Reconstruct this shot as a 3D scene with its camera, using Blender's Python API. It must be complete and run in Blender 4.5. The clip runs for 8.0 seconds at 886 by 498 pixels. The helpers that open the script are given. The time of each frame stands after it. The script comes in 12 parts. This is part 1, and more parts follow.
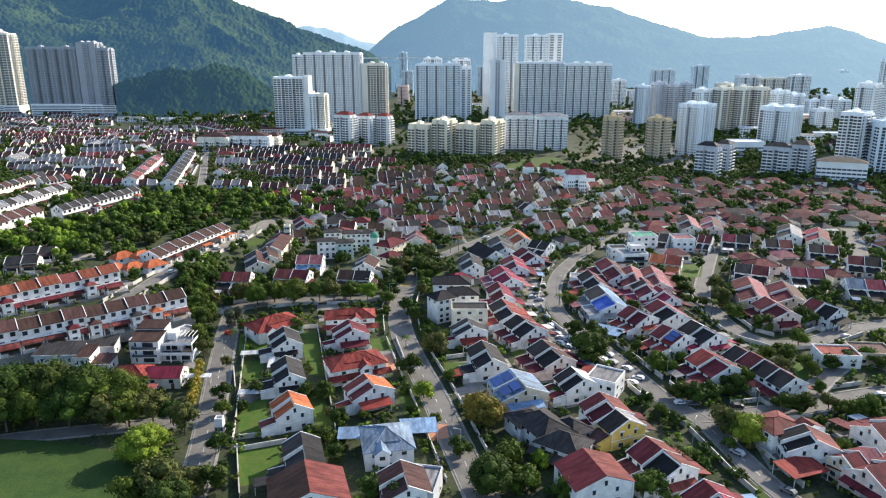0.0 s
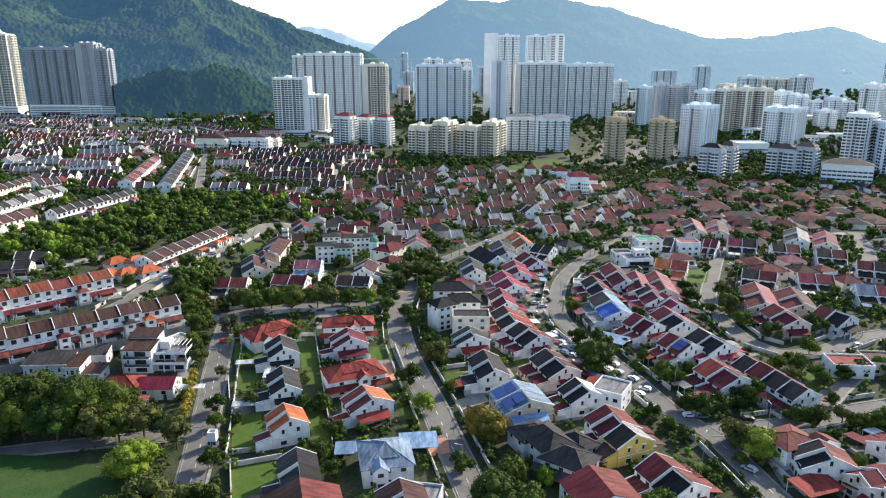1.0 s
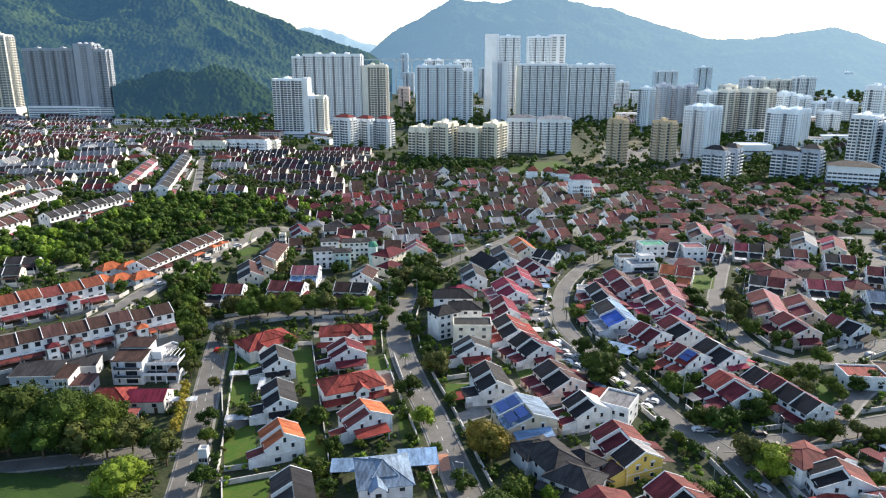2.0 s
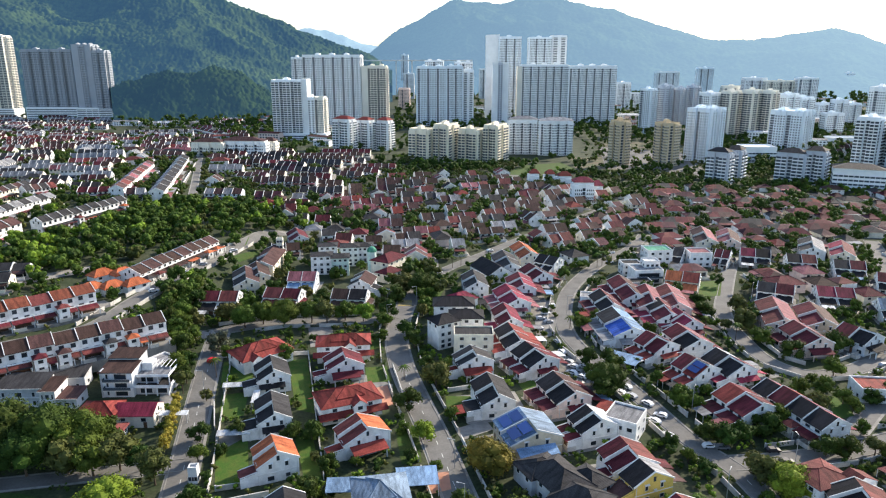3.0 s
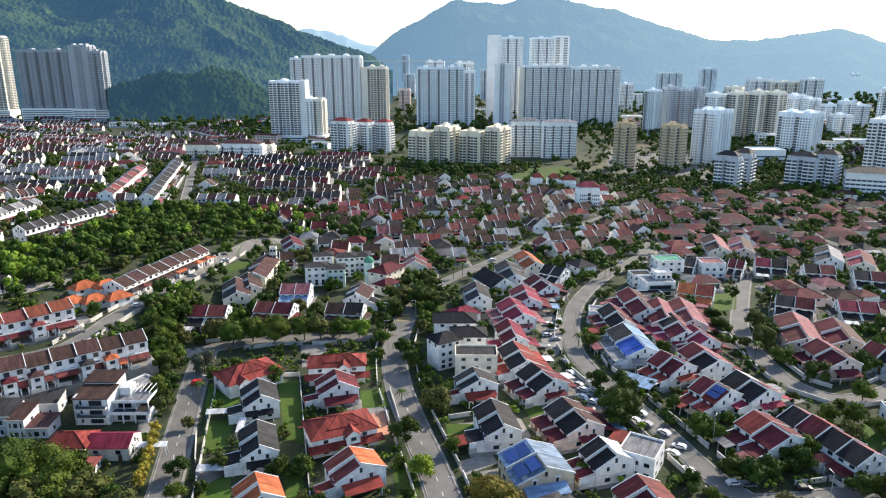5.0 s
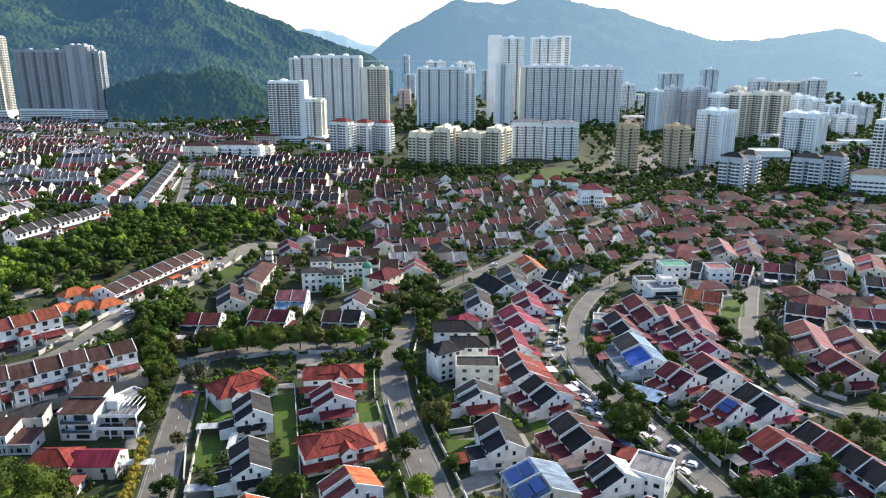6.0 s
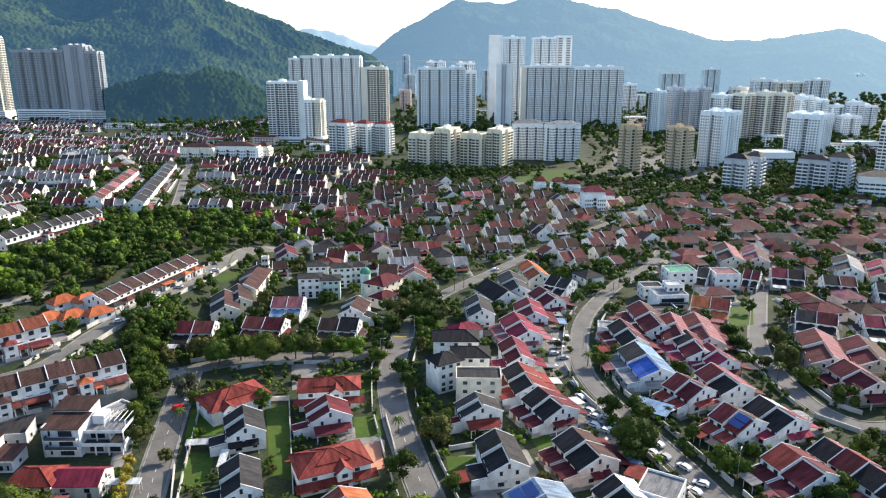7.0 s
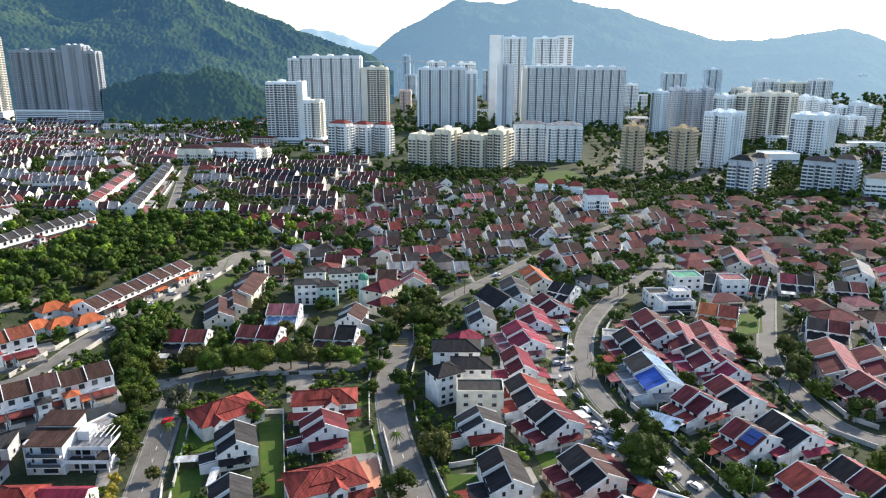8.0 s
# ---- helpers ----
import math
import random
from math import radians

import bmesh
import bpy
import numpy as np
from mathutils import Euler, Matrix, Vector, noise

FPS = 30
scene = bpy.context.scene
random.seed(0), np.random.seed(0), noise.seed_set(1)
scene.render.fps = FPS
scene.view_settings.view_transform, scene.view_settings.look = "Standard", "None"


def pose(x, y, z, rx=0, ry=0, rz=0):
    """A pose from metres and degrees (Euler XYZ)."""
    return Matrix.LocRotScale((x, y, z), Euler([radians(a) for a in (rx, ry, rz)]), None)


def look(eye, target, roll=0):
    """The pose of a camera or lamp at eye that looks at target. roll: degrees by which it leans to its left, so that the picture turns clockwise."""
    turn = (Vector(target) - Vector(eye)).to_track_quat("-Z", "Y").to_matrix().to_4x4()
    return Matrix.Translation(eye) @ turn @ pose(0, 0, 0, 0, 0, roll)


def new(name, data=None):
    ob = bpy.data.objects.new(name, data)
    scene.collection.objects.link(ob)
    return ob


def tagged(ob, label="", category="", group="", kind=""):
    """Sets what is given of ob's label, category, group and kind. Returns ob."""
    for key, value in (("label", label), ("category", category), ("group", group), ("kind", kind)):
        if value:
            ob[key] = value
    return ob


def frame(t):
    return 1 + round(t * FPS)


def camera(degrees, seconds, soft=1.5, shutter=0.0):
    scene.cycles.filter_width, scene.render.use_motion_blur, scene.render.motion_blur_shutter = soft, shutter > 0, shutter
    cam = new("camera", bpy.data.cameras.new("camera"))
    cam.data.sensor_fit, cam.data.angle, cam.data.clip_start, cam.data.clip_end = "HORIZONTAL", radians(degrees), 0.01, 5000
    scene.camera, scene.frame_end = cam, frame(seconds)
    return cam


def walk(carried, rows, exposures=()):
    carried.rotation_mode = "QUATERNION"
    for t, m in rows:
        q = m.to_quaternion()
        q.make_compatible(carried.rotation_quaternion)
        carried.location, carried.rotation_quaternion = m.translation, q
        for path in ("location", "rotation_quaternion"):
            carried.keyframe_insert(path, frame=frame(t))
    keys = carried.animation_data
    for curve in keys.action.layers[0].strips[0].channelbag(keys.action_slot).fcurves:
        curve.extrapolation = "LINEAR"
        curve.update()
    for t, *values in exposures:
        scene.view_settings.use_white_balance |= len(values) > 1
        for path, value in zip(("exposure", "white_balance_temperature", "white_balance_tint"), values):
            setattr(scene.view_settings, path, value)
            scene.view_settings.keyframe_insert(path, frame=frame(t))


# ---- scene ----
cam = camera(65.0, 8.0, soft=1.15)
PATH = [
    (0.0, 0.000, 0.000, 110.000, 74.4567, 0.0000, 1.0594),
    (0.5, -0.099, 3.667, 110.087, 74.4777, 0.0000, 1.0847),
    (1.0, -0.193, 7.490, 110.171, 74.5030, 0.0000, 1.1173),
    (1.5, -0.280, 11.453, 110.253, 74.5340, 0.0000, 1.1376),
    (3.0, -0.505, 24.028, 110.478, 74.6305, 0.0000, 1.1875),
    (3.5, -0.568, 28.396, 110.546, 74.6510, 0.0000, 1.2041),
    (4.0, -0.625, 32.826, 110.612, 74.6582, 0.0000, 1.2279),
    (4.5, -0.676, 37.302, 110.675, 74.6655, 0.0000, 1.2513),
    (6.0, -0.791, 50.851, 110.845, 74.6690, 0.0000, 1.3092),
    (6.5, -0.818, 55.355, 110.895, 74.6765, 0.0000, 1.3374),
    (7.0, -0.838, 59.827, 110.943, 74.6735, 0.0000, 1.3497),
    (7.5, -0.852, 64.251, 110.987, 74.6676, 0.0000, 1.3750),
    (8.0, -0.860, 68.611, 111.028, 74.6822, 0.0000, 1.3980),
]
walk(cam, [(t, pose(x, y, z, rx, ry, rz)) for t, x, y, z, rx, ry, rz in PATH])

# ---- light: late sun from the front right, pale hazy sky ----
SUN_AZ, SUN_EL = 46.0, 28.0
world = bpy.data.worlds.new("hazy_sky")
scene.world = world
world.use_nodes = True
wn, wl = world.node_tree.nodes, world.node_tree.links
sky = wn.new("ShaderNodeTexSky")
sky.sky_type = "NISHITA"
sky.sun_disc = False
sky.sun_elevation, sky.sun_rotation = radians(SUN_EL), radians(SUN_AZ)
sky.air_density, sky.dust_density, sky.ozone_density = 1.05, 1.1, 1.9
sky.altitude = 100
wl.new(sky.outputs["Color"], wn["Background"].inputs["Color"])
wn["Background"].inputs["Strength"].default_value = 0.15
sun = new("sun", bpy.data.lights.new("sun", "SUN"))
sun.data.energy, sun.data.angle, sun.data.color = 4.4, radians(0.6), (1.0, 0.89, 0.74)
sun_way = Vector((math.sin(radians(SUN_AZ)) * math.cos(radians(SUN_EL)), math.cos(radians(SUN_AZ)) * math.cos(radians(SUN_EL)), math.sin(radians(SUN_EL))))
sun.matrix_world = look(sun_way * 500, (0, 0, 0))
scene.view_settings.exposure = 0.88


# ---- materials ----
MATS = {}


def material(name, colour, rough=0.8, vary=0.12, grain=0.0, scale=1.0, bump=0.0, metal=0.0, stain=0.0, island=False, second=None, waves=0.0, gloss=0.3):
    """A procedural surface: two scales of noise on the colour, object or island chance, fine relief."""
    if name in MATS:
        return MATS[name]
    m = bpy.data.materials.new(name)
    m.use_nodes = True
    n, l = m.node_tree.nodes, m.node_tree.links
    b = n["Principled BSDF"]
    b.inputs["Roughness"].default_value, b.inputs["Metallic"].default_value, b.inputs["Specular IOR Level"].default_value = rough, metal, gloss
    coord = n.new("ShaderNodeTexCoord")
    big = n.new("ShaderNodeTexNoise")
    big.inputs["Scale"].default_value, big.inputs["Detail"].default_value = 0.35 * scale, 8
    big.inputs["Roughness"].default_value = 0.62
    fine = n.new("ShaderNodeTexNoise")
    fine.inputs["Scale"].default_value, fine.inputs["Detail"].default_value = 4.0 * scale, 4
    l.new(coord.outputs["Object"], fine.inputs["Vector"])
    if waves:
        run = n.new("ShaderNodeMapping")
        run.inputs["Scale"].default_value = (2.0, 0.45, 0.45)
        l.new(coord.outputs["Object"], run.inputs["Vector"])
        l.new(run.outputs["Vector"], big.inputs["Vector"])
    else:
        l.new(coord.outputs["Object"], big.inputs["Vector"])
    ramp = n.new("ShaderNodeValToRGB")
    dark = tuple(c * (1 - 0.58 * stain - 0.1) for c in colour)
    ramp.color_ramp.elements[0].position, ramp.color_ramp.elements[1].position = 0.34, 0.62
    ramp.color_ramp.elements[0].color = (*(second or dark), 1)
    ramp.color_ramp.elements[1].color = (*colour, 1)
    l.new(big.outputs["Fac"], ramp.inputs["Fac"])
    chance = n.new("ShaderNodeNewGeometry").outputs["Random Per Island"] if island else n.new("ShaderNodeObjectInfo").outputs["Random"]
    value = n.new("ShaderNodeMapRange")
    value.inputs["To Min"].default_value, value.inputs["To Max"].default_value = 1 - vary, 1 + vary
    l.new(chance, value.inputs["Value"])
    speck = n.new("ShaderNodeMapRange")
    speck.inputs["From Min"].default_value, speck.inputs["From Max"].default_value = 0.3, 0.7
    speck.inputs["To Min"].default_value, speck.inputs["To Max"].default_value = 1 - grain, 1 + grain
    l.new(fine.outputs["Fac"], speck.inputs["Value"])
    both = n.new("ShaderNodeMath")
    both.operation = "MULTIPLY"
    l.new(value.outputs["Result"], both.inputs[0])
    l.new(speck.outputs["Result"], both.inputs[1])
    hsv = n.new("ShaderNodeHueSaturation")
    l.new(ramp.outputs["Color"], hsv.inputs["Color"])
    l.new(both.outputs["Value"], hsv.inputs["Value"])
    l.new(hsv.outputs["Color"], b.inputs["Base Color"])
    if bump or waves:
        relief = n.new("ShaderNodeBump")
        relief.inputs["Strength"].default_value, relief.inputs["Distance"].default_value = bump or 0.5, 0.05
        l.new(fine.outputs["Fac"], relief.inputs["Height"])
        last = relief
        if waves:
            ribs = n.new("ShaderNodeTexWave")
            ribs.bands_direction, ribs.wave_profile = "X", "SIN"
            ribs.inputs["Scale"].default_value, ribs.inputs["Distortion"].default_value = waves, 0.4
            l.new(coord.outputs["Object"], ribs.inputs["Vector"])
            last = n.new("ShaderNodeBump")
            last.inputs["Strength"].default_value, last.inputs["Distance"].default_value = 0.45, 0.08
            l.new(ribs.outputs["Fac"], last.inputs["Height"])
            l.new(relief.outputs["Normal"], last.inputs["Normal"])
        l.new(last.outputs["Normal"], b.inputs["Normal"])
    MATS[name] = m
    return m


ROOF = {
    "black": (0.022, 0.021, 0.024), "slate": (0.045, 0.043, 0.045), "brick": (0.205, 0.062, 0.036), "brown": (0.064, 0.036, 0.029), "maroon": (0.122, 0.021, 0.029),
    "red": (0.235, 0.044, 0.036), "orange": (0.470, 0.130, 0.055), "rust": (0.165, 0.046, 0.042), "pink": (0.270, 0.100, 0.115),
    "grey": (0.260, 0.260, 0.270), "tin": (0.200, 0.270, 0.360), "blue": (0.045, 0.110, 0.420), "sky": (0.190, 0.300, 0.460), "white": (0.620, 0.630, 0.640),
    "crimson": (0.240, 0.030, 0.058), "umber": (0.085, 0.043, 0.040), "plum": (0.088, 0.028, 0.038), "green": (0.100, 0.330, 0.220),
}
# chalk and ice: a blue-white tint painted in place of haze on the towers
WALL = {
    "white": (0.86, 0.85, 0.83), "cream": (0.80, 0.74, 0.60), "pale": (0.72, 0.76, 0.80), "beige": (0.62, 0.52, 0.38), "yellow": (0.78, 0.55, 0.14),
    "pinkish": (0.76, 0.60, 0.53), "greyish": (0.56, 0.58, 0.61), "mint": (0.55, 0.68, 0.63), "tan": (0.58, 0.47, 0.31), "ivory": (0.82, 0.78, 0.68), "chalk": (0.86, 0.88, 0.90), "ice": (0.78, 0.84, 0.90), "ash": (0.52, 0.55, 0.60), "pewter": (0.36, 0.39, 0.43), "lilac": (0.66, 0.60, 0.66),
}


def roof(c):
    return material("roof_tile_" + c, tuple(1.12 * v for v in ROOF[c]), 0.8, 0.22, 0.3, 1.0, 0.4, 0.0, 0.85, waves=1.0, gloss=0.15)


def tower_paint(c):
    return material("tower_paint_" + c, tuple(min(0.92, 1.05 * v) for v in WALL[c]), 0.8, 0.04, 0.02, 0.12, 0.0, 0.0, 0.06)


def wall_paint(c):
    return material("wall_paint_" + c, WALL[c], 0.85, 0.07, 0.06, 0.8, 0.15, 0.0, 0.36)


GLASS = material("window_glass", (0.030, 0.038, 0.048), 0.12, 0.5, 0.0, gloss=0.5)
TOWER_GLASS = material("tower_glazing", (0.055, 0.072, 0.095), 0.25, 0.25, 0.0, gloss=0.4)
FRAME = material("window_frame", (0.62, 0.62, 0.62), 0.5, 0.1)
DOOR = material("door_wood", (0.13, 0.07, 0.04), 0.6, 0.3, 0.1, 3.0)
COPING = material("coping_plaster", (0.80, 0.79, 0.77), 0.85, 0.05, 0.05, 1.0, 0.1, 0.0, 0.3)
WALL_RENDER = material("weathered_render", (0.56, 0.54, 0.50), 0.9, 0.15, 0.12, 0.8, 0.2, 0.0, 0.5)
ASPHALT = material("asphalt", (0.175, 0.168, 0.156), 0.92, 0.04, 0.12, 0.4, 0.3, 0.0, 0.35)
CONCRETE = material("concrete", (0.270, 0.258, 0.238), 0.9, 0.12, 0.1, 0.8, 0.3, 0.0, 0.5)
PAINTED = material("road_paint", (0.70, 0.70, 0.66), 0.8, 0.08, 0.1, 2.0, 0.0, 0.0, 0.4)
YELLOW_PAINT = material("yellow_road_paint", (0.70, 0.50, 0.08), 0.8, 0.08, 0.1)
GRASS = material("lawn_grass", (0.036, 0.088, 0.008), 0.95, 0.25, 0.35, 0.9, 0.8, 0.0, 0.4, second=(0.068, 0.092, 0.014))
LAND = material("garden_ground", (0.024, 0.038, 0.012), 0.95, 0.0, 0.4, 0.25, 0.8, 0.0, 0.4, second=(0.052, 0.058, 0.030))
FIELD = material("field_grass", (0.022, 0.052, 0.008), 0.95, 0.0, 0.25, 0.5, 0.8, second=(0.036, 0.070, 0.011))
PAVER = material("terracotta_paving", (0.52, 0.25, 0.16), 0.85, 0.1, 0.12, 2.0, 0.2)
EARTH = material("bare_earth", (0.135, 0.110, 0.075), 0.95, 0.1, 0.25, 0.12, 0.4, second=(0.050, 0.075, 0.025))
BARK = material("bark", (0.12, 0.085, 0.06), 0.95, 0.25, 0.2, 2.0, 0.6)
POLE = material("galvanised_pole", (0.42, 0.43, 0.44), 0.5, 0.1, metal=0.4)
RUBBER = material("tyre_rubber", (0.02, 0.02, 0.02), 0.85, 0.1)
SOLAR = material("solar_panel", (0.018, 0.050, 0.200), 0.25, 0.2, gloss=0.5)


def leaf_material(name, colour, second):
    m = material(name, colour, 0.75, 0.3, 0.2, 1.3, island=True, second=second, gloss=0.12)
    n, l = m.node_tree.nodes, m.node_tree.links
    glow = n.new("ShaderNodeBsdfTranslucent")
    mix = n.new("ShaderNodeMixShader")
    mix.inputs["Fac"].default_value = 0.22
    hue = next(x for x in n if x.bl_idname == "ShaderNodeHueSaturation")
    info = n.new("ShaderNodeObjectInfo")
    shift = n.new("ShaderNodeMapRange")
    shift.inputs["To Min"].default_value, shift.inputs["To Max"].default_value = 0.475, 0.515
    l.new(info.outputs["Random"], shift.inputs["Value"])
    l.new(shift.outputs["Result"], hue.inputs["Hue"])
    l.new(hue.outputs["Color"], glow.inputs["Color"])
    l.new(n["Principled BSDF"].outputs["BSDF"], mix.inputs[1])
    l.new(glow.outputs["BSDF"], mix.inputs[2])
    l.new(mix.outputs["Shader"], n["Material Output"].inputs["Surface"])
    return m


LEAF = {
    "dark": leaf_material("leaf_dark", (0.053, 0.090, 0.015), (0.028, 0.050, 0.010)),
    "mid": leaf_material("leaf_mid", (0.090, 0.138, 0.021), (0.050, 0.084, 0.014)),
    "lime": leaf_material("leaf_lime", (0.181, 0.258, 0.026), (0.112, 0.181, 0.022)),
    "olive": leaf_material("leaf_olive", (0.112, 0.116, 0.030), (0.060, 0.073, 0.022)),
    "gold": leaf_material("leaf_gold", (0.185, 0.138, 0.022), (0.095, 0.099, 0.019)),
    "bamboo": leaf_material("leaf_bamboo", (0.413, 0.344, 0.052), (0.258, 0.232, 0.043)),
    "grey": leaf_material("leaf_grey", (0.103, 0.112, 0.069), (0.073, 0.082, 0.052)),
}


# ---- mesh helpers ----
class Geo:
    """Collects corners and faces for one mesh."""

    def __init__(self):
        self.v, self.f = [], []

    def add(self, verts, faces):
        k = len(self.v)
        self.v += verts
        self.f += [tuple(k + i for i in f) for f in faces]
        return self

    def box(self, x0, x1, y0, y1, z0, z1):
        return self.add([(x0, y0, z0), (x1, y0, z0), (x1, y1, z0), (x0, y1, z0), (x0, y0, z1), (x1, y0, z1), (x1, y1, z1), (x0, y1, z1)],
                        [(3, 2, 1, 0), (4, 5, 6, 7), (0, 1, 5, 4), (1, 2, 6, 5), (2, 3, 7, 6), (3, 0, 4, 7)])

    def panel(self, x0, x1, y0, y1, z0, z1):
        """A box with no back, for what is set into a wall."""
        return self.add([(x0, y0, z0), (x1, y0, z0), (x1, y1, z0), (x0, y1, z0), (x0, y0, z1), (x1, y0, z1), (x1, y1, z1), (x0, y1, z1)],
                        [(4, 5, 6, 7), (1, 2, 6, 5), (2, 3, 7, 6), (3, 0, 4, 7)])

    def prism(self, ring, way):
        """A flat ring of corners pushed along way."""
        n = len(ring)
        a = [tuple(p) for p in ring]
        b = [(p[0] + way[0], p[1] + way[1], p[2] + way[2]) for p in ring]
        return self.add(a + b, [tuple(range(n))[::-1], tuple(range(n, 2 * n))] + [(i, (i + 1) % n, n + (i + 1) % n, n + i) for i in range(n)])

    def tube(self, x, y, z0, z1, r0, r1, sides=8, dx=0.0, dy=0.0):
        a = [(x + r0 * math.cos(6.2832 * i / sides), y + r0 * math.sin(6.2832 * i / sides), z0) for i in range(sides)]
        b = [(x + dx + r1 * math.cos(6.2832 * i / sides), y + dy + r1 * math.sin(6.2832 * i / sides), z1) for i in range(sides)]
        return self.add(a + b, [tuple(range(sides))[::-1], tuple(range(sides, 2 * sides))] + [(i, (i + 1) % sides, sides + (i + 1) % sides, sides + i) for i in range(sides)])

    def mesh(self, name, mat):
        me = bpy.data.meshes.new(name)
        me.from_pydata(self.v, [], self.f)
        bm = bmesh.new()
        bm.from_mesh(me)
        bmesh.ops.recalc_face_normals(bm, faces=bm.faces)
        bm.to_mesh(me)
        bm.free()
        me.materials.append(mat)
        return me


def part(name, geo, mat, parent, label="", m=None):
    me = geo.mesh(name, mat) if isinstance(geo, Geo) else geo
    ob = new(name, me)
    ob.parent = parent
    if m is not None:
        ob.matrix_basis = m
    if label:
        ob["label"] = label
    return ob


def ease(a, b, v):
    t = min(1.0, max(0.0, (v - a) / (b - a)))
    return t * t * (3 - 2 * t)


def ground_z(x, y):
    """The land: flat, but for a raised shelf to the west that carries the terraces."""
    rise = 9.0 * ease(102, 138, -x) + 6.0 * ease(150, 240, -x)
    return rise * ease(-34, -10, (y - 262) - 0.78 * (x + 156)) * (1 - ease(650, 1050, y)) * (1 - ease(520, 760, -x))


def surface_z(x, y):
    """Where road beds and patches lie: a hand above the shelf's soil, so that they don't sink into its slope."""
    h = ground_z(x, y)
    return h + min(0.12, 0.05 * h)


def thing(name, x, y, rot, label, category, group="", z=0.0):
    ob = new(name)
    ob.empty_display_size = 0.5
    ob.matrix_basis = pose(x, y, z + ground_z(x, y), 0, 0, rot)
    return tagged(ob, label, category, group)


# shared windows of one metre by one metre, scaled per pose: a frame ring with the pane set back in it
def window_mesh():
    rings = []
    for half, depth in ((0.5, -0.04), (0.5, 0.09), (0.43, 0.09), (0.43, 0.02)):
        rings.append([(-half, depth, -half), (half, depth, -half), (half, depth, half), (-half, depth, half)])
    g = Geo()
    g.v = [p for r in rings for p in r]
    for k in range(3):
        for i in range(4):
            g.f.append((4 * k + i, 4 * k + (i + 1) % 4, 4 * k + 4 + (i + 1) % 4, 4 * k + 4 + i))
    g.f.append((12, 13, 14, 15))
    me = g.mesh("window", FRAME)
    me.materials.append(GLASS)
    me.polygons[12].material_index = 1
    return me


WINDOW = window_mesh()
FRAME_RING = WINDOW.copy()
FRAME_RING.name = "window"
ring_bm = bmesh.new()
ring_bm.from_mesh(FRAME_RING)
bmesh.ops.delete(ring_bm, geom=[f for f in ring_bm.faces if f.material_index == 1], context="FACES_ONLY")
ring_bm.to_mesh(FRAME_RING)
ring_bm.free()
PANE = Geo().box(-0.43, 0.43, -0.02, 0.02, -0.43, 0.43).box(-0.02, 0.02, 0.02, 0.05, -0.43, 0.43).mesh("pane", GLASS)
DOOR_MESH = Geo().box(-0.5, 0.5, -0.05, 0.06, -0.5, 0.5).mesh("door", DOOR)
SIGHT = Vector((0.0, 40.0))


def seen_side(ob, facing):
    """Whether a wall with this outward normal looks towards the middle of the walk."""
    a = radians(facing) + ob.matrix_basis.to_euler().z
    p = ob.matrix_basis.translation
    return (SIGHT.x - p.x) * math.cos(a) + (SIGHT.y - p.y) * math.sin(a) > -0.05 * p.length


def window(parent, x, y, z, facing, w, h, full=True):
    """facing: degrees of the outward normal in the parent's frame."""
    if not seen_side(parent, facing):
        return None
    near = (parent.matrix_basis.translation.xy - SIGHT).length < 200
    ob = part("window", FRAME_RING if near else WINDOW, None, parent, m=pose(x, y, z, 0, 0, facing - 90) @ Matrix.Diagonal((w, 1, h, 1)))
    if near:
        part("pane", PANE, None, ob)
    return ob


OCCUPIED, STREETS, OPEN_GROUND = [], [], []


# ---- houses ----
HOOD = Geo().prism([(-0.5, -0.02, 0.12), (-0.5, 0.5, 0.0), (-0.5, 0.5, 0.08), (-0.5, -0.02, 0.24)], (1.0, 0, 0)).mesh("hood", COPING)
AIR_BOX = Geo().box(-0.42, 0.42, 0.02, 0.36, -0.3, 0.3).box(-0.3, 0.3, 0.36, 0.38, -0.22, 0.22).mesh("air_conditioner", FRAME)


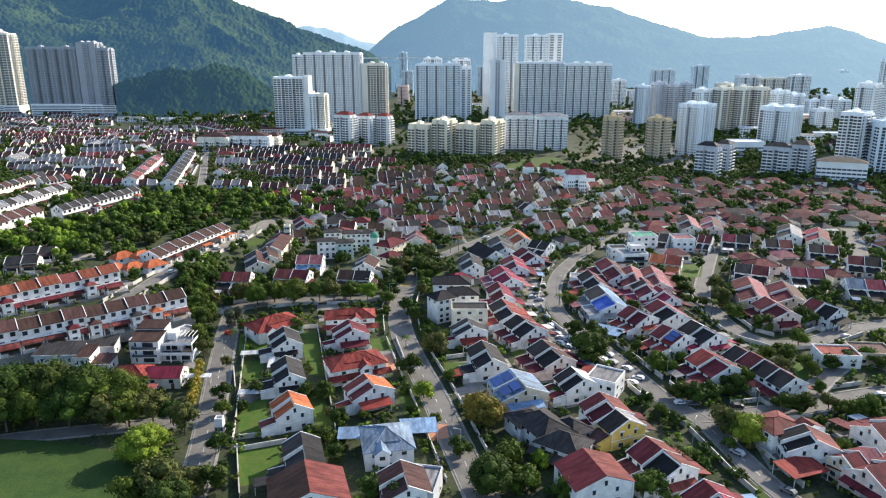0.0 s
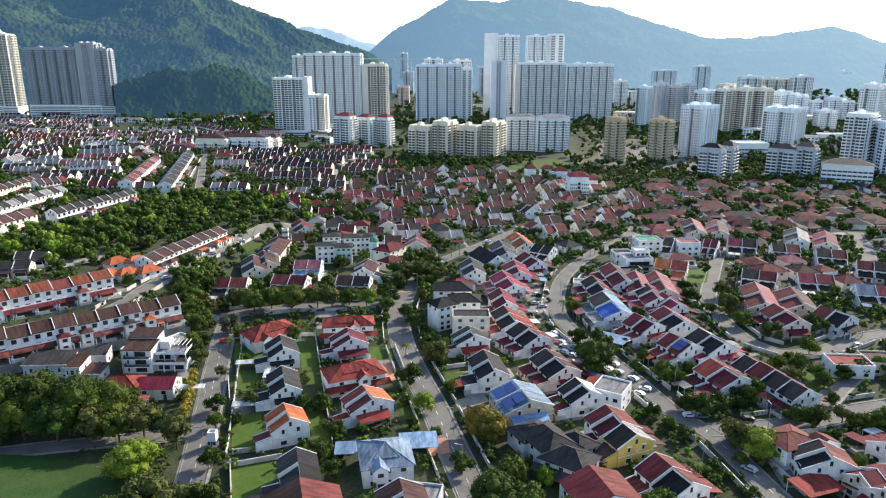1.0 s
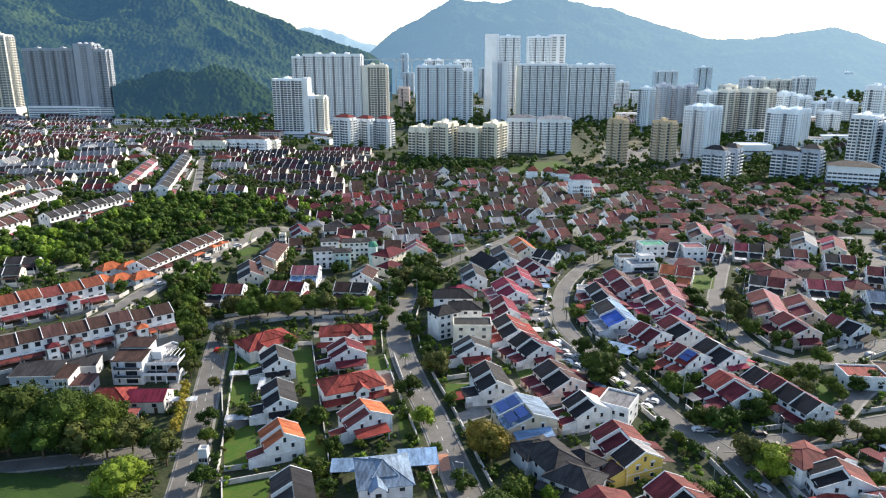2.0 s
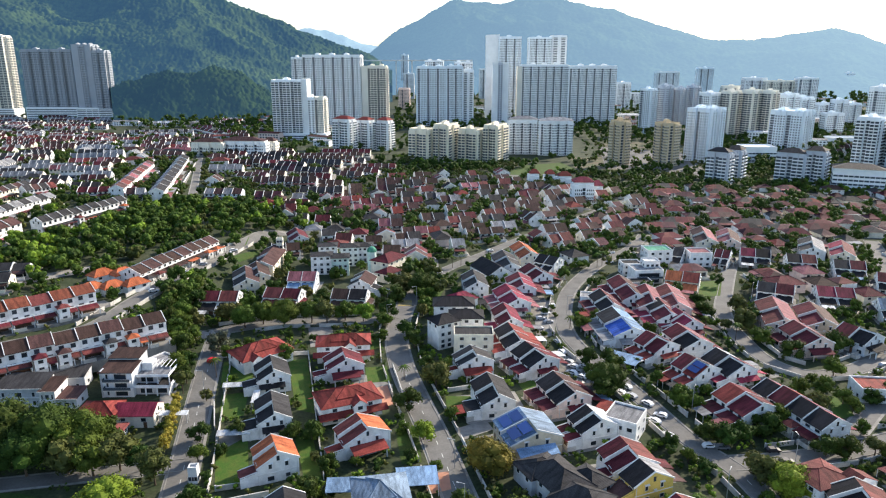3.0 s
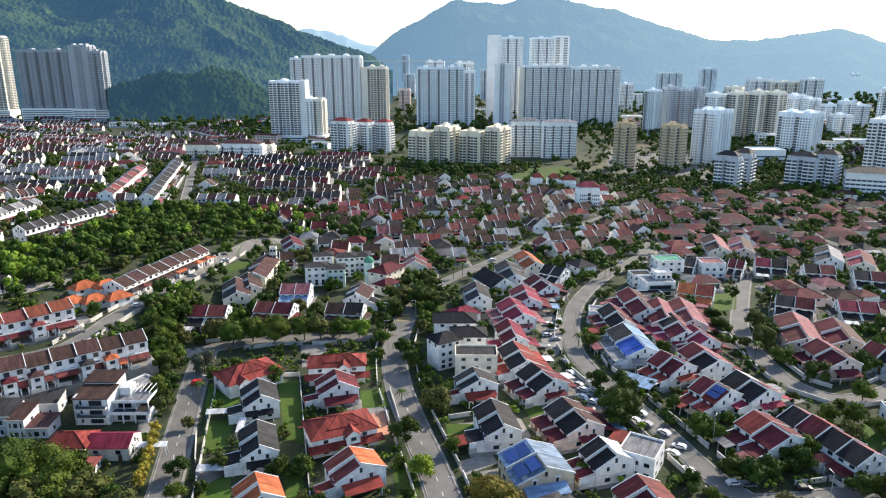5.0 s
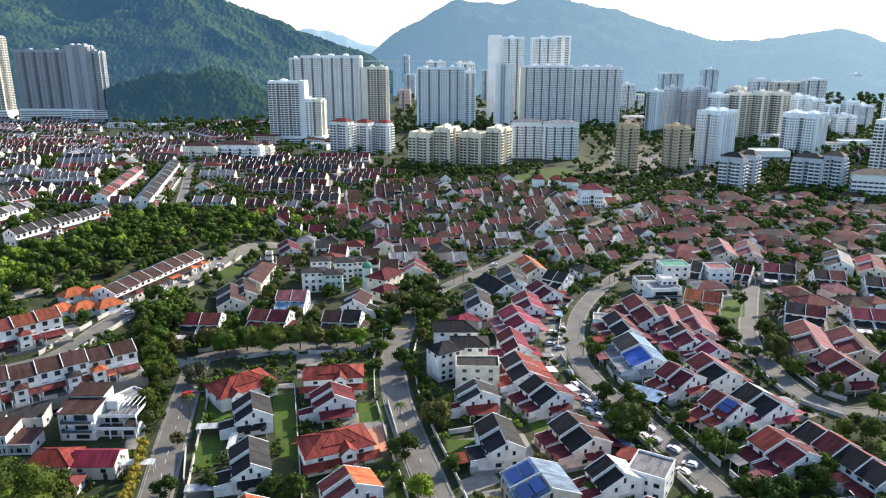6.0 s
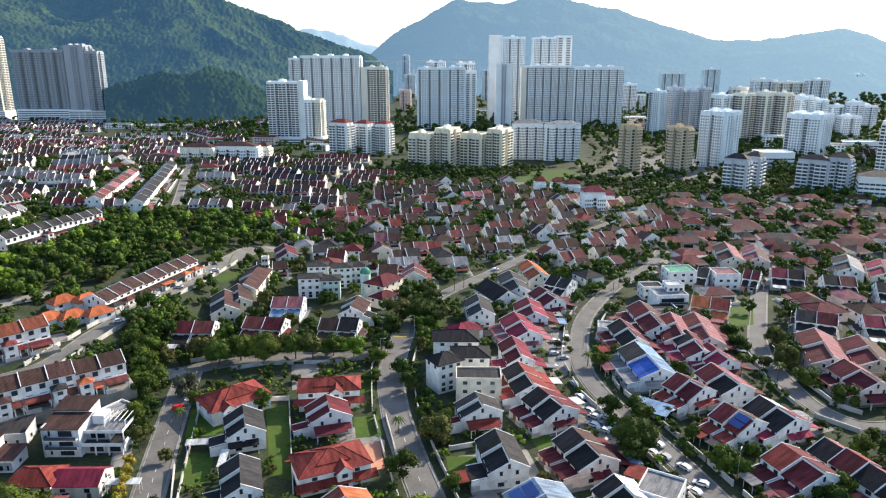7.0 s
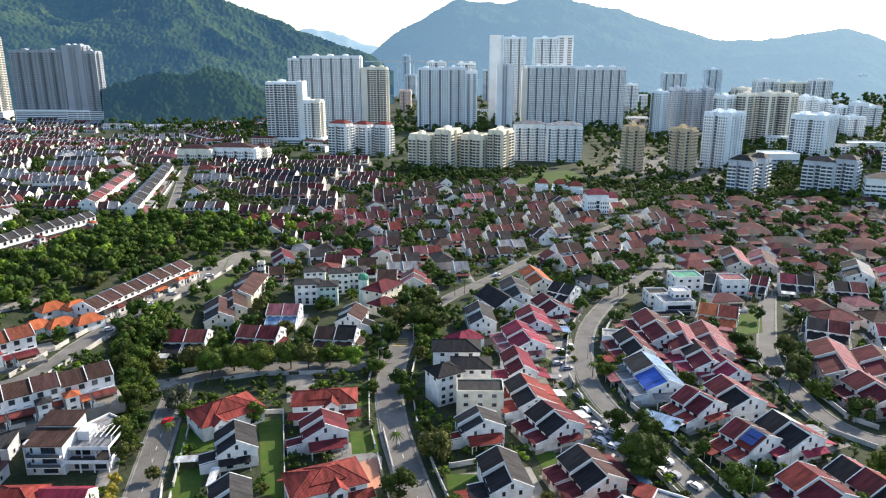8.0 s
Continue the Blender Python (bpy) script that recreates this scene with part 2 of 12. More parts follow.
def terrace_front(ob, x0, w, s, hw, eave, paint, rng):
    """The front of one terrace house: a forward room under a small hip roof, or a car porch with a lean-to."""
    if not seen_side(ob, 90 * s):
        return
    a, b = x0 + 0.1, x0 + w - 0.6
    tone = roof(rng.choice(("brown", "rust", "orange", "maroon", "slate", "umber")))
    if rng.random() < 0.4:
        m, d, z = a + (b - a) * 0.55, 4.2, eave - 2.4
        y0, y1 = sorted((s * (hw + 0.01), s * (hw + d)))
        part("forward_room", Geo().box(a, m, y0, y1, 0, z), paint, ob)
        o, c = 0.5, ((a + m) / 2, (y0 + y1) / 2, z + 1.3)
        e = [(a - o, y0 - (o if s < 0 else 0), z), (m + o, y0 - (o if s < 0 else 0), z), (m + o, y1 + (o if s > 0 else 0), z), (a - o, y1 + (o if s > 0 else 0), z)]
        part("room_roof", Geo().add(e + [c], [(3, 2, 1, 0), (0, 1, 4), (1, 2, 4), (2, 3, 4), (3, 0, 4)]), tone, ob)
        for zz in (1.4, z - 1.2):
            window(ob, (a + m) / 2, s * (hw + d), zz, 90 * s, 1.8, 1.4)
        a = m + 0.5
    d, hi = rng.uniform(3.4, 5.2), 3.3
    part("porch_roof", Geo().prism([(a, s * (hw + 0.02), hi), (a, s * (hw + d), hi - 0.7), (a, s * (hw + d), hi - 0.55), (a, s * (hw + 0.02), hi + 0.15)], (b - a, 0, 0)), tone, ob)
    for k in (a + 0.2, b - 0.2):
        part("porch_pier", Geo().box(k - 0.15, k + 0.15, s * (hw + d - 0.3) - 0.15, s * (hw + d - 0.3) + 0.15, 0, hi - 0.65), paint, ob)
    part("balcony_band", Geo().box(x0 - 0.1, x0 + w - 0.4, s * (hw + 0.35) - 0.35, s * (hw + 0.35) + 0.35, 3.55, 3.85), COPING, ob)
    part("door", DOOR_MESH, None, ob, m=pose((a + b) / 2, s * hw, 1.25, 0, 0, 90 * s - 90) @ Matrix.Diagonal((b - a - 1.0, 1, 2.3, 1)))


def house(x, y, rot, length, units, width, ridge, eave, left, right, wall="white", porch="", porch_roof="", step=0.0, label="", off=0.0, coping=True, split=False, solar=""):
    """A gabled block of one or more units along its ridge (local x). left, right: roof colours of the slopes, a word a
    unit; many right slopes get a lighter word that paints the sun in.
    porch: L, R, F, B or several: lower wings with lean-to roofs on those sides. split: one house with its roof in two
    steps."""
    left, right = left.split(), right.split()
    kind = "house" if units == 1 or split else ("semi_detached_house" if units == 2 else "terrace_row")
    if not label:
        tint = left[0] if left[0] == right[0] else left[0] + " and " + right[0]
        label = "%s %s with %s tiled gable roof" % (wall, kind.replace("_", " "), tint)
    ob = thing(kind, x, y, rot, label, "house", "houses of the estate")
    OCCUPIED.append((x, y, rot, length / 2 + 1, width / 2 + (4.5 if porch else 1.5)))
    ul, hw = length / units, width / 2
    rng = random.Random(int(x * 13 + y * 29))
    if ((x > 10 or not split) and units > 1) or units > 2 or ground_z(x, y) > 0.05:
        part("yard", Geo().box(-length / 2 - 1.5, length / 2 + 1.5, -hw - 4.8, hw + 4.8, -4.0 if ground_z(x, y) > 0.05 else -0.1, 0.012), CONCRETE, ob, "paved yard round the house")
        if not split:
            for side in (1, -1):
                for i in range(units):
                    xa = -length / 2 + i * ul
                    gate = 0.55 if (i + (side > 0)) % 2 else 0.4
                    if seen_side(ob, 90 * side):
                        part("yard_wall", Geo().box(xa, xa + ul * gate, side * (hw + 4.8) - 0.1, side * (hw + 4.8) + 0.1, 0, 1.35), WALL_RENDER, ob)
                        part("party_wall", Geo().box(xa - 0.1, xa + 0.1, side * (hw + 3.4) - 1.3, side * (hw + 3.4) + 1.3, 0, 1.5), WALL_RENDER, ob)
    paint = wall_paint(wall)
    over, thick = 0.4, 0.16
    for i in range(units):
        x0, x1 = -length / 2 + i * ul, -length / 2 + (i + 1) * ul
        dz = 0.0 if units <= 2 else step * (i % 3 - 1)
        drop = step if units == 2 and i == 0 else 0.0
        er, ee = ridge + dz, eave + dz
        if drop:
            part("wall", Geo().prism([(x0, -hw, 0), (x0, hw, 0), (x0, hw, ee - drop), (x0, off + 0.06, er - drop - 0.02), (x0, off, er - 0.02), (x0, -hw, ee)], (ul - 0.004, 0, 0)), paint, ob)
        else:
            part("wall", Geo().prism([(x0, -hw, 0), (x0, hw, 0), (x0, hw, ee), (x0, off, er - 0.02), (x0, -hw, ee)], (ul - 0.004, 0, 0)), paint, ob)
        for side, cols in ((1, left), (-1, right)):
            run = hw - side * off
            sl = (er - ee) / run
            low = drop if side > 0 else 0.0
            ye, ze = side * (hw + over), ee - sl * over - low
            top = er - low
            y_in = off + (0.08 if low else 0.0)
            g = Geo().prism([(x0 + 0.02, y_in, top), (x0 + 0.02, ye, ze), (x0 + 0.02, ye, ze + thick), (x0 + 0.02, y_in, top + thick)], (ul - 0.04, 0, 0))
            part("roof_slope", g, roof(cols[i % len(cols)]), ob)
        if solar and (solar == "all" or i == 0):
            sl = (er - ee) / (hw - off)
            for k in (0.12, 0.53):
                ring = [(x0 + ul * 0.12, off + hw * a, er - sl * hw * a + thick + 0.08) for a in (k, k + 0.36)]
                ring += [(x0 + ul * 0.88, q[1], q[2]) for q in ring[::-1]]
                part("solar_panel", Geo().prism(ring, (0, 0, 0.06)), SOLAR, ob, "dark blue solar panel array")
        wz, gz = ee - 1.45, 1.35
        for side in (1, -1):
            if not seen_side(ob, 90 * side):
                continue
            for k in ((-0.25, 0.25) if ul > 5.5 else (0.0,)):
                window(ob, (x0 + x1) / 2 + k * ul, side * hw, wz, 90 * side, *((1.9, 1.9) if units > 2 else (1.7, 1.45)))
            if eave > 7.5:
                for k in (-0.25, 0.25):
                    window(ob, (x0 + x1) / 2 + k * ul, side * hw, wz - 3.1, 90 * side, 2.1, 2.0)
            if ("L" if side > 0 else "R") not in porch:
                window(ob, (x0 + x1) / 2 - 0.2 * ul, side * hw, gz + 0.1, 90 * side, 2.2, 1.7)
                part("door", DOOR_MESH, None, ob, m=pose((x0 + x1) / 2 + 0.28 * ul, side * hw, 1.08, 0, 0, 90 * side - 90) @ Matrix.Diagonal((1.1, 1, 2.1, 1)))
    if coping:
        for i in range(units + 1):
            xc = -length / 2 + i * ul
            if units == 2:
                low, fill = (step if i == 0 else 0.0), (step if i == 1 else 0.0)
                er, ee = ridge, eave
            else:
                lift = [step * (k % 3 - 1) if units > 2 else 0.0 for k in (max(i - 1, 0), min(i, units - 1))]
                low, fill = 0.0, max(lift) - min(lift)
                er, ee = ridge + max(lift), eave + max(lift)
            c = 0.12
            zl, zr = ee - (er - ee) / (hw - off) * over, ee - (er - ee) / (hw + off) * over
            up = thick + 0.16
            if not low and not fill and not (i == 1 and split):
                ring = [(xc - c, hw + over, zl - 0.1), (xc - c, off, er - 0.1), (xc - c, -hw - over, zr - 0.1)]
                top = [(q[0], q[1], q[2] + 0.1 + up) for q in ring]
                part("coping", Geo().prism([ring[0], ring[1], ring[2], top[2], top[1], top[0]], (2 * c, 0, 0)), COPING, ob)
                continue
            left_ring = [(xc - c, hw + over, zl - low - fill - 0.1), (xc - c, off, er - low - fill - 0.1), (xc - c, off, er - low + up), (xc - c, hw + over, zl - low + up)]
            part("coping", Geo().prism(left_ring, (2 * c, 0, 0)), COPING, ob)
            if i != 1 or not split:
                right_ring = [(xc - c, off, er - 0.1), (xc - c, -hw - over, zr - 0.1), (xc - c, -hw - over, zr + up), (xc - c, off, er + up)]
                part("coping", Geo().prism(right_ring, (2 * c, 0, 0)), COPING, ob)
    for s in (1, -1):
        if not seen_side(ob, 90 - 90 * s):
            continue
        e = eave + (step if s > 0 and units == 2 else 0.0)
        gx, face = s * length / 2, 90 - 90 * s
        for k in (-0.2, 0.2):
            window(ob, gx, k * width, e - 1.0, face, 1.0, 1.6)
            part("hood", HOOD, None, ob, m=pose(gx, k * width, e - 0.1, 0, 0, face - 90) @ Matrix.Diagonal((1.5, 1, 1, 1)))
        window(ob, gx, 0.2 * width, 1.4, face, 2.0, 1.5)
        window(ob, gx, -0.22 * width, 1.5, face, 1.4, 1.3)
        # dark panel on the wall stands for the shade in the gable's notch
        part("vent_slot", Geo().box(-0.4, 0.4, -0.03, 0.05, -0.7, 0.7), GLASS, ob, "dark panel for the shaded notch under the ridge", pose(gx, off, ridge - 2.0, 0, 0, -90 * s))
        part("moulding", Geo().box(-hw, hw, 0, 0.12, 2.95, 3.15), COPING, ob, m=pose(gx, 0, 0, 0, 0, face - 90))
        part("drainpipe", Geo().box(-0.06, 0.06, 0, 0.12, 0, e), FRAME, ob, m=pose(gx, (0.46 if rng.random() < 0.5 else -0.46) * width, 0, 0, 0, face - 90))
        if rng.random() < 0.6:
            part("air_conditioner", AIR_BOX, None, ob, m=pose(gx, rng.uniform(-0.1, 0.1) * width, rng.choice((2.3, 3.6)), 0, 0, face - 90))
        if porch and units == 2 and rng.random() < 0.7:
            a0, a1 = sorted((rng.uniform(-0.5, -0.2) * width, rng.uniform(0.2, 0.5) * width))
            g = Geo().prism([(a0, 0.02, 3.7), (a0, 2.3, 2.85), (a0, 2.3, 2.98), (a0, 0.02, 3.85)], (a1 - a0, 0, 0))
            part("apron_roof", g, roof(porch_roof or left[0]), ob, m=pose(gx, 0, 0, 0, 0, face - 90))
            for k in (a0 + 0.25, a1 - 0.25):
                part("apron_post", Geo().box(k - 0.12, k + 0.12, 2.0, 2.2, 0, 2.9), paint, ob, m=pose(gx, 0, 0, 0, 0, face - 90))
    for p in porch:
        col = roof(porch_roof or left[0])
        if p in "LR":
            s = 1 if p == "L" else -1
            depth = 4.9 if units < 3 else 3.2
            hi, lo = (eave - 1.3 - (step if p == "L" else 0.0), 2.9) if units < 3 else (3.5, 2.8)
            for i in range(1 if split else units):
                w = ul
                x0 = -length / 2 + i * w + 0.25
                g = Geo().prism([(x0, s * (hw + 0.02), hi), (x0, s * (hw + depth), lo), (x0, s * (hw + depth), lo + 0.17), (x0, s * (hw + 0.02), hi + 0.17)], (w - 0.5, 0, 0))
                part("wing_roof", g, col, ob)
                if units > 2:
                    terrace_front(ob, x0, w, s, hw, eave, paint, rng)
                    continue
                for k in (0.0, w - 0.72) if seen_side(ob, 90 * s) else ():
                    ring = [(x0 + k, s * (hw + 0.02), 0), (x0 + k, s * (hw + depth - 0.2), 0), (x0 + k, s * (hw + depth - 0.2), lo + 0.3), (x0 + k, s * (hw + 0.02), hi + 0.45)]
                    part("wing_wall", Geo().prism(ring, (0.22, 0, 0)), paint, ob)
                if seen_side(ob, 90 * s):
                    part("wing_front", Geo().box(x0 + 0.22, x0 + w - 0.72, s * (hw + depth - 1.3) - 0.1, s * (hw + depth - 1.3) + 0.1, 0, lo + 0.2), paint, ob)
                    window(ob, x0 + w * 0.28, s * (hw + depth - 1.2), 1.5, 90 * s, 1.9, 1.5)
                    part("door", DOOR_MESH, None, ob, m=pose(x0 + w * 0.68, s * (hw + depth - 1.2), 1.1, 0, 0, 90 * s - 90) @ Matrix.Diagonal((1.8, 1, 2.2, 1)))
                far = s * (hw + depth + 3.6)
                end = ob.matrix_basis @ Vector((x0 + w / 2, far, 0))
                if rng.random() < 0.65 and clear_spot(end.x, end.y, 0.5):
                    tone = roof(rng.choice(("grey", "sky", "red", "maroon", "pink", "white", "slate")))
                    part("carport_roof", Geo().prism([(x0 + 0.3, s * (hw + depth + 0.05), lo - 0.05), (x0 + 0.3, far, lo - 0.4), (x0 + 0.3, far, lo - 0.3), (x0 + 0.3, s * (hw + depth + 0.05), lo + 0.05)], (w * rng.uniform(0.5, 0.85), 0, 0)), tone, ob)
                    for k in (0.5, w * 0.5):
                        part("carport_post", Geo().box(x0 + k - 0.07, x0 + k + 0.07, far - s * 0.3 - 0.07, far - s * 0.3 + 0.07, 0, lo - 0.38), FRAME, ob)
        else:
            s = 1 if p == "F" else -1
            depth = 4.0
            xa, xb = s * (length / 2 + 0.17), s * (length / 2 + depth)
            g = Geo().prism([(xa, -hw * 0.7, 3.9), (xb, -hw * 0.7, 2.8), (xb, -hw * 0.7, 2.97), (xa, -hw * 0.7, 4.07)], (0, hw * 1.5, 0))
            part("porch_roof", g, col, ob)
            for k in (-hw * 0.62, hw * 0.7):
                part("porch_post", Geo().box(xb - s * 0.5 - 0.15, xb - s * 0.5 + 0.15, k - 0.15, k + 0.15, 0, 2.95), paint, ob)
    return ob


def hip_house(x, y, rot, length, width, eave, rise, colour, wall="white", full=True, label="", tiers=1, bay=0.0):
    """A hipped roof over a plain block, with a lower skirt roof when tiers is 2; bay: place along the front of a gabled bay, as a share of the length."""
    if not label:
        label = "%s walled house with a %s tiled hip roof" % (wall, colour)
    ob = thing("house", x, y, rot, label, "house", "houses of the estate")
    hl, hw, o, t = length / 2, width / 2, 0.6, 0.15
    OCCUPIED.append((x, y, rot, hl + 1, hw + 2))
    part("wall", Geo().box(-hl, hl, -hw, hw, -2.5 if ground_z(x, y) > 0.05 else 0, eave + 0.1), wall_paint(wall), ob)

    def hipped(hl, hw, z, rise, r):
        rl = max(hl - hw, 0.01)
        sl = rise / hw
        e = [(-hl - o, -hw - o, z - o * sl), (hl + o, -hw - o, z - o * sl), (hl + o, hw + o, z - o * sl), (-hl - o, hw + o, z - o * sl)]
        a, b = (-rl, 0, z + rise), (rl, 0, z + rise)
        for ring in ([e[0], e[1], b, a], [e[2], e[3], a, b], [e[1], e[2], b], [e[3], e[0], a]):
            part("roof_slope", Geo().prism(ring, (0, 0, t)), r, ob)
        caps = Geo()
        for p, q in ((a, b), (e[0], a), (e[3], a), (e[1], b), (e[2], b)):
            d = Vector(q) - Vector(p)
            side = Vector((-d.y, d.x, 0)).normalized() * 0.14
            up = Vector((0, 0, t))
            ring = [Vector(p) + up + side, Vector(p) + up - side, Vector(p) + up + Vector((0, 0, 0.12))]
            caps.prism([tuple(v) for v in ring], tuple(d))
        part("ridge_cap", caps, r, ob)

    hipped(hl, hw, eave, rise, roof(colour))
    if bay:
        bx, bw, bd, top = bay * length, 2.0, 1.8, eave + 1.5
        part("bay_wall", Geo().prism([(bx - bw, -hw - bd, 0), (bx + bw, -hw - bd, 0), (bx + bw, -hw - bd, eave), (bx, -hw - bd, top - 0.02), (bx - bw, -hw - bd, eave)], (0, bd + 1.0, 0)), wall_paint(wall), ob)
        for s in (-1, 1):
            ring = [(bx, -hw - bd - 0.4, top), (bx + s * (bw + 0.4), -hw - bd - 0.4, eave - 0.3), (bx + s * (bw + 0.4), -hw - bd - 0.4, eave - 0.15), (bx, -hw - bd - 0.4, top + 0.15)]
            part("bay_roof", Geo().prism(ring, (0, bd + hw * 0.6, 0)), roof(colour), ob)
        window(ob, bx, -hw - bd, eave - 1.3, -90, 1.8, 1.4)
        window(ob, bx, -hw - bd, 1.5, -90, 2.0, 1.7)
        hipped(hl * 0.42, hw * 0.6, eave + rise * 0.5, rise * 0.62, roof(colour))
    if tiers == 2:
        for sx, sy in ((0, -1), (0, 1)):
            g = Geo().prism([(-hl - 1.5, sy * (hw + 0.02), eave * 0.52 + 0.7), (-hl - 1.5, sy * (hw + 2.6), eave * 0.52 - 0.4), (-hl - 1.5, sy * (hw + 2.6), eave * 0.52 - 0.24), (-hl - 1.5, sy * (hw + 0.02), eave * 0.52 + 0.86)], (2 * hl + 3, 0, 0))
            part("skirt_roof", g, roof(colour), ob)
    if full:
        for s in (1, -1):
            for k in (-0.3, 0.0, 0.3):
                window(ob, k * length, s * hw, eave - 1.4, 90 * s, 1.6, 1.3)
                window(ob, k * length, s * hw, 1.4, 90 * s, 1.8, 1.6)
                if eave > 9:
                    window(ob, k * length, s * hw, eave - 4.6, 90 * s, 1.6, 1.5)
                    window(ob, k * length, s * hw, eave - 7.4, 90 * s, 1.6, 1.5)
            for k in (-0.25, 0.25):
                window(ob, s * hl, k * width, eave - 1.4, 90 - 90 * s, 1.5, 1.3)
    else:
        for s in (1, -1):
            for k in (-0.25, 0.25):
                window(ob, k * length, s * hw, eave - 1.4, 90 * s, 1.8, 1.3, False)
    return ob


def flat_house(x, y, rot, length, width, height, colour="grey", wall="white", full=True, label="", balcony=False):
    """A block with a flat roof behind a parapet."""
    ob = thing("house", x, y, rot, label or "%s rendered block with a flat %s roof behind a parapet" % (wall, colour), "house", "houses of the estate")
    hl, hw = length / 2, width / 2
    OCCUPIED.append((x, y, rot, hl + 1, hw + 1))
    part("wall", Geo().box(-hl, hl, -hw, hw, -2.5 if ground_z(x, y) > 0.05 else 0, height), wall_paint(wall), ob)
    rim = Geo()
    for a in ((-hl, hl, -hw, -hw + 0.25), (-hl, hl, hw - 0.25, hw), (-hl, -hl + 0.25, -hw + 0.25, hw - 0.25), (hl - 0.25, hl, -hw + 0.25, hw - 0.25)):
        rim.box(*a, height, height + 0.7)
    part("parapet", rim, wall_paint(wall), ob)
    part("roof_deck", Geo().box(-hl + 0.25, hl - 0.25, -hw + 0.25, hw - 0.25, height, height + 0.12), roof(colour), ob)
    for level in range(int(height // 2.9)):
        z = 1.5 + 3.1 * level
        if balcony and level:
            part("balcony_slab", Geo().box(-hl * 0.9, hl * 0.9, -hw - 1.5, -hw, z - 1.7, z - 1.5), COPING, ob)
            part("balcony_glass", Geo().box(-hl * 0.9, hl * 0.9, -hw - 1.5, -hw - 1.44, z - 1.5, z - 0.5), TOWER_GLASS, ob, "tinted glass balustrade")
        if balcony:
            window(ob, 0, -hw, z, -90, length * 0.82, 2.2)
            continue
        for s in (1, -1):
            for k in ((-0.3, 0.0, 0.3) if full else (-0.2, 0.2)):
                window(ob, k * length, s * hw, z, 90 * s, 1.7, 1.4, full)
            for k in (-0.25, 0.25):
                window(ob, s * hl, k * width, z, 90 - 90 * s, 1.5, 1.4, full)
    return ob


def lean_house(x, y, rot, length, width, height, colour, wall, label, fall=1.2, floors=2):
    """A rendered block under one shallow roof plane that falls to the front, with tall windows."""
    ob = thing("house", x, y, rot, label, "house", "houses of the estate")
    hl, hw = length / 2, width / 2
    OCCUPIED.append((x, y, rot, hl + 1, hw + 1))
    part("wall", Geo().prism([(-hl, -hw, 0), (-hl, hw, 0), (-hl, hw, height + fall - 0.1), (-hl, -hw, height - 0.1)], (length, 0, 0)), wall_paint(wall), ob)
    g = fall / width
    ring = [(-hl - 0.4, -hw - 0.6, height - 0.6 * g), (-hl - 0.4, hw + 0.4, height + fall + 0.4 * g)]
    part("roof_slope", Geo().prism(ring + [(q[0], q[1], q[2] + 0.2) for q in ring[::-1]], (length + 0.8, 0, 0)), roof(colour), ob)
    part("fascia", Geo().box(-hl - 0.4, hl + 0.4, -hw - 0.68, -hw - 0.6, height - 0.6 * g - 0.1, height - 0.6 * g + 0.22), COPING, ob)
    for k in range(floors):
        z = 1.5 + (height - 0.6) / floors * k
        for q in ((-0.32, 1.0), (0.0, 2.4), (0.32, 1.0)):
            window(ob, q[0] * length, -hw, z, -90, q[1] * min(1.0, length / 9), 1.7)
        window(ob, hl, 0, z, 0, 1.4, 1.5)
        part("ledge", Geo().box(-hl, hl, -hw - 0.4, -hw, z - 1.2, z - 1.05), COPING, ob)
    return ob


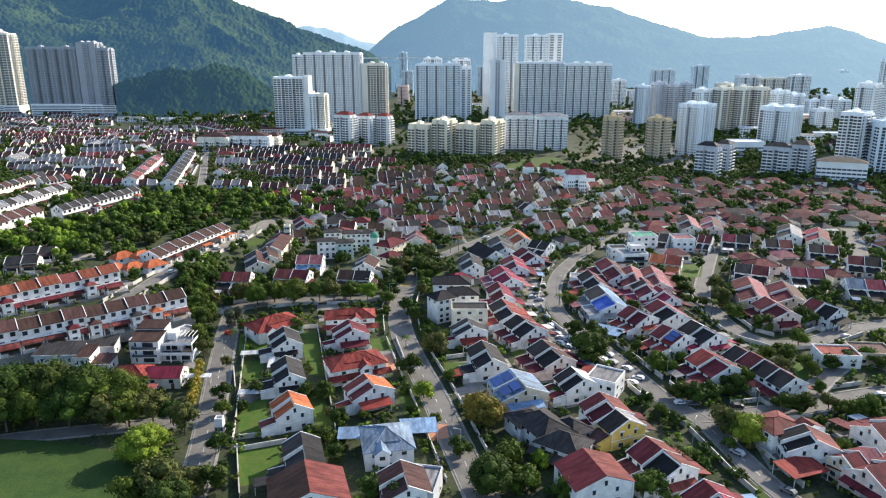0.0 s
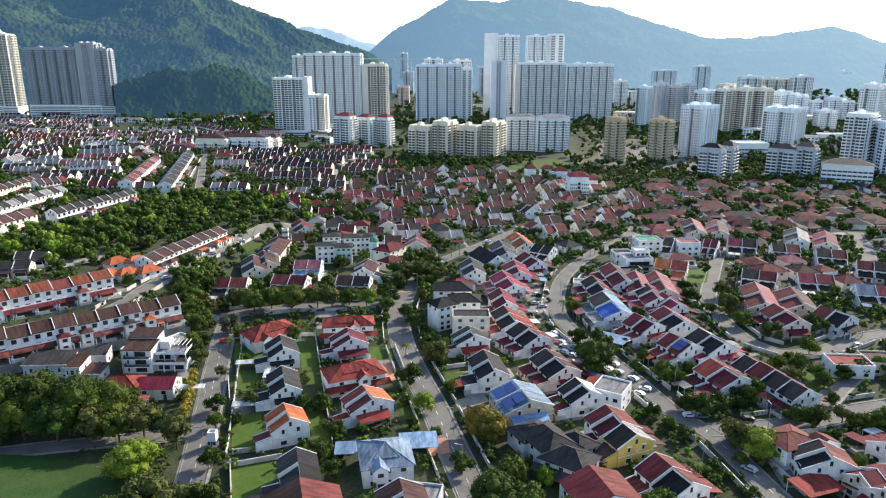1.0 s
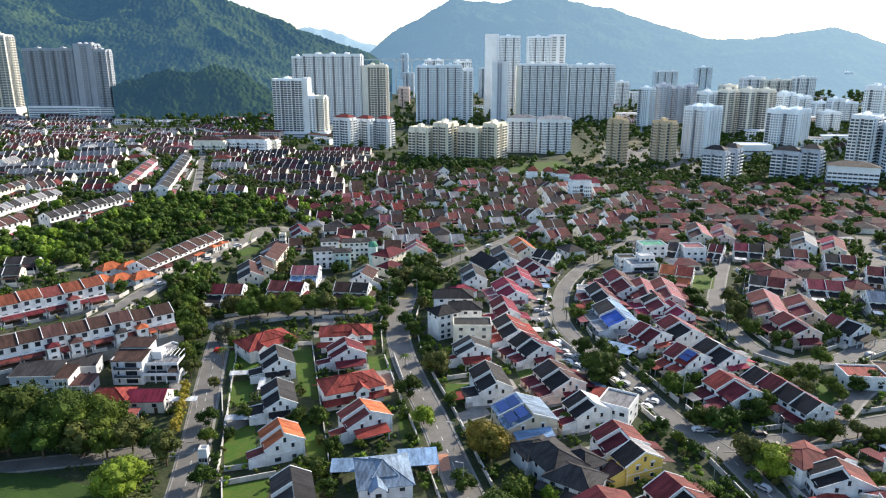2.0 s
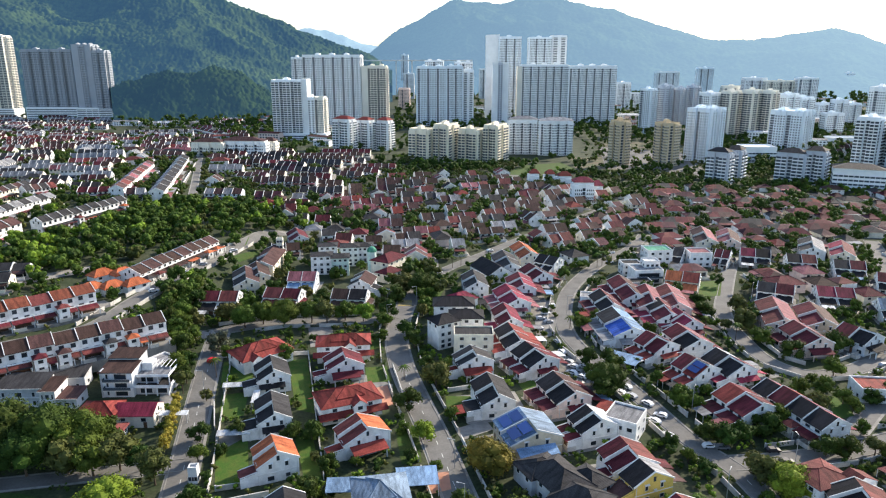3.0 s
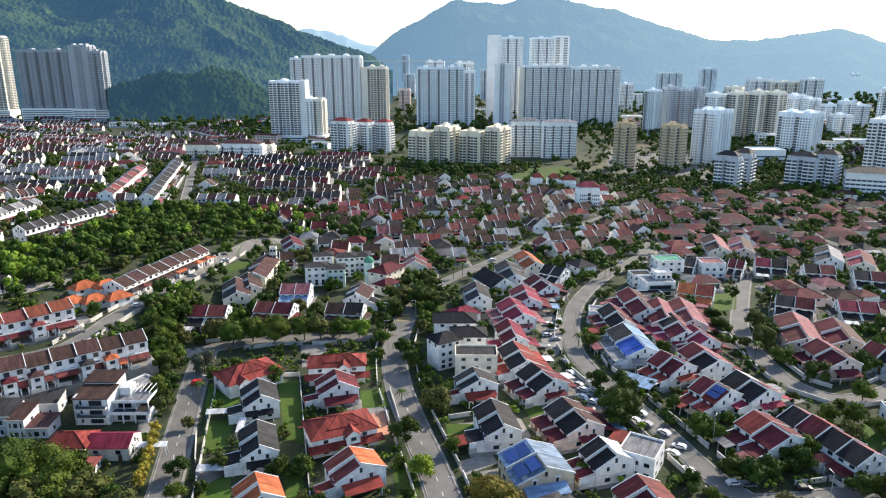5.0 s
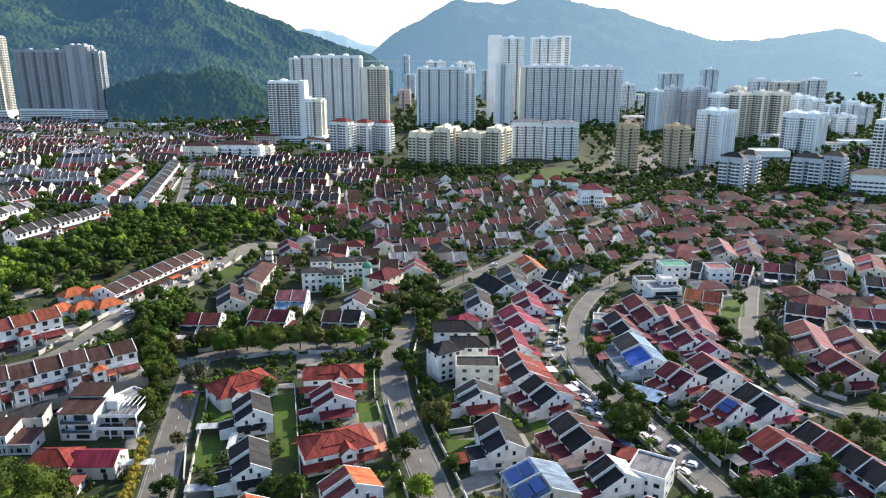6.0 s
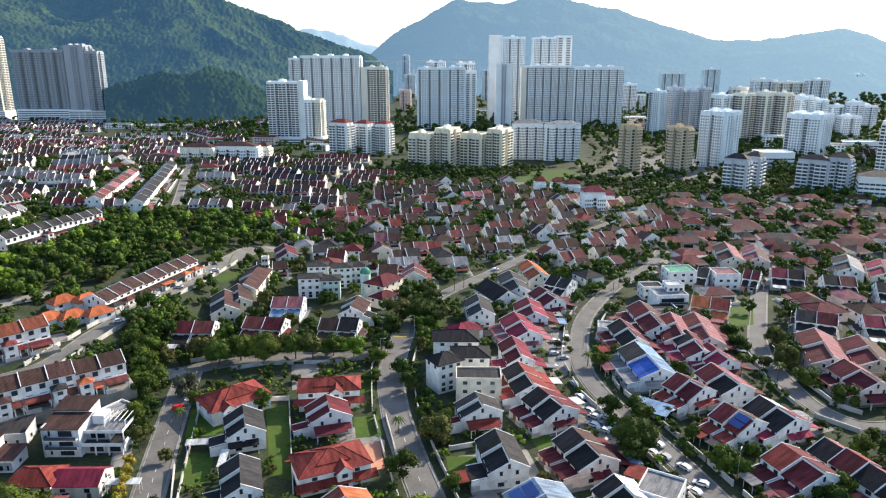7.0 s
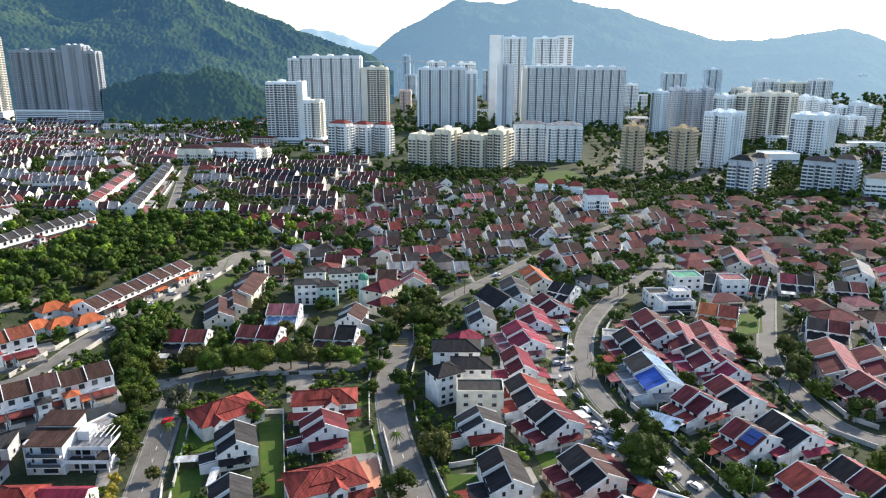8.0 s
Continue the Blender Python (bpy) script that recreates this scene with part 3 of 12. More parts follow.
def modern_block(x, y, rot, label):
    """A stepped three-storey house: balconies on the left half, open framed terraces on the right."""
    ob = thing("house", x, y, rot, label, "house", "houses of the estate")
    OCCUPIED.append((x, y, rot, 13, 10))
    grey, white = wall_paint("greyish"), wall_paint("pale")
    part("front_body", Geo().box(-9.5, 0.5, -4, 4, 0, 9.0), white, ob)
    part("side_wall", Geo().box(-10.1, -9.5, -4.2, 4, 0, 9.6), grey, ob)
    part("rear_body", Geo().box(-10, 0, 4.004, 11, 0, 10.6), grey, ob)
    part("front_roof", Geo().prism([(-10.4, -4.9, 9.1), (-10.4, 4.0, 9.9), (-10.4, 4.0, 10.1), (-10.4, -4.9, 9.3)], (11.4, 0, 0)), roof("brown"), ob)
    part("rear_roof", Geo().prism([(-10.4, 3.6, 10.7), (-10.4, 11.6, 11.4), (-10.4, 11.6, 11.6), (-10.4, 3.6, 10.9)], (10.8, 0, 0)), roof("brown"), ob)
    for k in range(3):
        z = 0.2 + 3.0 * k
        window(ob, -7.9, -4.0, z + 1.4, -90, 0.8, 1.9)
        window(ob, -3.4, -4.0, z + 1.3, -90, 4.6, 2.2)
        if k:
            part("balcony_slab", Geo().box(-8.8, 0.3, -5.6, -4, z - 0.25, z), COPING, ob)
            part("balustrade", Geo().box(-8.8, 0.3, -5.6, -5.52, z, z + 1.0).box(-8.8, -8.72, -5.52, -4, z, z + 1.0), TOWER_GLASS, ob, "tinted glass balustrade")
    part("wing_body", Geo().box(0.504, 12, -2, 8, 0, 3.0), grey, ob)
    part("wing_upper", Geo().box(0.504, 7.5, 0, 8, 3.0, 6.0), grey, ob)
    part("wing_deck", Geo().box(0.504, 12.3, -3.4, 8.2, 3.0, 3.3), roof("slate"), ob)
    part("upper_deck", Geo().box(0.504, 11.5, -1.2, 8.1, 6.0, 6.25), roof("grey"), ob)
    for px_ in (4.2, 8.0, 11.9):
        part("column", Geo().box(px_ - 0.18, px_ + 0.18, -3.2, -2.84, 0, 3.0), white, ob)
        part("upper_column", Geo().box(px_ - 0.5, px_ - 0.2, -1.0, -0.7, 3.3, 6.0), white, ob)
    rim = Geo().box(0.504, 12.3, -3.5, -3.4, 3.0, 4.1).box(12.3, 12.4, -3.5, 8.2, 3.0, 4.1).box(0.504, 11.5, -1.3, -1.2, 6.0, 7.0).box(11.5, 11.6, -1.3, 8.1, 6.0, 7.0)
    part("parapet", rim, white, ob)
    part("stair_house", Geo().box(0.9, 4.4, 3.5, 8, 6.25, 9.0), white, ob)
    frame_bars = Geo()
    for k in range(5):
        frame_bars.box(5.2 + 1.5 * k, 5.4 + 1.5 * k, 1.5, 7.8, 8.4, 8.6)
    for cx, cy in ((5.2, 1.6), (11.3, 1.6), (5.2, 7.7), (11.3, 7.7)):
        frame_bars.box(cx - 0.12, cx + 0.12, cy - 0.12, cy + 0.12, 6.25, 8.4)
    part("pergola", frame_bars, FRAME, ob)
    window(ob, 4.0, -2.0, 1.4, -90, 4.6, 2.0)
    window(ob, 9.4, -2.0, 1.4, -90, 3.6, 2.0)
    window(ob, 3.8, 0.0, 4.6, -90, 4.8, 1.9)
    return ob


def canopy(x, y, rot, length, width, z, colour, label="", fall=0.5):
    """A lean-to roof on four posts."""
    ob = thing("carport", x, y, rot, label or "%s sheet roof on thin posts beside a house" % colour, "carport")
    hl, hw = length / 2, width / 2
    part("roof_sheet", Geo().prism([(-hl, -hw, z - fall), (hl, -hw, z - fall), (hl, hw, z), (-hl, hw, z)], (0, 0, 0.12)), roof(colour), ob)
    for sx in (-1, 1):
        for sy in (-1, 1):
            zz = z - (fall if sy < 0 else 0)
            part("post", Geo().box(sx * (hl - 0.3) - 0.08, sx * (hl - 0.3) + 0.08, sy * (hw - 0.3) - 0.08, sy * (hw - 0.3) + 0.08, 0, zz), FRAME, ob)
    return ob


MUTED = {"black": ("slate", "umber", "plum", "brown"), "maroon": ("maroon", "umber", "brown"), "red": ("rust", "umber", "pink"), "crimson": ("maroon", "rust", "maroon"), "pink": ("pink", "umber", "rust"), "orange": ("rust", "orange", "umber")}


def multi_mesh(name, pieces):
    """One mesh out of several collections of faces, each with a material of its own."""
    total, mats = Geo(), []
    slots = []
    for geo, mat in pieces:
        if mat not in mats:
            mats.append(mat)
        slots += [mats.index(mat)] * len(geo.f)
        total.add(geo.v, geo.f)
    me = total.mesh(name, mats[0])
    for mat in mats[1:]:
        me.materials.append(mat)
    me.polygons.foreach_set("material_index", slots)
    return me


def far_row(x, y, rot, length, units, width, ridge, eave, left, right, wall="white", porch="", porch_roof="", step=0.0, label="", low=False):
    """A terrace in the middle distance: stepped roofs with party parapets, lower roofs over the porches in front. low: single-storey with hipped ends."""
    left, right = left.split(), right.split()
    tint = left[0] if left[0] == right[0] else left[0] + " and " + right[0]
    kind = ("house", "semi_detached_house", "terrace_row")[min(units, 3) - 1]
    ob = thing(kind, x, y, rot, label or ("low %s %s under %s hipped roofs" if low else "%s %s with %s tiled roofs") % (wall, kind.replace("_", " "), tint), "house", "houses of the estate")
    OCCUPIED.append((x, y, rot, length / 2 + 0.5, width / 2 + (1.5 if low else 3.0)))
    rng = random.Random(int(x * 31 + y * 17))
    if low:
        eave, ridge = 3.3, 5.7 + rng.uniform(-0.4, 0.5)
    ul, hw, over, thick = length / units, width / 2, 0.5, 0.18
    sl = (ridge - eave) / hw

    def shade(c):
        if low:
            return roof(rng.choice(("maroon", "plum", "plum", "rust", "slate", c)))
        return roof(rng.choice(MUTED[c]) if c in MUTED and rng.random() < 0.75 else c)

    body, glaze, caps, cover = Geo(), Geo(), Geo(), []
    yard = Geo().box(-length / 2 - 1.5, length / 2 + 1.5, -hw - 6.5, hw + 6.5, -4.0 if ground_z(x, y) > 0.05 else -0.1, 0.02)
    for i in range(units):
        x0, x1 = -length / 2 + i * ul, -length / 2 + (i + 1) * ul
        dz = rng.choice((-0.3, 0.0, 0.0, 0.3)) if not low else 0.0
        body.prism([(x0, -hw, 0), (x0, hw, 0), (x0, hw, eave + dz), (x0, 0, ridge + dz - 0.05), (x0, -hw, eave + dz)] if not low else [(x0, -hw, 0), (x0, hw, 0), (x0, hw, eave), (x0, -hw, eave)], (ul - 0.01, 0, 0))
        for side, cols in ((1, left), (-1, right)):
            ye, ze, zr = side * (hw + over), eave + dz - sl * over, ridge + dz
            ends = [x0, x1]
            tops = [x0 + (hw * 0.9 if low and i == 0 else 0.0), x1 - (hw * 0.9 if low and i == units - 1 else 0.0)]
            g = Geo().add([(ends[0], ye, ze), (ends[1], ye, ze), (tops[1], 0, zr), (tops[0], 0, zr), (ends[0], ye, ze + thick), (ends[1], ye, ze + thick), (tops[1], 0, zr + thick), (tops[0], 0, zr + thick)],
                          [(3, 2, 1, 0), (4, 5, 6, 7), (0, 1, 5, 4), (1, 2, 6, 5), (3, 0, 4, 7)])
            cover.append((g, shade(cols[i % len(cols)])))
        if low:
            for end, s in ((0, -1), (units - 1, 1)):
                if i == end:
                    xe, xt = s * length / 2, s * (length / 2 - hw * 0.9)
                    ze = eave - sl * over
                    g = Geo().add([(xe, -hw - over, ze + thick), (xe, hw + over, ze + thick), (xt, 0, ridge + thick), (xe, -hw - over, ze), (xe, hw + over, ze), (xt, 0, ridge)], [(0, 1, 2), (5, 4, 3), (0, 3, 4, 1)])
                    cover.append((g, shade(left[0])))
        if not low:
            c, e = 0.15, over
            ring = [(x0 - c, hw + e, eave - sl * e - 0.3), (x0 - c, 0, ridge - 0.3), (x0 - c, -hw - e, eave - sl * e - 0.3)]
            top = [(q[0], q[1], q[2] + 0.72 + thick) for q in ring]
            caps.prism([ring[0], ring[1], ring[2], top[2], top[1], top[0]], (2 * c, 0, 0))
        for side in (1, -1):
            if not seen_side(ob, 90 * side):
                continue
            xm = (x0 + x1) / 2
            if not low:
                for k in (-0.24, 0.24):
                    glaze.box(xm + k * ul - 0.75, xm + k * ul + 0.75, side * hw - 0.05, side * hw + 0.05, eave - 1.75, eave - 0.45)
            glaze.box(x0 + 0.9, x1 - 0.9, side * hw - 0.05, side * hw + 0.05, 0.2, 2.2)
            if rng.random() < 0.85:
                depth, hi = rng.uniform(2.6, 4.6), rng.uniform(2.9, 3.3)
                a0, a1 = x0 + rng.uniform(0.1, 0.9), x1 - rng.uniform(0.1, 0.9)
                g = Geo().prism([(a0, side * hw, hi), (a0, side * (hw + depth), hi - 0.6), (a0, side * (hw + depth), hi - 0.48), (a0, side * hw, hi + 0.15)], (a1 - a0, 0, 0))
                cover.append((g, roof(rng.choice(("umber", "brown", "pink", "maroon", "grey", "slate", "rust", left[0])))))
                body.box(a0 + 0.1, a0 + 0.3, side * (hw + depth - 0.2) - 0.1, side * (hw + depth - 0.2) + 0.1, 0, hi - 0.6)
                body.box(a1 - 0.3, a1 - 0.1, side * (hw + depth - 0.2) - 0.1, side * (hw + depth - 0.2) + 0.1, 0, hi - 0.6)
            body.box(x0 + 2.2, x1, side * (hw + 5.2) - 0.1, side * (hw + 5.2) + 0.1, 0, 1.3)
    if not low:
        for s in (1, -1):
            if seen_side(ob, 90 - 90 * s):
                for k in (-0.24, 0.24):
                    glaze.box(s * length / 2 - 0.05, s * length / 2 + 0.05, k * width - 0.5, k * width + 0.5, eave - 1.7, eave - 0.4)
    part("wall", multi_mesh("wall", [(body, wall_paint("ivory" if wall == "pinkish" else wall)), (caps, COPING), (yard, CONCRETE)]), None, ob)
    tagged(part("roof", multi_mesh("roof", cover), None, ob), kind="stuff")
    tagged(part("glazing", glaze, GLASS, ob), kind="stuff")
    return ob


# ---- towers ----
def tower(x, y, rot, w, d, h, bays, side_bays, wall="chalk", storey=3.0, podium=0.0, crown=2, label="", kind="apartment_tower", sides="FLR", style="slab", strip="", cap="", base=0.0):
    """A slab or point block; F is the side that faces local -y. Bays stand proud of the body in pairs, with dark
    recesses between them.
    style: slab, balcony (open balconies with deep slabs), rib (white vertical ribs) or deck (parking decks, their shade
    drawn as dark panels)."""
    ob = thing(kind, x, y, rot, label or "tall %s apartment tower with rows of dark windows" % wall, "apartment building", "towers below the hills", base)
    hw, hd = w / 2, d / 2
    OCCUPIED.append((x, y, rot, hw + 3, hd + 4))
    paint, trim = tower_paint(wall), tower_paint(strip or wall)
    part("body", Geo().box(-hw, hw, -hd, hd, 0, h), paint, ob)
    rim = Geo()
    for a in ((-hw, hw, -hd, -hd + 0.4), (-hw, hw, hd - 0.4, hd), (-hw, -hw + 0.4, -hd, hd), (hw - 0.4, hw, -hd, hd)):
        rim.box(*a, h, h + 1.3)
    part("parapet", rim, paint, ob)
    n = int((h - podium - 2) / storey)
    for s, n_b, run, out, face in (("F", bays, w, hd, -90), ("L", side_bays, d, hw, 180), ("R", side_bays, d, hw, 0)):
        if s not in sides or not n_b or not seen_side(ob, face):
            continue
        bw = run / n_b
        glass, slab, bay = Geo(), Geo(), Geo()
        for i in range(n_b):
            c = -run / 2 + (i + 0.5) * bw
            recess = style != "deck" and i % 3 == 2
            proud = 0.0 if recess or style == "deck" else 2.0
            if proud:
                bay.box(c - bw * 0.47, c + bw * 0.47, -0.1, proud, podium, h - (0.0 if i % 2 else 1.2))
            if style == "rib" and not recess:
                for k in (-0.47, 0.47):
                    bay.box(c + bw * k - 0.35, c + bw * k + 0.35, 0, proud + 0.9, podium, h + 1.6)
            for k in range(n):
                z = podium + 1.1 + k * storey
                if style == "deck":
                    # dark panel for the shade inside an open deck; the body is solid
                    glass.panel(c - bw * 0.44, c + bw * 0.44, -0.05, 0.10, z, z + 1.5)
                elif recess:
                    glass.panel(c - bw * 0.36, c + bw * 0.36, -0.05, 0.10, z - 0.3, z + 2.0)
                    slab.box(c - bw * 0.45, c + bw * 0.45, -0.05, 0.7, z - 0.75, z - 0.5)
                elif style == "balcony":
                    glass.panel(c - bw * 0.4, c + bw * 0.4, proud - 0.05, proud + 0.08, z - 0.2, z + 1.6)
                    slab.box(c - bw * 0.48, c + bw * 0.48, proud, proud + 1.1, z - 1.1, z - 0.25)
                else:
                    for q in (-0.25, 0.25):
                        glass.panel(c + bw * q - bw * 0.13, c + bw * q + bw * 0.13, proud - 0.05, proud + 0.08, z - 0.1, z + 1.4)
                        if y < 1000:
                            slab.box(c + bw * q - bw * 0.17, c + bw * q + bw * 0.17, proud, proud + 0.45, z + 1.4, z + 1.6)
        m = {"F": pose(0, -out, 0, 0, 0, 180), "L": pose(-out, 0, 0, 0, 0, 90), "R": pose(out, 0, 0, 0, 0, -90)}[s]
        tagged(part("glazing", glass, TOWER_GLASS, ob, m=m), kind="stuff")
        if slab.v:
            tagged(part("ledge", slab, trim, ob, m=m), kind="stuff")
        if bay.v:
            tagged(part("bay", bay, paint, ob, m=m), kind="stuff")
    if podium:
        part("podium", Geo().box(-hw - 3, hw + 3, -hd - 4, hd + 2, 0, podium), tower_paint("chalk"), ob)
        # dark bands on the podium wall stand for the shade in its openings
        for i in range(int(podium // 3.2)):
            part("podium_opening", Geo().box(-hw - 2, hw + 2, -hd - 4.06, -hd - 3.9, 1.2 + 3.2 * i, 2.7 + 3.2 * i), TOWER_GLASS, ob)
    if cap:
        g = Geo().add([(-hw - 1, -hd - 1, h + 1.3), (hw + 1, -hd - 1, h + 1.3), (hw + 1, hd + 1, h + 1.3), (-hw - 1, hd + 1, h + 1.3), (-hw * 0.4, 0, h + 5), (hw * 0.4, 0, h + 5)],
                      [(3, 2, 1, 0), (0, 1, 5, 4), (1, 2, 5), (2, 3, 4, 5), (3, 0, 4)])
        part("hip_roof", g, roof(cap), ob)
    for i in range(0 if cap else crown):
        cx = (-hw * 0.5 + w * 0.5 * i / (crown - 1)) if crown > 1 else -hw * 0.1
        part("lift_house", Geo().box(cx - min(w * 0.1, 4), cx + min(w * 0.1, 4), -hd * 0.45, hd * 0.45, h, h + 3.2).box(cx - 2.4, cx + 1.2, -2, 2, h + 3.2, h + 4.2), paint, ob)
    return ob


def town_block(x, y, rot, length, width, height, wall, cover):
    """A low town building: storeys with window bands and a flat or shallow roof."""
    ob = thing("town_building", x, y, rot, "low %s town building with a %s roof among the towers" % (wall, cover), "building", "low buildings below the hills")
    OCCUPIED.append((x, y, rot, length / 2 + 2, width / 2 + 2))
    hl, hw = length / 2, width / 2
    body, top, glass = Geo().box(-hl, hl, -hw, hw, 0, height), Geo(), Geo()
    ring = [(-hl - 0.6, -hw - 0.6, height), (-hl - 0.6, 0, height + 1.6), (-hl - 0.6, hw + 0.6, height)]
    top.prism(ring + [(q[0], q[1], q[2] + 0.3) for q in ring[::-1]], (length + 1.2, 0, 0))
    part("wall", body, tower_paint(wall), ob)
    part("roof", top, roof(cover), ob)
    for k in range(int(height // 3.2)):
        for i in range(int(length // 4)):
            c = -hl + 2.4 + 4 * i
            glass.panel(c - 1.2, c + 1.2, 0, 0.08, 0.9 + 3.2 * k, 2.5 + 3.2 * k)
    tagged(part("glazing", glass, TOWER_GLASS, ob, m=pose(0, -hw, 0, 0, 0, 180)), kind="stuff")
    return ob


def town(x0, x1, y0, y1, count, seed, tall=4):
    rng = random.Random(seed)
    made = tries = 0
    while made < count and tries < 40 * count:
        tries += 1
        px, py = rng.uniform(x0, x1), rng.uniform(y0, y1)
        if clear_spot(px, py, 22):
            town_block(px, py, rng.uniform(-30, 30), rng.uniform(16, 44), rng.uniform(10, 16), 3.2 * rng.randint(1, tall) + 0.8, rng.choice(("chalk", "chalk", "ivory", "ice", "pinkish")), rng.choice(("grey", "umber", "white", "rust", "slate")))
            made += 1


def viaduct(ax, ay, bx, by, z):
    """A high road bridge on tall piers across the valley mouth."""
    d = Vector((bx - ax, by - ay))
    ob = thing("viaduct", ax, ay, math.degrees(math.atan2(d.y, d.x)), "pale concrete road viaduct across the wooded valley", "bridge")
    part("deck", Geo().box(0, d.length, -6, 6, z - 2.4, z).box(0, d.length, -6, -5.6, z, z + 1.1).box(0, d.length, 5.6, 6, z, z + 1.1), COPING, ob)
    for i in range(1, int(d.length // 45)):
        part("pier", Geo().box(45 * i - 1.5, 45 * i + 1.5, -3, 3, 0, z - 2.4), COPING, ob)
    return ob


# ---- trees ----
def crown_mesh(name, seed, mat, rx, rz, clumps, leaves, size, core=0.6):
    rng = np.random.default_rng(seed)
    verts, faces = [], []
    for c in range(clumps):
        a, b = rng.uniform(0, 6.283), rng.uniform(-0.55, 1.0)
        r = math.sqrt(rng.uniform(0.05, 1))
        cx, cy, cz = rx * 0.72 * r * math.cos(a) * math.sqrt(max(0.1, 1 - b * b * 0.8)), rx * 0.72 * r * math.sin(a) * math.sqrt(max(0.1, 1 - b * b * 0.8)), rz * (b * 0.62)
        cr = rx * rng.uniform(0.26, 0.44)
        k = len(verts)
        ico = [(0, 0, 1), (0.894, 0, 0.447), (0.276, 0.851, 0.447), (-0.724, 0.526, 0.447), (-0.724, -0.526, 0.447), (0.276, -0.851, 0.447),
               (0.724, 0.526, -0.447), (-0.276, 0.851, -0.447), (-0.894, 0, -0.447), (-0.276, -0.851, -0.447), (0.724, -0.526, -0.447), (0, 0, -1)]
        verts += [(cx + cr * core * p[0], cy + cr * core * p[1], cz + cr * core * 0.92 * p[2]) for p in ico]
        faces += [tuple(k + i for i in f) for f in ((0, 1, 2), (0, 2, 3), (0, 3, 4), (0, 4, 5), (0, 5, 1), (1, 6, 2), (2, 7, 3), (3, 8, 4), (4, 9, 5), (5, 10, 1),
                                                   (2, 6, 7), (3, 7, 8), (4, 8, 9), (5, 9, 10), (1, 10, 6), (6, 11, 7), (7, 11, 8), (8, 11, 9), (9, 11, 10), (10, 11, 6))]
        for j in range(leaves):
            v = Vector(rng.normal(size=3)).normalized()
            p = Vector((cx, cy, cz)) + Vector((v.x, v.y, v.z * 0.9)) * cr * rng.uniform(0.7, 1.12)
            tilt = (v + Vector(rng.normal(size=3)) * 0.45).normalized()
            u = tilt.orthogonal().normalized()
            u = Matrix.Rotation(rng.uniform(0, 6.283), 3, tilt) @ u
            w = tilt.cross(u)
            s = size * rng.uniform(0.55, 1.25)
            k = len(verts)
            verts += [tuple(p + u * s), tuple(p + w * s * 0.6 + tilt * s * 0.18), tuple(p - u * s), tuple(p - w * s * 0.6 - tilt * s * 0.1)]
            faces.append((k, k + 1, k + 2, k + 3))
    me = bpy.data.meshes.new(name)
    me.from_pydata(verts, [], faces)
    me.materials.append(mat)
    return me


def trunk_mesh(name, seed, height, r, spread):
    rng = np.random.default_rng(seed)
    g = Geo().tube(0, 0, -0.1, height, r, r * 0.6, 7)
    for i in range(5):
        a = i * 1.257 + rng.uniform(-0.3, 0.3)
        g.tube(0, 0, height * 0.86, height + spread * 0.8, r * 0.45, r * 0.12, 5, math.cos(a) * spread, math.sin(a) * spread)
    return g.mesh(name, BARK)


CROWNS = {}
for tint in LEAF:
    CROWNS[tint] = [crown_mesh("crown", 11 * i + len(tint), LEAF[tint], 1.0, 0.85, 16, 70, 0.082, 0.78) for i in range(3)]
    CROWNS[tint].append(crown_mesh("crown", 77 + len(tint), LEAF[tint], 1.0, 1.5, 18, 80, 0.082, 0.72))
BIG_CROWNS = {tint: [crown_mesh("crown", 900 + 7 * i + len(tint), LEAF[tint], 1.0, 0.8, 44, 120, 0.044, 0.75) for i in range(2)] for tint in ("dark", "lime", "gold", "mid")}
TRUNKS = [trunk_mesh("trunk", 5 + i, 1.0, 0.07, 0.42) for i in range(3)]
TREE_NAMES = {"dark": "dark green broad-leaved tree with a dense crown", "mid": "green broad-leaved garden tree", "lime": "bright lime-green broad tree in full leaf",
              "olive": "olive-green tree with an open dry crown", "gold": "tree with golden-brown and green leaves", "bamboo": "tall clump of golden bamboo", "grey": "half-bare tree with thin grey-green twigs"}
tree_rng = random.Random(7)


def tree(x, y, r, h, tint="mid", tall=False, label=""):
    cz = h - r * (1.2 if tall else 0.72)
    t = max(cz * 0.85, 0.8)
    turn = tree_rng.uniform(0, 360)
    ob = tagged(new("tree"), label or TREE_NAMES[tint], "tree", "trees of the estate")
    ob.matrix_basis = pose(x, y, ground_z(x, y), 0, 0, turn)
    part("trunk", TRUNKS[tree_rng.randrange(3)], None, ob, m=Matrix.Diagonal((r * 0.75, r * 0.75, t, 1)))
    me = CROWNS[tint][3] if tall else CROWNS[tint][tree_rng.randrange(3)]
    if r > 6.2 and tint in BIG_CROWNS:
        me = BIG_CROWNS[tint][tree_rng.randrange(2)]
    part("crown", me, None, ob, m=Matrix.Translation((0, 0, max(cz, r * 0.6))) @ Matrix.Diagonal((r, r * tree_rng.uniform(0.85, 1.1), r * tree_rng.uniform(0.85, 1.05), 1)))
    return ob


FAR_TREES = []


def far_tree(x, y, r, h, tint="mid"):
    FAR_TREES.append((x, y, r, h, tint))


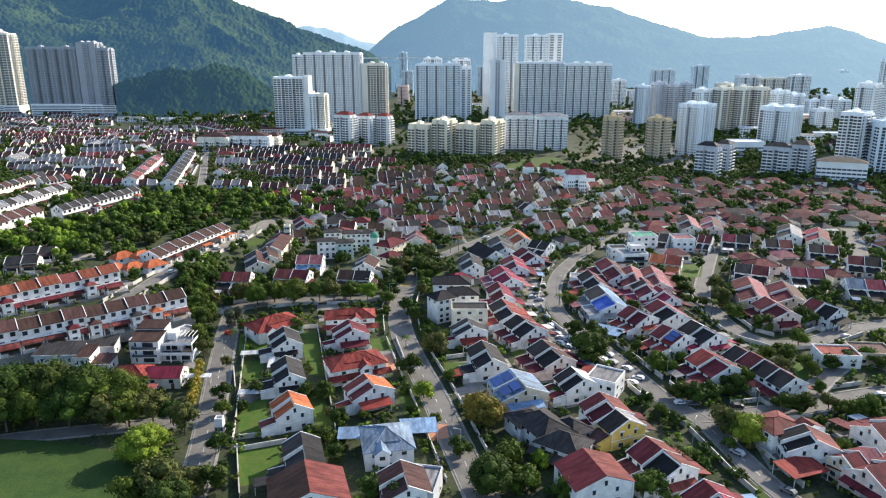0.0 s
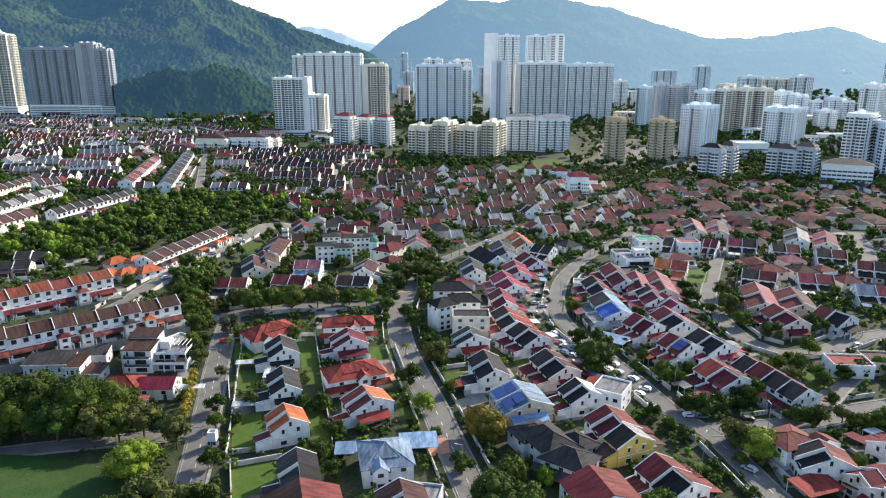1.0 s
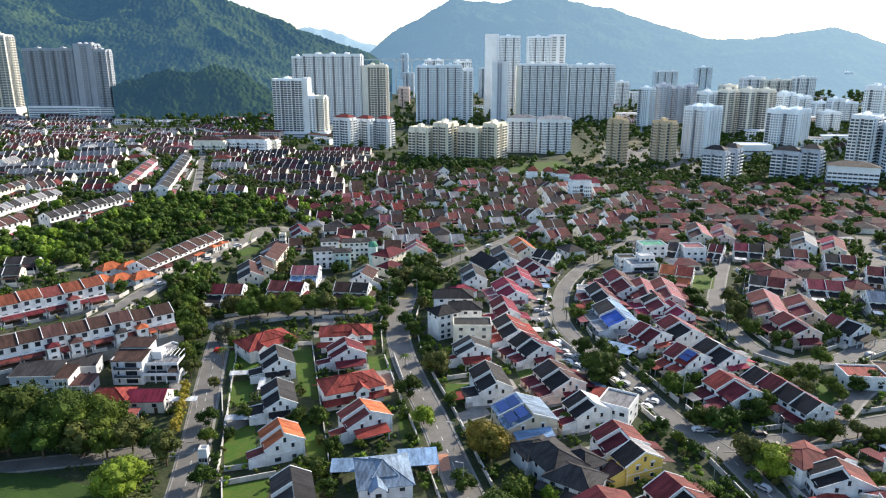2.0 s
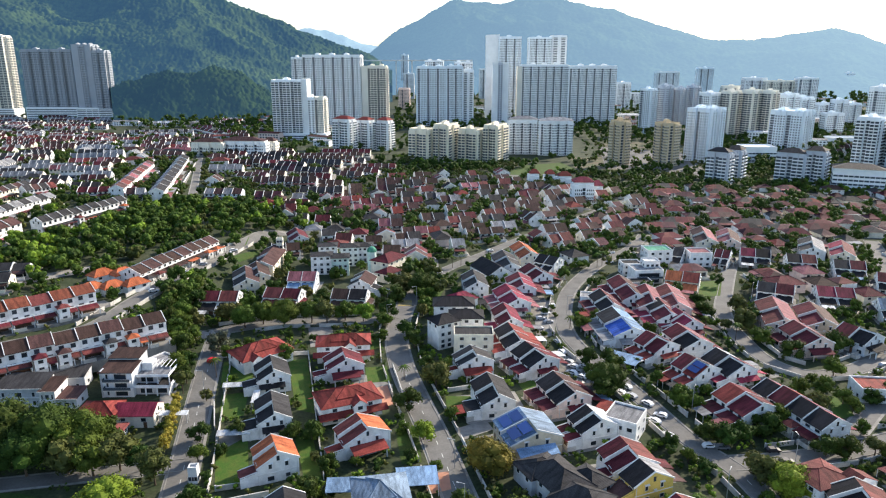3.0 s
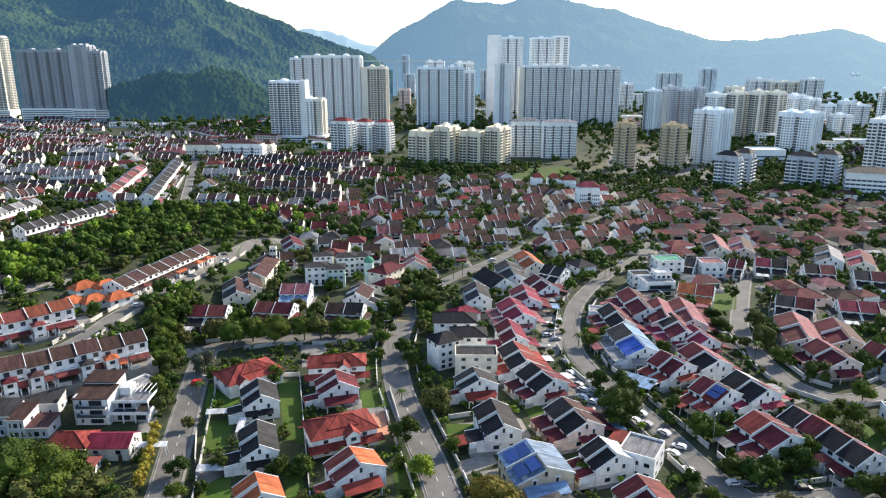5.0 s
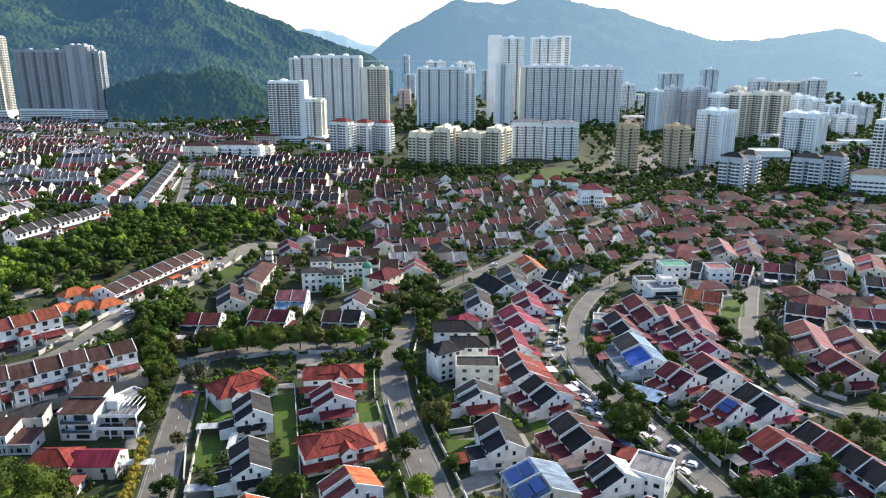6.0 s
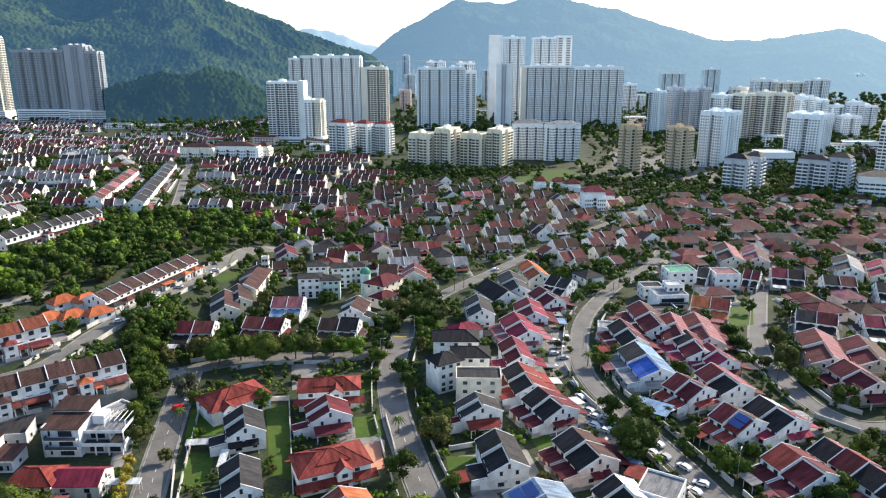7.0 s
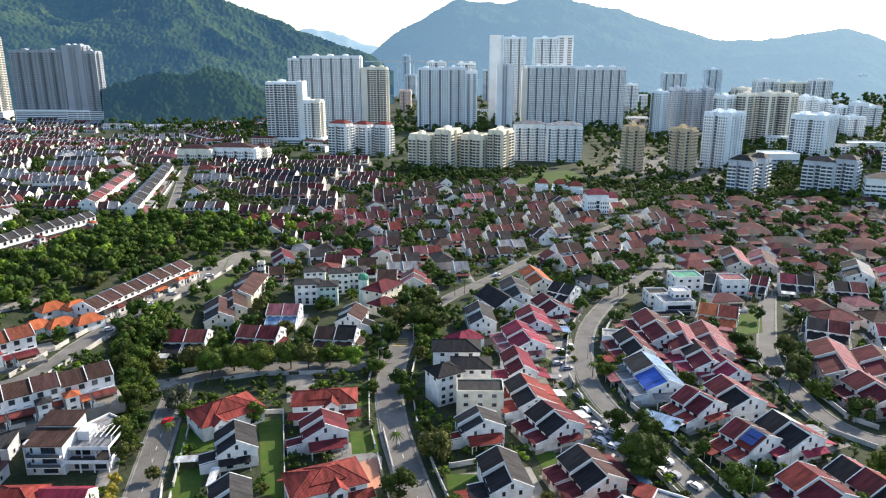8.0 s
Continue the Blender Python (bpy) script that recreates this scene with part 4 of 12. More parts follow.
def grove(poly, count, r0, r1, tints, seed, avoid=()):
    """Scatters far trees over a patch of the plan."""
    rng = random.Random(seed)
    xs, ys = [p[0] for p in poly], [p[1] for p in poly]
    made, tries = [], 0
    while len(made) < count and tries < count * 30:
        tries += 1
        px, py, r = rng.uniform(min(xs), max(xs)), rng.uniform(min(ys), max(ys)), rng.uniform(r0, r1)
        inside = False
        for (x1, y1), (x2, y2) in zip(poly, poly[1:] + poly[:1]):
            if (y1 > py) != (y2 > py) and px < (x2 - x1) * (py - y1) / (y2 - y1) + x1:
                inside = not inside
        if inside and all(math.hypot(px - a, py - b) > (r + c) * 0.55 for a, b, c in made):
            made.append((px, py, r))
            far_tree(px, py, r, r * rng.uniform(1.4, 1.8), rng.choice(tints))


def in_ring(px, py, poly):
    inside = False
    for (x1, y1), (x2, y2) in zip(poly, poly[1:] + poly[:1]):
        if (y1 > py) != (y2 > py) and px < (x2 - x1) * (py - y1) / (y2 - y1) + x1:
            inside = not inside
    return inside


def clear_spot(px, py, r):
    for x, y, rot, hl, hw in OCCUPIED:
        dx, dy = px - x, py - y
        if abs(dx) + abs(dy) > hl + hw + 40:
            continue
        c, s = math.cos(radians(rot)), math.sin(radians(rot))
        if abs(dx * c + dy * s) < hl + r * 0.3 and abs(-dx * s + dy * c) < hw + r * 0.3:
            return False
    for pts, w in STREETS:
        for (ax, ay), (bx, by) in zip(pts, pts[1:]):
            n = (bx - ax) ** 2 + (by - ay) ** 2
            t = max(0.0, min(1.0, ((px - ax) * (bx - ax) + (py - ay) * (by - ay)) / n))
            if math.hypot(px - ax - t * (bx - ax), py - ay - t * (by - ay)) < w / 2 + 1.0 + r * 0.6:
                return False
    return not any(in_ring(px, py, ring) for ring in OPEN_GROUND)


def greenery(y0, y1, count, r0, r1, tints, seed, tall=1.6):
    """Fills the free ground between the houses with shrubs and small trees."""
    rng = random.Random(seed)
    made = tries = 0
    while made < count and tries < count * 14:
        tries += 1
        py = math.sqrt(rng.uniform(y0 * y0, y1 * y1))
        px = rng.uniform(-0.72, 0.72) * py
        r = rng.uniform(r0, r1)
        if clear_spot(px, py, r):
            far_tree(px, py, r, r * rng.uniform(1.1, tall), rng.choice(tints))
            made += 1


def plant_far_trees():
    """Joins the far trees into one mesh."""
    kinds = list(LEAF)
    models = {}
    for i, k in enumerate(kinds):
        for small, clumps, leaves, size in ((0, 5, 10, 0.20), (1, 3, 6, 0.30), (2, 9, 18, 0.14)):
            me = crown_mesh("far_crown", 301 + i, LEAF[k], 1.0, 0.85, clumps, leaves, size, 0.86)
            models[k, small] = (np.array([p.co for p in me.vertices]), [tuple(p.vertices) for p in me.polygons])
            bpy.data.meshes.remove(me)
    verts, faces, slots = [], [], []
    rng = random.Random(5)
    total = 0
    for x, y, r, h, k in FAR_TREES:
        v, f = models[k, 2 if r > 3.6 and y < 520 and x < -90 else int(r < 2.0 or y > 850)]
        a = rng.uniform(0, 6.283)
        w = v * np.array([r, r, r * rng.uniform(0.85, 1.1)])
        w = np.stack([w[:, 0] * math.cos(a) - w[:, 1] * math.sin(a) + x, w[:, 0] * math.sin(a) + w[:, 1] * math.cos(a) + y, w[:, 2] + max(h - r * 0.72, r * 0.6) + ground_z(x, y)], 1)
        verts.append(w)
        faces += [tuple(i + total for i in q) for q in f]
        slots += [kinds.index(k)] * len(f)
        total += len(v)
    me = bpy.data.meshes.new("woods")
    me.from_pydata(np.concatenate(verts).tolist(), [], faces)
    for k in kinds:
        me.materials.append(LEAF[k])
    me.polygons.foreach_set("material_index", slots)
    return tagged(new("woods", me), "dense green trees between the far houses and towers", "trees", kind="stuff")


def palm_meshes():
    g = Geo()
    rng = np.random.default_rng(3)
    for i in range(14):
        a = i * 0.449 + rng.uniform(-0.1, 0.1)
        lift = rng.uniform(0.1, 0.8)
        last = None
        for k in range(5):
            t0 = k / 4
            rad, z = 2.6 * t0, lift * 1.6 * t0 - 2.1 * t0 * t0
            w = 0.38 * (1 - t0 * 0.8)
            c, s = math.cos(a), math.sin(a)
            now = [(rad * c - w * s, rad * s + w * c, z - 0.12), (rad * c, rad * s, z), (rad * c + w * s, rad * s - w * c, z - 0.12)]
            if last:
                g.add(last + now, [(0, 1, 4, 3), (1, 2, 5, 4)])
            last = now
    return g.mesh("fronds", LEAF["mid"]), Geo().tube(0, 0, 0, 1, 0.16, 0.11, 7).mesh("trunk", BARK)


FRONDS, PALM_TRUNK = palm_meshes()


def palm(x, y, h=6.5):
    ob = thing("palm_tree", x, y, tree_rng.uniform(0, 360), "slender palm with arching green fronds", "palm tree", "trees of the estate")
    part("trunk", PALM_TRUNK, None, ob, m=Matrix.Diagonal((1, 1, h, 1)))
    part("fronds", FRONDS, None, ob, m=Matrix.Translation((0, 0, h)))
    return ob


def bush(x, y, r, tint="mid"):
    ob = tagged(new("bush", CROWNS[tint][tree_rng.randrange(3)]), "low rounded garden bush", "bush", "garden bushes")
    ob.matrix_basis = pose(x, y, r * 0.5 + ground_z(x, y), 0, 0, tree_rng.uniform(0, 360)) @ Matrix.Diagonal((r, r, r * 0.8, 1))
    return ob


# ---- cars ----
def car_mesh():
    body = Geo()
    prof = [(-2.1, 0.35), (2.1, 0.35), (2.15, 0.75), (1.2, 0.92), (0.45, 1.42), (-1.25, 1.45), (-2.0, 0.98), (-2.15, 0.7)]
    body.prism([(px, -0.84, pz) for px, pz in prof], (0, 1.68, 0))
    glass = Geo().prism([(px, -0.86, pz) for px, pz in ((1.05, 0.97), (0.42, 1.36), (-1.2, 1.38), (-1.7, 0.99))], (0, 1.72, 0))
    shield = Geo().prism([(1.17, -0.7, 0.96), (0.50, -0.7, 1.41), (0.53, -0.7, 1.43), (1.20, -0.7, 0.98)], (0, 1.4, 0))
    wheel = Geo()
    k = 10
    ring = [(0.31 * math.cos(6.2832 * i / k), -0.1, 0.31 * math.sin(6.2832 * i / k)) for i in range(k)]
    wheel.prism(ring, (0, 0.2, 0))
    return body, glass.mesh("side_glass", GLASS), shield.mesh("windscreen", GLASS), wheel.mesh("wheel", RUBBER)


CAR_BODY, CAR_GLASS, CAR_SCREEN, CAR_WHEEL = car_mesh()
CAR_COLOURS = {"white": (0.78, 0.78, 0.78), "silver": (0.45, 0.46, 0.48), "black": (0.02, 0.02, 0.025), "red": (0.5, 0.02, 0.02), "grey": (0.16, 0.17, 0.18), "yellow": (0.75, 0.55, 0.03), "blue": (0.05, 0.12, 0.35)}
CAR_MESH = {c: CAR_BODY.mesh("body", material("car_paint_" + c, v, 0.5, 0.05, gloss=0.35)) for c, v in CAR_COLOURS.items()}


def car(x, y, rot, colour="white"):
    ob = thing("car", x, y, rot, "%s saloon car parked on the asphalt" % colour, "car", "parked cars", 0.04)
    part("body", CAR_MESH[colour], None, ob)
    part("side_glass", CAR_GLASS, None, ob)
    part("windscreen", CAR_SCREEN, None, ob)
    for sx in (-1.3, 1.3):
        for sy in (-0.78, 0.78):
            part("wheel", CAR_WHEEL, None, ob, m=Matrix.Translation((sx, sy, 0.31)))
    return ob


# ---- ground, roads, walls ----
def land():
    xs = [-6000, -2000, -1000] + [-768 + 6 * i for i in range(114)] + [0, 6000]
    ys = [-600, 100, 190] + [212 + 6 * i for i in range(142)] + [1400, 9000]
    return Geo().add([(a, b, ground_z(a, b)) for b in ys for a in xs], [(j * len(xs) + i, j * len(xs) + i + 1, (j + 1) * len(xs) + i + 1, (j + 1) * len(xs) + i) for j in range(len(ys) - 1) for i in range(len(xs) - 1)])


sheet = land()
tagged(new("ground", sheet.mesh("ground", LAND)), "gardens, verges and bare soil between the houses", "ground", kind="structure")
layer = [0]


def strip(name, pts, width, mat, z=0.03, kind="structure", label="", category="", lift=None):
    """A ribbon along a line of plan points."""
    layer[0] += 1
    z = z + 0.004 * (layer[0] % 12) if lift is None else lift
    p = [Vector((a, b)) for a, b in pts]
    # rounds the line with a spline
    if len(p) > 2:
        out = []
        for i in range(len(p) - 1):
            p0, p1, p2, p3 = p[max(i - 1, 0)], p[i], p[i + 1], p[min(i + 2, len(p) - 1)]
            for k in range(6):
                t = k / 6
                out.append(0.5 * ((2 * p1) + (p2 - p0) * t + (2 * p0 - 5 * p1 + 4 * p2 - p3) * t * t + (3 * p1 - p0 - 3 * p2 + p3) * t ** 3))
        p = out + [p[-1]]
    g, n = Geo(), len(p)
    edge = []
    for i in range(n):
        d = (p[min(i + 1, n - 1)] - p[max(i - 1, 0)]).normalized()
        s = Vector((-d.y, d.x)) * width / 2
        edge.append((p[i] + s, p[i] - s))
    v = [(e[k].x, e[k].y, z + surface_z(e[k].x, e[k].y)) for k in (0, 1) for e in edge]
    g.add(v, [(i, i + 1, n + i + 1, n + i) for i in range(n - 1)])
    me = g.mesh(name, mat)
    ob = tagged(new(name, me), label or name.replace("_", " "), category or "road", kind=kind)
    return ob, edge


def road(pts, width=7.0, kerb=True, name="road"):
    STREETS.append((pts, width))
    strip("pavement", pts, width + 1.8, CONCRETE, 0.008, label="concrete drain covers and verge beside the road", category="pavement", lift=0.012)
    ob, edge = strip(name, pts, width, ASPHALT, label="worn grey asphalt estate road")
    if kerb:
        for side in (0, 1):
            g = Geo()
            for i in range(len(edge) - 1):
                a, b = edge[i][side], edge[i + 1][side]
                o = (edge[i][side] - edge[i][1 - side]).normalized() * 0.3
                o2 = (edge[i + 1][side] - edge[i + 1][1 - side]).normalized() * 0.3
                za, zb = surface_z(a.x, a.y), surface_z(b.x, b.y)
                low = [(a.x, a.y, za), (b.x, b.y, zb), (b.x + o2.x, b.y + o2.y, zb), (a.x + o.x, a.y + o.y, za)]
                g.add(low + [(q[0], q[1], q[2] + 0.18) for q in low],
                      [(4, 5, 6, 7), (0, 1, 5, 4), (3, 2, 6, 7)])
            part("kerb", g, CONCRETE, ob)
    return ob


def patch(name, pts, mat, label, category="lawn", z=0.02):
    OPEN_GROUND.append(list(pts))
    layer[0] += 1
    g = Geo().add([(a, b, z + 0.004 * (layer[0] % 12) + surface_z(a, b)) for a, b in pts], [tuple(range(len(pts)))])
    return tagged(new(name, g.mesh(name, mat)), label, category, kind="structure")


def lawn(*pts):
    return patch("lawn", pts, GRASS, "clipped green garden lawn inside the compound walls", "lawn", 0.05)


def paving(*pts):
    return patch("paving", pts, CONCRETE, "grey concrete yard beside the houses", "paving", 0.05)


def compound_wall(pts, height=1.5, mat=None, label="rendered garden wall with square piers"):
    ob = thing("garden_wall", pts[0][0], pts[0][1], 0, label, "wall", "garden walls")
    mat = mat or WALL_RENDER
    for (ax, ay), (bx, by) in zip(pts, pts[1:]):
        d = Vector((bx - ax, by - ay))
        n = d.length
        drop = ground_z((ax + bx) / 2, (ay + by) / 2) - ground_z(*pts[0])
        foot = -2.5 if ground_z((ax + bx) / 2, (ay + by) / 2) > 0.05 else 0.0
        m = pose(ax - pts[0][0], ay - pts[0][1], drop, 0, 0, math.degrees(math.atan2(d.y, d.x)))
        part("wall_panel", Geo().box(0, n, -0.1, 0.1, foot, height).box(0, n, -0.16, 0.16, height, height + 0.1), mat, ob, m=m)
        piers = max(1, int(n // 14))
        for i in range(piers):
            part("pier", Geo().box(n * i / piers - 0.2, n * i / piers + 0.2, -0.2, 0.2, 0, height + 0.3), mat, ob, m=m)
    return ob


def street_pole(x, y, h=9.0, arm=0.0):
    ob = thing("street_lamp", x, y, arm, "thin grey street lamp pole with a curved arm", "street lamp", "street lamps")
    part("pole", Geo().tube(0, 0, 0, h, 0.11, 0.06, 8), POLE, ob)
    part("arm", Geo().box(0, 1.9, -0.05, 0.05, h - 0.1, h + 0.02), POLE, ob)
    part("lamp_head", Geo().box(1.5, 2.2, -0.14, 0.14, h - 0.16, h - 0.02), FRAME, ob)
    return ob


def turret(x, y, height, r, label):
    """An eight-sided stair turret with a small dome and finial."""
    ob = thing("turret", x, y, 0, label, "turret")
    part("shaft", Geo().tube(0, 0, 0, height, r, r, 8), wall_paint("mint"), ob)
    g = Geo()
    for k in range(5):
        a, b = k * math.pi / 10, (k + 1) * math.pi / 10
        g.tube(0, 0, height + r * 1.1 * math.sin(a), height + r * 1.1 * math.sin(b), r * 1.1 * math.cos(a), max(r * 1.1 * math.cos(b), 0.05), 12)
    part("dome", g, roof("green"), ob)
    part("finial", Geo().tube(0, 0, height + r, height + r + 1.6, 0.12, 0.03, 6), COPING, ob)
    for k in range(3):
        window(ob, 0, -r * 0.94, 2 + 3 * k, -90, 0.8, 1.8)
    return ob


def terracotta(*pts):
    return patch("paving", pts, PAVER, "terracotta tiled driveway inside the wall", "paving", 0.06)


def earth(*pts):
    return patch("bare_ground", pts, EARTH, "bare sandy ground with thin grass", "ground", 0.03)


def dash(ax, ay, bx, by):
    d = Vector((bx - ax, by - ay)).normalized()
    s = Vector((-d.y, d.x)) * 0.09
    g = Geo().add([(a, b, 0.085 + surface_z(a, b)) for a, b in ((ax + s.x, ay + s.y), (ax - s.x, ay - s.y), (bx - s.x, by - s.y), (bx + s.x, by + s.y))], [(0, 1, 2, 3)])
    return tagged(new("lane_marking", g.mesh("lane_marking", PAINTED)), "white lane dash painted on asphalt", "road marking", kind="structure")


def parking(*pts):
    return patch("car_park_ground", pts, ASPHALT, "grey asphalt car park between the blocks", "car park", 0.04)


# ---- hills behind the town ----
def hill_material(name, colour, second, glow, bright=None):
    """Forest under a blue emission that paints haze over it; with bright the painted haze grows towards the sun's side.
    """
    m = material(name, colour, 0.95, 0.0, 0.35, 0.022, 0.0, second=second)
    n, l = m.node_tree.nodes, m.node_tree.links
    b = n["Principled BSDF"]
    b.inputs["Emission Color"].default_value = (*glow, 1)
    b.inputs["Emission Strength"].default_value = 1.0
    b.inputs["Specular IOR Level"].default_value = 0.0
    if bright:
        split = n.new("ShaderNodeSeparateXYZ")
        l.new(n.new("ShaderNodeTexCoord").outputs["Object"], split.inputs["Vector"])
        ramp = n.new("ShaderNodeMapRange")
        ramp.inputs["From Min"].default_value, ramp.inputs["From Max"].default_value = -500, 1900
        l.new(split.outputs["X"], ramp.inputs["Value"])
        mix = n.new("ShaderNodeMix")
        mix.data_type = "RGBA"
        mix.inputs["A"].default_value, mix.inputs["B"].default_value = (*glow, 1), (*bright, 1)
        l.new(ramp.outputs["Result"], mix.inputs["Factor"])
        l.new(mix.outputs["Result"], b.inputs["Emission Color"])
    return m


def hill(name, az0, az1, foot, crest, top, mat, label, n_az, n_r, crown, canopy, seed, folds=1.0):
    """A wooded hill in a fan about the start of the walk: top(azimuth) is its crest's angle above the eye in degrees.
    crown and canopy: width and height of the domed tree crowns that cover it."""
    az = np.linspace(radians(az0), radians(az1), n_az)
    verts = []
    off = Vector((seed * 13.1, seed * 7.7, 0))
    for a in az:
        ft, cr = foot(math.degrees(a)), crest(math.degrees(a))
        ridge = 110 + cr * math.tan(radians(top(math.degrees(a))))
        for k in range(n_r):
            s = k / (n_r - 1) * 1.15
            r = ft + (cr - ft) * s
            x, y = r * math.sin(a), r * math.cos(a)
            rise = math.sin(min(s, 1.0) * math.pi / 2) ** 1.15 if s <= 1 else 1 - (s - 1) * 1.5
            q = Vector((x, y, 0))
            fold = noise.noise(q * 0.0032 + off) * 0.45 - abs(noise.noise(q * 0.0075 + off)) * 0.34 + 0.10
            z = ridge * rise * (1 + folds * fold * math.sin(min(s, 1.0) * math.pi)) - 4
            d = noise.voronoi(Vector((x, y, z * 0.6)) / crown)[0][0]
            size = 0.7 + 0.6 * noise.noise(q / crown * 0.27 + off)
            z += canopy * size * (1.15 - 1.5 * min(d, 0.8) ** 2 + 0.35 * noise.noise(Vector((x, y, z)) / crown * 2.1)) * min(1.0, s * 8)
            verts.append((x, y, z))
    faces = [(i * n_r + k, (i + 1) * n_r + k, (i + 1) * n_r + k + 1, i * n_r + k + 1) for i in range(n_az - 1) for k in range(n_r - 1)]
    me = bpy.data.meshes.new(name)
    me.from_pydata(verts, [], faces)
    me.materials.append(mat)
    me.polygons.foreach_set("use_smooth", [True] * len(faces))
    return tagged(new(name, me), label, "hill", kind="structure")


def curve_of(*knots, ease=0.5):
    """A rounded line through pairs of azimuth and value."""
    xs, ys = [k[0] for k in knots], [k[1] for k in knots]

    def at(a):
        return sum(w * float(np.interp(a + o * ease, xs, ys)) for o, w in ((-1, 0.12), (-0.5, 0.23), (0, 0.3), (0.5, 0.23), (1, 0.12)))
    return at


# haze is put in as emission; the hills themselves give off no light
HILL_GREEN = hill_material("forest_haze_glow", (0.048, 0.072, 0.020), (0.012, 0.024, 0.009), (0.018, 0.045, 0.094))
HILL_NEAR = hill_material("near_forest_haze_glow", (0.034, 0.056, 0.014), (0.009, 0.019, 0.007), (0.013, 0.031, 0.058))
HILL_BLUE = hill_material("blue_forest_haze_glow", (0.030, 0.044, 0.020), (0.010, 0.016, 0.010), (0.078, 0.148, 0.232), (0.230, 0.335, 0.430))
HILL_FAR = hill_material("distant_forest_haze_glow", (0.07, 0.10, 0.10), (0.05, 0.08, 0.08), (0.22, 0.32, 0.42))
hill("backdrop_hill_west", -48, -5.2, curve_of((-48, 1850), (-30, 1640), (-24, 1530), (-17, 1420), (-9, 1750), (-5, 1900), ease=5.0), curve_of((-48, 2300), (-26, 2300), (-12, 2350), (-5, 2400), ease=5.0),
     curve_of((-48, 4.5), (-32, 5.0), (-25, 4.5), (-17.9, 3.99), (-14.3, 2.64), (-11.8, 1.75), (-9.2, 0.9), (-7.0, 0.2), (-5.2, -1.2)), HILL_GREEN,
     "steep hillside of dense green forest with painted haze glow", 600, 220, 8.5, 10.5, 1, 0.8)
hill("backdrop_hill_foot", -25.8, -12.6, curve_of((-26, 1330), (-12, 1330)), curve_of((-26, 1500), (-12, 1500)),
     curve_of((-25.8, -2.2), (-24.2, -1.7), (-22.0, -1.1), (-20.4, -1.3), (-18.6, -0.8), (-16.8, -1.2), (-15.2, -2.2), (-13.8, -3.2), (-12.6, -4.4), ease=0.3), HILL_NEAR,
     "dark wooded knoll below the hillside with painted haze glow", 210, 85, 8.0, 11.0, 4, 0.9)
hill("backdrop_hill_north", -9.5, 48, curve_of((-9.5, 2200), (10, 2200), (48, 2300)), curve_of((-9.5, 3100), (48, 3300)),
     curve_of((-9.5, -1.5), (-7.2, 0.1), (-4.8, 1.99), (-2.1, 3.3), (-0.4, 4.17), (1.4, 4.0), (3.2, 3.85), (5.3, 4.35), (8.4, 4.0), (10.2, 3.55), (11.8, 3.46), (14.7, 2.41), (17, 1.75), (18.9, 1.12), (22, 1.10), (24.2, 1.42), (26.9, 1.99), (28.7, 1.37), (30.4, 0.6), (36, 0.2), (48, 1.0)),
     HILL_BLUE, "blue-green wooded mountain ridge with painted haze glow", 640, 150, 17.0, 10.0, 2, 0.5)
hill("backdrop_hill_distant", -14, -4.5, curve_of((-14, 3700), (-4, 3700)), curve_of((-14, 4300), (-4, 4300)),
     curve_of((-14, 1.6), (-11.8, 2.15), (-10, 1.75), (-8.5, 1.2), (-7.4, 1.0), (-4.5, 0.6)), HILL_FAR, "distant wooded ridge paled by painted haze glow", 60, 24, 40.0, 12.0, 3)
road([(-68.2, 150.2), (-69.7, 162.3), (-73.0, 179.1), (-78.6, 202.7), (-84.8, 227.7), (-93.3, 263.4), (-99.2, 292.2)], 7.5)
road([(-115.1, 278.1), (-99.6, 293.7), (-75.2, 304.7), (-43.8, 306.8), (-27.4, 313.5)], 7)
road([(10.4, 143.0), (5.2, 163.7), (-0.7, 186.7), (-7.0, 211.9), (-14.7, 238.6), (-21.3, 264.7), (-25.4, 295.8), (-23.5, 337.0)], 8)
road([(-23.5, 337.0), (-9.9, 377.5), (15.3, 415.4), (52.1, 467.7), (99.9, 529.5), (144.2, 589.4)], 5.5, kerb=False)
road([(88.5, 148.6), (85.2, 159.4), (83.1, 167.2), (80.4, 181.9), (77.5, 195.5), (69.8, 210.9), (63.0, 234.2), (55.2, 258.5), (47.9, 279.8), (45.7, 304.6), (52.3, 341.3), (63.8, 369.9), (83.3, 403.4), (104.0, 429.6), (120.9, 464.0)], 6)
road([(76.9, 199.0), (91.2, 200.7), (111.8, 205.5), (131.1, 212.8), (146.4, 217.1), (171.9, 223.5)], 7)
road([(152.5, 399.6), (133.7, 356.5), (118.3, 317.0), (115.7, 286.4), (117.8, 267.9), (127.5, 257.6), (143.4, 260.7), (163.4, 273.0), (184.0, 281.0), (206.6, 289.4)], 6)
road([(-178.5, 235.6), (-165.1, 254.9), (-143.6, 274.9), (-139.8, 308.4), (-134.5, 340.6), (-128.3, 377.2), (-124.0, 416.6), (-114.3, 453.5), (-73.5, 472.3)], 7)
road([(-143.1, 178.4), (-126.2, 183.7), (-107.8, 188.0), (-88.7, 192.4), (-76.9, 195.1)], 6)
road([(258.6, 450.4), (244.3, 414.2), (226.9, 377.3), (206.1, 336.7), (199.7, 311.3)], 7)
road([(-195.3, 522.9), (-221.5, 604.3), (-259.3, 717.4), (-311.0, 880.7)], 4.5, kerb=False)
road([(109.5, 204.3), (122.7, 218.4), (140.8, 236.6), (152.9, 241.7), (161.7, 232.3)], 6, kerb=False)
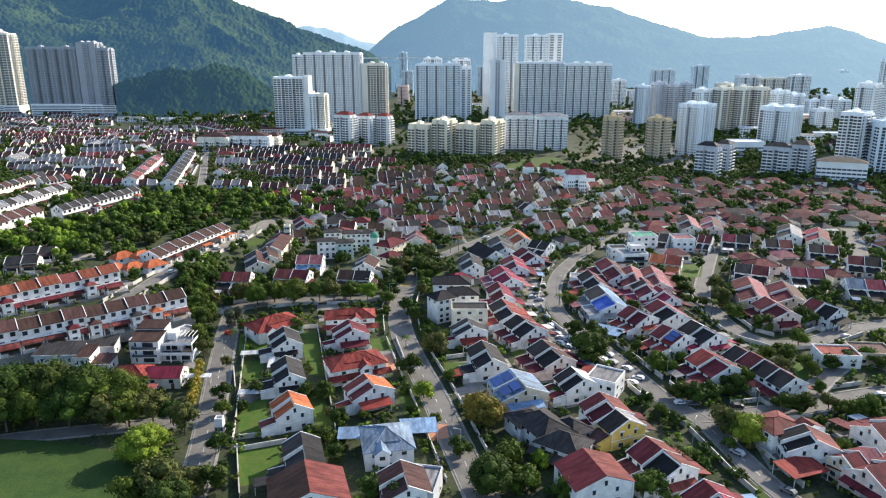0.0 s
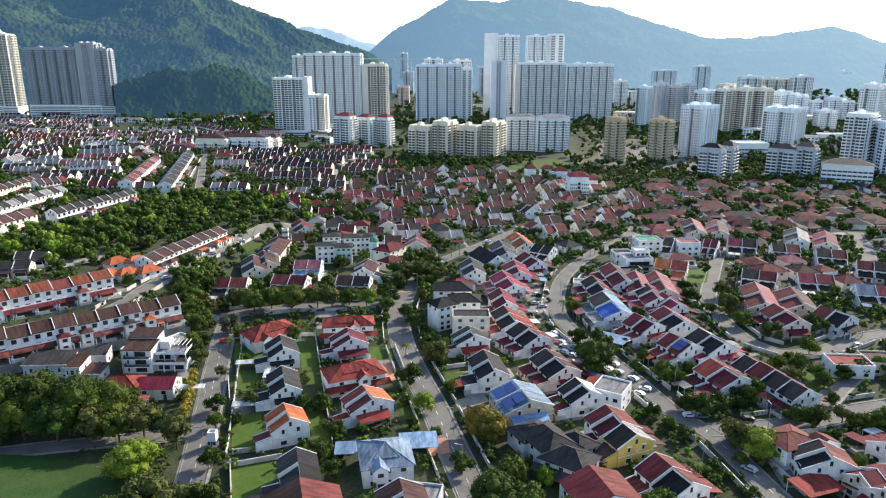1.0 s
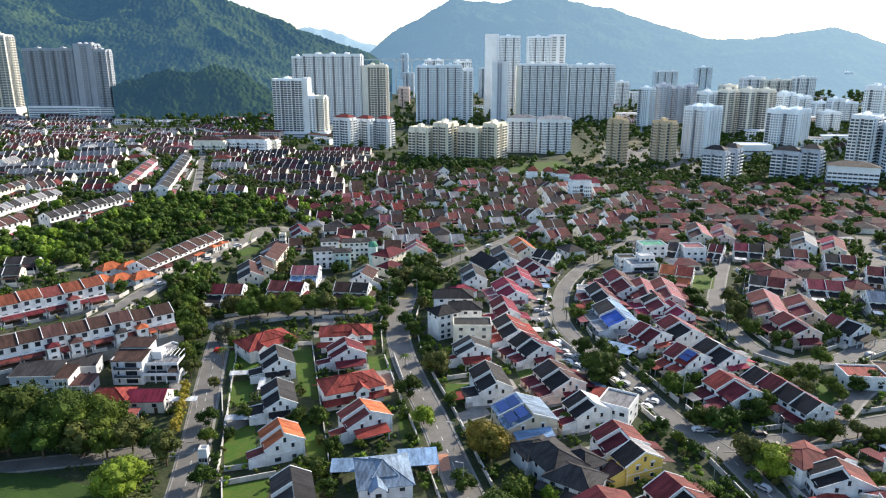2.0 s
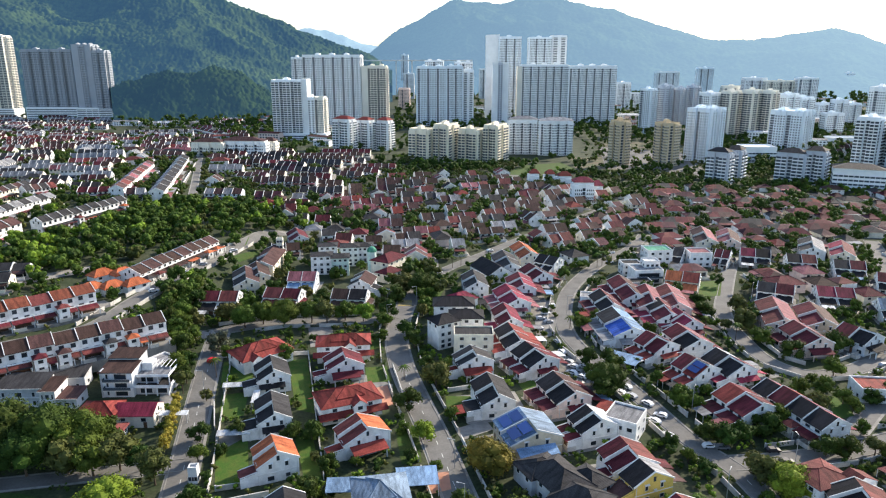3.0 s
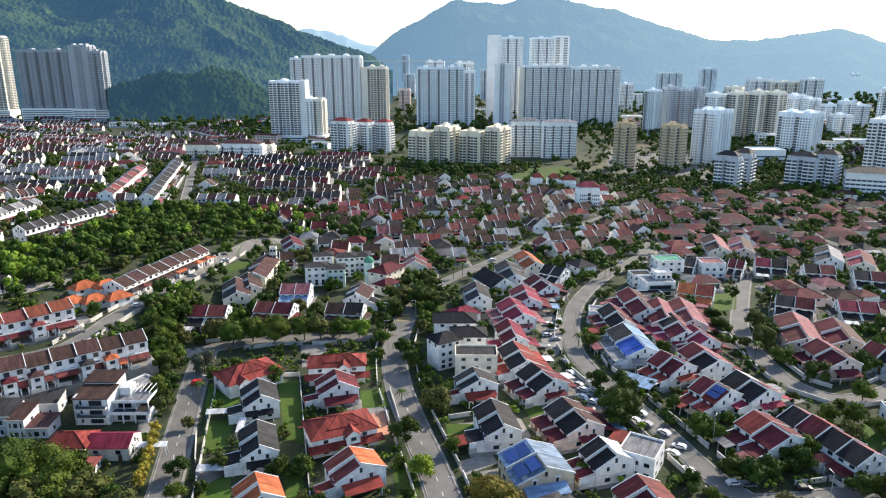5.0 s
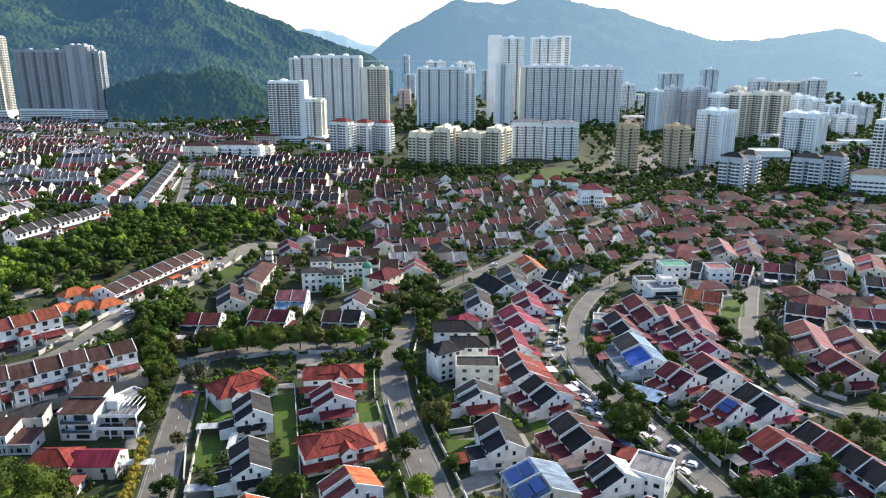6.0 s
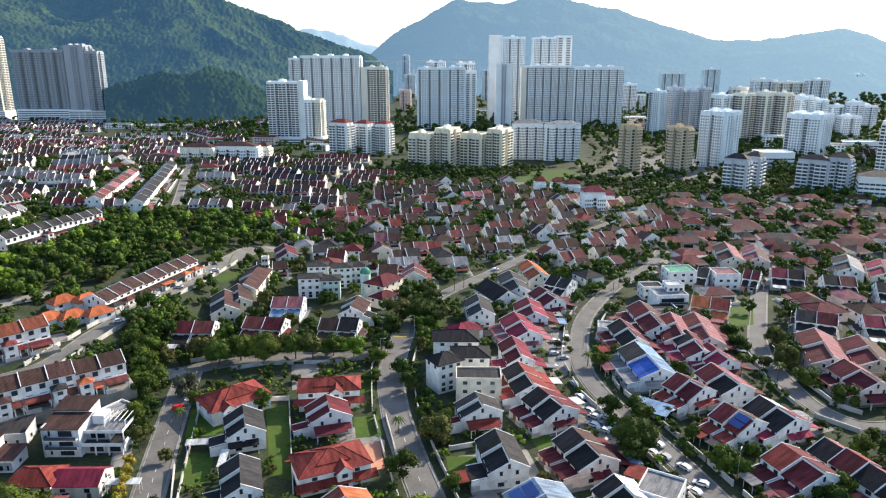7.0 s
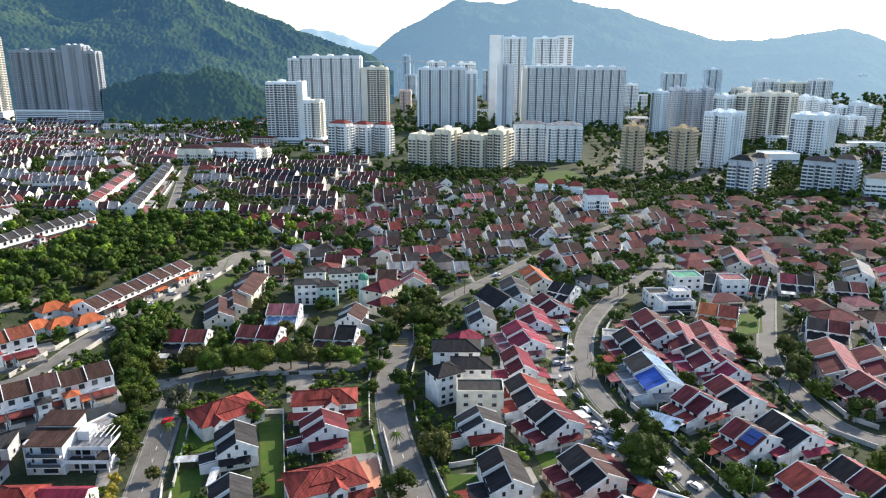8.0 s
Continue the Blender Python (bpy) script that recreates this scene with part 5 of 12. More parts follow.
road([(53.0, 695.1), (121.3, 734.2), (177.7, 697.4), (232.3, 728.4), (253.5, 604.8), (310.9, 592.5), (367.8, 568.5)], 9, kerb=False)
patch("field", [(-330, 120), (-60, 120), (-86, 172), (-115, 181), (-240, 172), (-330, 165)], FIELD, "mown grass of the public field", "lawn")
lawn((42.0, 702.1), (87.0, 695.7), (121.3, 734.2), (113.5, 785.1), (70.2, 762.2))
house(-50.19, 192.33, 115.17, 9.61, 2, 11, 9, 6, "orange", "orange", "white", porch="L", porch_roof="rust", label="white gabled house with a bright orange tiled roof", split=True, step=1)
house(-64.52, 244.77, 110.18, 12.44, 2, 11, 8.8, 5.7, "black", "slate", "white", porch="L", label="white gabled house with a charcoal tiled roof and covered walkway", split=True, step=1)
house(-57.22, 217.28, 108.41, 14.64, 2, 10, 8.4, 5.7, "black", "slate", "white", porch="L", label="white gabled house with a weathered charcoal roof", split=True, step=1)
house(-40.88, 166, 107.2, 14.96, 2, 10, 8.4, 5.7, "slate", "black", "white", porch="L", label="white gabled house with a dark grey tiled roof", split=True, step=1)
house(-36.72, 151.27, 107.59, 14.89, 1, 19, 9.2, 5.2, "brown", "rust", "white", coping=False, label="large house with a weathered rust-brown tiled roof")
canopy(-75.19, 239.48, 8, 10, 2.6, 3, "white", label="white flat carport roof leading to a house")
canopy(-66.76, 208.16, 8, 10, 2.6, 3, "white", label="white flat carport roof leading to a house")
canopy(-66.6, 230.92, 8, 2.2, 8, 3.1, "white", label="white flat walkway roof beside a house")
hip_house(-73.93, 263.93, 41.99, 19.82, 13, 5.2, 3, "red", "white", bay=-0.25, label="house with a bright red hip roof under the road trees")
hip_house(-43.49, 269.33, 8.92, 19.72, 10, 7, 2.2, "red", "white", tiers=2, bay=0.12, label="white two-storey house with stacked red hip roofs")
house(-40.88, 253.02, 108.51, 9.95, 2, 13, 9, 5.7, "maroon", "maroon", "white", porch="LB", label="white gabled house with a dark maroon tiled roof", split=True, step=1)
hip_house(-35.47, 226.64, 24.73, 19.25, 12, 6, 2.6, "red", "white", tiers=2, bay=0.1, label="large house with weathered red hip roofs")
house(-27.94, 205.49, 118.95, 9.24, 2, 14, 8.8, 5.7, "rust", "orange", "white", porch="LB", porch_roof="red", label="white house with an orange gable roof, left slope tinted as shaded", split=True, step=1)
hip_house(-19.2, 175.2, 12, 13.5, 14, 6.0, 2.8, "tin", "pale", bay=-0.16, label="pale blue house with weathered blue metal hip roofs")
canopy(-30.27, 181.94, 5, 8, 6, 3.4, "sky", label="light blue sheet carport roof beside a house")
canopy(-10.65, 185.13, 8, 11, 8, 4.2, "sky", label="light blue sheet terrace roof on posts")
house(-12.63, 153.5, 104.47, 11.88, 2, 12, 8.6, 5.7, "umber", "umber", "white", label="house with a grey-brown tiled gable roof", split=True, step=1)
flat_house(-8.07, 155.23, -10, 8, 12, 5.5, "grey", "greyish")
hip_house(-1.72, 301.53, 1.06, 16.68, 10, 11.2, 2.4, "black", "white", label="white three-storey mansion with black hip roofs")
hip_house(-5.58, 282.27, 32.65, 9.92, 8.5, 10.8, 2.2, "black", "white", label="corner tower of the mansion under a black hip roof")
hip_house(3.43, 287.95, 1.06, 13.2, 9.5, 10.8, 2, "black", "white", label="middle wing of the mansion under a black hip roof")
flat_house(6.05, 274.01, 0, 15, 9, 8.8, "slate", "cream", label="cream front wing of the mansion with a dark flat roof")
house(5.6, 256.76, 105.28, 8.73, 2, 13, 8.8, 5.7, "slate", "slate", "white", porch="LB", porch_roof="red", split=True, step=1)
house(11.37, 230.69, 101.33, 16.17, 2, 11, 8.6, 5.7, "black", "slate", "white", porch="L", porch_roof="black", split=True, step=1)
house(20.49, 207.53, 107.18, 14.16, 2, 16, 8.8, 5.7, "sky", "tin", "beige", solar="all", porch="B", porch_roof="sky", label="beige house with solar panels on a pale blue roof", split=True, step=1)
hip_house(26.3, 183.76, -61.95, 15.86, 11, 5.8, 3, "slate", "greyish", label="grey house with dark brown hip roofs")
hip_house(30.86, 174.86, -34.55, 13.13, 10, 5.6, 2.6, "slate", "greyish", tiers=2, label="grey house with dark brown hip roofs")
hip_house(34.34, 183.95, -53.83, 9.61, 8, 5, 2.2, "slate", "greyish")
hip_house(21.98, 188.76, 26.72, 10.6, 9, 5.2, 2.2, "slate", "greyish")
house(40.55, 211.98, 109.67, 9.46, 2, 12, 8.8, 5.7, "black", "white", "white", porch="LR", label="white semi-detached house with black tiled roof", porch_roof="maroon", step=0.8)
flat_house(50.77, 214.94, -30, 10, 11, 6.5, "grey", "white", label="white flat-roofed annex with a parapet")
canopy(49.15, 225.36, -35, 9, 6, 3.4, "red")
# black beside pink, maroon or red: shaded and sunlit slope painted as two tiles
house(28.15, 259.29, 116.66, 14.25, 2, 12, 8.6, 5.7, "black", "maroon", "white", porch="LR", porch_roof="maroon", step=0.8)
house(34.73, 232.83, 110.45, 15.49, 2, 12, 8.6, 5.7, "black", "umber", "pinkish", porch="LR", porch_roof="maroon", step=0.8)
house(21.87, 276.66, 102.5, 17.54, 2, 11, 8.4, 5.7, "black", "red", "white", porch="LR", porch_roof="red", step=0.8)
house(20.67, 299.34, 97.34, 17.6, 2, 10, 8.6, 5.7, "maroon", "crimson", "white", porch="LR", porch_roof="crimson", split=True, step=1)
house(24.37, 324.27, 102.32, 20.65, 2, 12, 8.6, 5.7, "crimson", "crimson", "white", porch="LR", porch_roof="pink", step=0.8)
house(8.24, 347.48, 95.95, 18.93, 2, 11, 8.6, 5.7, "slate", "slate", "white", split=True, step=1)
house(17.38, 371, 116.09, 20.88, 1, 14, 8.6, 4.6, "black", "black", "white", coping=False, label="low house with a broad black gable roof")
hip_house(1.45, 322.36, 34.31, 12.33, 9, 6, 2.4, "crimson", "white")
house(25.84, 380.99, 96.76, 24.94, 2, 12, 8.6, 5.7, "slate", "slate", "white", step=0.8)
house(37.54, 401.97, 102.46, 22.37, 2, 11, 8.6, 5.7, "orange", "orange", "cream", split=True, step=1)
house(30.24, 343.73, 94.43, 18.48, 2, 12, 8.6, 5.7, "maroon", "crimson", "white", porch="R", step=0.8)
house(39.48, 360.98, 110.13, 16.61, 2, 11, 8.6, 5.7, "maroon", "umber", "white", porch="R", step=0.8)
house(48.84, 382.32, -37.01, 12.14, 2, 11, 8.6, 5.7, "black black", "black slate", "white", porch="R", step=0.8)
house(75.81, 271.9, 118.64, 11.97, 2, 12, 8.6, 5.7, "maroon", "maroon", "white", porch="LR", porch_roof="red", step=0.8)
canopy(61.74, 263.87, -35, 12, 8, 3.2, "sky", label="pale blue carport roof beside a red-roofed house")
house(89.21, 277.32, 104.11, 16.2, 2, 12, 8.6, 5.7, "black maroon", "pink", "white", porch="LR", porch_roof="maroon", step=0.8)
house(83.88, 251.09, 117.74, 11.55, 2, 12, 8.6, 5.7, "red maroon", "umber", "white", solar="near", porch="LR", porch_roof="red", step=0.8)
house(96.41, 253.8, 109.95, 14.83, 2, 12, 8.8, 5.7, "black black", "maroon white", "white", porch="LR", porch_roof="crimson", step=0.8)
house(91, 225.81, 109.43, 14.95, 2, 13, 8.6, 5.7, "maroon red", "maroon", "white", porch="LR", porch_roof="maroon", step=0.8)
house(106.97, 223.36, 110.22, 28.36, 4, 11, 8.6, 5.7, "black black maroon black", "pink pink red pink", "white", porch="LR", porch_roof="maroon", step=0.3)
house(49.05, 183.87, 113.17, 6.81, 1, 12, 8.8, 5.7, "black", "grey", "yellow", porch="LR", porch_roof="umber", label="yellow gabled end house with a black and grey roof")
house(46.41, 193.08, 105.09, 10.44, 2, 13, 8.8, 5.7, "maroon", "rust", "white", porch="LR", porch_roof="maroon", split=True, step=1)
house(55.56, 165.16, 112.74, 14.51, 2, 12, 8.8, 5.7, "black maroon", "rust", "white", porch="LR", porch_roof="rust", step=0.8)
house(36.21, 159.31, 106.39, 13.46, 1, 16, 8.8, 5.7, "maroon", "rust", "white", coping=False, label="house with broad maroon gable roof, right slope tinted as sunlit")
house(63.4, 146.19, 106.3, 11.8, 2, 12, 8.8, 5.7, "maroon", "crimson", "white", porch="LR", porch_roof="maroon", step=0.8)
hip_house(80.76, 252.85, -55.25, 9.72, 7, 3.2, 1.8, "red", "white")
canopy(99.65, 172.37, 20, 7, 3.4, 3.2, "blue", label="blue awning in front of a white house")
house(99.27, 175.04, 85.62, 8.8, 2, 14, 8.8, 5.7, "black", "rust", "white", porch="", label="white house with black and brown roof and a blue awning", split=True, step=1)
hip_house(94.16, 184.61, 23.13, 11.76, 10, 6.4, 1.6, "rust", "white")
house(102.45, 182.83, 110.94, 4.82, 1, 9, 8, 6, "rust", "rust", "white", coping=False)
canopy(93.47, 166.66, 20, 12, 8, 3.6, "red", label="red tiled lean-to porch roof on posts")
house(112.03, 160.98, 23.27, 15.84, 2, 12, 8.6, 5.7, "maroon", "maroon crimson", "pinkish", porch="LR", porch_roof="maroon", step=0.8)
house(108.1, 166.51, 17.82, 11.45, 2, 9, 8, 5.7, "maroon", "maroon pink", "beige", porch="", step=0.8)
house(125.7, 182.04, 19.4, 15.32, 2, 12, 8.6, 5.7, "maroon", "maroon crimson", "white", porch="LR", porch_roof="maroon", step=0.8)
flat_house(141.22, 240.61, -5, 14, 10, 4.5, "red", "white")
flat_house(155.4, 243.62, -5, 14, 11, 4.2, "umber", "beige")
house(136.56, 281.01, 97.59, 17.58, 2, 12, 8.6, 5.7, "maroon maroon", "maroon pink", "pinkish", porch="LB", porch_roof="maroon", step=0.8)
house(157.51, 281.96, 118.46, 13.44, 2, 12, 8.6, 5.7, "black maroon", "slate", "pale", porch="B", step=0.8)
house(136.04, 305.4, 76.78, 27.71, 2, 13, 8.6, 5.7, "rust", "pink", "pinkish", split=True, step=1)
house(150.44, 301.46, 78.93, 21.92, 2, 13, 8.6, 5.7, "maroon", "umber", "beige", split=True, step=1)
house(66.92, 292.25, 97.55, 23.61, 2, 13, 8.6, 5.7, "blue slate", "sky", "pale", porch="LB", porch_roof="grey", step=0.8)
house(88.44, 306.7, 92.19, 18.98, 2, 11, 8.6, 5.7, "maroon black", "maroon", "white", porch="LR", porch_roof="crimson", step=0.8)
house(93.61, 296.68, 102.37, 14.25, 2, 10, 8.6, 5.7, "crimson", "red", "white", porch="LR", porch_roof="maroon", step=0.8)
house(86.62, 324.12, 84.9, 22.98, 2, 12, 8.6, 5.7, "maroon", "pink", "pinkish", split=True, step=1)
house(96.41, 322.61, 85, 26.38, 2, 12, 8.6, 5.7, "rust", "pink", "pinkish", porch="LR", porch_roof="maroon", step=0.8)
flat_house(63.06, 330.91, -10, 12, 8, 4, "grey", "white")
house(79.38, 335.93, 94.16, 27.39, 2, 11, 8.6, 5.7, "maroon", "umber", "white", porch="LR", porch_roof="maroon", step=0.8)
house(66.11, 317.81, 96.57, 19.52, 2, 10, 8.6, 5.7, "black", "maroon", "white", porch="LR", porch_roof="maroon", step=0.8)
house(111.38, 354.48, -22.7, 16.04, 2, 12, 8.6, 5.7, "orange", "orange red", "cream", porch="R", step=0.8)
house(164.77, 398.65, -19.27, 15.37, 2, 11, 8.6, 5.7, "maroon", "crimson black", "white", porch="R", porch_roof="black", step=0.8)
house(184.56, 387.95, -14.06, 14.57, 2, 11, 8.6, 5.7, "black", "black rust", "white", porch="R", porch_roof="black", step=0.8)
house(204.13, 376.62, -17.66, 14.91, 2, 11, 8.6, 5.7, "black", "slate maroon", "white", porch="R", porch_roof="black", step=0.8)
house(149.28, 337.23, -24.84, 15.67, 2, 11, 8.6, 5.7, "slate", "slate maroon", "white", porch="R", porch_roof="black", step=0.8)
house(173.69, 332.36, -12.77, 15.89, 2, 11, 8.6, 5.7, "maroon", "crimson", "white", porch="R", porch_roof="black", step=0.8)
house(192.54, 315.1, -13.86, 16.67, 2, 11, 8.6, 5.7, "maroon", "tin crimson", "white", porch="LR", porch_roof="black", step=0.8)
house(209.86, 309.1, -12.68, 13.92, 2, 11, 8.6, 5.7, "black", "black", "white", porch="LR", porch_roof="black", step=0.8)
house(146.37, 396.3, -29.18, 7.88, 2, 11, 8.6, 5.7, "black", "maroon", "white", porch="R", porch_roof="black", step=0.8)
house(120.6, 400.52, -27.21, 11.42, 2, 11, 8.6, 5.7, "black", "black slate", "white", porch="R", porch_roof="black", step=0.8)
house(213.82, 353.17, -23.33, 15.39, 2, 11, 8.6, 5.7, "umber", "maroon black", "white", porch="R", porch_roof="black", step=0.8)
flat_house(132.75, 396.99, 2, 12, 11, 7.5, "pink", "white")
flat_house(96.2, 367.0, 6, 15, 11, 6.6, "grey", "white", balcony=True, label="modern white flat-roofed house with glass front")
flat_house(99.5, 371.5, 6, 8, 7, 9.4, "white", "white", label="white upper storey block with a pale flat roof")
flat_house(90.2, 355.6, 6, 12, 8, 3.4, "black", "white", label="low white front wing with a black flat roof")
flat_house(109.66, 396.05, 6, 14, 11, 9, "green", "white")
flat_house(91.32, 379.23, 6, 10, 8, 6, "black", "white")
house(204.32, 416.32, 67.49, 25.2, 2, 13, 8.6, 5.7, "slate", "grey", "white", split=True, step=1)
house(216.97, 407.39, 65.55, 26.07, 2, 12, 8.6, 5.7, "crimson", "maroon", "cream", split=True, step=1)
house(163.67, 435.2, 74.28, 26.32, 2, 12, 8.6, 5.7, "pink", "umber", "pinkish", split=True, step=1)
house(149.91, 438.22, 79.64, 29.33, 2, 12, 8.6, 5.7, "umber", "pink", "cream", split=True, step=1)
hip_house(-72.2, 377.44, 8, 11, 8.5, 10.2, 1.0, "slate", "white", label="white and green three-storey house block with grey roof")
hip_house(-62.09, 375.87, 8, 9, 9, 9.8, 1.0, "slate", "mint", label="white and green three-storey house block with grey roof")
hip_house(-59.49, 393.15, 8, 10, 9, 10.8, 1.0, "slate", "white", label="white and green three-storey house block with grey roof")
hip_house(-71.92, 394.17, 8, 10, 8, 11.0, 1.0, "slate", "white", label="white and green three-storey house block with grey roof")
hip_house(-52.31, 400.37, 8, 9, 10, 9.4, 1.2, "slate", "white", label="white and green three-storey house block with grey roof")
hip_house(-36.71, 376.35, 61.85, 16.73, 11, 8.8, 2.6, "maroon", "cream")
hip_house(-35.47, 365.12, 54.54, 10.83, 8, 5, 2, "maroon", "cream")
house(-76.51, 350.98, 1.06, 13.7, 2, 11, 8.6, 5.7, "pink", "pink", "pale", porch="R", porch_roof="sky", step=0.8)
house(-79.69, 325.31, -8.5, 16.93, 2, 10, 8.6, 5.7, "maroon", "rust maroon", "white", porch="R", step=0.8)
house(-49.07, 324.47, -5.57, 16.11, 2, 10, 8.6, 5.7, "brown", "brown black", "white", porch="R", step=0.8)
house(-106.84, 319.46, 1.06, 16.41, 2, 9.96, 8.6, 5.7, "maroon", "maroon rust", "white", porch="R", porch_roof="black", step=0.8)
house(-46.49, 346.37, 84.58, 14.76, 2, 11, 8.6, 5.7, "black", "umber", "white", porch="R", split=True, step=1)
house(-97.99, 434.15, 109.74, 18.6, 2, 11, 8.6, 5.7, "maroon", "maroon", "white", porch="B", split=True, step=1)
house(-102.89, 385.2, 91.98, 33.3, 2, 12, 8.6, 5.7, "umber", "umber", "cream", split=True, step=1)
flat_house(-100.64, 402.21, 5, 3.5, 3.5, 12, "white", "cream", full=False)
house(-104.76, 349.76, 107.89, 21.31, 2, 11.98, 8.6, 5.7, "slate", "umber", "cream", split=True, step=1)
house(-101.68, 359.54, 109.24, 19, 2, 11, 8.6, 5.7, "brown", "brown", "cream", split=True, step=1)
hip_house(-111.6, 217.8, 4, 11.5, 9, 5.2, 2.2, "red", "white", label="square white house with a weathered red hip roof")
hip_house(-104.6, 209.3, 4, 8.0, 5.5, 3.0, 1.4, "rust", "white", label="low white annex with a dark red hip roof")
house(-100.2, 219.2, 2, 12.6, 1, 8.6, 6.4, 4.2, "crimson", "crimson", "ivory", coping=False, label="low hall with a long crimson metal roof")
modern_block(-109.8, 239.0, 2, "grey and white stepped modern house with glass balconies")
lean_house(-143.5, 231.5, 4, 15, 9, 6.8, "slate", "greyish", "pale grey house with tall windows and a dark roof")
lean_house(-133.4, 230.5, 4, 5, 9, 6.4, "brown", "white", "narrow white house with a brown roof plane", fall=0.8)
lean_house(-135.3, 243.5, 8, 12, 8, 4.6, "slate", "greyish", "low grey house with a broad slate roof plane", floors=1)
lean_house(-127.6, 230.5, 4, 6.5, 8, 3.6, "umber", "greyish", "low annex with a flat brown roof", fall=0.4, floors=1)
flat_house(-107.47, 250.94, -30, 7, 12, 6, "grey", "white")
house(-177.15, 269.58, 44.68, 70.63, 9, 11.33, 10.2, 7.9, "brown", "brick brick rust brick", "white", porch="R", porch_roof="maroon", label="long white terrace with a weathered red-brown roof", step=0.3)
house(-147.69, 249.29, 38.01, 83.05, 11, 11.82, 10.0, 7.7, "brown", "brown brown umber", "white", porch="R", porch_roof="rust", label="long white terrace with a dark brown tiled roof", step=0.3)
house(-144.01, 358.98, 74.62, 62.24, 8, 11.48, 7.9, 5.4, "umber", "brown umber brown", "white", porch="R", porch_roof="brown", label="stepped white terrace with brown roofs", step=0.3)
hip_house(-166.80, 331.52, 57.91, 10.49, 6.5, 3.8, 2.2, "orange", "white", full=False)
hip_house(-158.51, 334.92, 57.07, 10.58, 6.5, 3.8, 2.2, "orange", "white", full=False)
hip_house(-145.82, 319.77, 54.5, 10.35, 6.5, 3.8, 2.2, "orange", "white", full=False)
hip_house(-161.78, 312.19, 55.8, 10.15, 6.5, 3.8, 2.2, "orange", "white", full=False)
hip_house(-154.10, 315.76, 55.12, 10.24, 6.5, 3.8, 2.2, "orange", "white", full=False)
house(-228.53, 432.89, 72.92, 65.38, 9, 8.65, 9.3, 6.9, "slate", "slate", "white", label="long white terrace with grey tiled roofs", porch="R", step=0.3)
far_row(-255.43, 563.21, 104.13, 130.48, 9, 9.51, 9.3, 6.9, "pink grey", "umber pink", "white")
far_row(-230.92, 577.05, 105.36, 180.10, 9, 9.51, 9.3, 6.9, "grey", "slate", "white")
far_row(-317.44, 488.13, 87.33, 63.77, 8, 8.64, 9.3, 6.9, "umber", "umber slate", "cream")
far_row(-276.31, 436.92, 85.23, 79.48, 10, 8.64, 9.3, 6.9, "slate", "slate grey", "white")
far_row(-300.56, 509.62, 60.84, 22.79, 4, 8.64, 8.6, 5.7, "umber", "slate red", "white")
far_row(-247.13, 374.72, 80.32, 33.60, 4, 10.37, 11.2, 8.5, "maroon", "maroon", "white")
far_row(-170.77, 522.85, 1.06, 26.63, 4, 10.94, 8.6, 5.7, "grey", "grey umber", "pale")
far_row(-610.05, 1136.46, 7.26, 94.84, 14, 9, 8.2, 5.7, "maroon", "crimson maroon", "white")
far_row(-438.21, 1045.64, 11.64, 94.8, 14, 9, 8.6, 5.7, "slate", "slate grey", "white")
far_row(-489.34, 1193.21, 16.59, 84.08, 14, 9, 8.6, 5.7, "grey", "grey white", "white")
far_row(-372.44, 1066.32, -49.68, 116.3, 7, 9, 8.6, 5.7, "maroon", "maroon red", "white")
far_row(-658.22, 1073.32, -27.97, 94.99, 8, 9, 8.6, 5.7, "grey", "umber", "white")
far_row(-118.40, 567.92, 1.01, 54.02, 8, 10.92, 7.92, 4.4, "slate", "slate", "pinkish", porch="R", step=0.4)
far_row(-114.65, 589.78, 1.07, 27.35, 4, 11.20, 7.22, 4.4, "brown", "brown", "pinkish", porch="", step=0.4)
far_row(-117.64, 603.42, -0.74, 40.63, 6, 11.01, 7.59, 4.4, "brown", "brown", "white", porch="R", step=0.4)
far_row(-141.49, 587.06, 1.34, 51.44, 8, 10.06, 7.78, 4.4, "black", "black", "white", porch="R", step=0.4)
far_row(-173.67, 605.74, -7.4, 25.46, 4, 9.29, 6.87, 4.4, "black black", "black black", "white", porch="R", step=0.4)
far_row(-123.88, 623.22, 0.13, 26.50, 4, 9.72, 7.63, 4.4, "maroon", "maroon", "white", porch="", step=0.4)
far_row(-162.35, 620.29, 0.62, 25.64, 4, 9.91, 7.07, 4.4, "maroon black", "maroon black", "cream", porch="", step=0.4)
far_row(-109.52, 667.34, -4.59, 41.62, 6, 10.80, 7.58, 4.4, "slate umber", "slate umber", "white", porch="R", step=0.4)
far_row(-138.58, 639.12, -7.26, 51.44, 8, 9.88, 7.75, 4.4, "black", "black", "cream", porch="R", step=0.4)
far_row(-97.48, 692.5, -3.91, 42, 6, 9.7, 7.09, 4.4, "maroon", "maroon", "white", porch="", step=0.4)
far_row(-159.42, 654.73, -7.79, 38.51, 6, 9.78, 7.91, 4.4, "black", "black", "white", porch="R", step=0.4)
far_row(-91.06, 702.75, 0.74, 28, 4, 11.05, 7.04, 4.4, "black", "black", "white", porch="R", step=0.4)
far_row(-156.10, 672.06, -7.23, 25.72, 4, 9.44, 7.49, 4.4, "slate black", "slate black", "pinkish", porch="", step=0.4)
far_row(-83.73, 723.3, 1.6, 42, 6, 11.05, 7.59, 4.4, "maroon", "maroon", "pinkish", porch="R", step=0.4)
far_row(-196.55, 667.21, 0.36, 37.41, 6, 8.92, 7.39, 4.4, "brown maroon", "brown maroon", "pinkish", porch="R", step=0.4)
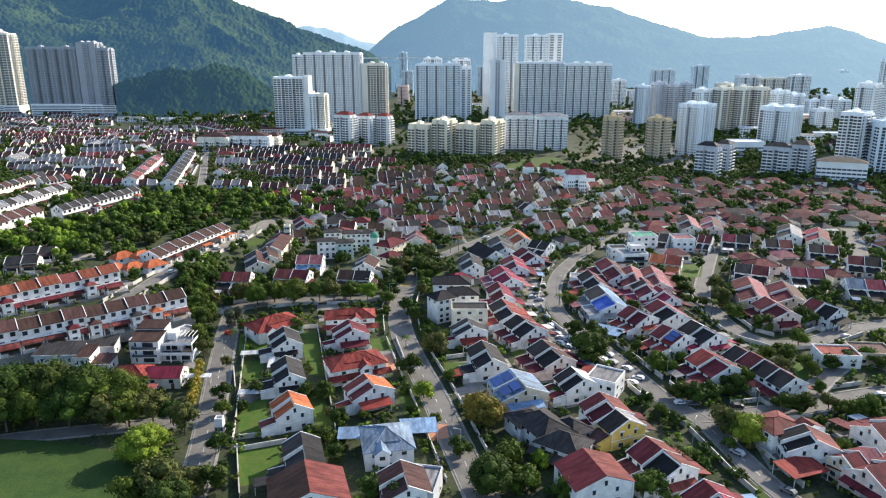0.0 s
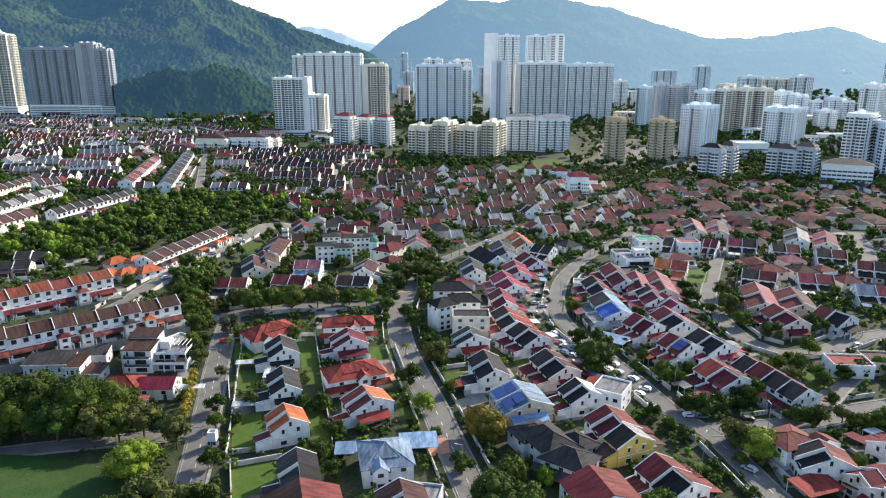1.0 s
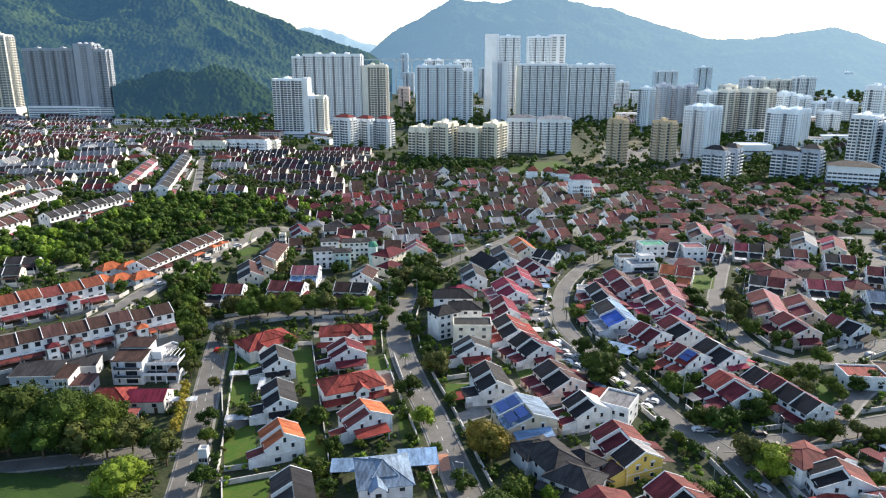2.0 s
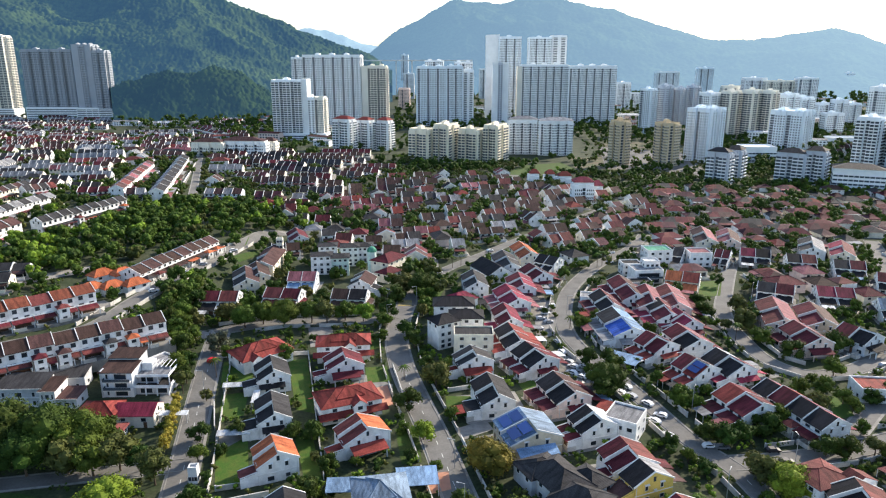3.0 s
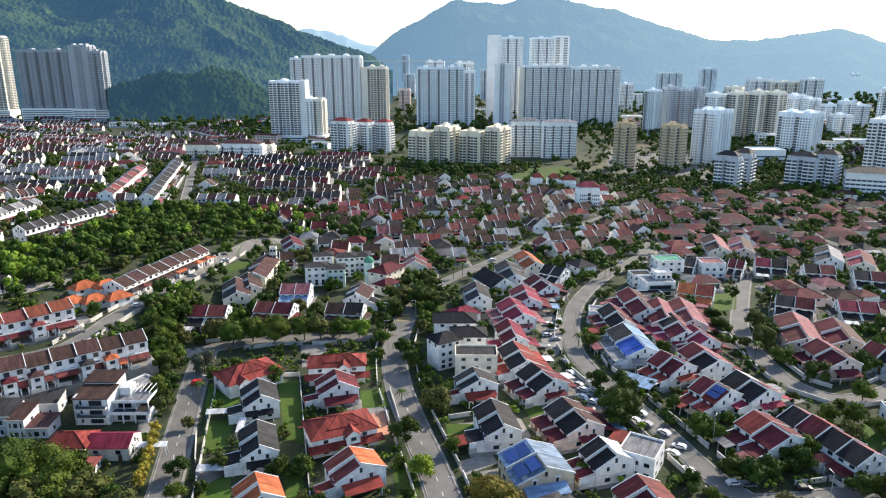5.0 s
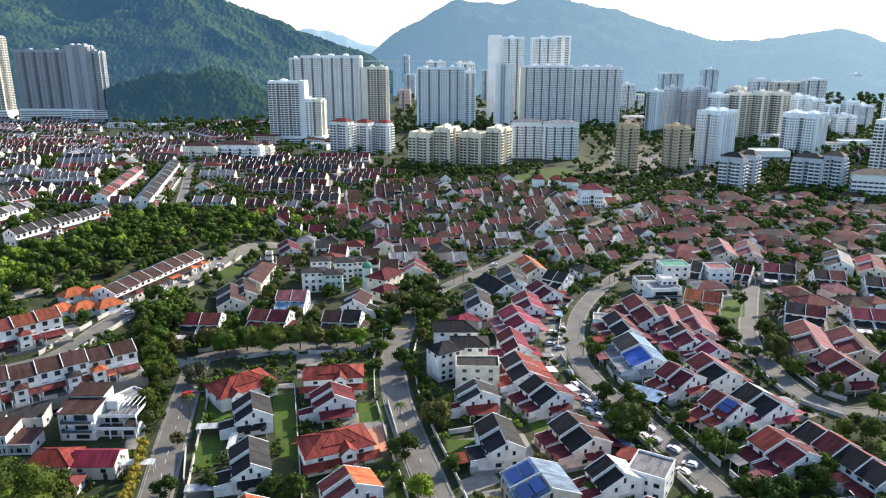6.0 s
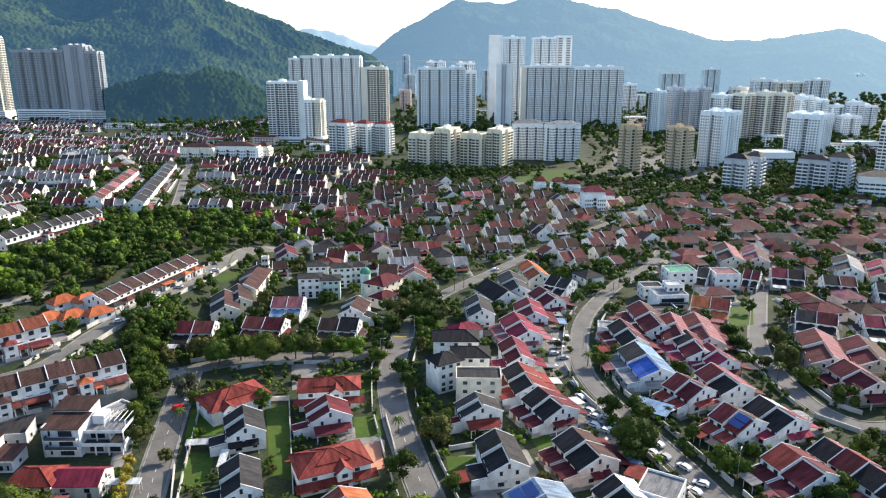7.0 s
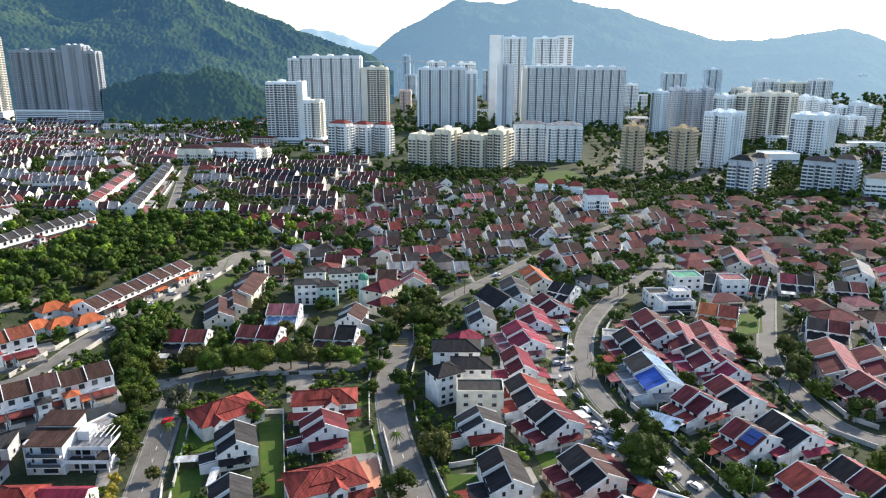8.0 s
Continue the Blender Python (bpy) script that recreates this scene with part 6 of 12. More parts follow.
far_row(-166.68, 683.82, 1.98, 25.63, 4, 8.85, 6.88, 4.4, "maroon", "maroon", "white", porch="", step=0.4)
far_row(-131.55, 693.38, -5.13, 38.97, 6, 9.60, 7.96, 4.4, "slate", "slate", "cream", porch="R", step=0.4)
far_row(-189.76, 692.99, -0.81, 37.78, 6, 9.26, 7.68, 4.4, "slate", "slate", "white", porch="R", step=0.4)
far_row(-116.97, 744.11, -4.69, 40.90, 6, 10.91, 7.71, 4.4, "brown slate", "brown slate", "white", porch="R", step=0.4)
far_row(-195.52, 704.97, -7.83, 25.11, 4, 10.14, 7.53, 4.4, "brown umber", "brown umber", "white", porch="R", step=0.4)
far_row(-132.59, 725.76, -1.21, 52.12, 8, 10.17, 7.01, 4.4, "brown", "brown", "white", porch="R", step=0.4)
far_row(-191.18, 727.18, -2.97, 38.02, 6, 8.92, 7.7, 4.4, "slate", "slate", "pinkish", porch="R", step=0.4)
far_row(-145.96, 743.17, -3.35, 52.07, 8, 10.63, 7.47, 4.4, "umber", "umber", "cream", porch="", step=0.4)
far_row(-194.78, 745.26, -4.87, 50.80, 8, 9.79, 7.17, 4.4, "black", "black", "white", porch="R", step=0.4)
far_row(-118.69, 791.01, 1.5, 27.27, 4, 9.47, 6.87, 4.4, "maroon", "maroon", "pinkish", porch="R", step=0.4)
far_row(-195.07, 766.00, -5.84, 38.37, 6, 9.54, 7.87, 4.4, "umber brown", "umber brown", "cream", porch="", step=0.4)
far_row(-124.70, 802.83, -0.8, 53.88, 8, 9.76, 7.68, 4.4, "maroon", "maroon", "pinkish", porch="R", step=0.4)
far_row(-380.78, 601.51, 13.2, 18.15, 3, 9.04, 7.31, 4.4, "grey", "grey", "pinkish", porch="", step=0.4)
far_row(-322.11, 592.70, 12.33, 30.25, 5, 8.18, 9.9, 7.2, "red", "red", "cream", porch="R", step=0.4)
far_row(-354.40, 616.83, 8.82, 42.35, 7, 7.89, 7.21, 4.4, "grey", "grey", "white", porch="", step=0.4)
far_row(-370.49, 633.12, 4.42, 18.15, 3, 9.33, 7.95, 4.4, "grey", "grey", "pinkish", porch="R", step=0.4)
far_row(-332.98, 653.49, 10.27, 42.36, 7, 9.00, 7.22, 4.4, "red", "red", "pinkish", porch="", step=0.4)
far_row(-410.48, 661.32, 4.27, 42.37, 7, 8.17, 7.17, 4.4, "red slate", "maroon slate", "cream", porch="", step=0.4)
far_row(-401.26, 677.14, 12.36, 18.19, 3, 9.23, 7.21, 4.4, "umber", "umber", "white", porch="R", step=0.4)
far_row(-348.87, 684.41, 8.17, 42.49, 7, 8.07, 7.9, 4.4, "grey", "grey", "white", porch="R", step=0.4)
far_row(-433.56, 691.19, 13.71, 30.39, 5, 9.21, 6.84, 4.4, "grey slate", "grey slate", "white", porch="R", step=0.4)
far_row(-407.20, 697.81, 6.39, 18.26, 3, 9.42, 6.86, 4.4, "slate", "slate", "white", porch="R", step=0.4)
far_row(-342.90, 711.84, 12.17, 18.34, 3, 9.26, 7.91, 4.4, "grey", "grey", "white", porch="R", step=0.4)
far_row(-421.99, 711.16, 7.15, 30.55, 5, 8.48, 7.5, 4.4, "slate", "slate", "white", porch="R", step=0.4)
far_row(-361.85, 722.91, 8.61, 42.94, 7, 7.97, 7.56, 4.4, "slate", "slate", "pinkish", porch="", step=0.4)
far_row(-425.84, 738.01, 7.74, 30.84, 5, 8.75, 7.11, 4.4, "pink umber", "umber umber", "white", porch="R", step=0.4)
far_row(-435.96, 749.69, 7.41, 18.59, 3, 8.82, 6.94, 4.4, "red pink", "maroon umber", "cream", porch="R", step=0.4)
far_row(-386.61, 765.70, 5, 43.70, 7, 8.35, 7.84, 4.4, "grey", "grey", "white", porch="", step=0.4)
far_row(-484.70, 773.79, 13.67, 18.80, 3, 9.71, 7.5, 4.4, "grey red", "grey maroon", "pinkish", porch="", step=0.4)
far_row(-439.19, 785.80, 11.52, 31.52, 5, 9.64, 7.92, 4.4, "umber", "umber", "cream", porch="R", step=0.4)
far_row(-403.21, 792.53, 6.68, 31.63, 5, 8.57, 7.48, 4.4, "grey", "grey", "pinkish", porch="", step=0.4)
far_row(-494.16, 795.13, 12.91, 31.67, 5, 8.53, 6.88, 4.4, "umber umber", "umber umber", "cream", porch="", step=0.4)
far_row(-423.82, 810.07, 4.45, 44.70, 7, 8.43, 7.76, 4.4, "umber", "umber", "cream", porch="R", step=0.4)
far_row(-508.20, 826.80, 4.76, 32.22, 5, 8.74, 7.43, 4.4, "rust slate", "rust slate", "cream", porch="R", step=0.4)
far_row(-435.90, 849.46, 13.61, 45.66, 7, 9.31, 6.94, 4.4, "grey slate", "grey slate", "cream", porch="", step=0.4)
far_row(-531.43, 846.27, 10.45, 45.61, 7, 8.72, 7.16, 4.4, "slate pink", "slate umber", "pinkish", porch="R", step=0.4)
far_row(-443.06, 870.86, 6.71, 46.20, 7, 8.99, 7.37, 4.4, "red", "red", "cream", porch="R", step=0.4)
far_row(-536.84, 884.72, 11.49, 46.57, 7, 8.92, 7.28, 4.4, "red red", "maroon maroon", "white", porch="R", step=0.4)
far_row(-429.49, 922.56, 9.83, 33.86, 5, 9.29, 7.62, 4.4, "red", "red", "pinkish", porch="", step=0.4)
far_row(-543.04, 909.56, 13.59, 47.17, 7, 9.87, 7.75, 4.4, "umber", "umber", "white", porch="", step=0.4)
far_row(-480.59, 925.49, 7.44, 33.91, 5, 10.22, 7.81, 4.4, "rust", "rust", "white", porch="R", step=0.4)
far_row(-583.92, 948.11, 7.05, 48.11, 7, 9.19, 7.28, 4.4, "red", "red", "white", porch="R", step=0.4)
far_row(-504.46, 962.85, 6.59, 34.42, 5, 9.17, 7.44, 4.4, "grey umber", "grey umber", "white", porch="", step=0.4)
far_row(-581.14, 964.72, 13.66, 20.72, 3, 9.21, 7.37, 4.4, "red", "red", "white", porch="R", step=0.4)
far_row(-540.68, 976.67, 13.42, 48.42, 7, 10.00, 7.39, 4.4, "grey grey", "grey grey", "white", porch="R", step=0.4)
far_row(-470.17, 989.59, 10.81, 20.82, 3, 9.30, 7.38, 4.4, "slate", "slate", "cream", porch="", step=0.4)
far_row(-598.77, 993.83, 5.15, 34.81, 5, 10.80, 7.62, 4.4, "grey pink", "grey umber", "white", porch="R", step=0.4)
far_row(-560.56, 1002.86, 8.15, 34.83, 5, 9.49, 7.38, 4.4, "rust", "rust", "white", porch="R", step=0.4)
far_row(-513.54, 1011.58, 5.72, 48.83, 7, 10.34, 6.91, 4.4, "red", "red", "white", porch="R", step=0.4)
far_row(-606.95, 1012.20, 12.22, 20.95, 3, 10.84, 7.97, 4.4, "grey", "grey", "white", porch="R", step=0.4)
far_row(-579.97, 1017.67, 9.16, 20.96, 3, 10.75, 7.18, 4.4, "grey grey", "grey grey", "white", porch="R", step=0.4)
far_row(-536.00, 1022.70, 6.55, 20.96, 3, 10.34, 7.79, 4.4, "slate grey", "slate grey", "white", porch="R", step=0.4)
far_row(-648.93, 1028.33, 10.43, 35, 5, 10.85, 7.7, 4.4, "umber", "umber", "cream", porch="R", step=0.4)
far_row(-616.74, 1034.63, 13.96, 21, 3, 9.44, 6.9, 4.4, "grey", "grey", "white", porch="R", step=0.4)
far_row(-575.93, 1040.81, 5.91, 49, 7, 10.97, 7.87, 4.4, "umber", "umber", "pinkish", porch="R", step=0.4)
far_row(-668.87, 1039.23, 5.97, 35, 5, 10.82, 7.33, 4.4, "umber", "umber", "pinkish", porch="", step=0.4)
far_row(-312.21, 792.65, 2.3, 25.31, 4, 8.52, 7.05, 4.4, "red", "red", "white", porch="", step=0.4)
far_row(-343.82, 804.18, 5.41, 25.46, 4, 8.79, 7.2, 4.4, "red", "red", "pinkish", porch="R", step=0.4)
far_row(-338.43, 842.16, 5.01, 38.98, 6, 10.04, 7.28, 4.4, "grey umber", "grey umber", "white", porch="", step=0.4)
far_row(-369.98, 869.78, 5.12, 26.38, 4, 9.40, 7.98, 4.4, "pink", "pink", "white", porch="", step=0.4)
far_row(-363.57, 907.84, 7.65, 40.35, 6, 9.02, 7.05, 4.4, "umber", "umber", "cream", porch="R", step=0.4)
far_row(-408.46, 958.40, 0.19, 41.24, 6, 9.44, 7.26, 4.4, "pink umber", "umber umber", "pinkish", porch="R", step=0.4)
far_row(-418.65, 983.06, 2.64, 41.57, 6, 9.30, 7.26, 4.4, "grey red", "grey maroon", "white", porch="R", step=0.4)
far_row(-420.12, 1012.09, -0.32, 41.86, 6, 10.92, 7.8, 4.4, "grey", "grey", "cream", porch="R", step=0.4)
far_row(-442.75, 1027.67, 6.08, 27.97, 4, 9.60, 7.39, 4.4, "rust", "rust", "pinkish", porch="R", step=0.4)
far_row(-474.13, 1059.62, 3.92, 28, 4, 9.63, 6.86, 4.4, "umber", "umber", "white", porch="R", step=0.4)
far_row(-221.18, 716.75, -0.09, 18.48, 3, 8.45, 6.86, 4.4, "maroon", "maroon", "pinkish", porch="", step=0.4)
far_row(-233.49, 735.85, 7.63, 30.84, 5, 8.33, 7.41, 4.4, "brown brown", "brown brown", "pinkish", porch="R", step=0.4)
far_row(-0.22, 421.4, 10.73, 8, 1, 11.66, 7.91, 4.4, "grey", "grey", "cream", porch="R")
far_row(-30.92, 436.16, 17.13, 16, 2, 10.56, 7.55, 4.4, "black", "black", "pinkish", porch="R")
far_row(16.58, 451.78, 12.21, 24, 3, 10.12, 6.92, 4.4, "brown", "brown", "white", porch="R", step=0.4)
far_row(-23.59, 452.88, 10.91, 24, 3, 11.92, 7.26, 4.4, "red", "red", "cream", porch="R", step=0.4)
far_row(9.45, 465.25, 13.39, 16, 2, 10.12, 6.94, 4.4, "brown", "brown", "white", porch="R")
far_row(29.77, 470.08, 12.21, 16, 2, 11.99, 7.15, 4.4, "grey", "grey", "white", porch="R")
far_row(-44.64, 472.48, 9.51, 16, 2, 10.81, 7.99, 4.4, "pink", "pink", "white", porch="R")
far_row(0.53, 484.62, 14.28, 16, 2, 11.85, 7.12, 4.4, "rust brown", "rust brown", "pinkish", porch="")
far_row(22.83, 487.98, 15.2, 16, 2, 11.74, 7.83, 4.4, "slate", "slate", "pinkish", porch="R")
far_row(-42.71, 488.88, 12.31, 8, 1, 11.05, 7.37, 4.4, "slate", "slate", "white", porch="")
far_row(-17.69, 491.67, 16.68, 16, 2, 11.66, 7.81, 4.4, "black", "black", "white", porch="R")
far_row(4.05, 497.07, 13.87, 16, 2, 11.24, 6.94, 4.4, "maroon", "maroon", "cream", porch="R")
far_row(29.12, 507.82, 18.41, 24, 3, 10.24, 7.37, 4.4, "rust", "rust", "white", porch="R", step=0.4)
far_row(-78.03, 502.5, 10.11, 8, 1, 11.04, 7.43, 4.4, "maroon", "maroon", "pinkish", porch="R")
far_row(-43.85, 510.87, 18.09, 8, 1, 11.01, 7.92, 4.4, "red", "red", "pinkish", porch="R")
far_row(-1.16, 521.89, 15.06, 16, 2, 11.88, 7.14, 4.4, "brown", "brown", "white", porch="R")
far_row(33.2, 530.03, 17.83, 16, 2, 10.18, 7.71, 4.4, "brown", "brown", "cream", porch="")
far_row(-88.42, 513.15, 11.37, 16, 2, 11.49, 7.24, 4.4, "maroon pink", "maroon umber", "pinkish", porch="R")
far_row(-68.01, 520.55, 10.84, 16, 2, 10.73, 7.54, 4.4, "pink", "pink", "pinkish", porch="R")
far_row(-37.4, 527, 13.83, 16, 2, 10.13, 7.52, 4.4, "maroon umber", "maroon umber", "white", porch="")
far_row(9.22, 537.33, 9.61, 8, 1, 11.4, 7.87, 4.4, "brown", "brown", "white", porch="R")
far_row(40.08, 545.85, 13.12, 8, 1, 10.75, 7.41, 4.4, "maroon", "maroon", "white", porch="R")
far_row(55.7, 552.82, 13.23, 16, 2, 11.92, 6.82, 4.4, "brown", "brown", "white", porch="")
far_row(-89.06, 535.98, 10.73, 16, 2, 11.81, 7.37, 4.4, "rust", "rust", "cream", porch="R")
far_row(-62.46, 543.07, 17.58, 24, 3, 11.25, 7.87, 4.4, "maroon", "maroon", "cream", porch="", step=0.4)
far_row(-35.4, 552.63, 13.76, 16, 2, 10.09, 7.01, 4.4, "maroon", "maroon", "white", porch="")
far_row(-6.74, 555.59, 17.27, 16, 2, 11.25, 7.81, 4.4, "umber grey", "umber grey", "white", porch="R")
far_row(12.72, 564.27, 17.9, 8, 1, 10.78, 7.16, 4.4, "black", "black", "pinkish", porch="")
far_row(55.36, 571.49, 13.37, 16, 2, 11.86, 7.86, 4.4, "maroon", "maroon", "cream", porch="R")
far_row(-86.6, 552.31, 14.11, 24, 3, 11.83, 7.14, 4.4, "red", "red", "white", porch="R", step=0.4)
far_row(-61.6, 559.66, 11.12, 8, 1, 11, 7.87, 4.4, "black", "black", "white", porch="R")
far_row(-17.62, 568.73, 10.14, 16, 2, 11.32, 7.48, 4.4, "slate grey", "slate grey", "white", porch="R")
far_row(20.97, 580.89, 14.94, 8, 1, 11.69, 7.72, 4.4, "black", "black", "white", porch="")
far_row(35.74, 583.95, 11.62, 8, 1, 11.69, 7.39, 4.4, "black", "black", "white", porch="R")
far_row(-92.97, 576.45, 12.64, 8, 1, 10.77, 7.61, 4.4, "brown", "brown", "white", porch="")
far_row(-43.23, 588.31, 9.41, 16, 2, 10.28, 7.27, 4.4, "brown", "brown", "pinkish", porch="R")
far_row(30.12, 604.04, 9.54, 24, 3, 10.12, 7.61, 4.4, "brown", "brown", "white", porch="R", step=0.4)
far_row(49.77, 608.28, 17, 8, 1, 10.57, 7.02, 4.4, "maroon", "maroon", "pinkish", porch="R")
far_row(66.03, 614.9, 14.72, 16, 2, 10.06, 7.96, 4.4, "brown", "brown", "white", porch="R")
far_row(-59.94, 599.74, 14.97, 16, 2, 10.16, 7.85, 4.4, "black", "black", "white", porch="R")
far_row(-24.28, 607.82, 16.6, 8, 1, 10.28, 6.87, 4.4, "maroon", "maroon", "pinkish", porch="")
far_row(13.47, 617.14, 17.46, 24, 3, 11.84, 7.04, 4.4, "pink", "pink", "white", porch="", step=0.4)
far_row(-62.13, 618.05, 10.18, 16, 2, 10.31, 7.95, 4.4, "maroon", "maroon", "cream", porch="R")
far_row(-39.9, 625.16, 13.57, 16, 2, 12, 7.98, 4.4, "black", "black", "white", porch="R")
far_row(2.96, 637.25, 18.58, 24, 3, 11.23, 7.44, 4.4, "black", "black", "cream", porch="R", step=0.4)
far_row(48.6, 645.12, 9.96, 16, 2, 11.73, 6.81, 4.4, "brown", "brown", "white", porch="R")
far_row(-60.14, 633.64, 9.96, 24, 3, 10.87, 7.99, 4.4, "umber brown", "umber brown", "white", porch="R", step=0.4)
far_row(-34.56, 642.16, 12.64, 16, 2, 11.87, 7.39, 4.4, "brown", "brown", "pinkish", porch="R")
far_row(14.4, 654.32, 10, 24, 3, 11.8, 7.22, 4.4, "slate", "slate", "pinkish", porch="R", step=0.4)
far_row(39, 660.56, 12.41, 16, 2, 10.98, 6.89, 4.4, "pink umber", "umber umber", "cream", porch="")
far_row(-56.65, 661.95, 15.66, 16, 2, 10.86, 7.81, 4.4, "rust", "rust", "cream", porch="R")
far_row(-32.87, 667.29, 14.41, 16, 2, 10.97, 7.97, 4.4, "brown", "brown", "white", porch="R")
far_row(12.4, 676.75, 15.94, 8, 1, 10.92, 7.82, 4.4, "pink", "pink", "cream", porch="")
far_row(64.2, 417.14, 18.82, 8, 1, 10.14, 7.71, 4.4, "maroon", "maroon", "pinkish", porch="")
far_row(83.69, 426.99, 26.61, 8, 1, 11.88, 7.05, 4.4, "black", "black", "white", porch="R")
far_row(60.99, 434.54, 26.75, 16, 2, 10.04, 7.81, 4.4, "rust", "rust", "pinkish", porch="R")
far_row(78.94, 441.51, 18.97, 8, 1, 10.69, 7.93, 4.4, "black red", "black maroon", "cream", porch="R")
far_row(61.28, 458.42, 17.78, 16, 2, 10.32, 8, 4.4, "brown", "brown", "white", porch="")
far_row(83.14, 466.9, 20.44, 16, 2, 11.96, 6.97, 4.4, "maroon", "maroon", "white", porch="R")
far_row(87.26, 481.32, 19.91, 16, 2, 11.98, 7.25, 4.4, "rust", "rust", "white", porch="R")
far_row(108.88, 489.48, 22.48, 16, 2, 10.71, 7.75, 4.4, "rust", "rust", "white", porch="R")
far_row(110.46, 515.58, 22, 16, 2, 10.69, 7.13, 4.4, "maroon", "maroon", "pinkish", porch="R")
far_row(71.05, 516.88, 24.8, 16, 2, 11.25, 7.3, 4.4, "umber", "umber", "cream", porch="R")
far_row(117.37, 537.39, 26.8, 8, 1, 11.94, 6.93, 4.4, "black maroon", "black maroon", "pinkish", porch="")
far_row(88.4, 547.85, 20.01, 16, 2, 10.59, 7.94, 4.4, "brown", "brown", "cream", porch="")
far_row(76.33, 557.51, 21.32, 16, 2, 10.76, 7.97, 4.4, "brown", "brown", "white", porch="R")
far_row(99.07, 566.48, 20.19, 16, 2, 10.95, 7.14, 4.4, "rust", "rust", "white", porch="R")
far_row(93.75, 588.33, 25.95, 16, 2, 11.42, 7.14, 4.4, "grey red", "grey maroon", "cream", porch="R")
far_row(91.29, 605.6, 23.82, 16, 2, 11.52, 7.36, 4.4, "rust", "rust", "cream", porch="")
far_row(288.17, 431.14, -5.32, 8.5, 1, 12.69, 7.17, 4.2, "red", "red", "pinkish", porch="", low=True)
far_row(284.11, 444.02, -0.77, 25.5, 3, 12, 7.55, 4.2, "red", "red", "white", porch="", step=0.4, low=True)
far_row(138.96, 477.22, 0.05, 25.5, 3, 13.35, 8.06, 4.2, "slate", "slate", "beige", porch="R", step=0.4, low=True)
far_row(214.57, 472.99, 1.65, 17, 2, 12.86, 7.58, 4.2, "umber", "umber", "white", porch="R", low=True)
far_row(240.45, 472.58, -5.31, 25.5, 3, 12.55, 7.86, 4.2, "maroon", "maroon", "pinkish", porch="R", step=0.4, low=True)
far_row(284.7, 466.77, -1.72, 17, 2, 12.43, 7.67, 4.2, "red", "red", "pinkish", porch="R", low=True)
far_row(152.41, 491.85, -3.23, 25.5, 3, 12.23, 7.25, 4.2, "pink", "pink", "white", porch="", step=0.4, low=True)
far_row(199.85, 486.41, -5.5, 25.5, 3, 12.98, 7.79, 4.2, "brown", "brown", "white", porch="R", step=0.4, low=True)
far_row(244.83, 486.08, -6.64, 17, 2, 12.2, 7.05, 4.2, "maroon", "maroon", "pinkish", porch="", low=True)
far_row(284.82, 481.42, -1.04, 17, 2, 13.01, 7.73, 4.2, "slate red", "slate maroon", "cream", porch="R", low=True)
far_row(136.67, 511.32, -1.75, 17, 2, 13.02, 6.95, 4.2, "maroon", "maroon", "pinkish", porch="R")
far_row(187.96, 509.27, -0.76, 25.5, 3, 11.74, 7.69, 4.2, "umber", "umber", "pinkish", porch="R", step=0.4, low=True)
far_row(222.83, 509.86, -5.68, 8.5, 1, 12.79, 7.54, 4.2, "slate", "slate", "white", porch="R", low=True)
far_row(255.26, 505.06, -6.83, 8.5, 1, 13.4, 8.01, 4.2, "maroon", "maroon", "beige", porch="R", low=True)
far_row(287.72, 503.69, -1.84, 8.5, 1, 11.99, 7.55, 4.2, "umber", "umber", "beige", porch="R", low=True)
far_row(141.14, 527.95, -3.26, 8.5, 1, 13.12, 7.73, 4.2, "maroon", "maroon", "beige", porch="")
far_row(188.45, 525.64, -4.81, 25.5, 3, 11.95, 7.71, 4.2, "maroon", "maroon", "white", porch="", step=0.4, low=True)
far_row(229.08, 525.18, 1.13, 8.5, 1, 12.55, 6.96, 4.2, "slate maroon", "slate maroon", "beige", porch="R", low=True)
far_row(246.46, 520.27, -0.02, 17, 2, 12.71, 7.03, 4.2, "slate", "slate", "cream", porch="R", low=True)
far_row(265.45, 523.34, -6.42, 8.5, 1, 11.87, 7.11, 4.2, "maroon", "maroon", "cream", porch="R", low=True)
far_row(311.73, 520.87, 1.71, 17, 2, 11.5, 7.23, 4.2, "red", "red", "pinkish", porch="R", low=True)
far_row(163.71, 547.41, 1.46, 17, 2, 12.25, 8.08, 4.2, "pink slate", "umber slate", "cream", porch="R", low=True)
far_row(197.86, 546.52, -5.45, 8.5, 1, 13.27, 7.55, 4.2, "red", "red", "beige", porch="R", low=True)
far_row(211.73, 545.34, 0.17, 8.5, 1, 12.14, 7.91, 4.2, "red", "red", "cream", porch="R", low=True)
far_row(244.91, 546.29, -6.28, 17, 2, 12.65, 7.89, 4.2, "brown", "brown", "white", porch="", low=True)
far_row(267.11, 544.06, -7.12, 17, 2, 12.72, 7.64, 4.2, "brown", "brown", "white", porch="", low=True)
far_row(298.86, 543.23, -0.51, 17, 2, 12.79, 7.4, 4.2, "brown umber", "brown umber", "white", porch="", low=True)
far_row(321.31, 538.75, -7.39, 17, 2, 12.2, 7.72, 4.2, "maroon", "maroon", "pinkish", porch="R", low=True)
far_row(162.68, 564.8, -5.05, 8.5, 1, 12.03, 6.91, 4.2, "slate", "slate", "cream", porch="R", low=True)
far_row(225.36, 562.24, -0.07, 17, 2, 12.45, 7.98, 4.2, "maroon maroon", "maroon maroon", "beige", porch="R", low=True)
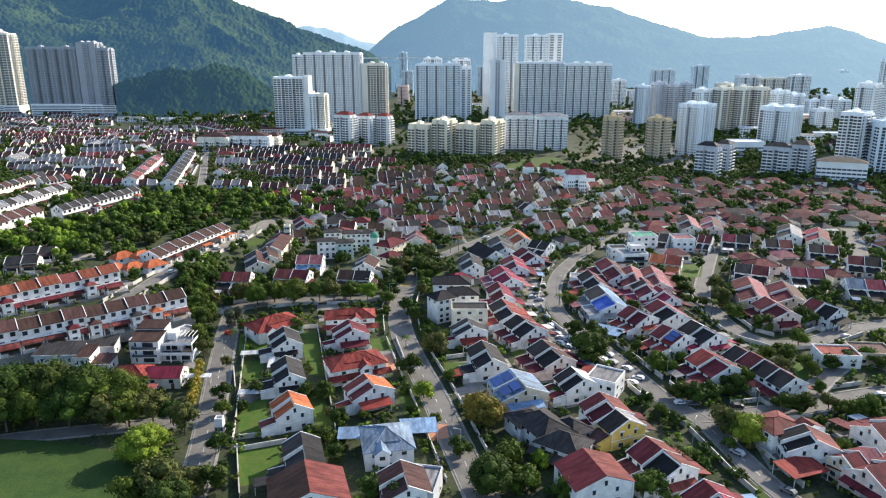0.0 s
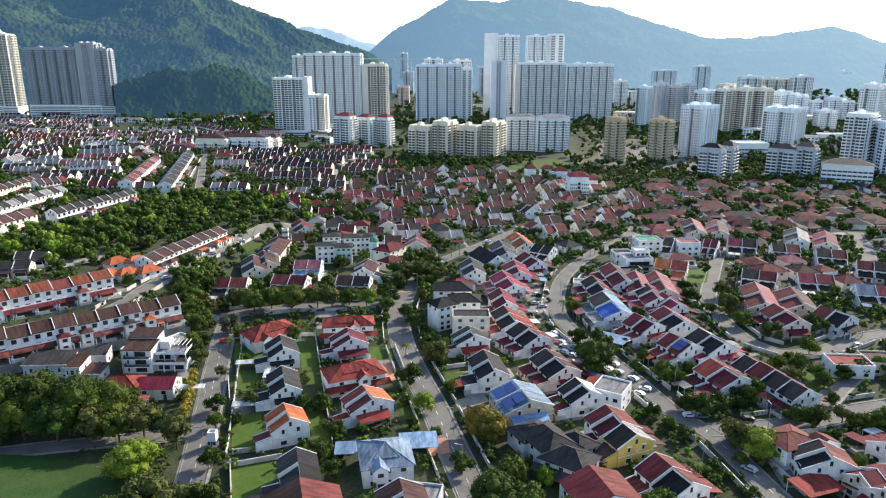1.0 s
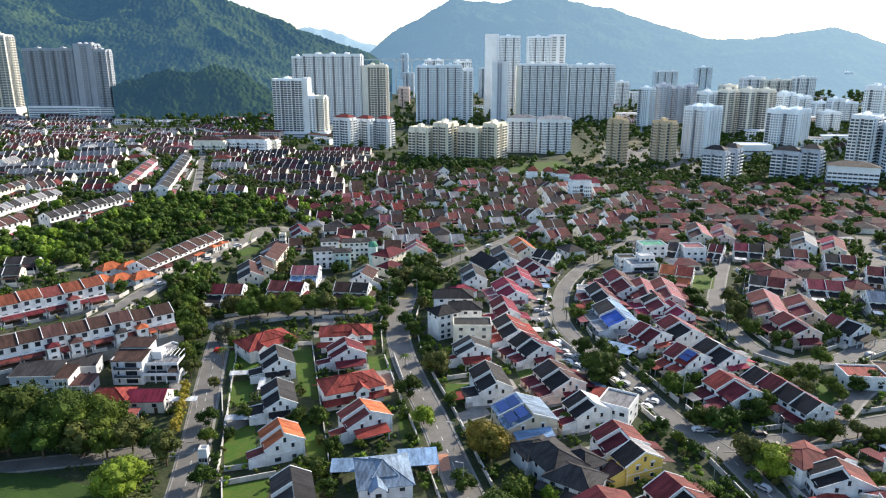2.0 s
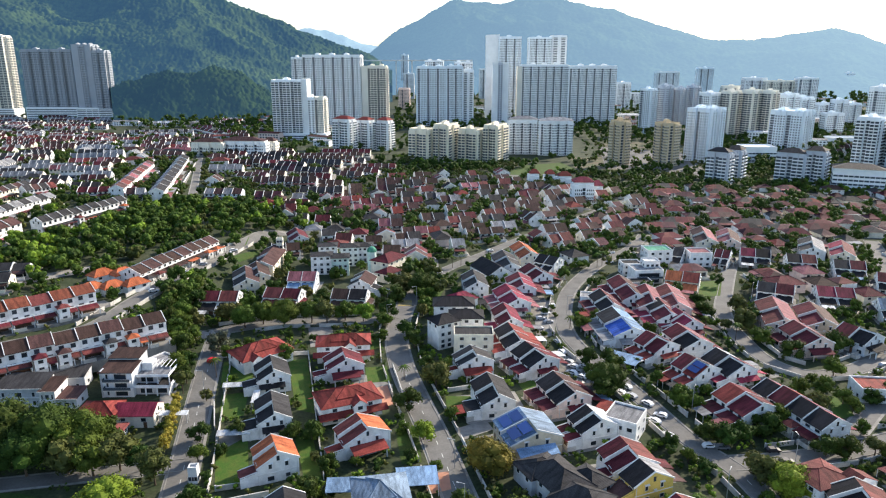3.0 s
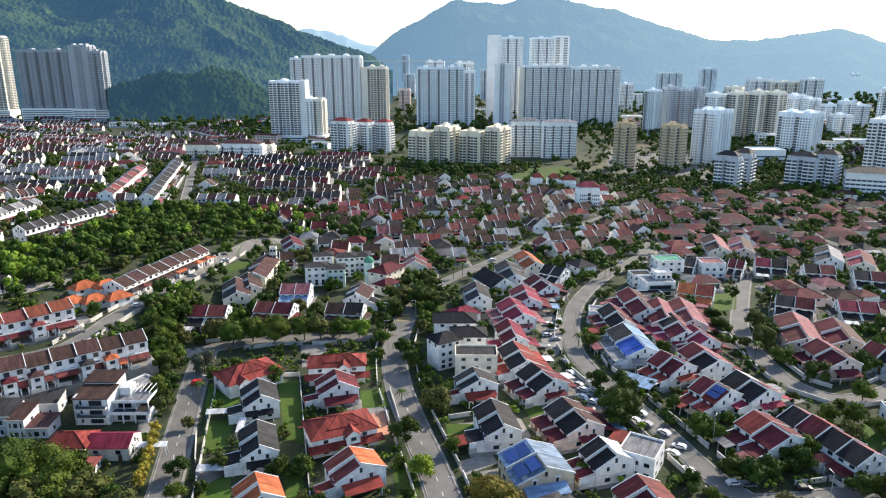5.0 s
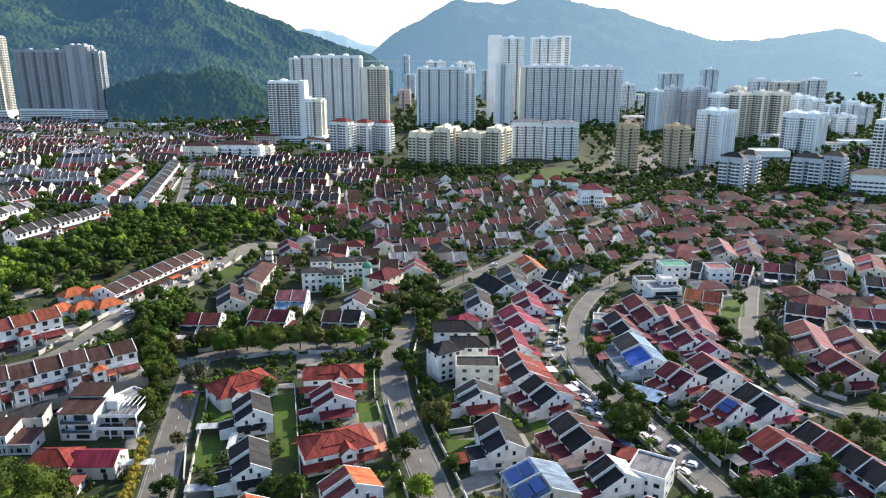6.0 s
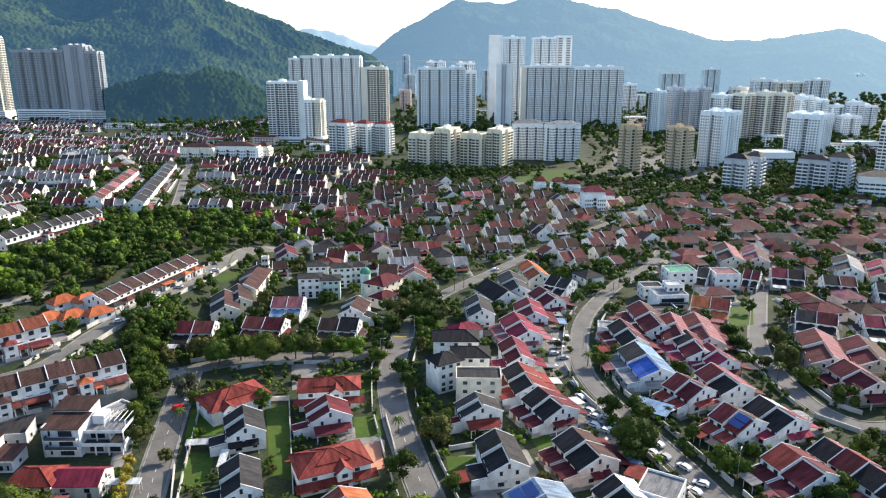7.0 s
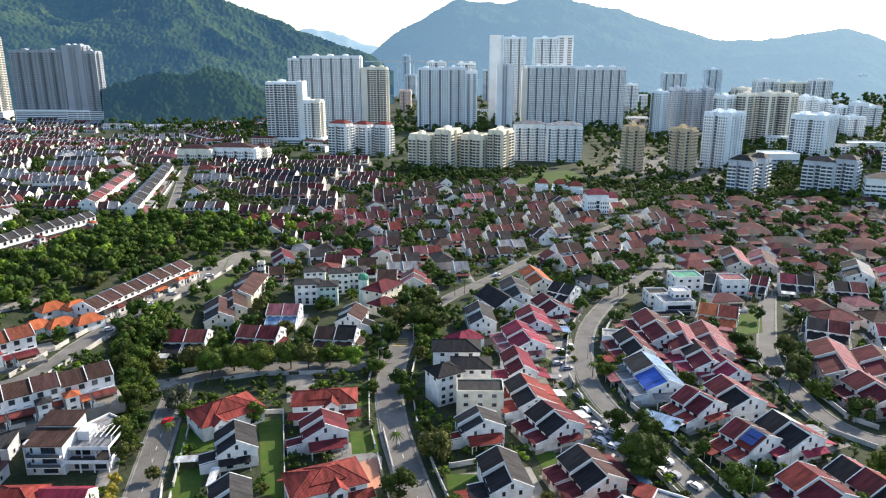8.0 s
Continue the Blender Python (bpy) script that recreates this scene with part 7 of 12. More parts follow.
far_row(272.73, 559.12, -2.12, 17, 2, 13.18, 7.23, 4.2, "red", "red", "cream", porch="R", low=True)
far_row(289.94, 558.35, -7.66, 8.5, 1, 13.5, 7.67, 4.2, "slate maroon", "slate maroon", "beige", porch="R", low=True)
far_row(321.89, 554.95, -1.35, 8.5, 1, 12.23, 7.59, 4.2, "maroon", "maroon", "beige", porch="R", low=True)
far_row(163.04, 587.54, -2, 17, 2, 12.97, 7.18, 4.2, "pink", "pink", "white", porch="R", low=True)
far_row(184.94, 583.87, -7.97, 17, 2, 13.07, 7.49, 4.2, "slate", "slate", "pinkish", porch="", low=True)
far_row(222.58, 582.88, -3.17, 8.5, 1, 13.49, 7.15, 4.2, "pink", "pink", "pinkish", porch="", low=True)
far_row(258.47, 581.8, -4.3, 17, 2, 11.88, 7.24, 4.2, "brown", "brown", "pinkish", porch="R", low=True)
far_row(303.89, 580.15, -6.81, 8.5, 1, 13.01, 7.51, 4.2, "maroon", "maroon", "beige", porch="R", low=True)
far_row(172.89, 598.92, -6.01, 25.5, 3, 12.3, 7.26, 4.2, "maroon", "maroon", "pinkish", porch="R", step=0.4, low=True)
far_row(219.45, 597.65, -4.43, 25.5, 3, 13.07, 7.9, 4.2, "maroon", "maroon", "white", porch="R", step=0.4, low=True)
far_row(348.52, 589.63, -4.5, 8.5, 1, 13.33, 8.09, 4.2, "maroon", "maroon", "white", porch="", low=True)
far_row(178.22, 622.68, 1.09, 25.5, 3, 13.08, 7.39, 4.2, "maroon brown", "maroon brown", "pinkish", porch="", step=0.4, low=True)
far_row(221.12, 618.6, -4.47, 17, 2, 12.65, 6.99, 4.2, "umber", "umber", "beige", porch="", low=True)
far_row(281.57, 617.06, -3.54, 17, 2, 11.6, 7.86, 4.2, "slate brown", "slate brown", "pinkish", porch="R", low=True)
far_row(214.81, 436.44, -2.41, 16, 2, 10.66, 7.03, 4.4, "black", "black", "white", porch="R", low=True)
far_row(187.2, 457.68, 1.3, 16, 2, 9.17, 7.08, 4.4, "maroon", "maroon", "white", porch="R", low=True)
far_row(215.61, 458.79, -5.52, 16, 2, 9.89, 7.5, 4.4, "maroon", "maroon", "cream", porch="R", low=True)
far_row(190.08, 472.12, -1.71, 16, 2, 10.01, 7.88, 4.4, "black", "black", "white", porch="R", low=True)
far_row(-284.24, 556.25, 7.84, 18.15, 3, 8.00, 7.7, 4.4, "umber rust", "umber rust", "cream", porch="", step=0.4)
far_row(-308.98, 585.60, 9.73, 30.25, 5, 8.32, 10.3, 7.2, "grey", "grey", "white", porch="", step=0.4)
far_row(-349.57, 573.12, 8.12, 30.25, 5, 8.50, 7.33, 4.4, "grey", "grey", "cream", porch="", step=0.4)
far_row(-368.95, 590.15, 11.62, 30.25, 5, 8.29, 7.08, 4.4, "slate", "slate", "white", porch="R", step=0.4)
far_row(-119.02, 521.56, -2.03, 20.22, 3, 10.02, 7.02, 4.4, "maroon", "maroon", "cream", porch="R", step=0.4)
far_row(-138.41, 522.66, 1.03, 19.29, 3, 9.65, 7.67, 4.4, "black maroon", "black maroon", "cream", porch="R", step=0.4)
far_row(-226.63, 502.81, 12.73, 12.15, 2, 9.38, 7.76, 4.4, "umber grey", "umber grey", "white", porch="")
far_row(-203.76, 311.08, 13.63, 14.14, 2, 8.54, 5.71, 3.6, "slate", "slate", "cream", porch="R")
far_row(-206.08, 328.95, 14.27, 14.11, 2, 9.14, 5.64, 3.6, "slate", "slate", "white", porch="")
far_row(-99.29, 410.14, 13.83, 16, 2, 9.84, 7.31, 4.4, "black", "black", "white", porch="R")
far_row(-30.91, 421.26, 11.98, 16, 2, 10.51, 7.18, 4.4, "grey grey", "grey grey", "white", porch="R")
far_row(-345.67, 995.39, 3.39, 41.71, 6, 10.38, 6.98, 4.4, "umber", "umber", "white", porch="R", step=0.4)
far_row(-306.56, 999.05, 3.41, 27.83, 4, 9.19, 7.68, 4.4, "umber red", "umber maroon", "white", porch="", step=0.4)
far_row(-313.62, 1033.52, -4.14, 28, 4, 10.06, 7.28, 4.4, "umber", "umber", "cream", porch="R", step=0.4)
far_row(-324.71, 1050.06, -2.58, 28, 4, 9.82, 7.62, 4.4, "red slate", "maroon slate", "pinkish", porch="", step=0.4)
far_row(-339.17, 1076.24, -2.86, 42, 6, 10.98, 7.09, 4.4, "slate", "slate", "white", porch="R", step=0.4)
far_row(-298.88, 1076.38, 2.13, 28, 4, 10.79, 7.96, 4.4, "slate", "slate", "cream", porch="", step=0.4)
far_row(-315.87, 1092.89, 3.3, 42, 6, 9.61, 7.5, 4.4, "grey", "grey", "pinkish", porch="R", step=0.4)
far_row(-400.16, 1121.67, 4.99, 28, 4, 10.26, 7.71, 4.4, "red", "red", "pinkish", porch="R", step=0.4)
far_row(-316.71, 1122.27, 0.14, 42, 6, 9.05, 7.44, 4.4, "grey pink", "grey umber", "cream", porch="R", step=0.4)
far_row(-406.94, 1140.86, 2.54, 28, 4, 10.43, 7.33, 4.4, "pink", "pink", "white", porch="R", step=0.4)
far_row(-336.46, 1140.91, -1.29, 42, 6, 9.32, 7.01, 4.4, "rust", "rust", "white", porch="", step=0.4)
far_row(-378.57, 1167.95, 2.53, 42, 6, 9.81, 7.73, 4.4, "grey rust", "grey rust", "cream", porch="R", step=0.4)
far_row(-401.64, 1186.67, -4.08, 42, 6, 9.81, 7.17, 4.4, "grey", "grey", "white", porch="R", step=0.4)
far_row(-403.29, 1212.83, 1.22, 42, 6, 9.91, 7.56, 4.4, "slate umber", "slate umber", "white", porch="R", step=0.4)
far_row(-327.65, 1209.96, -1.12, 28, 4, 10.29, 7.75, 4.4, "grey umber", "grey umber", "pinkish", porch="R", step=0.4)
far_row(-396.46, 1226.92, -2.55, 42, 6, 9.18, 7.59, 4.4, "umber", "umber", "cream", porch="R", step=0.4)
far_row(-352.98, 1227.2, 0.84, 28, 4, 10.41, 6.89, 4.4, "grey", "grey", "white", porch="R", step=0.4)
far_row(-439.37, 1256.68, -2.58, 28, 4, 9.7, 7.15, 4.4, "slate", "slate", "pinkish", porch="R", step=0.4)
far_row(-399.35, 1255.74, -4.05, 42, 6, 10.72, 7.37, 4.4, "red", "red", "pinkish", porch="R", step=0.4)
far_row(-448.77, 1272.39, 0.04, 42, 6, 9.81, 7.31, 4.4, "red", "red", "white", porch="R", step=0.4)
far_row(-403.86, 1273.88, 3.37, 28, 4, 10.78, 7.65, 4.4, "grey", "grey", "cream", porch="R", step=0.4)
far_row(-440.26, 1303.37, -4.5, 42, 6, 9.34, 7.13, 4.4, "red umber", "maroon umber", "pinkish", porch="", step=0.4)
far_row(-474.45, 1321.73, -1.77, 28, 4, 9.41, 7.92, 4.4, "umber rust", "umber rust", "white", porch="R", step=0.4)
far_row(-685.56, 1111.92, -2.22, 28, 4, 9.85, 6.99, 4.4, "red", "red", "cream", porch="", step=0.4)
far_row(-603.57, 1112.99, 2.3, 42, 6, 10.1, 7.25, 4.4, "rust grey", "rust grey", "cream", porch="R", step=0.4)
far_row(-710.5, 1136.44, -3.29, 42, 6, 10.98, 7.26, 4.4, "grey", "grey", "white", porch="R", step=0.4)
far_row(-721.91, 1153.68, 4.98, 42, 6, 9.22, 6.86, 4.4, "red", "red", "white", porch="R", step=0.4)
far_row(-644.21, 1156.43, 0.37, 42, 6, 9.87, 6.93, 4.4, "umber", "umber", "pinkish", porch="", step=0.4)
far_row(-593.74, 1156.27, -2.02, 42, 6, 10.53, 6.98, 4.4, "pink slate", "umber slate", "white", porch="R", step=0.4)
far_row(-768.29, 1184.02, 0.33, 28, 4, 9.33, 7.94, 4.4, "umber slate", "umber slate", "pinkish", porch="", step=0.4)
far_row(-733.45, 1181.85, 0.18, 28, 4, 10.18, 7.21, 4.4, "red", "red", "white", porch="R", step=0.4)
far_row(-666.01, 1181.79, -2.62, 28, 4, 10.87, 6.96, 4.4, "umber", "umber", "pinkish", porch="", step=0.4)
far_row(-624.06, 1180.99, -0.89, 42, 6, 10.29, 7.58, 4.4, "slate", "slate", "white", porch="R", step=0.4)
far_row(-758.79, 1202.83, -0.19, 28, 4, 9, 7, 4.4, "grey", "grey", "pinkish", porch="R", step=0.4)
far_row(-720.17, 1202, -2.82, 42, 6, 9.63, 6.87, 4.4, "umber", "umber", "white", porch="R", step=0.4)
far_row(-614.82, 1200.94, -0.81, 28, 4, 9.41, 7.92, 4.4, "grey", "grey", "cream", porch="", step=0.4)
far_row(-784.34, 1226.61, 3.79, 28, 4, 10.41, 7.8, 4.4, "pink rust", "umber rust", "white", porch="R", step=0.4)
far_row(-741.52, 1226.6, 3.9, 42, 6, 9.42, 7.14, 4.4, "slate", "slate", "cream", porch="", step=0.4)
far_row(-649.79, 1227.49, 3.29, 42, 6, 10.96, 6.96, 4.4, "umber", "umber", "white", porch="R", step=0.4)
far_row(-602.85, 1226, 1.91, 42, 6, 10.11, 7.24, 4.4, "slate slate", "slate slate", "pinkish", porch="", step=0.4)
far_row(-769.4, 1247.83, 4.76, 42, 6, 10.47, 6.83, 4.4, "pink grey", "umber grey", "cream", porch="R", step=0.4)
far_row(-697.87, 1244.95, 3.17, 28, 4, 9.46, 7.75, 4.4, "umber", "umber", "white", porch="R", step=0.4)
far_row(-618.72, 1246.1, -1, 28, 4, 9.23, 7.93, 4.4, "grey", "grey", "cream", porch="", step=0.4)
far_row(-800.47, 1274.96, -0.64, 28, 4, 10.88, 7.62, 4.4, "grey", "grey", "white", porch="R", step=0.4)
far_row(-719.9, 1273.69, -1.74, 28, 4, 10.33, 7.03, 4.4, "grey", "grey", "pinkish", porch="R", step=0.4)
far_row(-687.55, 1273.07, -5, 28, 4, 10.31, 7.5, 4.4, "grey", "grey", "pinkish", porch="R", step=0.4)
far_row(-653.7, 1271.39, 1.64, 28, 4, 9.47, 7.94, 4.4, "pink", "pink", "cream", porch="", step=0.4)
far_row(-809.56, 1290.85, 3.04, 28, 4, 10.83, 7.47, 4.4, "slate", "slate", "white", porch="R", step=0.4)
far_row(-723.11, 1292.24, 0.48, 42, 6, 9.52, 7.37, 4.4, "umber red", "umber maroon", "white", porch="R", step=0.4)
far_row(-631.4, 1289.21, -1.8, 42, 6, 10.39, 7.08, 4.4, "grey", "grey", "white", porch="", step=0.4)
far_row(-840.74, 1317.97, 4.43, 42, 6, 10.67, 7.87, 4.4, "umber", "umber", "white", porch="R", step=0.4)
far_row(-745.83, 1318.69, 4.2, 42, 6, 10.18, 7.89, 4.4, "red pink", "maroon umber", "white", porch="", step=0.4)
far_row(-640.8, 1320.2, 4.51, 28, 4, 10.5, 7.36, 4.4, "rust", "rust", "white", porch="R", step=0.4)
far_row(280.57, 1204.58, -4.07, 21, 3, 10.37, 7.29, 4.4, "red", "red", "pinkish", porch="R", step=0.4)
far_row(295.69, 1237.7, 3.23, 21, 3, 9.19, 7.4, 4.4, "grey grey", "grey grey", "white", porch="R", step=0.4)
far_row(299.76, 1262.7, -1.24, 21, 3, 10.15, 6.96, 4.4, "red", "red", "white", porch="", step=0.4)
far_row(443.68, 853.78, 4.73, 14, 2, 10.77, 6.81, 4.4, "umber", "umber", "cream", porch="R")
far_row(464.85, 854.56, 1.07, 21, 3, 10.25, 6.86, 4.4, "rust slate", "rust slate", "white", porch="", step=0.4)
far_row(476.99, 892.63, -2, 21, 3, 9.15, 7.93, 4.4, "umber", "umber", "cream", porch="", step=0.4)
far_row(485.25, 914.46, 4.25, 21, 3, 10.83, 7.96, 4.4, "umber", "umber", "white", porch="", step=0.4)
far_row(505.25, 954.36, 1.89, 21, 3, 10.31, 7.18, 4.4, "grey", "grey", "cream", porch="", step=0.4)
far_row(510.31, 976.88, -0.12, 14, 2, 9.89, 7.49, 4.4, "grey umber", "grey umber", "pinkish", porch="R")
far_row(518.84, 1016.27, 2.73, 21, 3, 10.27, 7.59, 4.4, "grey", "grey", "cream", porch="R", step=0.4)
far_row(543.74, 1017.07, -2.78, 14, 2, 9.7, 6.81, 4.4, "umber", "umber", "white", porch="R")
far_row(550.29, 1039.94, 1.04, 14, 2, 10.12, 7.46, 4.4, "slate slate", "slate slate", "white", porch="R")
far_row(-26.3, 592.39, 14.48, 10, 1, 10.15, 8.11, 4.8, "rust", "rust", "white", porch="")
far_row(27.73, 557.12, 14.33, 10, 1, 10.66, 7.76, 4.8, "slate", "slate", "cream", porch="")
far_row(42.06, 689.95, 104.8, 16, 2, 11.21, 7.55, 4.8, "pink", "umber", "white", porch="")
hip_house(-11.13, 471.88, 18.93, 12.03, 11.53, 4.8, 2.6, "brown", "pinkish", full=False)
hip_house(2.99, 580.87, 107.89, 11, 10.5, 4.8, 2.6, "red", "white", full=False)
far_row(76.48, 600.27, 101.59, 16, 2, 10.44, 8.43, 4.8, "pink", "umber", "pinkish", porch="")
far_row(-13.87, 680.5, 100.12, 10, 1, 10.19, 8.59, 4.8, "brown", "brown", "white", porch="R")
far_row(-86.08, 600.93, 20.06, 10, 1, 12.39, 8.6, 4.8, "red", "maroon", "white", porch="B")
far_row(52.94, 519.72, 10.45, 10, 1, 12.13, 8.23, 4.8, "pink", "umber", "cream", porch="B")
far_row(-45.25, 445.69, 103.66, 10, 1, 11.7, 7.76, 4.8, "red", "maroon", "cream", porch="R")
hip_house(-58.99, 491.49, 97.5, 11.37, 10.87, 4.8, 2.6, "slate", "cream", full=False)
far_row(-75.97, 484.6, 14.22, 10, 1, 10.46, 8.52, 4.8, "brown", "brown", "white", porch="B")
far_row(-64.77, 578.44, 104.75, 10, 1, 12.31, 7.22, 4.8, "slate", "slate", "pinkish", porch="B")
far_row(-7.07, 608.38, 104.72, 10, 1, 11.61, 8.39, 4.8, "black", "black", "cream", porch="B")
hip_house(-18.93, 540.38, 99.01, 11.17, 10.67, 4.8, 2.6, "black", "white", full=False)
hip_house(59.46, 586.71, 11.04, 16, 11.36, 4.8, 2.6, "maroon", "cream", full=False)
far_row(-39.83, 568.53, 12.17, 10, 1, 10.46, 8.06, 4.8, "slate", "slate", "cream", porch="B")
far_row(-82.84, 580.68, 14.95, 10, 1, 11.5, 8.47, 4.8, "brown", "brown", "white", porch="")
far_row(-15.99, 650.89, 106.63, 16, 2, 12.39, 7.28, 4.8, "black", "black", "cream", porch="B")
far_row(40.44, 628.63, 8.15, 10, 1, 10.56, 8.24, 4.8, "rust", "rust", "cream", porch="R")
hip_house(-104.50, 512.74, 19.59, 12.52, 12.02, 4.8, 2.6, "maroon", "cream", full=False)
far_row(-102.95, 561.64, 102.33, 10, 1, 10.08, 8.18, 4.8, "pink", "umber", "pinkish", porch="R")
hip_house(-10.38, 439.08, 104.33, 16, 10.76, 4.8, 2.6, "slate", "pinkish", full=False)
far_row(51.83, 535.05, 17.47, 16, 2, 11.45, 8.39, 4.8, "maroon", "maroon", "pinkish", porch="")
far_row(-23.12, 631.31, 7.89, 10, 1, 10.62, 8.41, 4.8, "maroon", "maroon", "cream", porch="B")
far_row(-55.92, 504.61, 101.81, 10, 1, 10.07, 7.78, 4.8, "maroon", "maroon", "white", porch="R")
hip_house(120.02, 501.05, 28.8, 12.45, 11.95, 4.8, 2.6, "maroon", "pinkish", full=False)
far_row(113.54, 601.81, 23.16, 10, 1, 11.06, 7.39, 4.8, "grey", "grey", "cream", porch="B")
far_row(101.32, 464.96, 18.32, 10, 1, 11.4, 8.23, 4.8, "red", "maroon", "white", porch="R")
far_row(114.48, 577.55, 15.08, 10, 1, 11.27, 8.17, 4.8, "rust", "rust", "white", porch="")
far_row(75.1, 578.34, 25.67, 16, 2, 10.72, 8.37, 4.8, "umber", "umber", "pinkish", porch="")
far_row(49.84, 492.07, 112.75, 16, 2, 10.17, 8.3, 4.8, "brown", "brown", "white", porch="")
far_row(97.13, 447.71, 26.52, 10, 1, 11.9, 8.13, 4.8, "red", "maroon", "white", porch="")
far_row(73.22, 532.35, 16.75, 10, 1, 10.15, 8.58, 4.8, "slate", "slate", "white", porch="R")
hip_house(65.24, 400.46, 116.45, 11.74, 11.24, 4.8, 2.6, "slate", "white", full=False)
far_row(134.98, 543.38, 21.27, 16, 2, 11.69, 8.12, 4.8, "black", "black", "cream", porch="R")
far_row(127.7, 592.55, 28.44, 10, 1, 10.16, 8.3, 4.8, "red", "maroon", "cream", porch="B")
hip_house(85.8, 533.87, 112.17, 11.42, 10.92, 4.8, 2.6, "red", "pinkish", full=False)
far_row(114.89, 478.08, 116.14, 10, 1, 10.88, 7.71, 4.8, "pink", "umber", "white", porch="R")
far_row(62.38, 500.95, 24.51, 10, 1, 10.36, 7.28, 4.8, "umber", "umber", "white", porch="B")
far_row(50.58, 443.37, 111.48, 10, 1, 10.6, 7.55, 4.8, "rust", "rust", "pinkish", porch="R")
far_row(137.32, 558.93, 18.73, 10, 1, 12.31, 8.25, 4.8, "black", "black", "white", porch="B")
hip_house(98.57, 498.81, 23.22, 10.95, 10.45, 4.8, 2.6, "brown", "pinkish", full=False)
hip_house(376.39, 593.44, -6.38, 16, 12.14, 4.2, 2.6, "slate", "white", full=False)
far_row(303.34, 477.73, 1.18, 10, 1, 10.17, 7.31, 4.2, "red", "maroon", "cream", porch="", low=True)
far_row(351.33, 544.61, -2.56, 16, 2, 10.42, 6.68, 4.2, "maroon", "maroon", "white", porch="R", low=True)
hip_house(316.38, 611.21, -9.7, 16, 10.8, 4.2, 2.6, "brown", "white", full=False)
far_row(207.12, 573.39, 80.55, 10, 1, 12.04, 7.38, 4.2, "red", "maroon", "white", porch="B", low=True)
far_row(312.9, 494.9, -8.32, 10, 1, 10.7, 7.92, 4.2, "pink", "umber", "white", porch="", low=True)
far_row(341.43, 504.8, 90.91, 10, 1, 10.07, 7.42, 4.2, "maroon", "maroon", "pinkish", porch="R", low=True)
far_row(306.61, 452.53, 88.03, 10, 1, 10.21, 7.21, 4.2, "maroon", "maroon", "pinkish", porch="", low=True)
far_row(179.8, 488.77, 1.47, 10, 1, 10.09, 7.21, 4.2, "maroon", "maroon", "white", porch="R", low=True)
far_row(339.67, 520.56, -0.23, 10, 1, 11.07, 6.81, 4.2, "maroon", "maroon", "pinkish", porch="", low=True)
hip_house(284.08, 413.61, -1.11, 16, 12.37, 4.2, 2.6, "maroon", "white", full=False)
far_row(281.44, 519.47, 0.82, 10, 1, 11.57, 6.88, 4.2, "slate", "slate", "white", porch="B", low=True)
far_row(272.72, 500.01, -4.93, 16, 2, 10.09, 7.57, 4.2, "maroon", "maroon", "white", porch="B", low=True)
far_row(164.44, 507.62, 2.52, 10, 1, 12.44, 7.95, 4.2, "maroon", "maroon", "pinkish", porch="R", low=True)
far_row(262.24, 487.65, 80.68, 10, 1, 11.1, 7.79, 4.2, "pink", "umber", "pinkish", porch="R", low=True)
far_row(347.99, 604.84, -6.7, 10, 1, 11.75, 7.82, 4.2, "maroon", "maroon", "white", porch="B", low=True)
far_row(267.66, 465.67, 84.33, 16, 2, 11.63, 7.88, 4.2, "slate", "slate", "cream", porch="", low=True)
far_row(241.35, 579.62, -1.48, 10, 1, 11.21, 6.77, 4.2, "brown", "brown", "white", porch="B", low=True)
hip_house(158.27, 523.45, -2.48, 11.65, 11.15, 4.2, 2.6, "maroon", "white", full=False)
far_row(367.27, 550, 91.48, 10, 1, 10.47, 7.31, 4.2, "umber", "umber", "pinkish", porch="B", low=True)
far_row(332.48, 487.78, 2.15, 16, 2, 11.95, 6.63, 4.2, "maroon", "maroon", "cream", porch="", low=True)
far_row(215.88, 526.48, -7.34, 10, 1, 11.84, 6.83, 4.2, "maroon", "maroon", "cream", porch="", low=True)
far_row(322.63, 573.15, 88.65, 10, 1, 10.13, 7.31, 4.2, "maroon", "maroon", "white", porch="B", low=True)
far_row(318.92, 467.8, -0.7, 10, 1, 11.52, 7.58, 4.2, "pink", "umber", "pinkish", porch="R", low=True)
far_row(190.42, 562.24, -9.99, 16, 2, 11.27, 7.95, 4.2, "pink", "umber", "white", porch="B", low=True)
far_row(290.9, 583.28, 2.79, 10, 1, 12.08, 7.01, 4.2, "umber", "umber", "white", porch="", low=True)
far_row(203.19, 625.14, -1.36, 10, 1, 12.34, 6.86, 4.2, "maroon", "maroon", "white", porch="", low=True)
hip_house(306.19, 563.86, 2.67, 16, 11.18, 4.2, 2.6, "slate", "cream", full=False)
far_row(264.21, 620.54, 87.09, 10, 1, 12.22, 6.71, 4.2, "umber", "umber", "pinkish", porch="B", low=True)
far_row(182.73, 539.62, 90.77, 10, 1, 10.84, 7.52, 4.2, "maroon", "maroon", "cream", porch="B", low=True)
far_row(191.79, 431.64, 9.14, 10, 1, 10.32, 7.58, 4.8, "red", "maroon", "pinkish", porch="", low=True)
hip_house(177.86, 352.4, 96.04, 11.92, 11.42, 4.8, 2.6, "brown", "white", full=False)
far_row(237.73, 442.23, 10.12, 10, 1, 12.17, 8.34, 4.8, "pink", "umber", "pinkish", porch="B", low=True)
hip_house(160.16, 352.8, 11.81, 16, 11.77, 4.8, 2.6, "maroon", "pinkish", full=False)
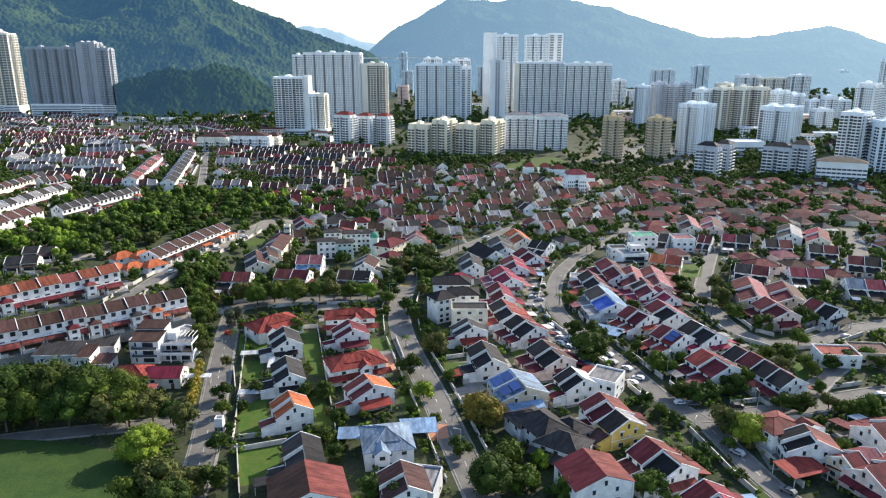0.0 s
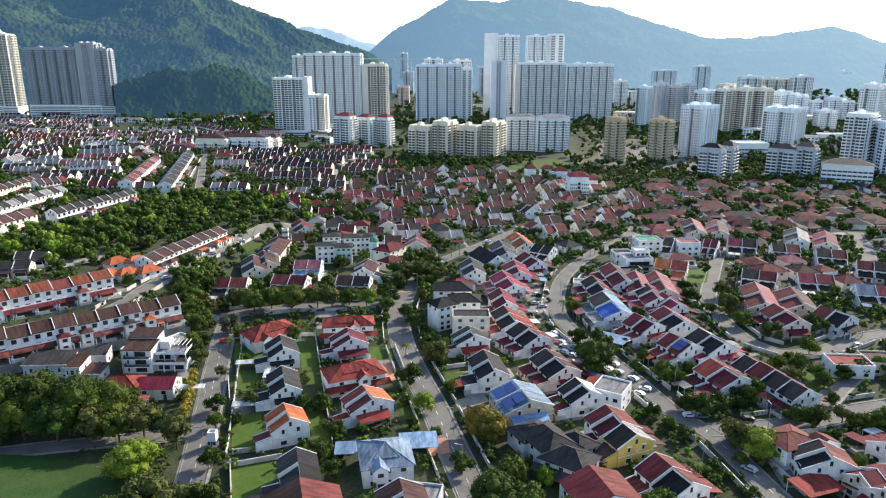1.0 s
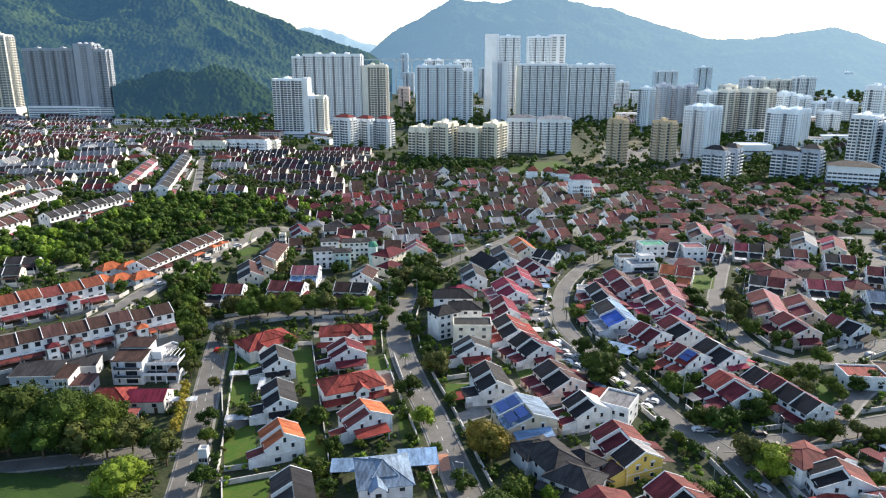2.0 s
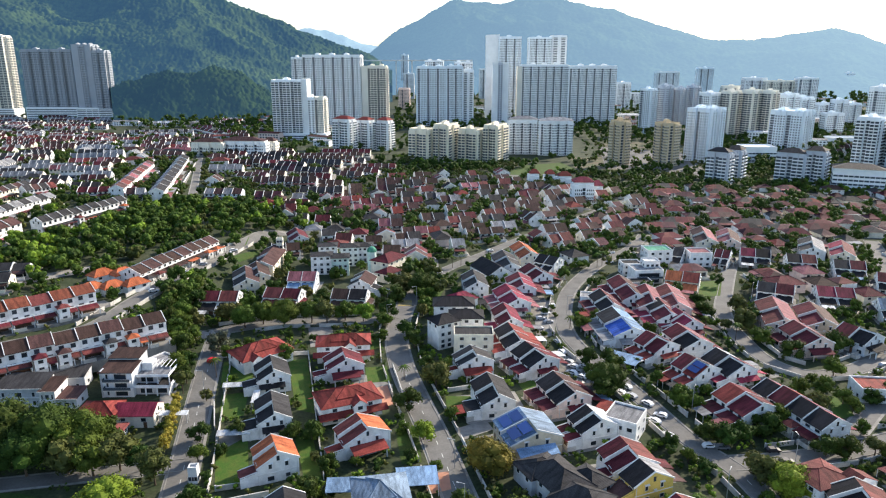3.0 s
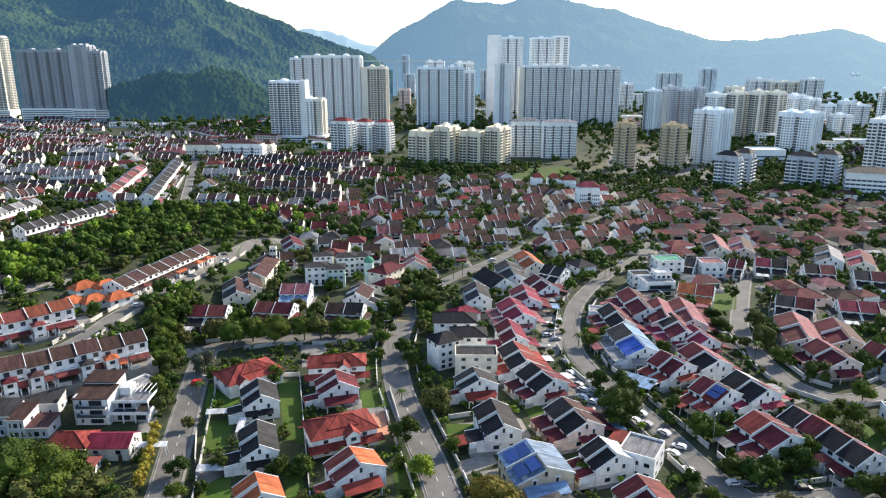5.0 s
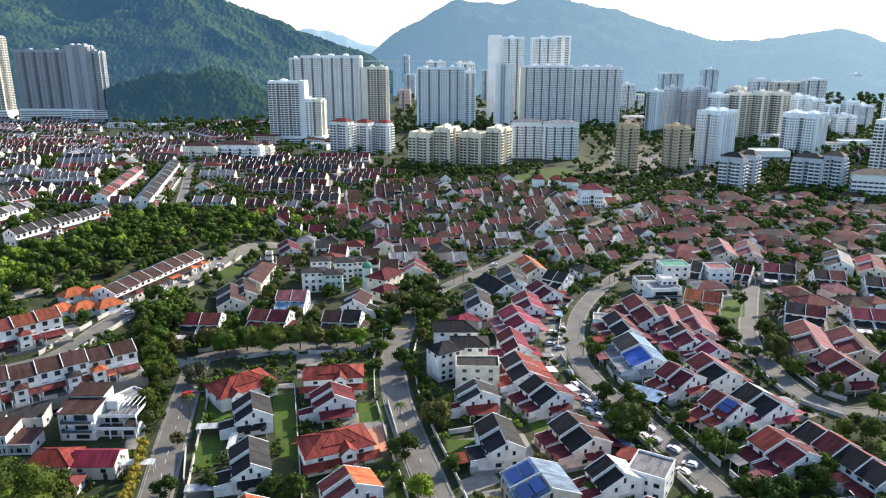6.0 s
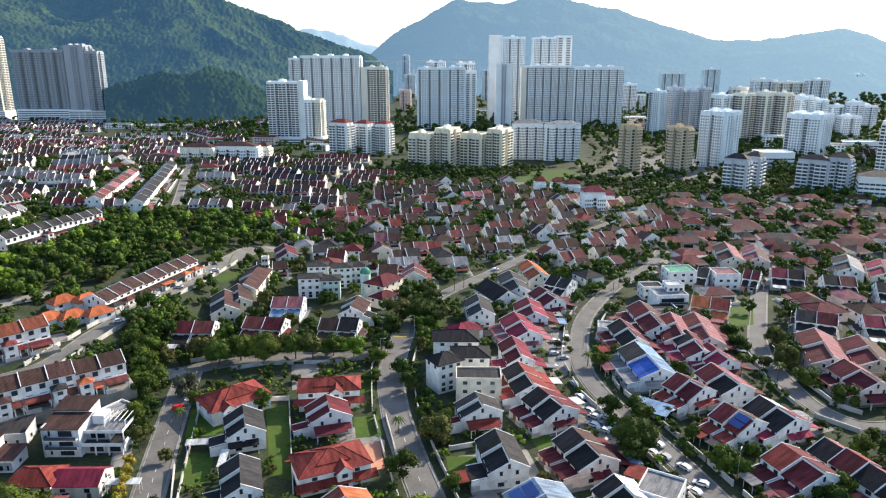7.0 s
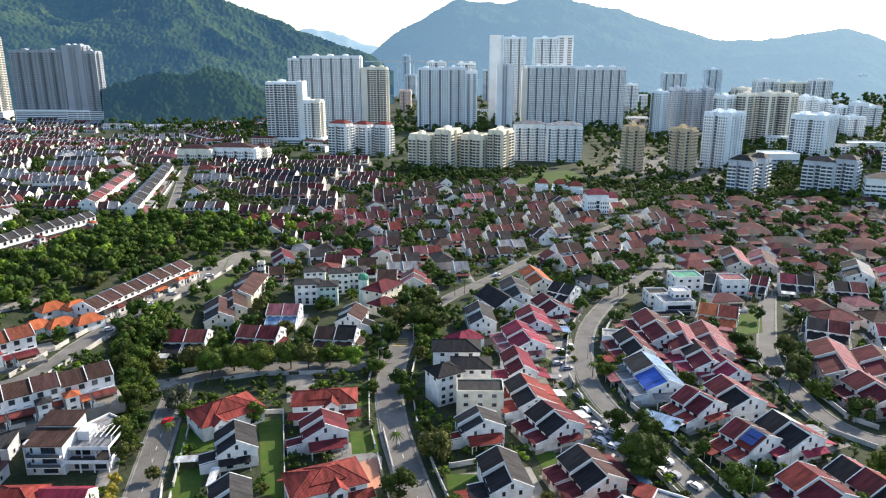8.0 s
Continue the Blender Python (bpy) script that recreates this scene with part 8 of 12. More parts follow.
far_row(169.34, 469.32, 96.09, 10, 1, 11.16, 7.24, 4.8, "brown", "brown", "pinkish", porch="B", low=True)
far_row(161.37, 369.7, 94.32, 16, 2, 10.75, 7.37, 4.8, "umber", "umber", "pinkish", porch="R", low=True)
far_row(190.71, 357.98, 102.85, 10, 1, 10.62, 7.45, 4.8, "rust", "rust", "white", porch="R", low=True)
far_row(122.2, 379.57, 5.95, 16, 2, 11.66, 7.25, 4.8, "grey", "grey", "pinkish", porch="R", low=True)
far_row(125.99, 433.31, 15.8, 16, 2, 11.32, 8.21, 4.8, "maroon", "maroon", "cream", porch="B", low=True)
far_row(252.94, 398.8, 97.74, 10, 1, 11.3, 7.42, 4.8, "red", "maroon", "white", porch="R", low=True)
far_row(180.74, 414.54, 13.11, 10, 1, 12.04, 7.72, 4.8, "slate", "slate", "cream", porch="B", low=True)
far_row(131.91, 448.92, 12.87, 16, 2, 11.98, 7.83, 4.8, "grey", "grey", "white", porch="B", low=True)
hip_house(180.45, 371.24, 8.06, 11.78, 11.28, 4.8, 2.6, "pink", "pinkish", full=False)
far_row(183.87, 442.89, 94.95, 10, 1, 11.04, 7.6, 4.8, "slate", "slate", "white", porch="B", low=True)
far_row(258.09, 415.77, 97.95, 10, 1, 10.74, 8.21, 4.8, "grey", "grey", "white", porch="B", low=True)
hip_house(191.65, 336.54, 8.98, 10.63, 10.13, 4.8, 2.6, "maroon", "cream", full=False)
far_row(114.17, 416.2, 97.17, 10, 1, 12.05, 7.27, 4.8, "red", "maroon", "pinkish", porch="R", low=True)
far_row(149.44, 463.46, 13.52, 16, 2, 12.12, 8.18, 4.8, "maroon", "maroon", "cream", porch="", low=True)
far_row(134.86, 414.62, 12.25, 10, 1, 11.86, 7.7, 4.8, "black", "black", "pinkish", porch="", low=True)
far_row(231.78, 458.03, 9.25, 10, 1, 11.55, 7.52, 4.8, "pink", "umber", "cream", porch="", low=True)
far_row(-119.50, 493.38, 11.66, 15.38, 2, 10.59, 8.5, 4.8, "red", "maroon", "white", porch="")
far_row(-37.19, 402.79, 4.18, 10, 1, 12.45, 8.24, 4.8, "brown", "brown", "white", porch="R")
far_row(-109.85, 484.10, 2.82, 15.84, 2, 10.27, 7.5, 4.8, "slate", "slate", "white", porch="B")
far_row(-119.95, 506.17, -1.54, 9.59, 1, 10.54, 8.32, 4.8, "umber", "umber", "cream", porch="")
far_row(-91.06, 481.66, 2.16, 10, 1, 10.25, 8.09, 4.8, "maroon", "maroon", "white", porch="R")
hip_house(-71.26, 418.22, 91.61, 12.38, 11.88, 4.8, 2.6, "rust", "white", full=False)
hip_house(-131.21, 495.87, 10.29, 11.54, 11.04, 4.8, 2.6, "red", "white", full=False)
hip_house(-62.29, 447.66, 3.02, 10.8, 10.3, 4.8, 2.6, "maroon", "white", full=False)
far_row(-68.77, 431.23, -1.48, 10, 1, 10.09, 8.49, 4.8, "rust", "rust", "white", porch="B")
hip_house(-78.5, 456.95, 4.17, 11.18, 10.68, 4.8, 2.6, "slate", "white", full=False)
far_row(-79.84, 443.5, 11.31, 10, 1, 11.05, 7.37, 4.8, "black", "black", "white", porch="")
far_row(-116.84, 539.98, -1.3, 15.52, 2, 11.64, 8.03, 4.8, "grey", "grey", "pinkish", porch="B")
far_row(-50.49, 425.43, 9.58, 10, 1, 10.62, 8.17, 4.8, "maroon", "maroon", "white", porch="B")
hip_house(-129.85, 515.75, 5.84, 10.56, 10.06, 4.8, 2.6, "umber", "white", full=False)
far_row(-117.11, 485.57, 99.03, 9.69, 1, 9.91, 8.12, 4.8, "pink", "umber", "cream", porch="R")
hip_house(-92.8, 457.18, 96.65, 10.56, 10.06, 4.8, 2.6, "grey", "cream", full=False)
far_row(-23.51, 397.79, 92.89, 16, 2, 12.15, 8.33, 4.8, "red", "maroon", "pinkish", porch="R")
far_row(-109.62, 521.77, 5.94, 9.91, 1, 10.90, 7.78, 4.8, "black", "black", "white", porch="R")
hip_house(-233.03, 690.57, 2.18, 16, 10.84, 4.8, 2.6, "umber", "pinkish", full=False)
hip_house(-345.59, 753.39, 6.59, 24, 11.86, 4.8, 2.6, "umber", "pinkish", full=False)
far_row(-421.46, 640.60, 12.49, 13.83, 2, 10.15, 8.22, 4.8, "umber", "umber", "white", porch="B")
far_row(-496.14, 864.64, 10.32, 15.03, 2, 11.35, 7.65, 4.8, "rust", "rust", "white", porch="R")
far_row(-323.93, 713.07, 92.27, 13.97, 2, 9.42, 7.94, 4.8, "grey", "grey", "cream", porch="")
far_row(-201.73, 623.89, 6.02, 28.33, 4, 10.69, 8.18, 4.8, "grey", "grey", "pinkish", porch="R")
far_row(-286.31, 707.13, 3.1, 27.90, 4, 9.19, 7.34, 4.8, "umber", "umber", "white", porch="")
far_row(-302.59, 682.00, 101.73, 13.87, 2, 10.10, 7.78, 4.8, "grey", "grey", "white", porch="B")
hip_house(-318.09, 743.21, 4.98, 16, 12.1, 4.8, 2.6, "slate", "white", full=False)
hip_house(-503.54, 904.08, 98.06, 16, 11.39, 4.8, 2.6, "umber", "pinkish", full=False)
far_row(-310.99, 550.29, 2.32, 20.75, 3, 8.89, 8.17, 4.8, "slate", "slate", "pinkish", porch="B")
far_row(-311.62, 625.29, 3.64, 13.83, 2, 10.39, 7.6, 4.8, "red", "maroon", "pinkish", porch="")
far_row(-309.60, 536.03, 1.83, 20.75, 3, 10.78, 7.71, 4.8, "pink", "umber", "white", porch="B")
far_row(-194.81, 571.64, 90.34, 14.27, 2, 10.36, 8.14, 4.8, "umber", "umber", "white", porch="")
hip_house(-368.92, 945.64, 9.19, 24, 11.34, 4.8, 2.6, "umber", "pinkish", full=False)
far_row(-308.65, 642.78, 2.86, 13.83, 2, 10.36, 7.5, 4.8, "pink", "umber", "cream", porch="B")
far_row(-257.80, 505.74, 10.01, 20.75, 3, 9.50, 7.38, 4.8, "red", "maroon", "cream", porch="")
far_row(-221.79, 681.42, 8.11, 20.94, 3, 10.70, 7.74, 4.8, "umber", "umber", "pinkish", porch="")
far_row(-367.50, 837.33, 10.91, 14.81, 2, 10.55, 8.26, 4.8, "umber", "umber", "pinkish", porch="")
far_row(-454.93, 855.53, 94.49, 29.92, 4, 11.22, 7.49, 4.8, "umber", "umber", "cream", porch="R")
far_row(-273.41, 525.71, 8.9, 20.75, 3, 9.48, 7.4, 4.8, "slate", "slate", "cream", porch="R")
far_row(-390.77, 923.93, 3.29, 23.23, 3, 10.56, 7.98, 4.8, "pink", "umber", "white", porch="")
far_row(-402.71, 629.95, 98.83, 27.66, 4, 8.76, 8.31, 4.8, "grey", "grey", "white", porch="")
far_row(-453.88, 929.18, 97.43, 31.05, 4, 10.25, 7.63, 4.8, "umber", "umber", "white", porch="B")
far_row(-363.28, 790.31, 2.88, 14.44, 2, 10.54, 7.35, 4.8, "grey", "grey", "cream", porch="")
hip_house(-475.51, 954.19, 0.05, 16, 12.01, 4.8, 2.6, "pink", "cream", full=False)
hip_house(-301.19, 662.61, 12.67, 16, 11.68, 4.8, 2.6, "rust", "white", full=False)
far_row(-321.39, 768.93, 2.87, 21.44, 3, 10.93, 8, 4.8, "umber", "umber", "cream", porch="B")
hip_house(-292.13, 730.60, 2.96, 24, 11.48, 4.8, 2.6, "slate", "pinkish", full=False)
hip_house(-334.31, 561.32, 1.18, 16, 10.77, 4.8, 2.6, "slate", "pinkish", full=False)
far_row(-522.62, 938.19, 3.94, 31.17, 4, 10.60, 8.59, 4.8, "rust", "rust", "pinkish", porch="R")
hip_house(-220.93, 664.98, 8.64, 16, 11.93, 4.8, 2.6, "rust", "white", full=False)
far_row(-653.91, 999.69, 7.59, 15.96, 2, 11.66, 8.48, 4.8, "grey", "grey", "cream", porch="")
far_row(-466.29, 737.43, 1.45, 14.10, 2, 10.81, 8.08, 4.8, "rust", "rust", "pinkish", porch="B")
far_row(-287.88, 571.50, 8.5, 20.75, 3, 9.01, 8.36, 4.8, "grey", "grey", "white", porch="R")
far_row(-630.80, 975.45, 6.97, 15.89, 2, 10.62, 8.17, 4.8, "rust", "rust", "cream", porch="B")
far_row(-470.36, 828.68, 8.8, 22.11, 3, 10.18, 7.95, 4.8, "umber", "umber", "white", porch="R")
far_row(-395.43, 860.02, 3.12, 22.49, 3, 9.67, 7.97, 4.8, "grey", "grey", "white", porch="B")
hip_house(-293.79, 748.17, 8.11, 32, 11.04, 4.8, 2.6, "pink", "cream", full=False)
far_row(-393.24, 752.79, 93.06, 28.37, 4, 8.98, 7.27, 4.8, "grey", "grey", "white", porch="B")
tower(-916.87, 1364.16, 0, 97.42, 26, 157.73, 12, 3, "ivory", style="balcony", podium=18, label="white apartment tower on a podium", crown=2)
tower(-847.98, 1352.15, 0, 23.85, 26, 149.23, 3, 3, "ivory", style="balcony", podium=18, label="white tower wing with stepped bays", crown=1)
tower(-753, 1338.87, 0, 94.52, 22, 124.84, 14, 3, "pewter", podium=22, label="broad grey apartment slab on a parking podium", sides="FR")
tower(-692.78, 1331.19, 0, 12.77, 30, 132.66, 0, 0, "pewter", podium=22, label="blank grey service wall tower", sides="F", crown=1)
tower(-681.07, 1331.41, 0, 10.64, 30, 132.66, 2, 0, "pewter", podium=22, sides="F", crown=1)
tower(-669.9, 1331.61, 0, 11.7, 30, 132.66, 0, 6, "pewter", podium=22, label="blank grey service wall tower", sides="R", crown=1)
tower(-651.28, 1326.96, 0, 23.41, 20, 122.71, 5, 3, "pewter", podium=20, sides="FR", crown=1)
tower(-234.34, 1004.79, 0, 41.21, 24, 80.07, 8, 3, "chalk", podium=9, sides="FR", style="balcony", label="white apartment tower with balconies on every storey", crown=1)
tower(-210.40, 1007.09, 0, 7.27, 26, 80.84, 0, 0, "chalk", podium=9, sides="F", crown=0, label="blank white stair tower")
tower(-202.01, 1007.54, 0, 9.7, 26, 56.88, 1, 0, "chalk", podium=9, sides="F", crown=1, label="lower white wing of an apartment tower")
tower(-191.22, 1008.13, 0, 12.12, 26, 56.88, 3, 3, "ivory", podium=9, sides="FR", crown=0, label="lower cream wing of an apartment tower")
tower(-271.86, 1241.63, 0, 18.81, 24, 110.66, 4, 0, "chalk", sides="F", crown=1)
tower(-213.44, 1242.71, 0, 98.03, 24, 114.38, 18, 3, "chalk", label="broad white apartment slab with a grid of dark windows", sides="FR", crown=3)
tower(-158.48, 1242.72, 0, 9.9, 22, 95.72, 0, 0, "ivory", sides="F", crown=0, label="blank cream wall of an apartment tower")
tower(-137.69, 1243.11, 0, 31.69, 22, 96.66, 6, 3, "ivory", sides="FR", style="balcony", label="cream apartment tower with recessed balconies")
tower(-136.36, 864.80, -24, 21.28, 16.22, 35.34, 5, 4, "chalk", crown=1, cap="red", style="balcony", label="white mid-rise apartment block with red roof tiles")
tower(-113.72, 888.24, -24, 16.22, 16.22, 35.34, 5, 4, "chalk", crown=1, cap="red", style="balcony", label="white mid-rise apartment block with red roof tiles")
tower(-90.54, 893.86, -24, 14.19, 15.2, 35.34, 5, 4, "chalk", crown=1, cap="red", style="balcony", label="white mid-rise apartment block with red roof tiles")
tower(-39.53, 798.68, -26, 21.99, 19.22, 34.84, 5, 4, "cream", crown=1, style="balcony", label="cream mid-rise apartment block with stacked balconies")
tower(-13.28, 800.25, -26, 16.13, 27.58, 39.83, 5, 4, "cream", crown=1, style="balcony", label="cream mid-rise apartment block with stacked balconies")
tower(14.57, 799.42, -26, 21.99, 18.39, 34.84, 5, 4, "cream", crown=1, style="balcony", label="cream mid-rise apartment block with stacked balconies")
tower(41.47, 801.92, -26, 14.66, 30.93, 39.21, 5, 4, "cream", crown=1, style="balcony", label="cream mid-rise apartment block with stacked balconies")
tower(-44.32, 1224.26, 0, 47.69, 24, 95.97, 9, 4, "ice", label="apartment tower tinted blue-white for haze", crown=2)
tower(-5.88, 1224.97, 0, 25.31, 24, 96.89, 6, 4, "ice", label="apartment tower with narrow windows, tinted pale blue for haze")
tower(17.14, 1236.09, 0, 18.65, 24, 91.2, 1, 0, "chalk", label="white end wall of an apartment tower", crown=1)
tower(-48.78, 1493.42, 0, 37.94, 20, 104.08, 5, 0, "chalk", crown=2)
tower(10.5, 1494.52, 0, 37.94, 20, 101.83, 5, 0, "chalk", crown=2)
tower(63.92, 1382.29, 0, 25.18, 26, 150.63, 0, 0, "chalk", label="tall blank white tower wall", crown=0)
tower(96.3, 1376.22, 0, 40.31, 26, 147.4, 8, 4, "ice", label="tallest white apartment tower", crown=1)
tower(151.86, 1377.25, 0, 40.31, 26, 146.39, 8, 4, "ice", label="tallest white apartment tower", crown=1)
tower(187.07, 1384.57, 0, 28.46, 26, 149.62, 1, 4, "chalk", label="tall blank white tower wall", crown=0)
tower(61.77, 1231.22, 0, 8.76, 34, 101.49, 0, 0, "chalk", crown=0, label="narrow white tower wall")
tower(70.04, 1231.37, 0, 7.79, 34, 101.49, 1, 0, "ash", crown=1, label="grey window strip between white walls")
tower(78.8, 1231.54, 0, 9.73, 34, 101.49, 0, 5, "chalk", crown=0, label="narrow white tower wall")
tower(103.03, 1237.68, 0, 7.85, 24, 95.85, 0, 0, "ivory", crown=0, sides="F")
tower(145.24, 1238.46, 0, 76.57, 24, 98.63, 18, 4, "chalk", label="broad white apartment slab", crown=3)
tower(223.82, 1229.22, 0, 77.86, 24, 96.89, 18, 4, "chalk", label="broad white apartment slab", crown=3)
tower(77.14, 862.34, 0, 32.46, 18, 39.49, 10, 3, "chalk", crown=1, cap="grey", label="white mid-rise apartment block")
tower(115.13, 852.49, 0, 37.53, 18, 39.03, 12, 3, "chalk", crown=1, cap="grey", label="white mid-rise apartment block")
tower(172.39, 774.55, -48, 13.89, 15.84, 45.82, 5, 3, "tan", crown=1, label="brown and cream apartment block with a dark stair strip", strip="ivory")
tower(220.49, 769.64, -48, 18.32, 18.97, 44.15, 6, 3, "tan", crown=1, label="brown and cream apartment block with a dark stair strip", strip="ivory")
tower(367.35, 1619.89, 0, 29.41, 20, 57.19, 5, 3, "chalk", crown=1)
tower(407.89, 1676.44, 0, 19.84, 18, 32.29, 3, 2, "chalk", crown=0)
tower(286.1, 1098.11, -50, 18.94, 15.89, 65.26, 3, 5, "ice", crown=1, style="slab", label="pale apartment tower with stepped bays")
tower(315.24, 1115.34, -50, 13.74, 20.75, 69.62, 3, 5, "ash", crown=1, style="slab", label="pale apartment tower with stepped bays")
tower(342.16, 1124.36, -50, 13.84, 19.75, 65.04, 3, 5, "ash", crown=1, style="slab", label="pale apartment tower with stepped bays")
tower(363.23, 1132.67, -50, 13.95, 16.39, 68.11, 3, 5, "ash", crown=1, style="slab", label="pale apartment tower with stepped bays")
tower(349.07, 1016.37, -50, 17.47, 27.23, 63.44, 3, 5, "chalk", crown=1, style="slab", label="pale apartment tower with stepped bays")
tower(377.95, 1016.59, -50, 14.98, 29.33, 65.74, 3, 5, "ivory", crown=1, style="balcony", label="pale apartment tower with stepped bays")
tower(406.03, 1015.14, -50, 14.98, 23.04, 67.28, 3, 5, "ivory", crown=1, style="balcony", label="pale apartment tower with stepped bays")
tower(430.1, 1014.27, -50, 14.98, 18.85, 66.51, 3, 5, "ivory", crown=1, style="balcony", label="pale apartment tower with stepped bays")
tower(489.94, 1091.01, -50, 15.99, 38.01, 58.55, 3, 5, "ice", crown=1, style="slab", label="pale apartment tower with stepped bays")
tower(556.48, 1183.24, -50, 17.29, 43.51, 48.89, 3, 5, "ice", crown=1, style="slab", label="pale apartment tower with stepped bays")
tower(273.01, 808.06, -45, 25.21, 31.52, 56.89, 5, 5, "ice", crown=2, style="rib", label="apartment tower with white vertical ribs, tinted pale blue for haze")
tower(400.37, 880.12, -42, 36.95, 36.93, 49.25, 6, 5, "ice", crown=2, style="rib", label="apartment tower with white vertical ribs, tinted pale blue for haze")
tower(643.18, 1589.19, 0, 46.27, 20, 67.98, 8, 2, "chalk", crown=1)
tower(693.12, 1572.8, 0, 68.03, 20, 62.51, 10, 2, "ivory", crown=1)
tower(739.54, 1556.72, 0, 40.38, 20, 68.9, 6, 2, "chalk", crown=1)
tower(609.63, 1624.37, 0, 40.91, 20, 49.79, 6, 2, "ivory", crown=1)
tower(1204.38, 2306.53, 0, 18.04, 20, 87.15, 2, 0, "chalk", crown=1)
tower(1173.15, 2201.64, 0, 29.28, 20, 66.75, 3, 2, "chalk", crown=1)
tower(509.79, 890.24, -45, 19.77, 31.64, 76.27, 4, 5, "chalk", crown=1)
tower(598.47, 957.64, 0, 60.37, 26, 105.57, 10, 4, "chalk")
tower(392.06, 697.63, -45, 19.47, 29.6, 56.41, 5, 6, "chalk", style="balcony", label="white apartment tower with balconies", crown=1)
tower(424.96, 674.9, -10, 47.83, 28, 49.72, 12, 5, "ice", style="balcony")
tower(624.3, 1245.32, 0, 25.52, 20, 35.59, 5, 3, "ice", crown=1)
tower(600.45, 1154.77, 0, 18.22, 20, 46.37, 5, 3, "ice", crown=1)
tower(621.41, 1155.16, 0, 20.05, 20, 41.07, 5, 3, "ice", crown=1)
tower(542.82, 1059.73, 0, 25.13, 20, 32.95, 5, 3, "ice", crown=1)
tower(-525.68, 2015.88, 0, 35.23, 20, 65.21, 5, 2, "chalk", crown=0)
tower(-120.41, 1610.87, 0, 23.01, 20, 44.85, 4, 2, "pinkish", crown=0)
tower(-138.15, 2023.05, 0, 28.82, 20, 68.29, 4, 2, "chalk", crown=1)
tower(74.03, 2026.97, 0, 27.22, 20, 80.57, 4, 2, "chalk", crown=0)
tower(115.95, 1421.68, 0, 33.81, 20, 44.01, 5, 2, "chalk", crown=0)
tower(238.32, 661.62, -40, 18, 11.55, 27.51, 5, 4, "ash", crown=1, cap="slate", style="balcony", strip="chalk", label="grey and white mid-rise block with a dark hipped roof")
tower(260.41, 680.05, -40, 11.39, 13.58, 27.19, 5, 4, "ash", crown=1, cap="slate", style="balcony", strip="chalk", label="grey and white mid-rise block with a dark hipped roof")
tower(305.66, 665.31, -40, 23.53, 13.2, 26.46, 5, 4, "ash", crown=1, cap="slate", style="balcony", strip="chalk", label="grey and white mid-rise block with a dark hipped roof")
tower(323.34, 657.19, -40, 15.09, 14.71, 29.34, 5, 4, "ash", crown=1, cap="slate", style="balcony", strip="chalk", label="grey and white mid-rise block with a dark hipped roof")
tower(329.99, 802.1, 0, 34.38, 26, 15.85, 9, 2, "chalk", crown=0, storey=4, style="deck", label="white multi-storey car park with dark panels for shaded decks", kind="car_park")
tower(347.67, 631.31, -24, 39.76, 24, 17.73, 10, 3, "chalk", crown=0, cap="slate", label="long white car park block with slate roof", kind="car_park", style="deck", storey=3.5)
tower(500.38, 952.83, 0, 45.27, 20, 9.73, 6, 2, "chalk", crown=0, style="deck")
tower(-256.16, 737.50, -4, 31.1, 14, 13.42, 8, 2, "ivory", crown=0, cap="umber", label="low white four-storey flats")
tower(-222.25, 743.72, -4, 47.32, 14, 14.75, 14, 2, "chalk", crown=0, cap="umber", label="low white four-storey flats")
tower(-198.75, 761.34, -4, 10.82, 14, 14.75, 3, 2, "ivory", crown=0, cap="umber", label="low white four-storey flats")
tower(70.08, 659.1, 0, 8.03, 9, 7.54, 2, 2, "chalk", crown=0, cap="red", kind="house", label="white two-storey house with a red hip roof")
tower(84.14, 656.17, 0, 7.99, 9, 7.5, 2, 2, "chalk", crown=0, cap="red", kind="house", label="white two-storey house with a red hip roof")
tower(95.86, 646.98, 0, 11.56, 9, 7.4, 2, 2, "chalk", crown=0, cap="red", kind="house", label="white two-storey house with a red hip roof")
tower(98.77, 569.49, 0, 15.3, 12, 15.43, 5, 3, "chalk", crown=0, cap="crimson", kind="house", label="large white three-storey house with a red hip roof")
tower(113.33, 587.09, 0, 7.63, 12, 9.64, 3, 2, "chalk", crown=0, cap="crimson", kind="house", label="white wing under a red hip roof")
tree(-138.6, 195.14, 11.44, 17.6, "dark")
tree(-128.87, 198.41, 11.44, 17.6, "dark")
tree(-115.64, 195.56, 11.44, 17.6, "dark")
tree(-106.34, 196.42, 8.8, 14.96, "mid")
tree(-135.8, 186.01, 7.92, 13.2, "dark")
tree(-128.52, 189.66, 7.92, 13.2, "mid")
tree(-117.93, 188.79, 7.92, 13.2, "dark")
tree(-106.9, 189.67, 7.04, 11.44, "olive")
tree(-146.09, 187.49, 11.44, 16.72, "dark")
tree(-99.75, 189.2, 6.16, 10.56, "mid")
tree(-102.95, 202.16, 6.16, 10.56, "dark")
tree(-93.4, 191.8, 6.16, 10.56, "olive")
tree(-81.03, 185.41, 5.72, 9.68, "olive")
tree(-87.99, 191.94, 4.4, 7.92, "dark")
tree(-87.41, 172.27, 7.92, 9.68, "lime")
tree(-77.43, 155.27, 7.04, 9.68, "olive")
tree(-69.41, 154.55, 6.16, 8.8, "olive")
tree(-70.07, 147.12, 7.04, 9.68, "dark")
tree(-83.17, 151.05, 5.28, 7.92, "mid")
tree(-76.88, 207.49, 4.05, 6.16, "dark")
tree(-73.45, 196.41, 3.7, 5.72, "mid")
tree(-67.89, 176.1, 4.05, 6.6, "dark")
tree(-63.12, 158.28, 5.28, 7.92, "dark")
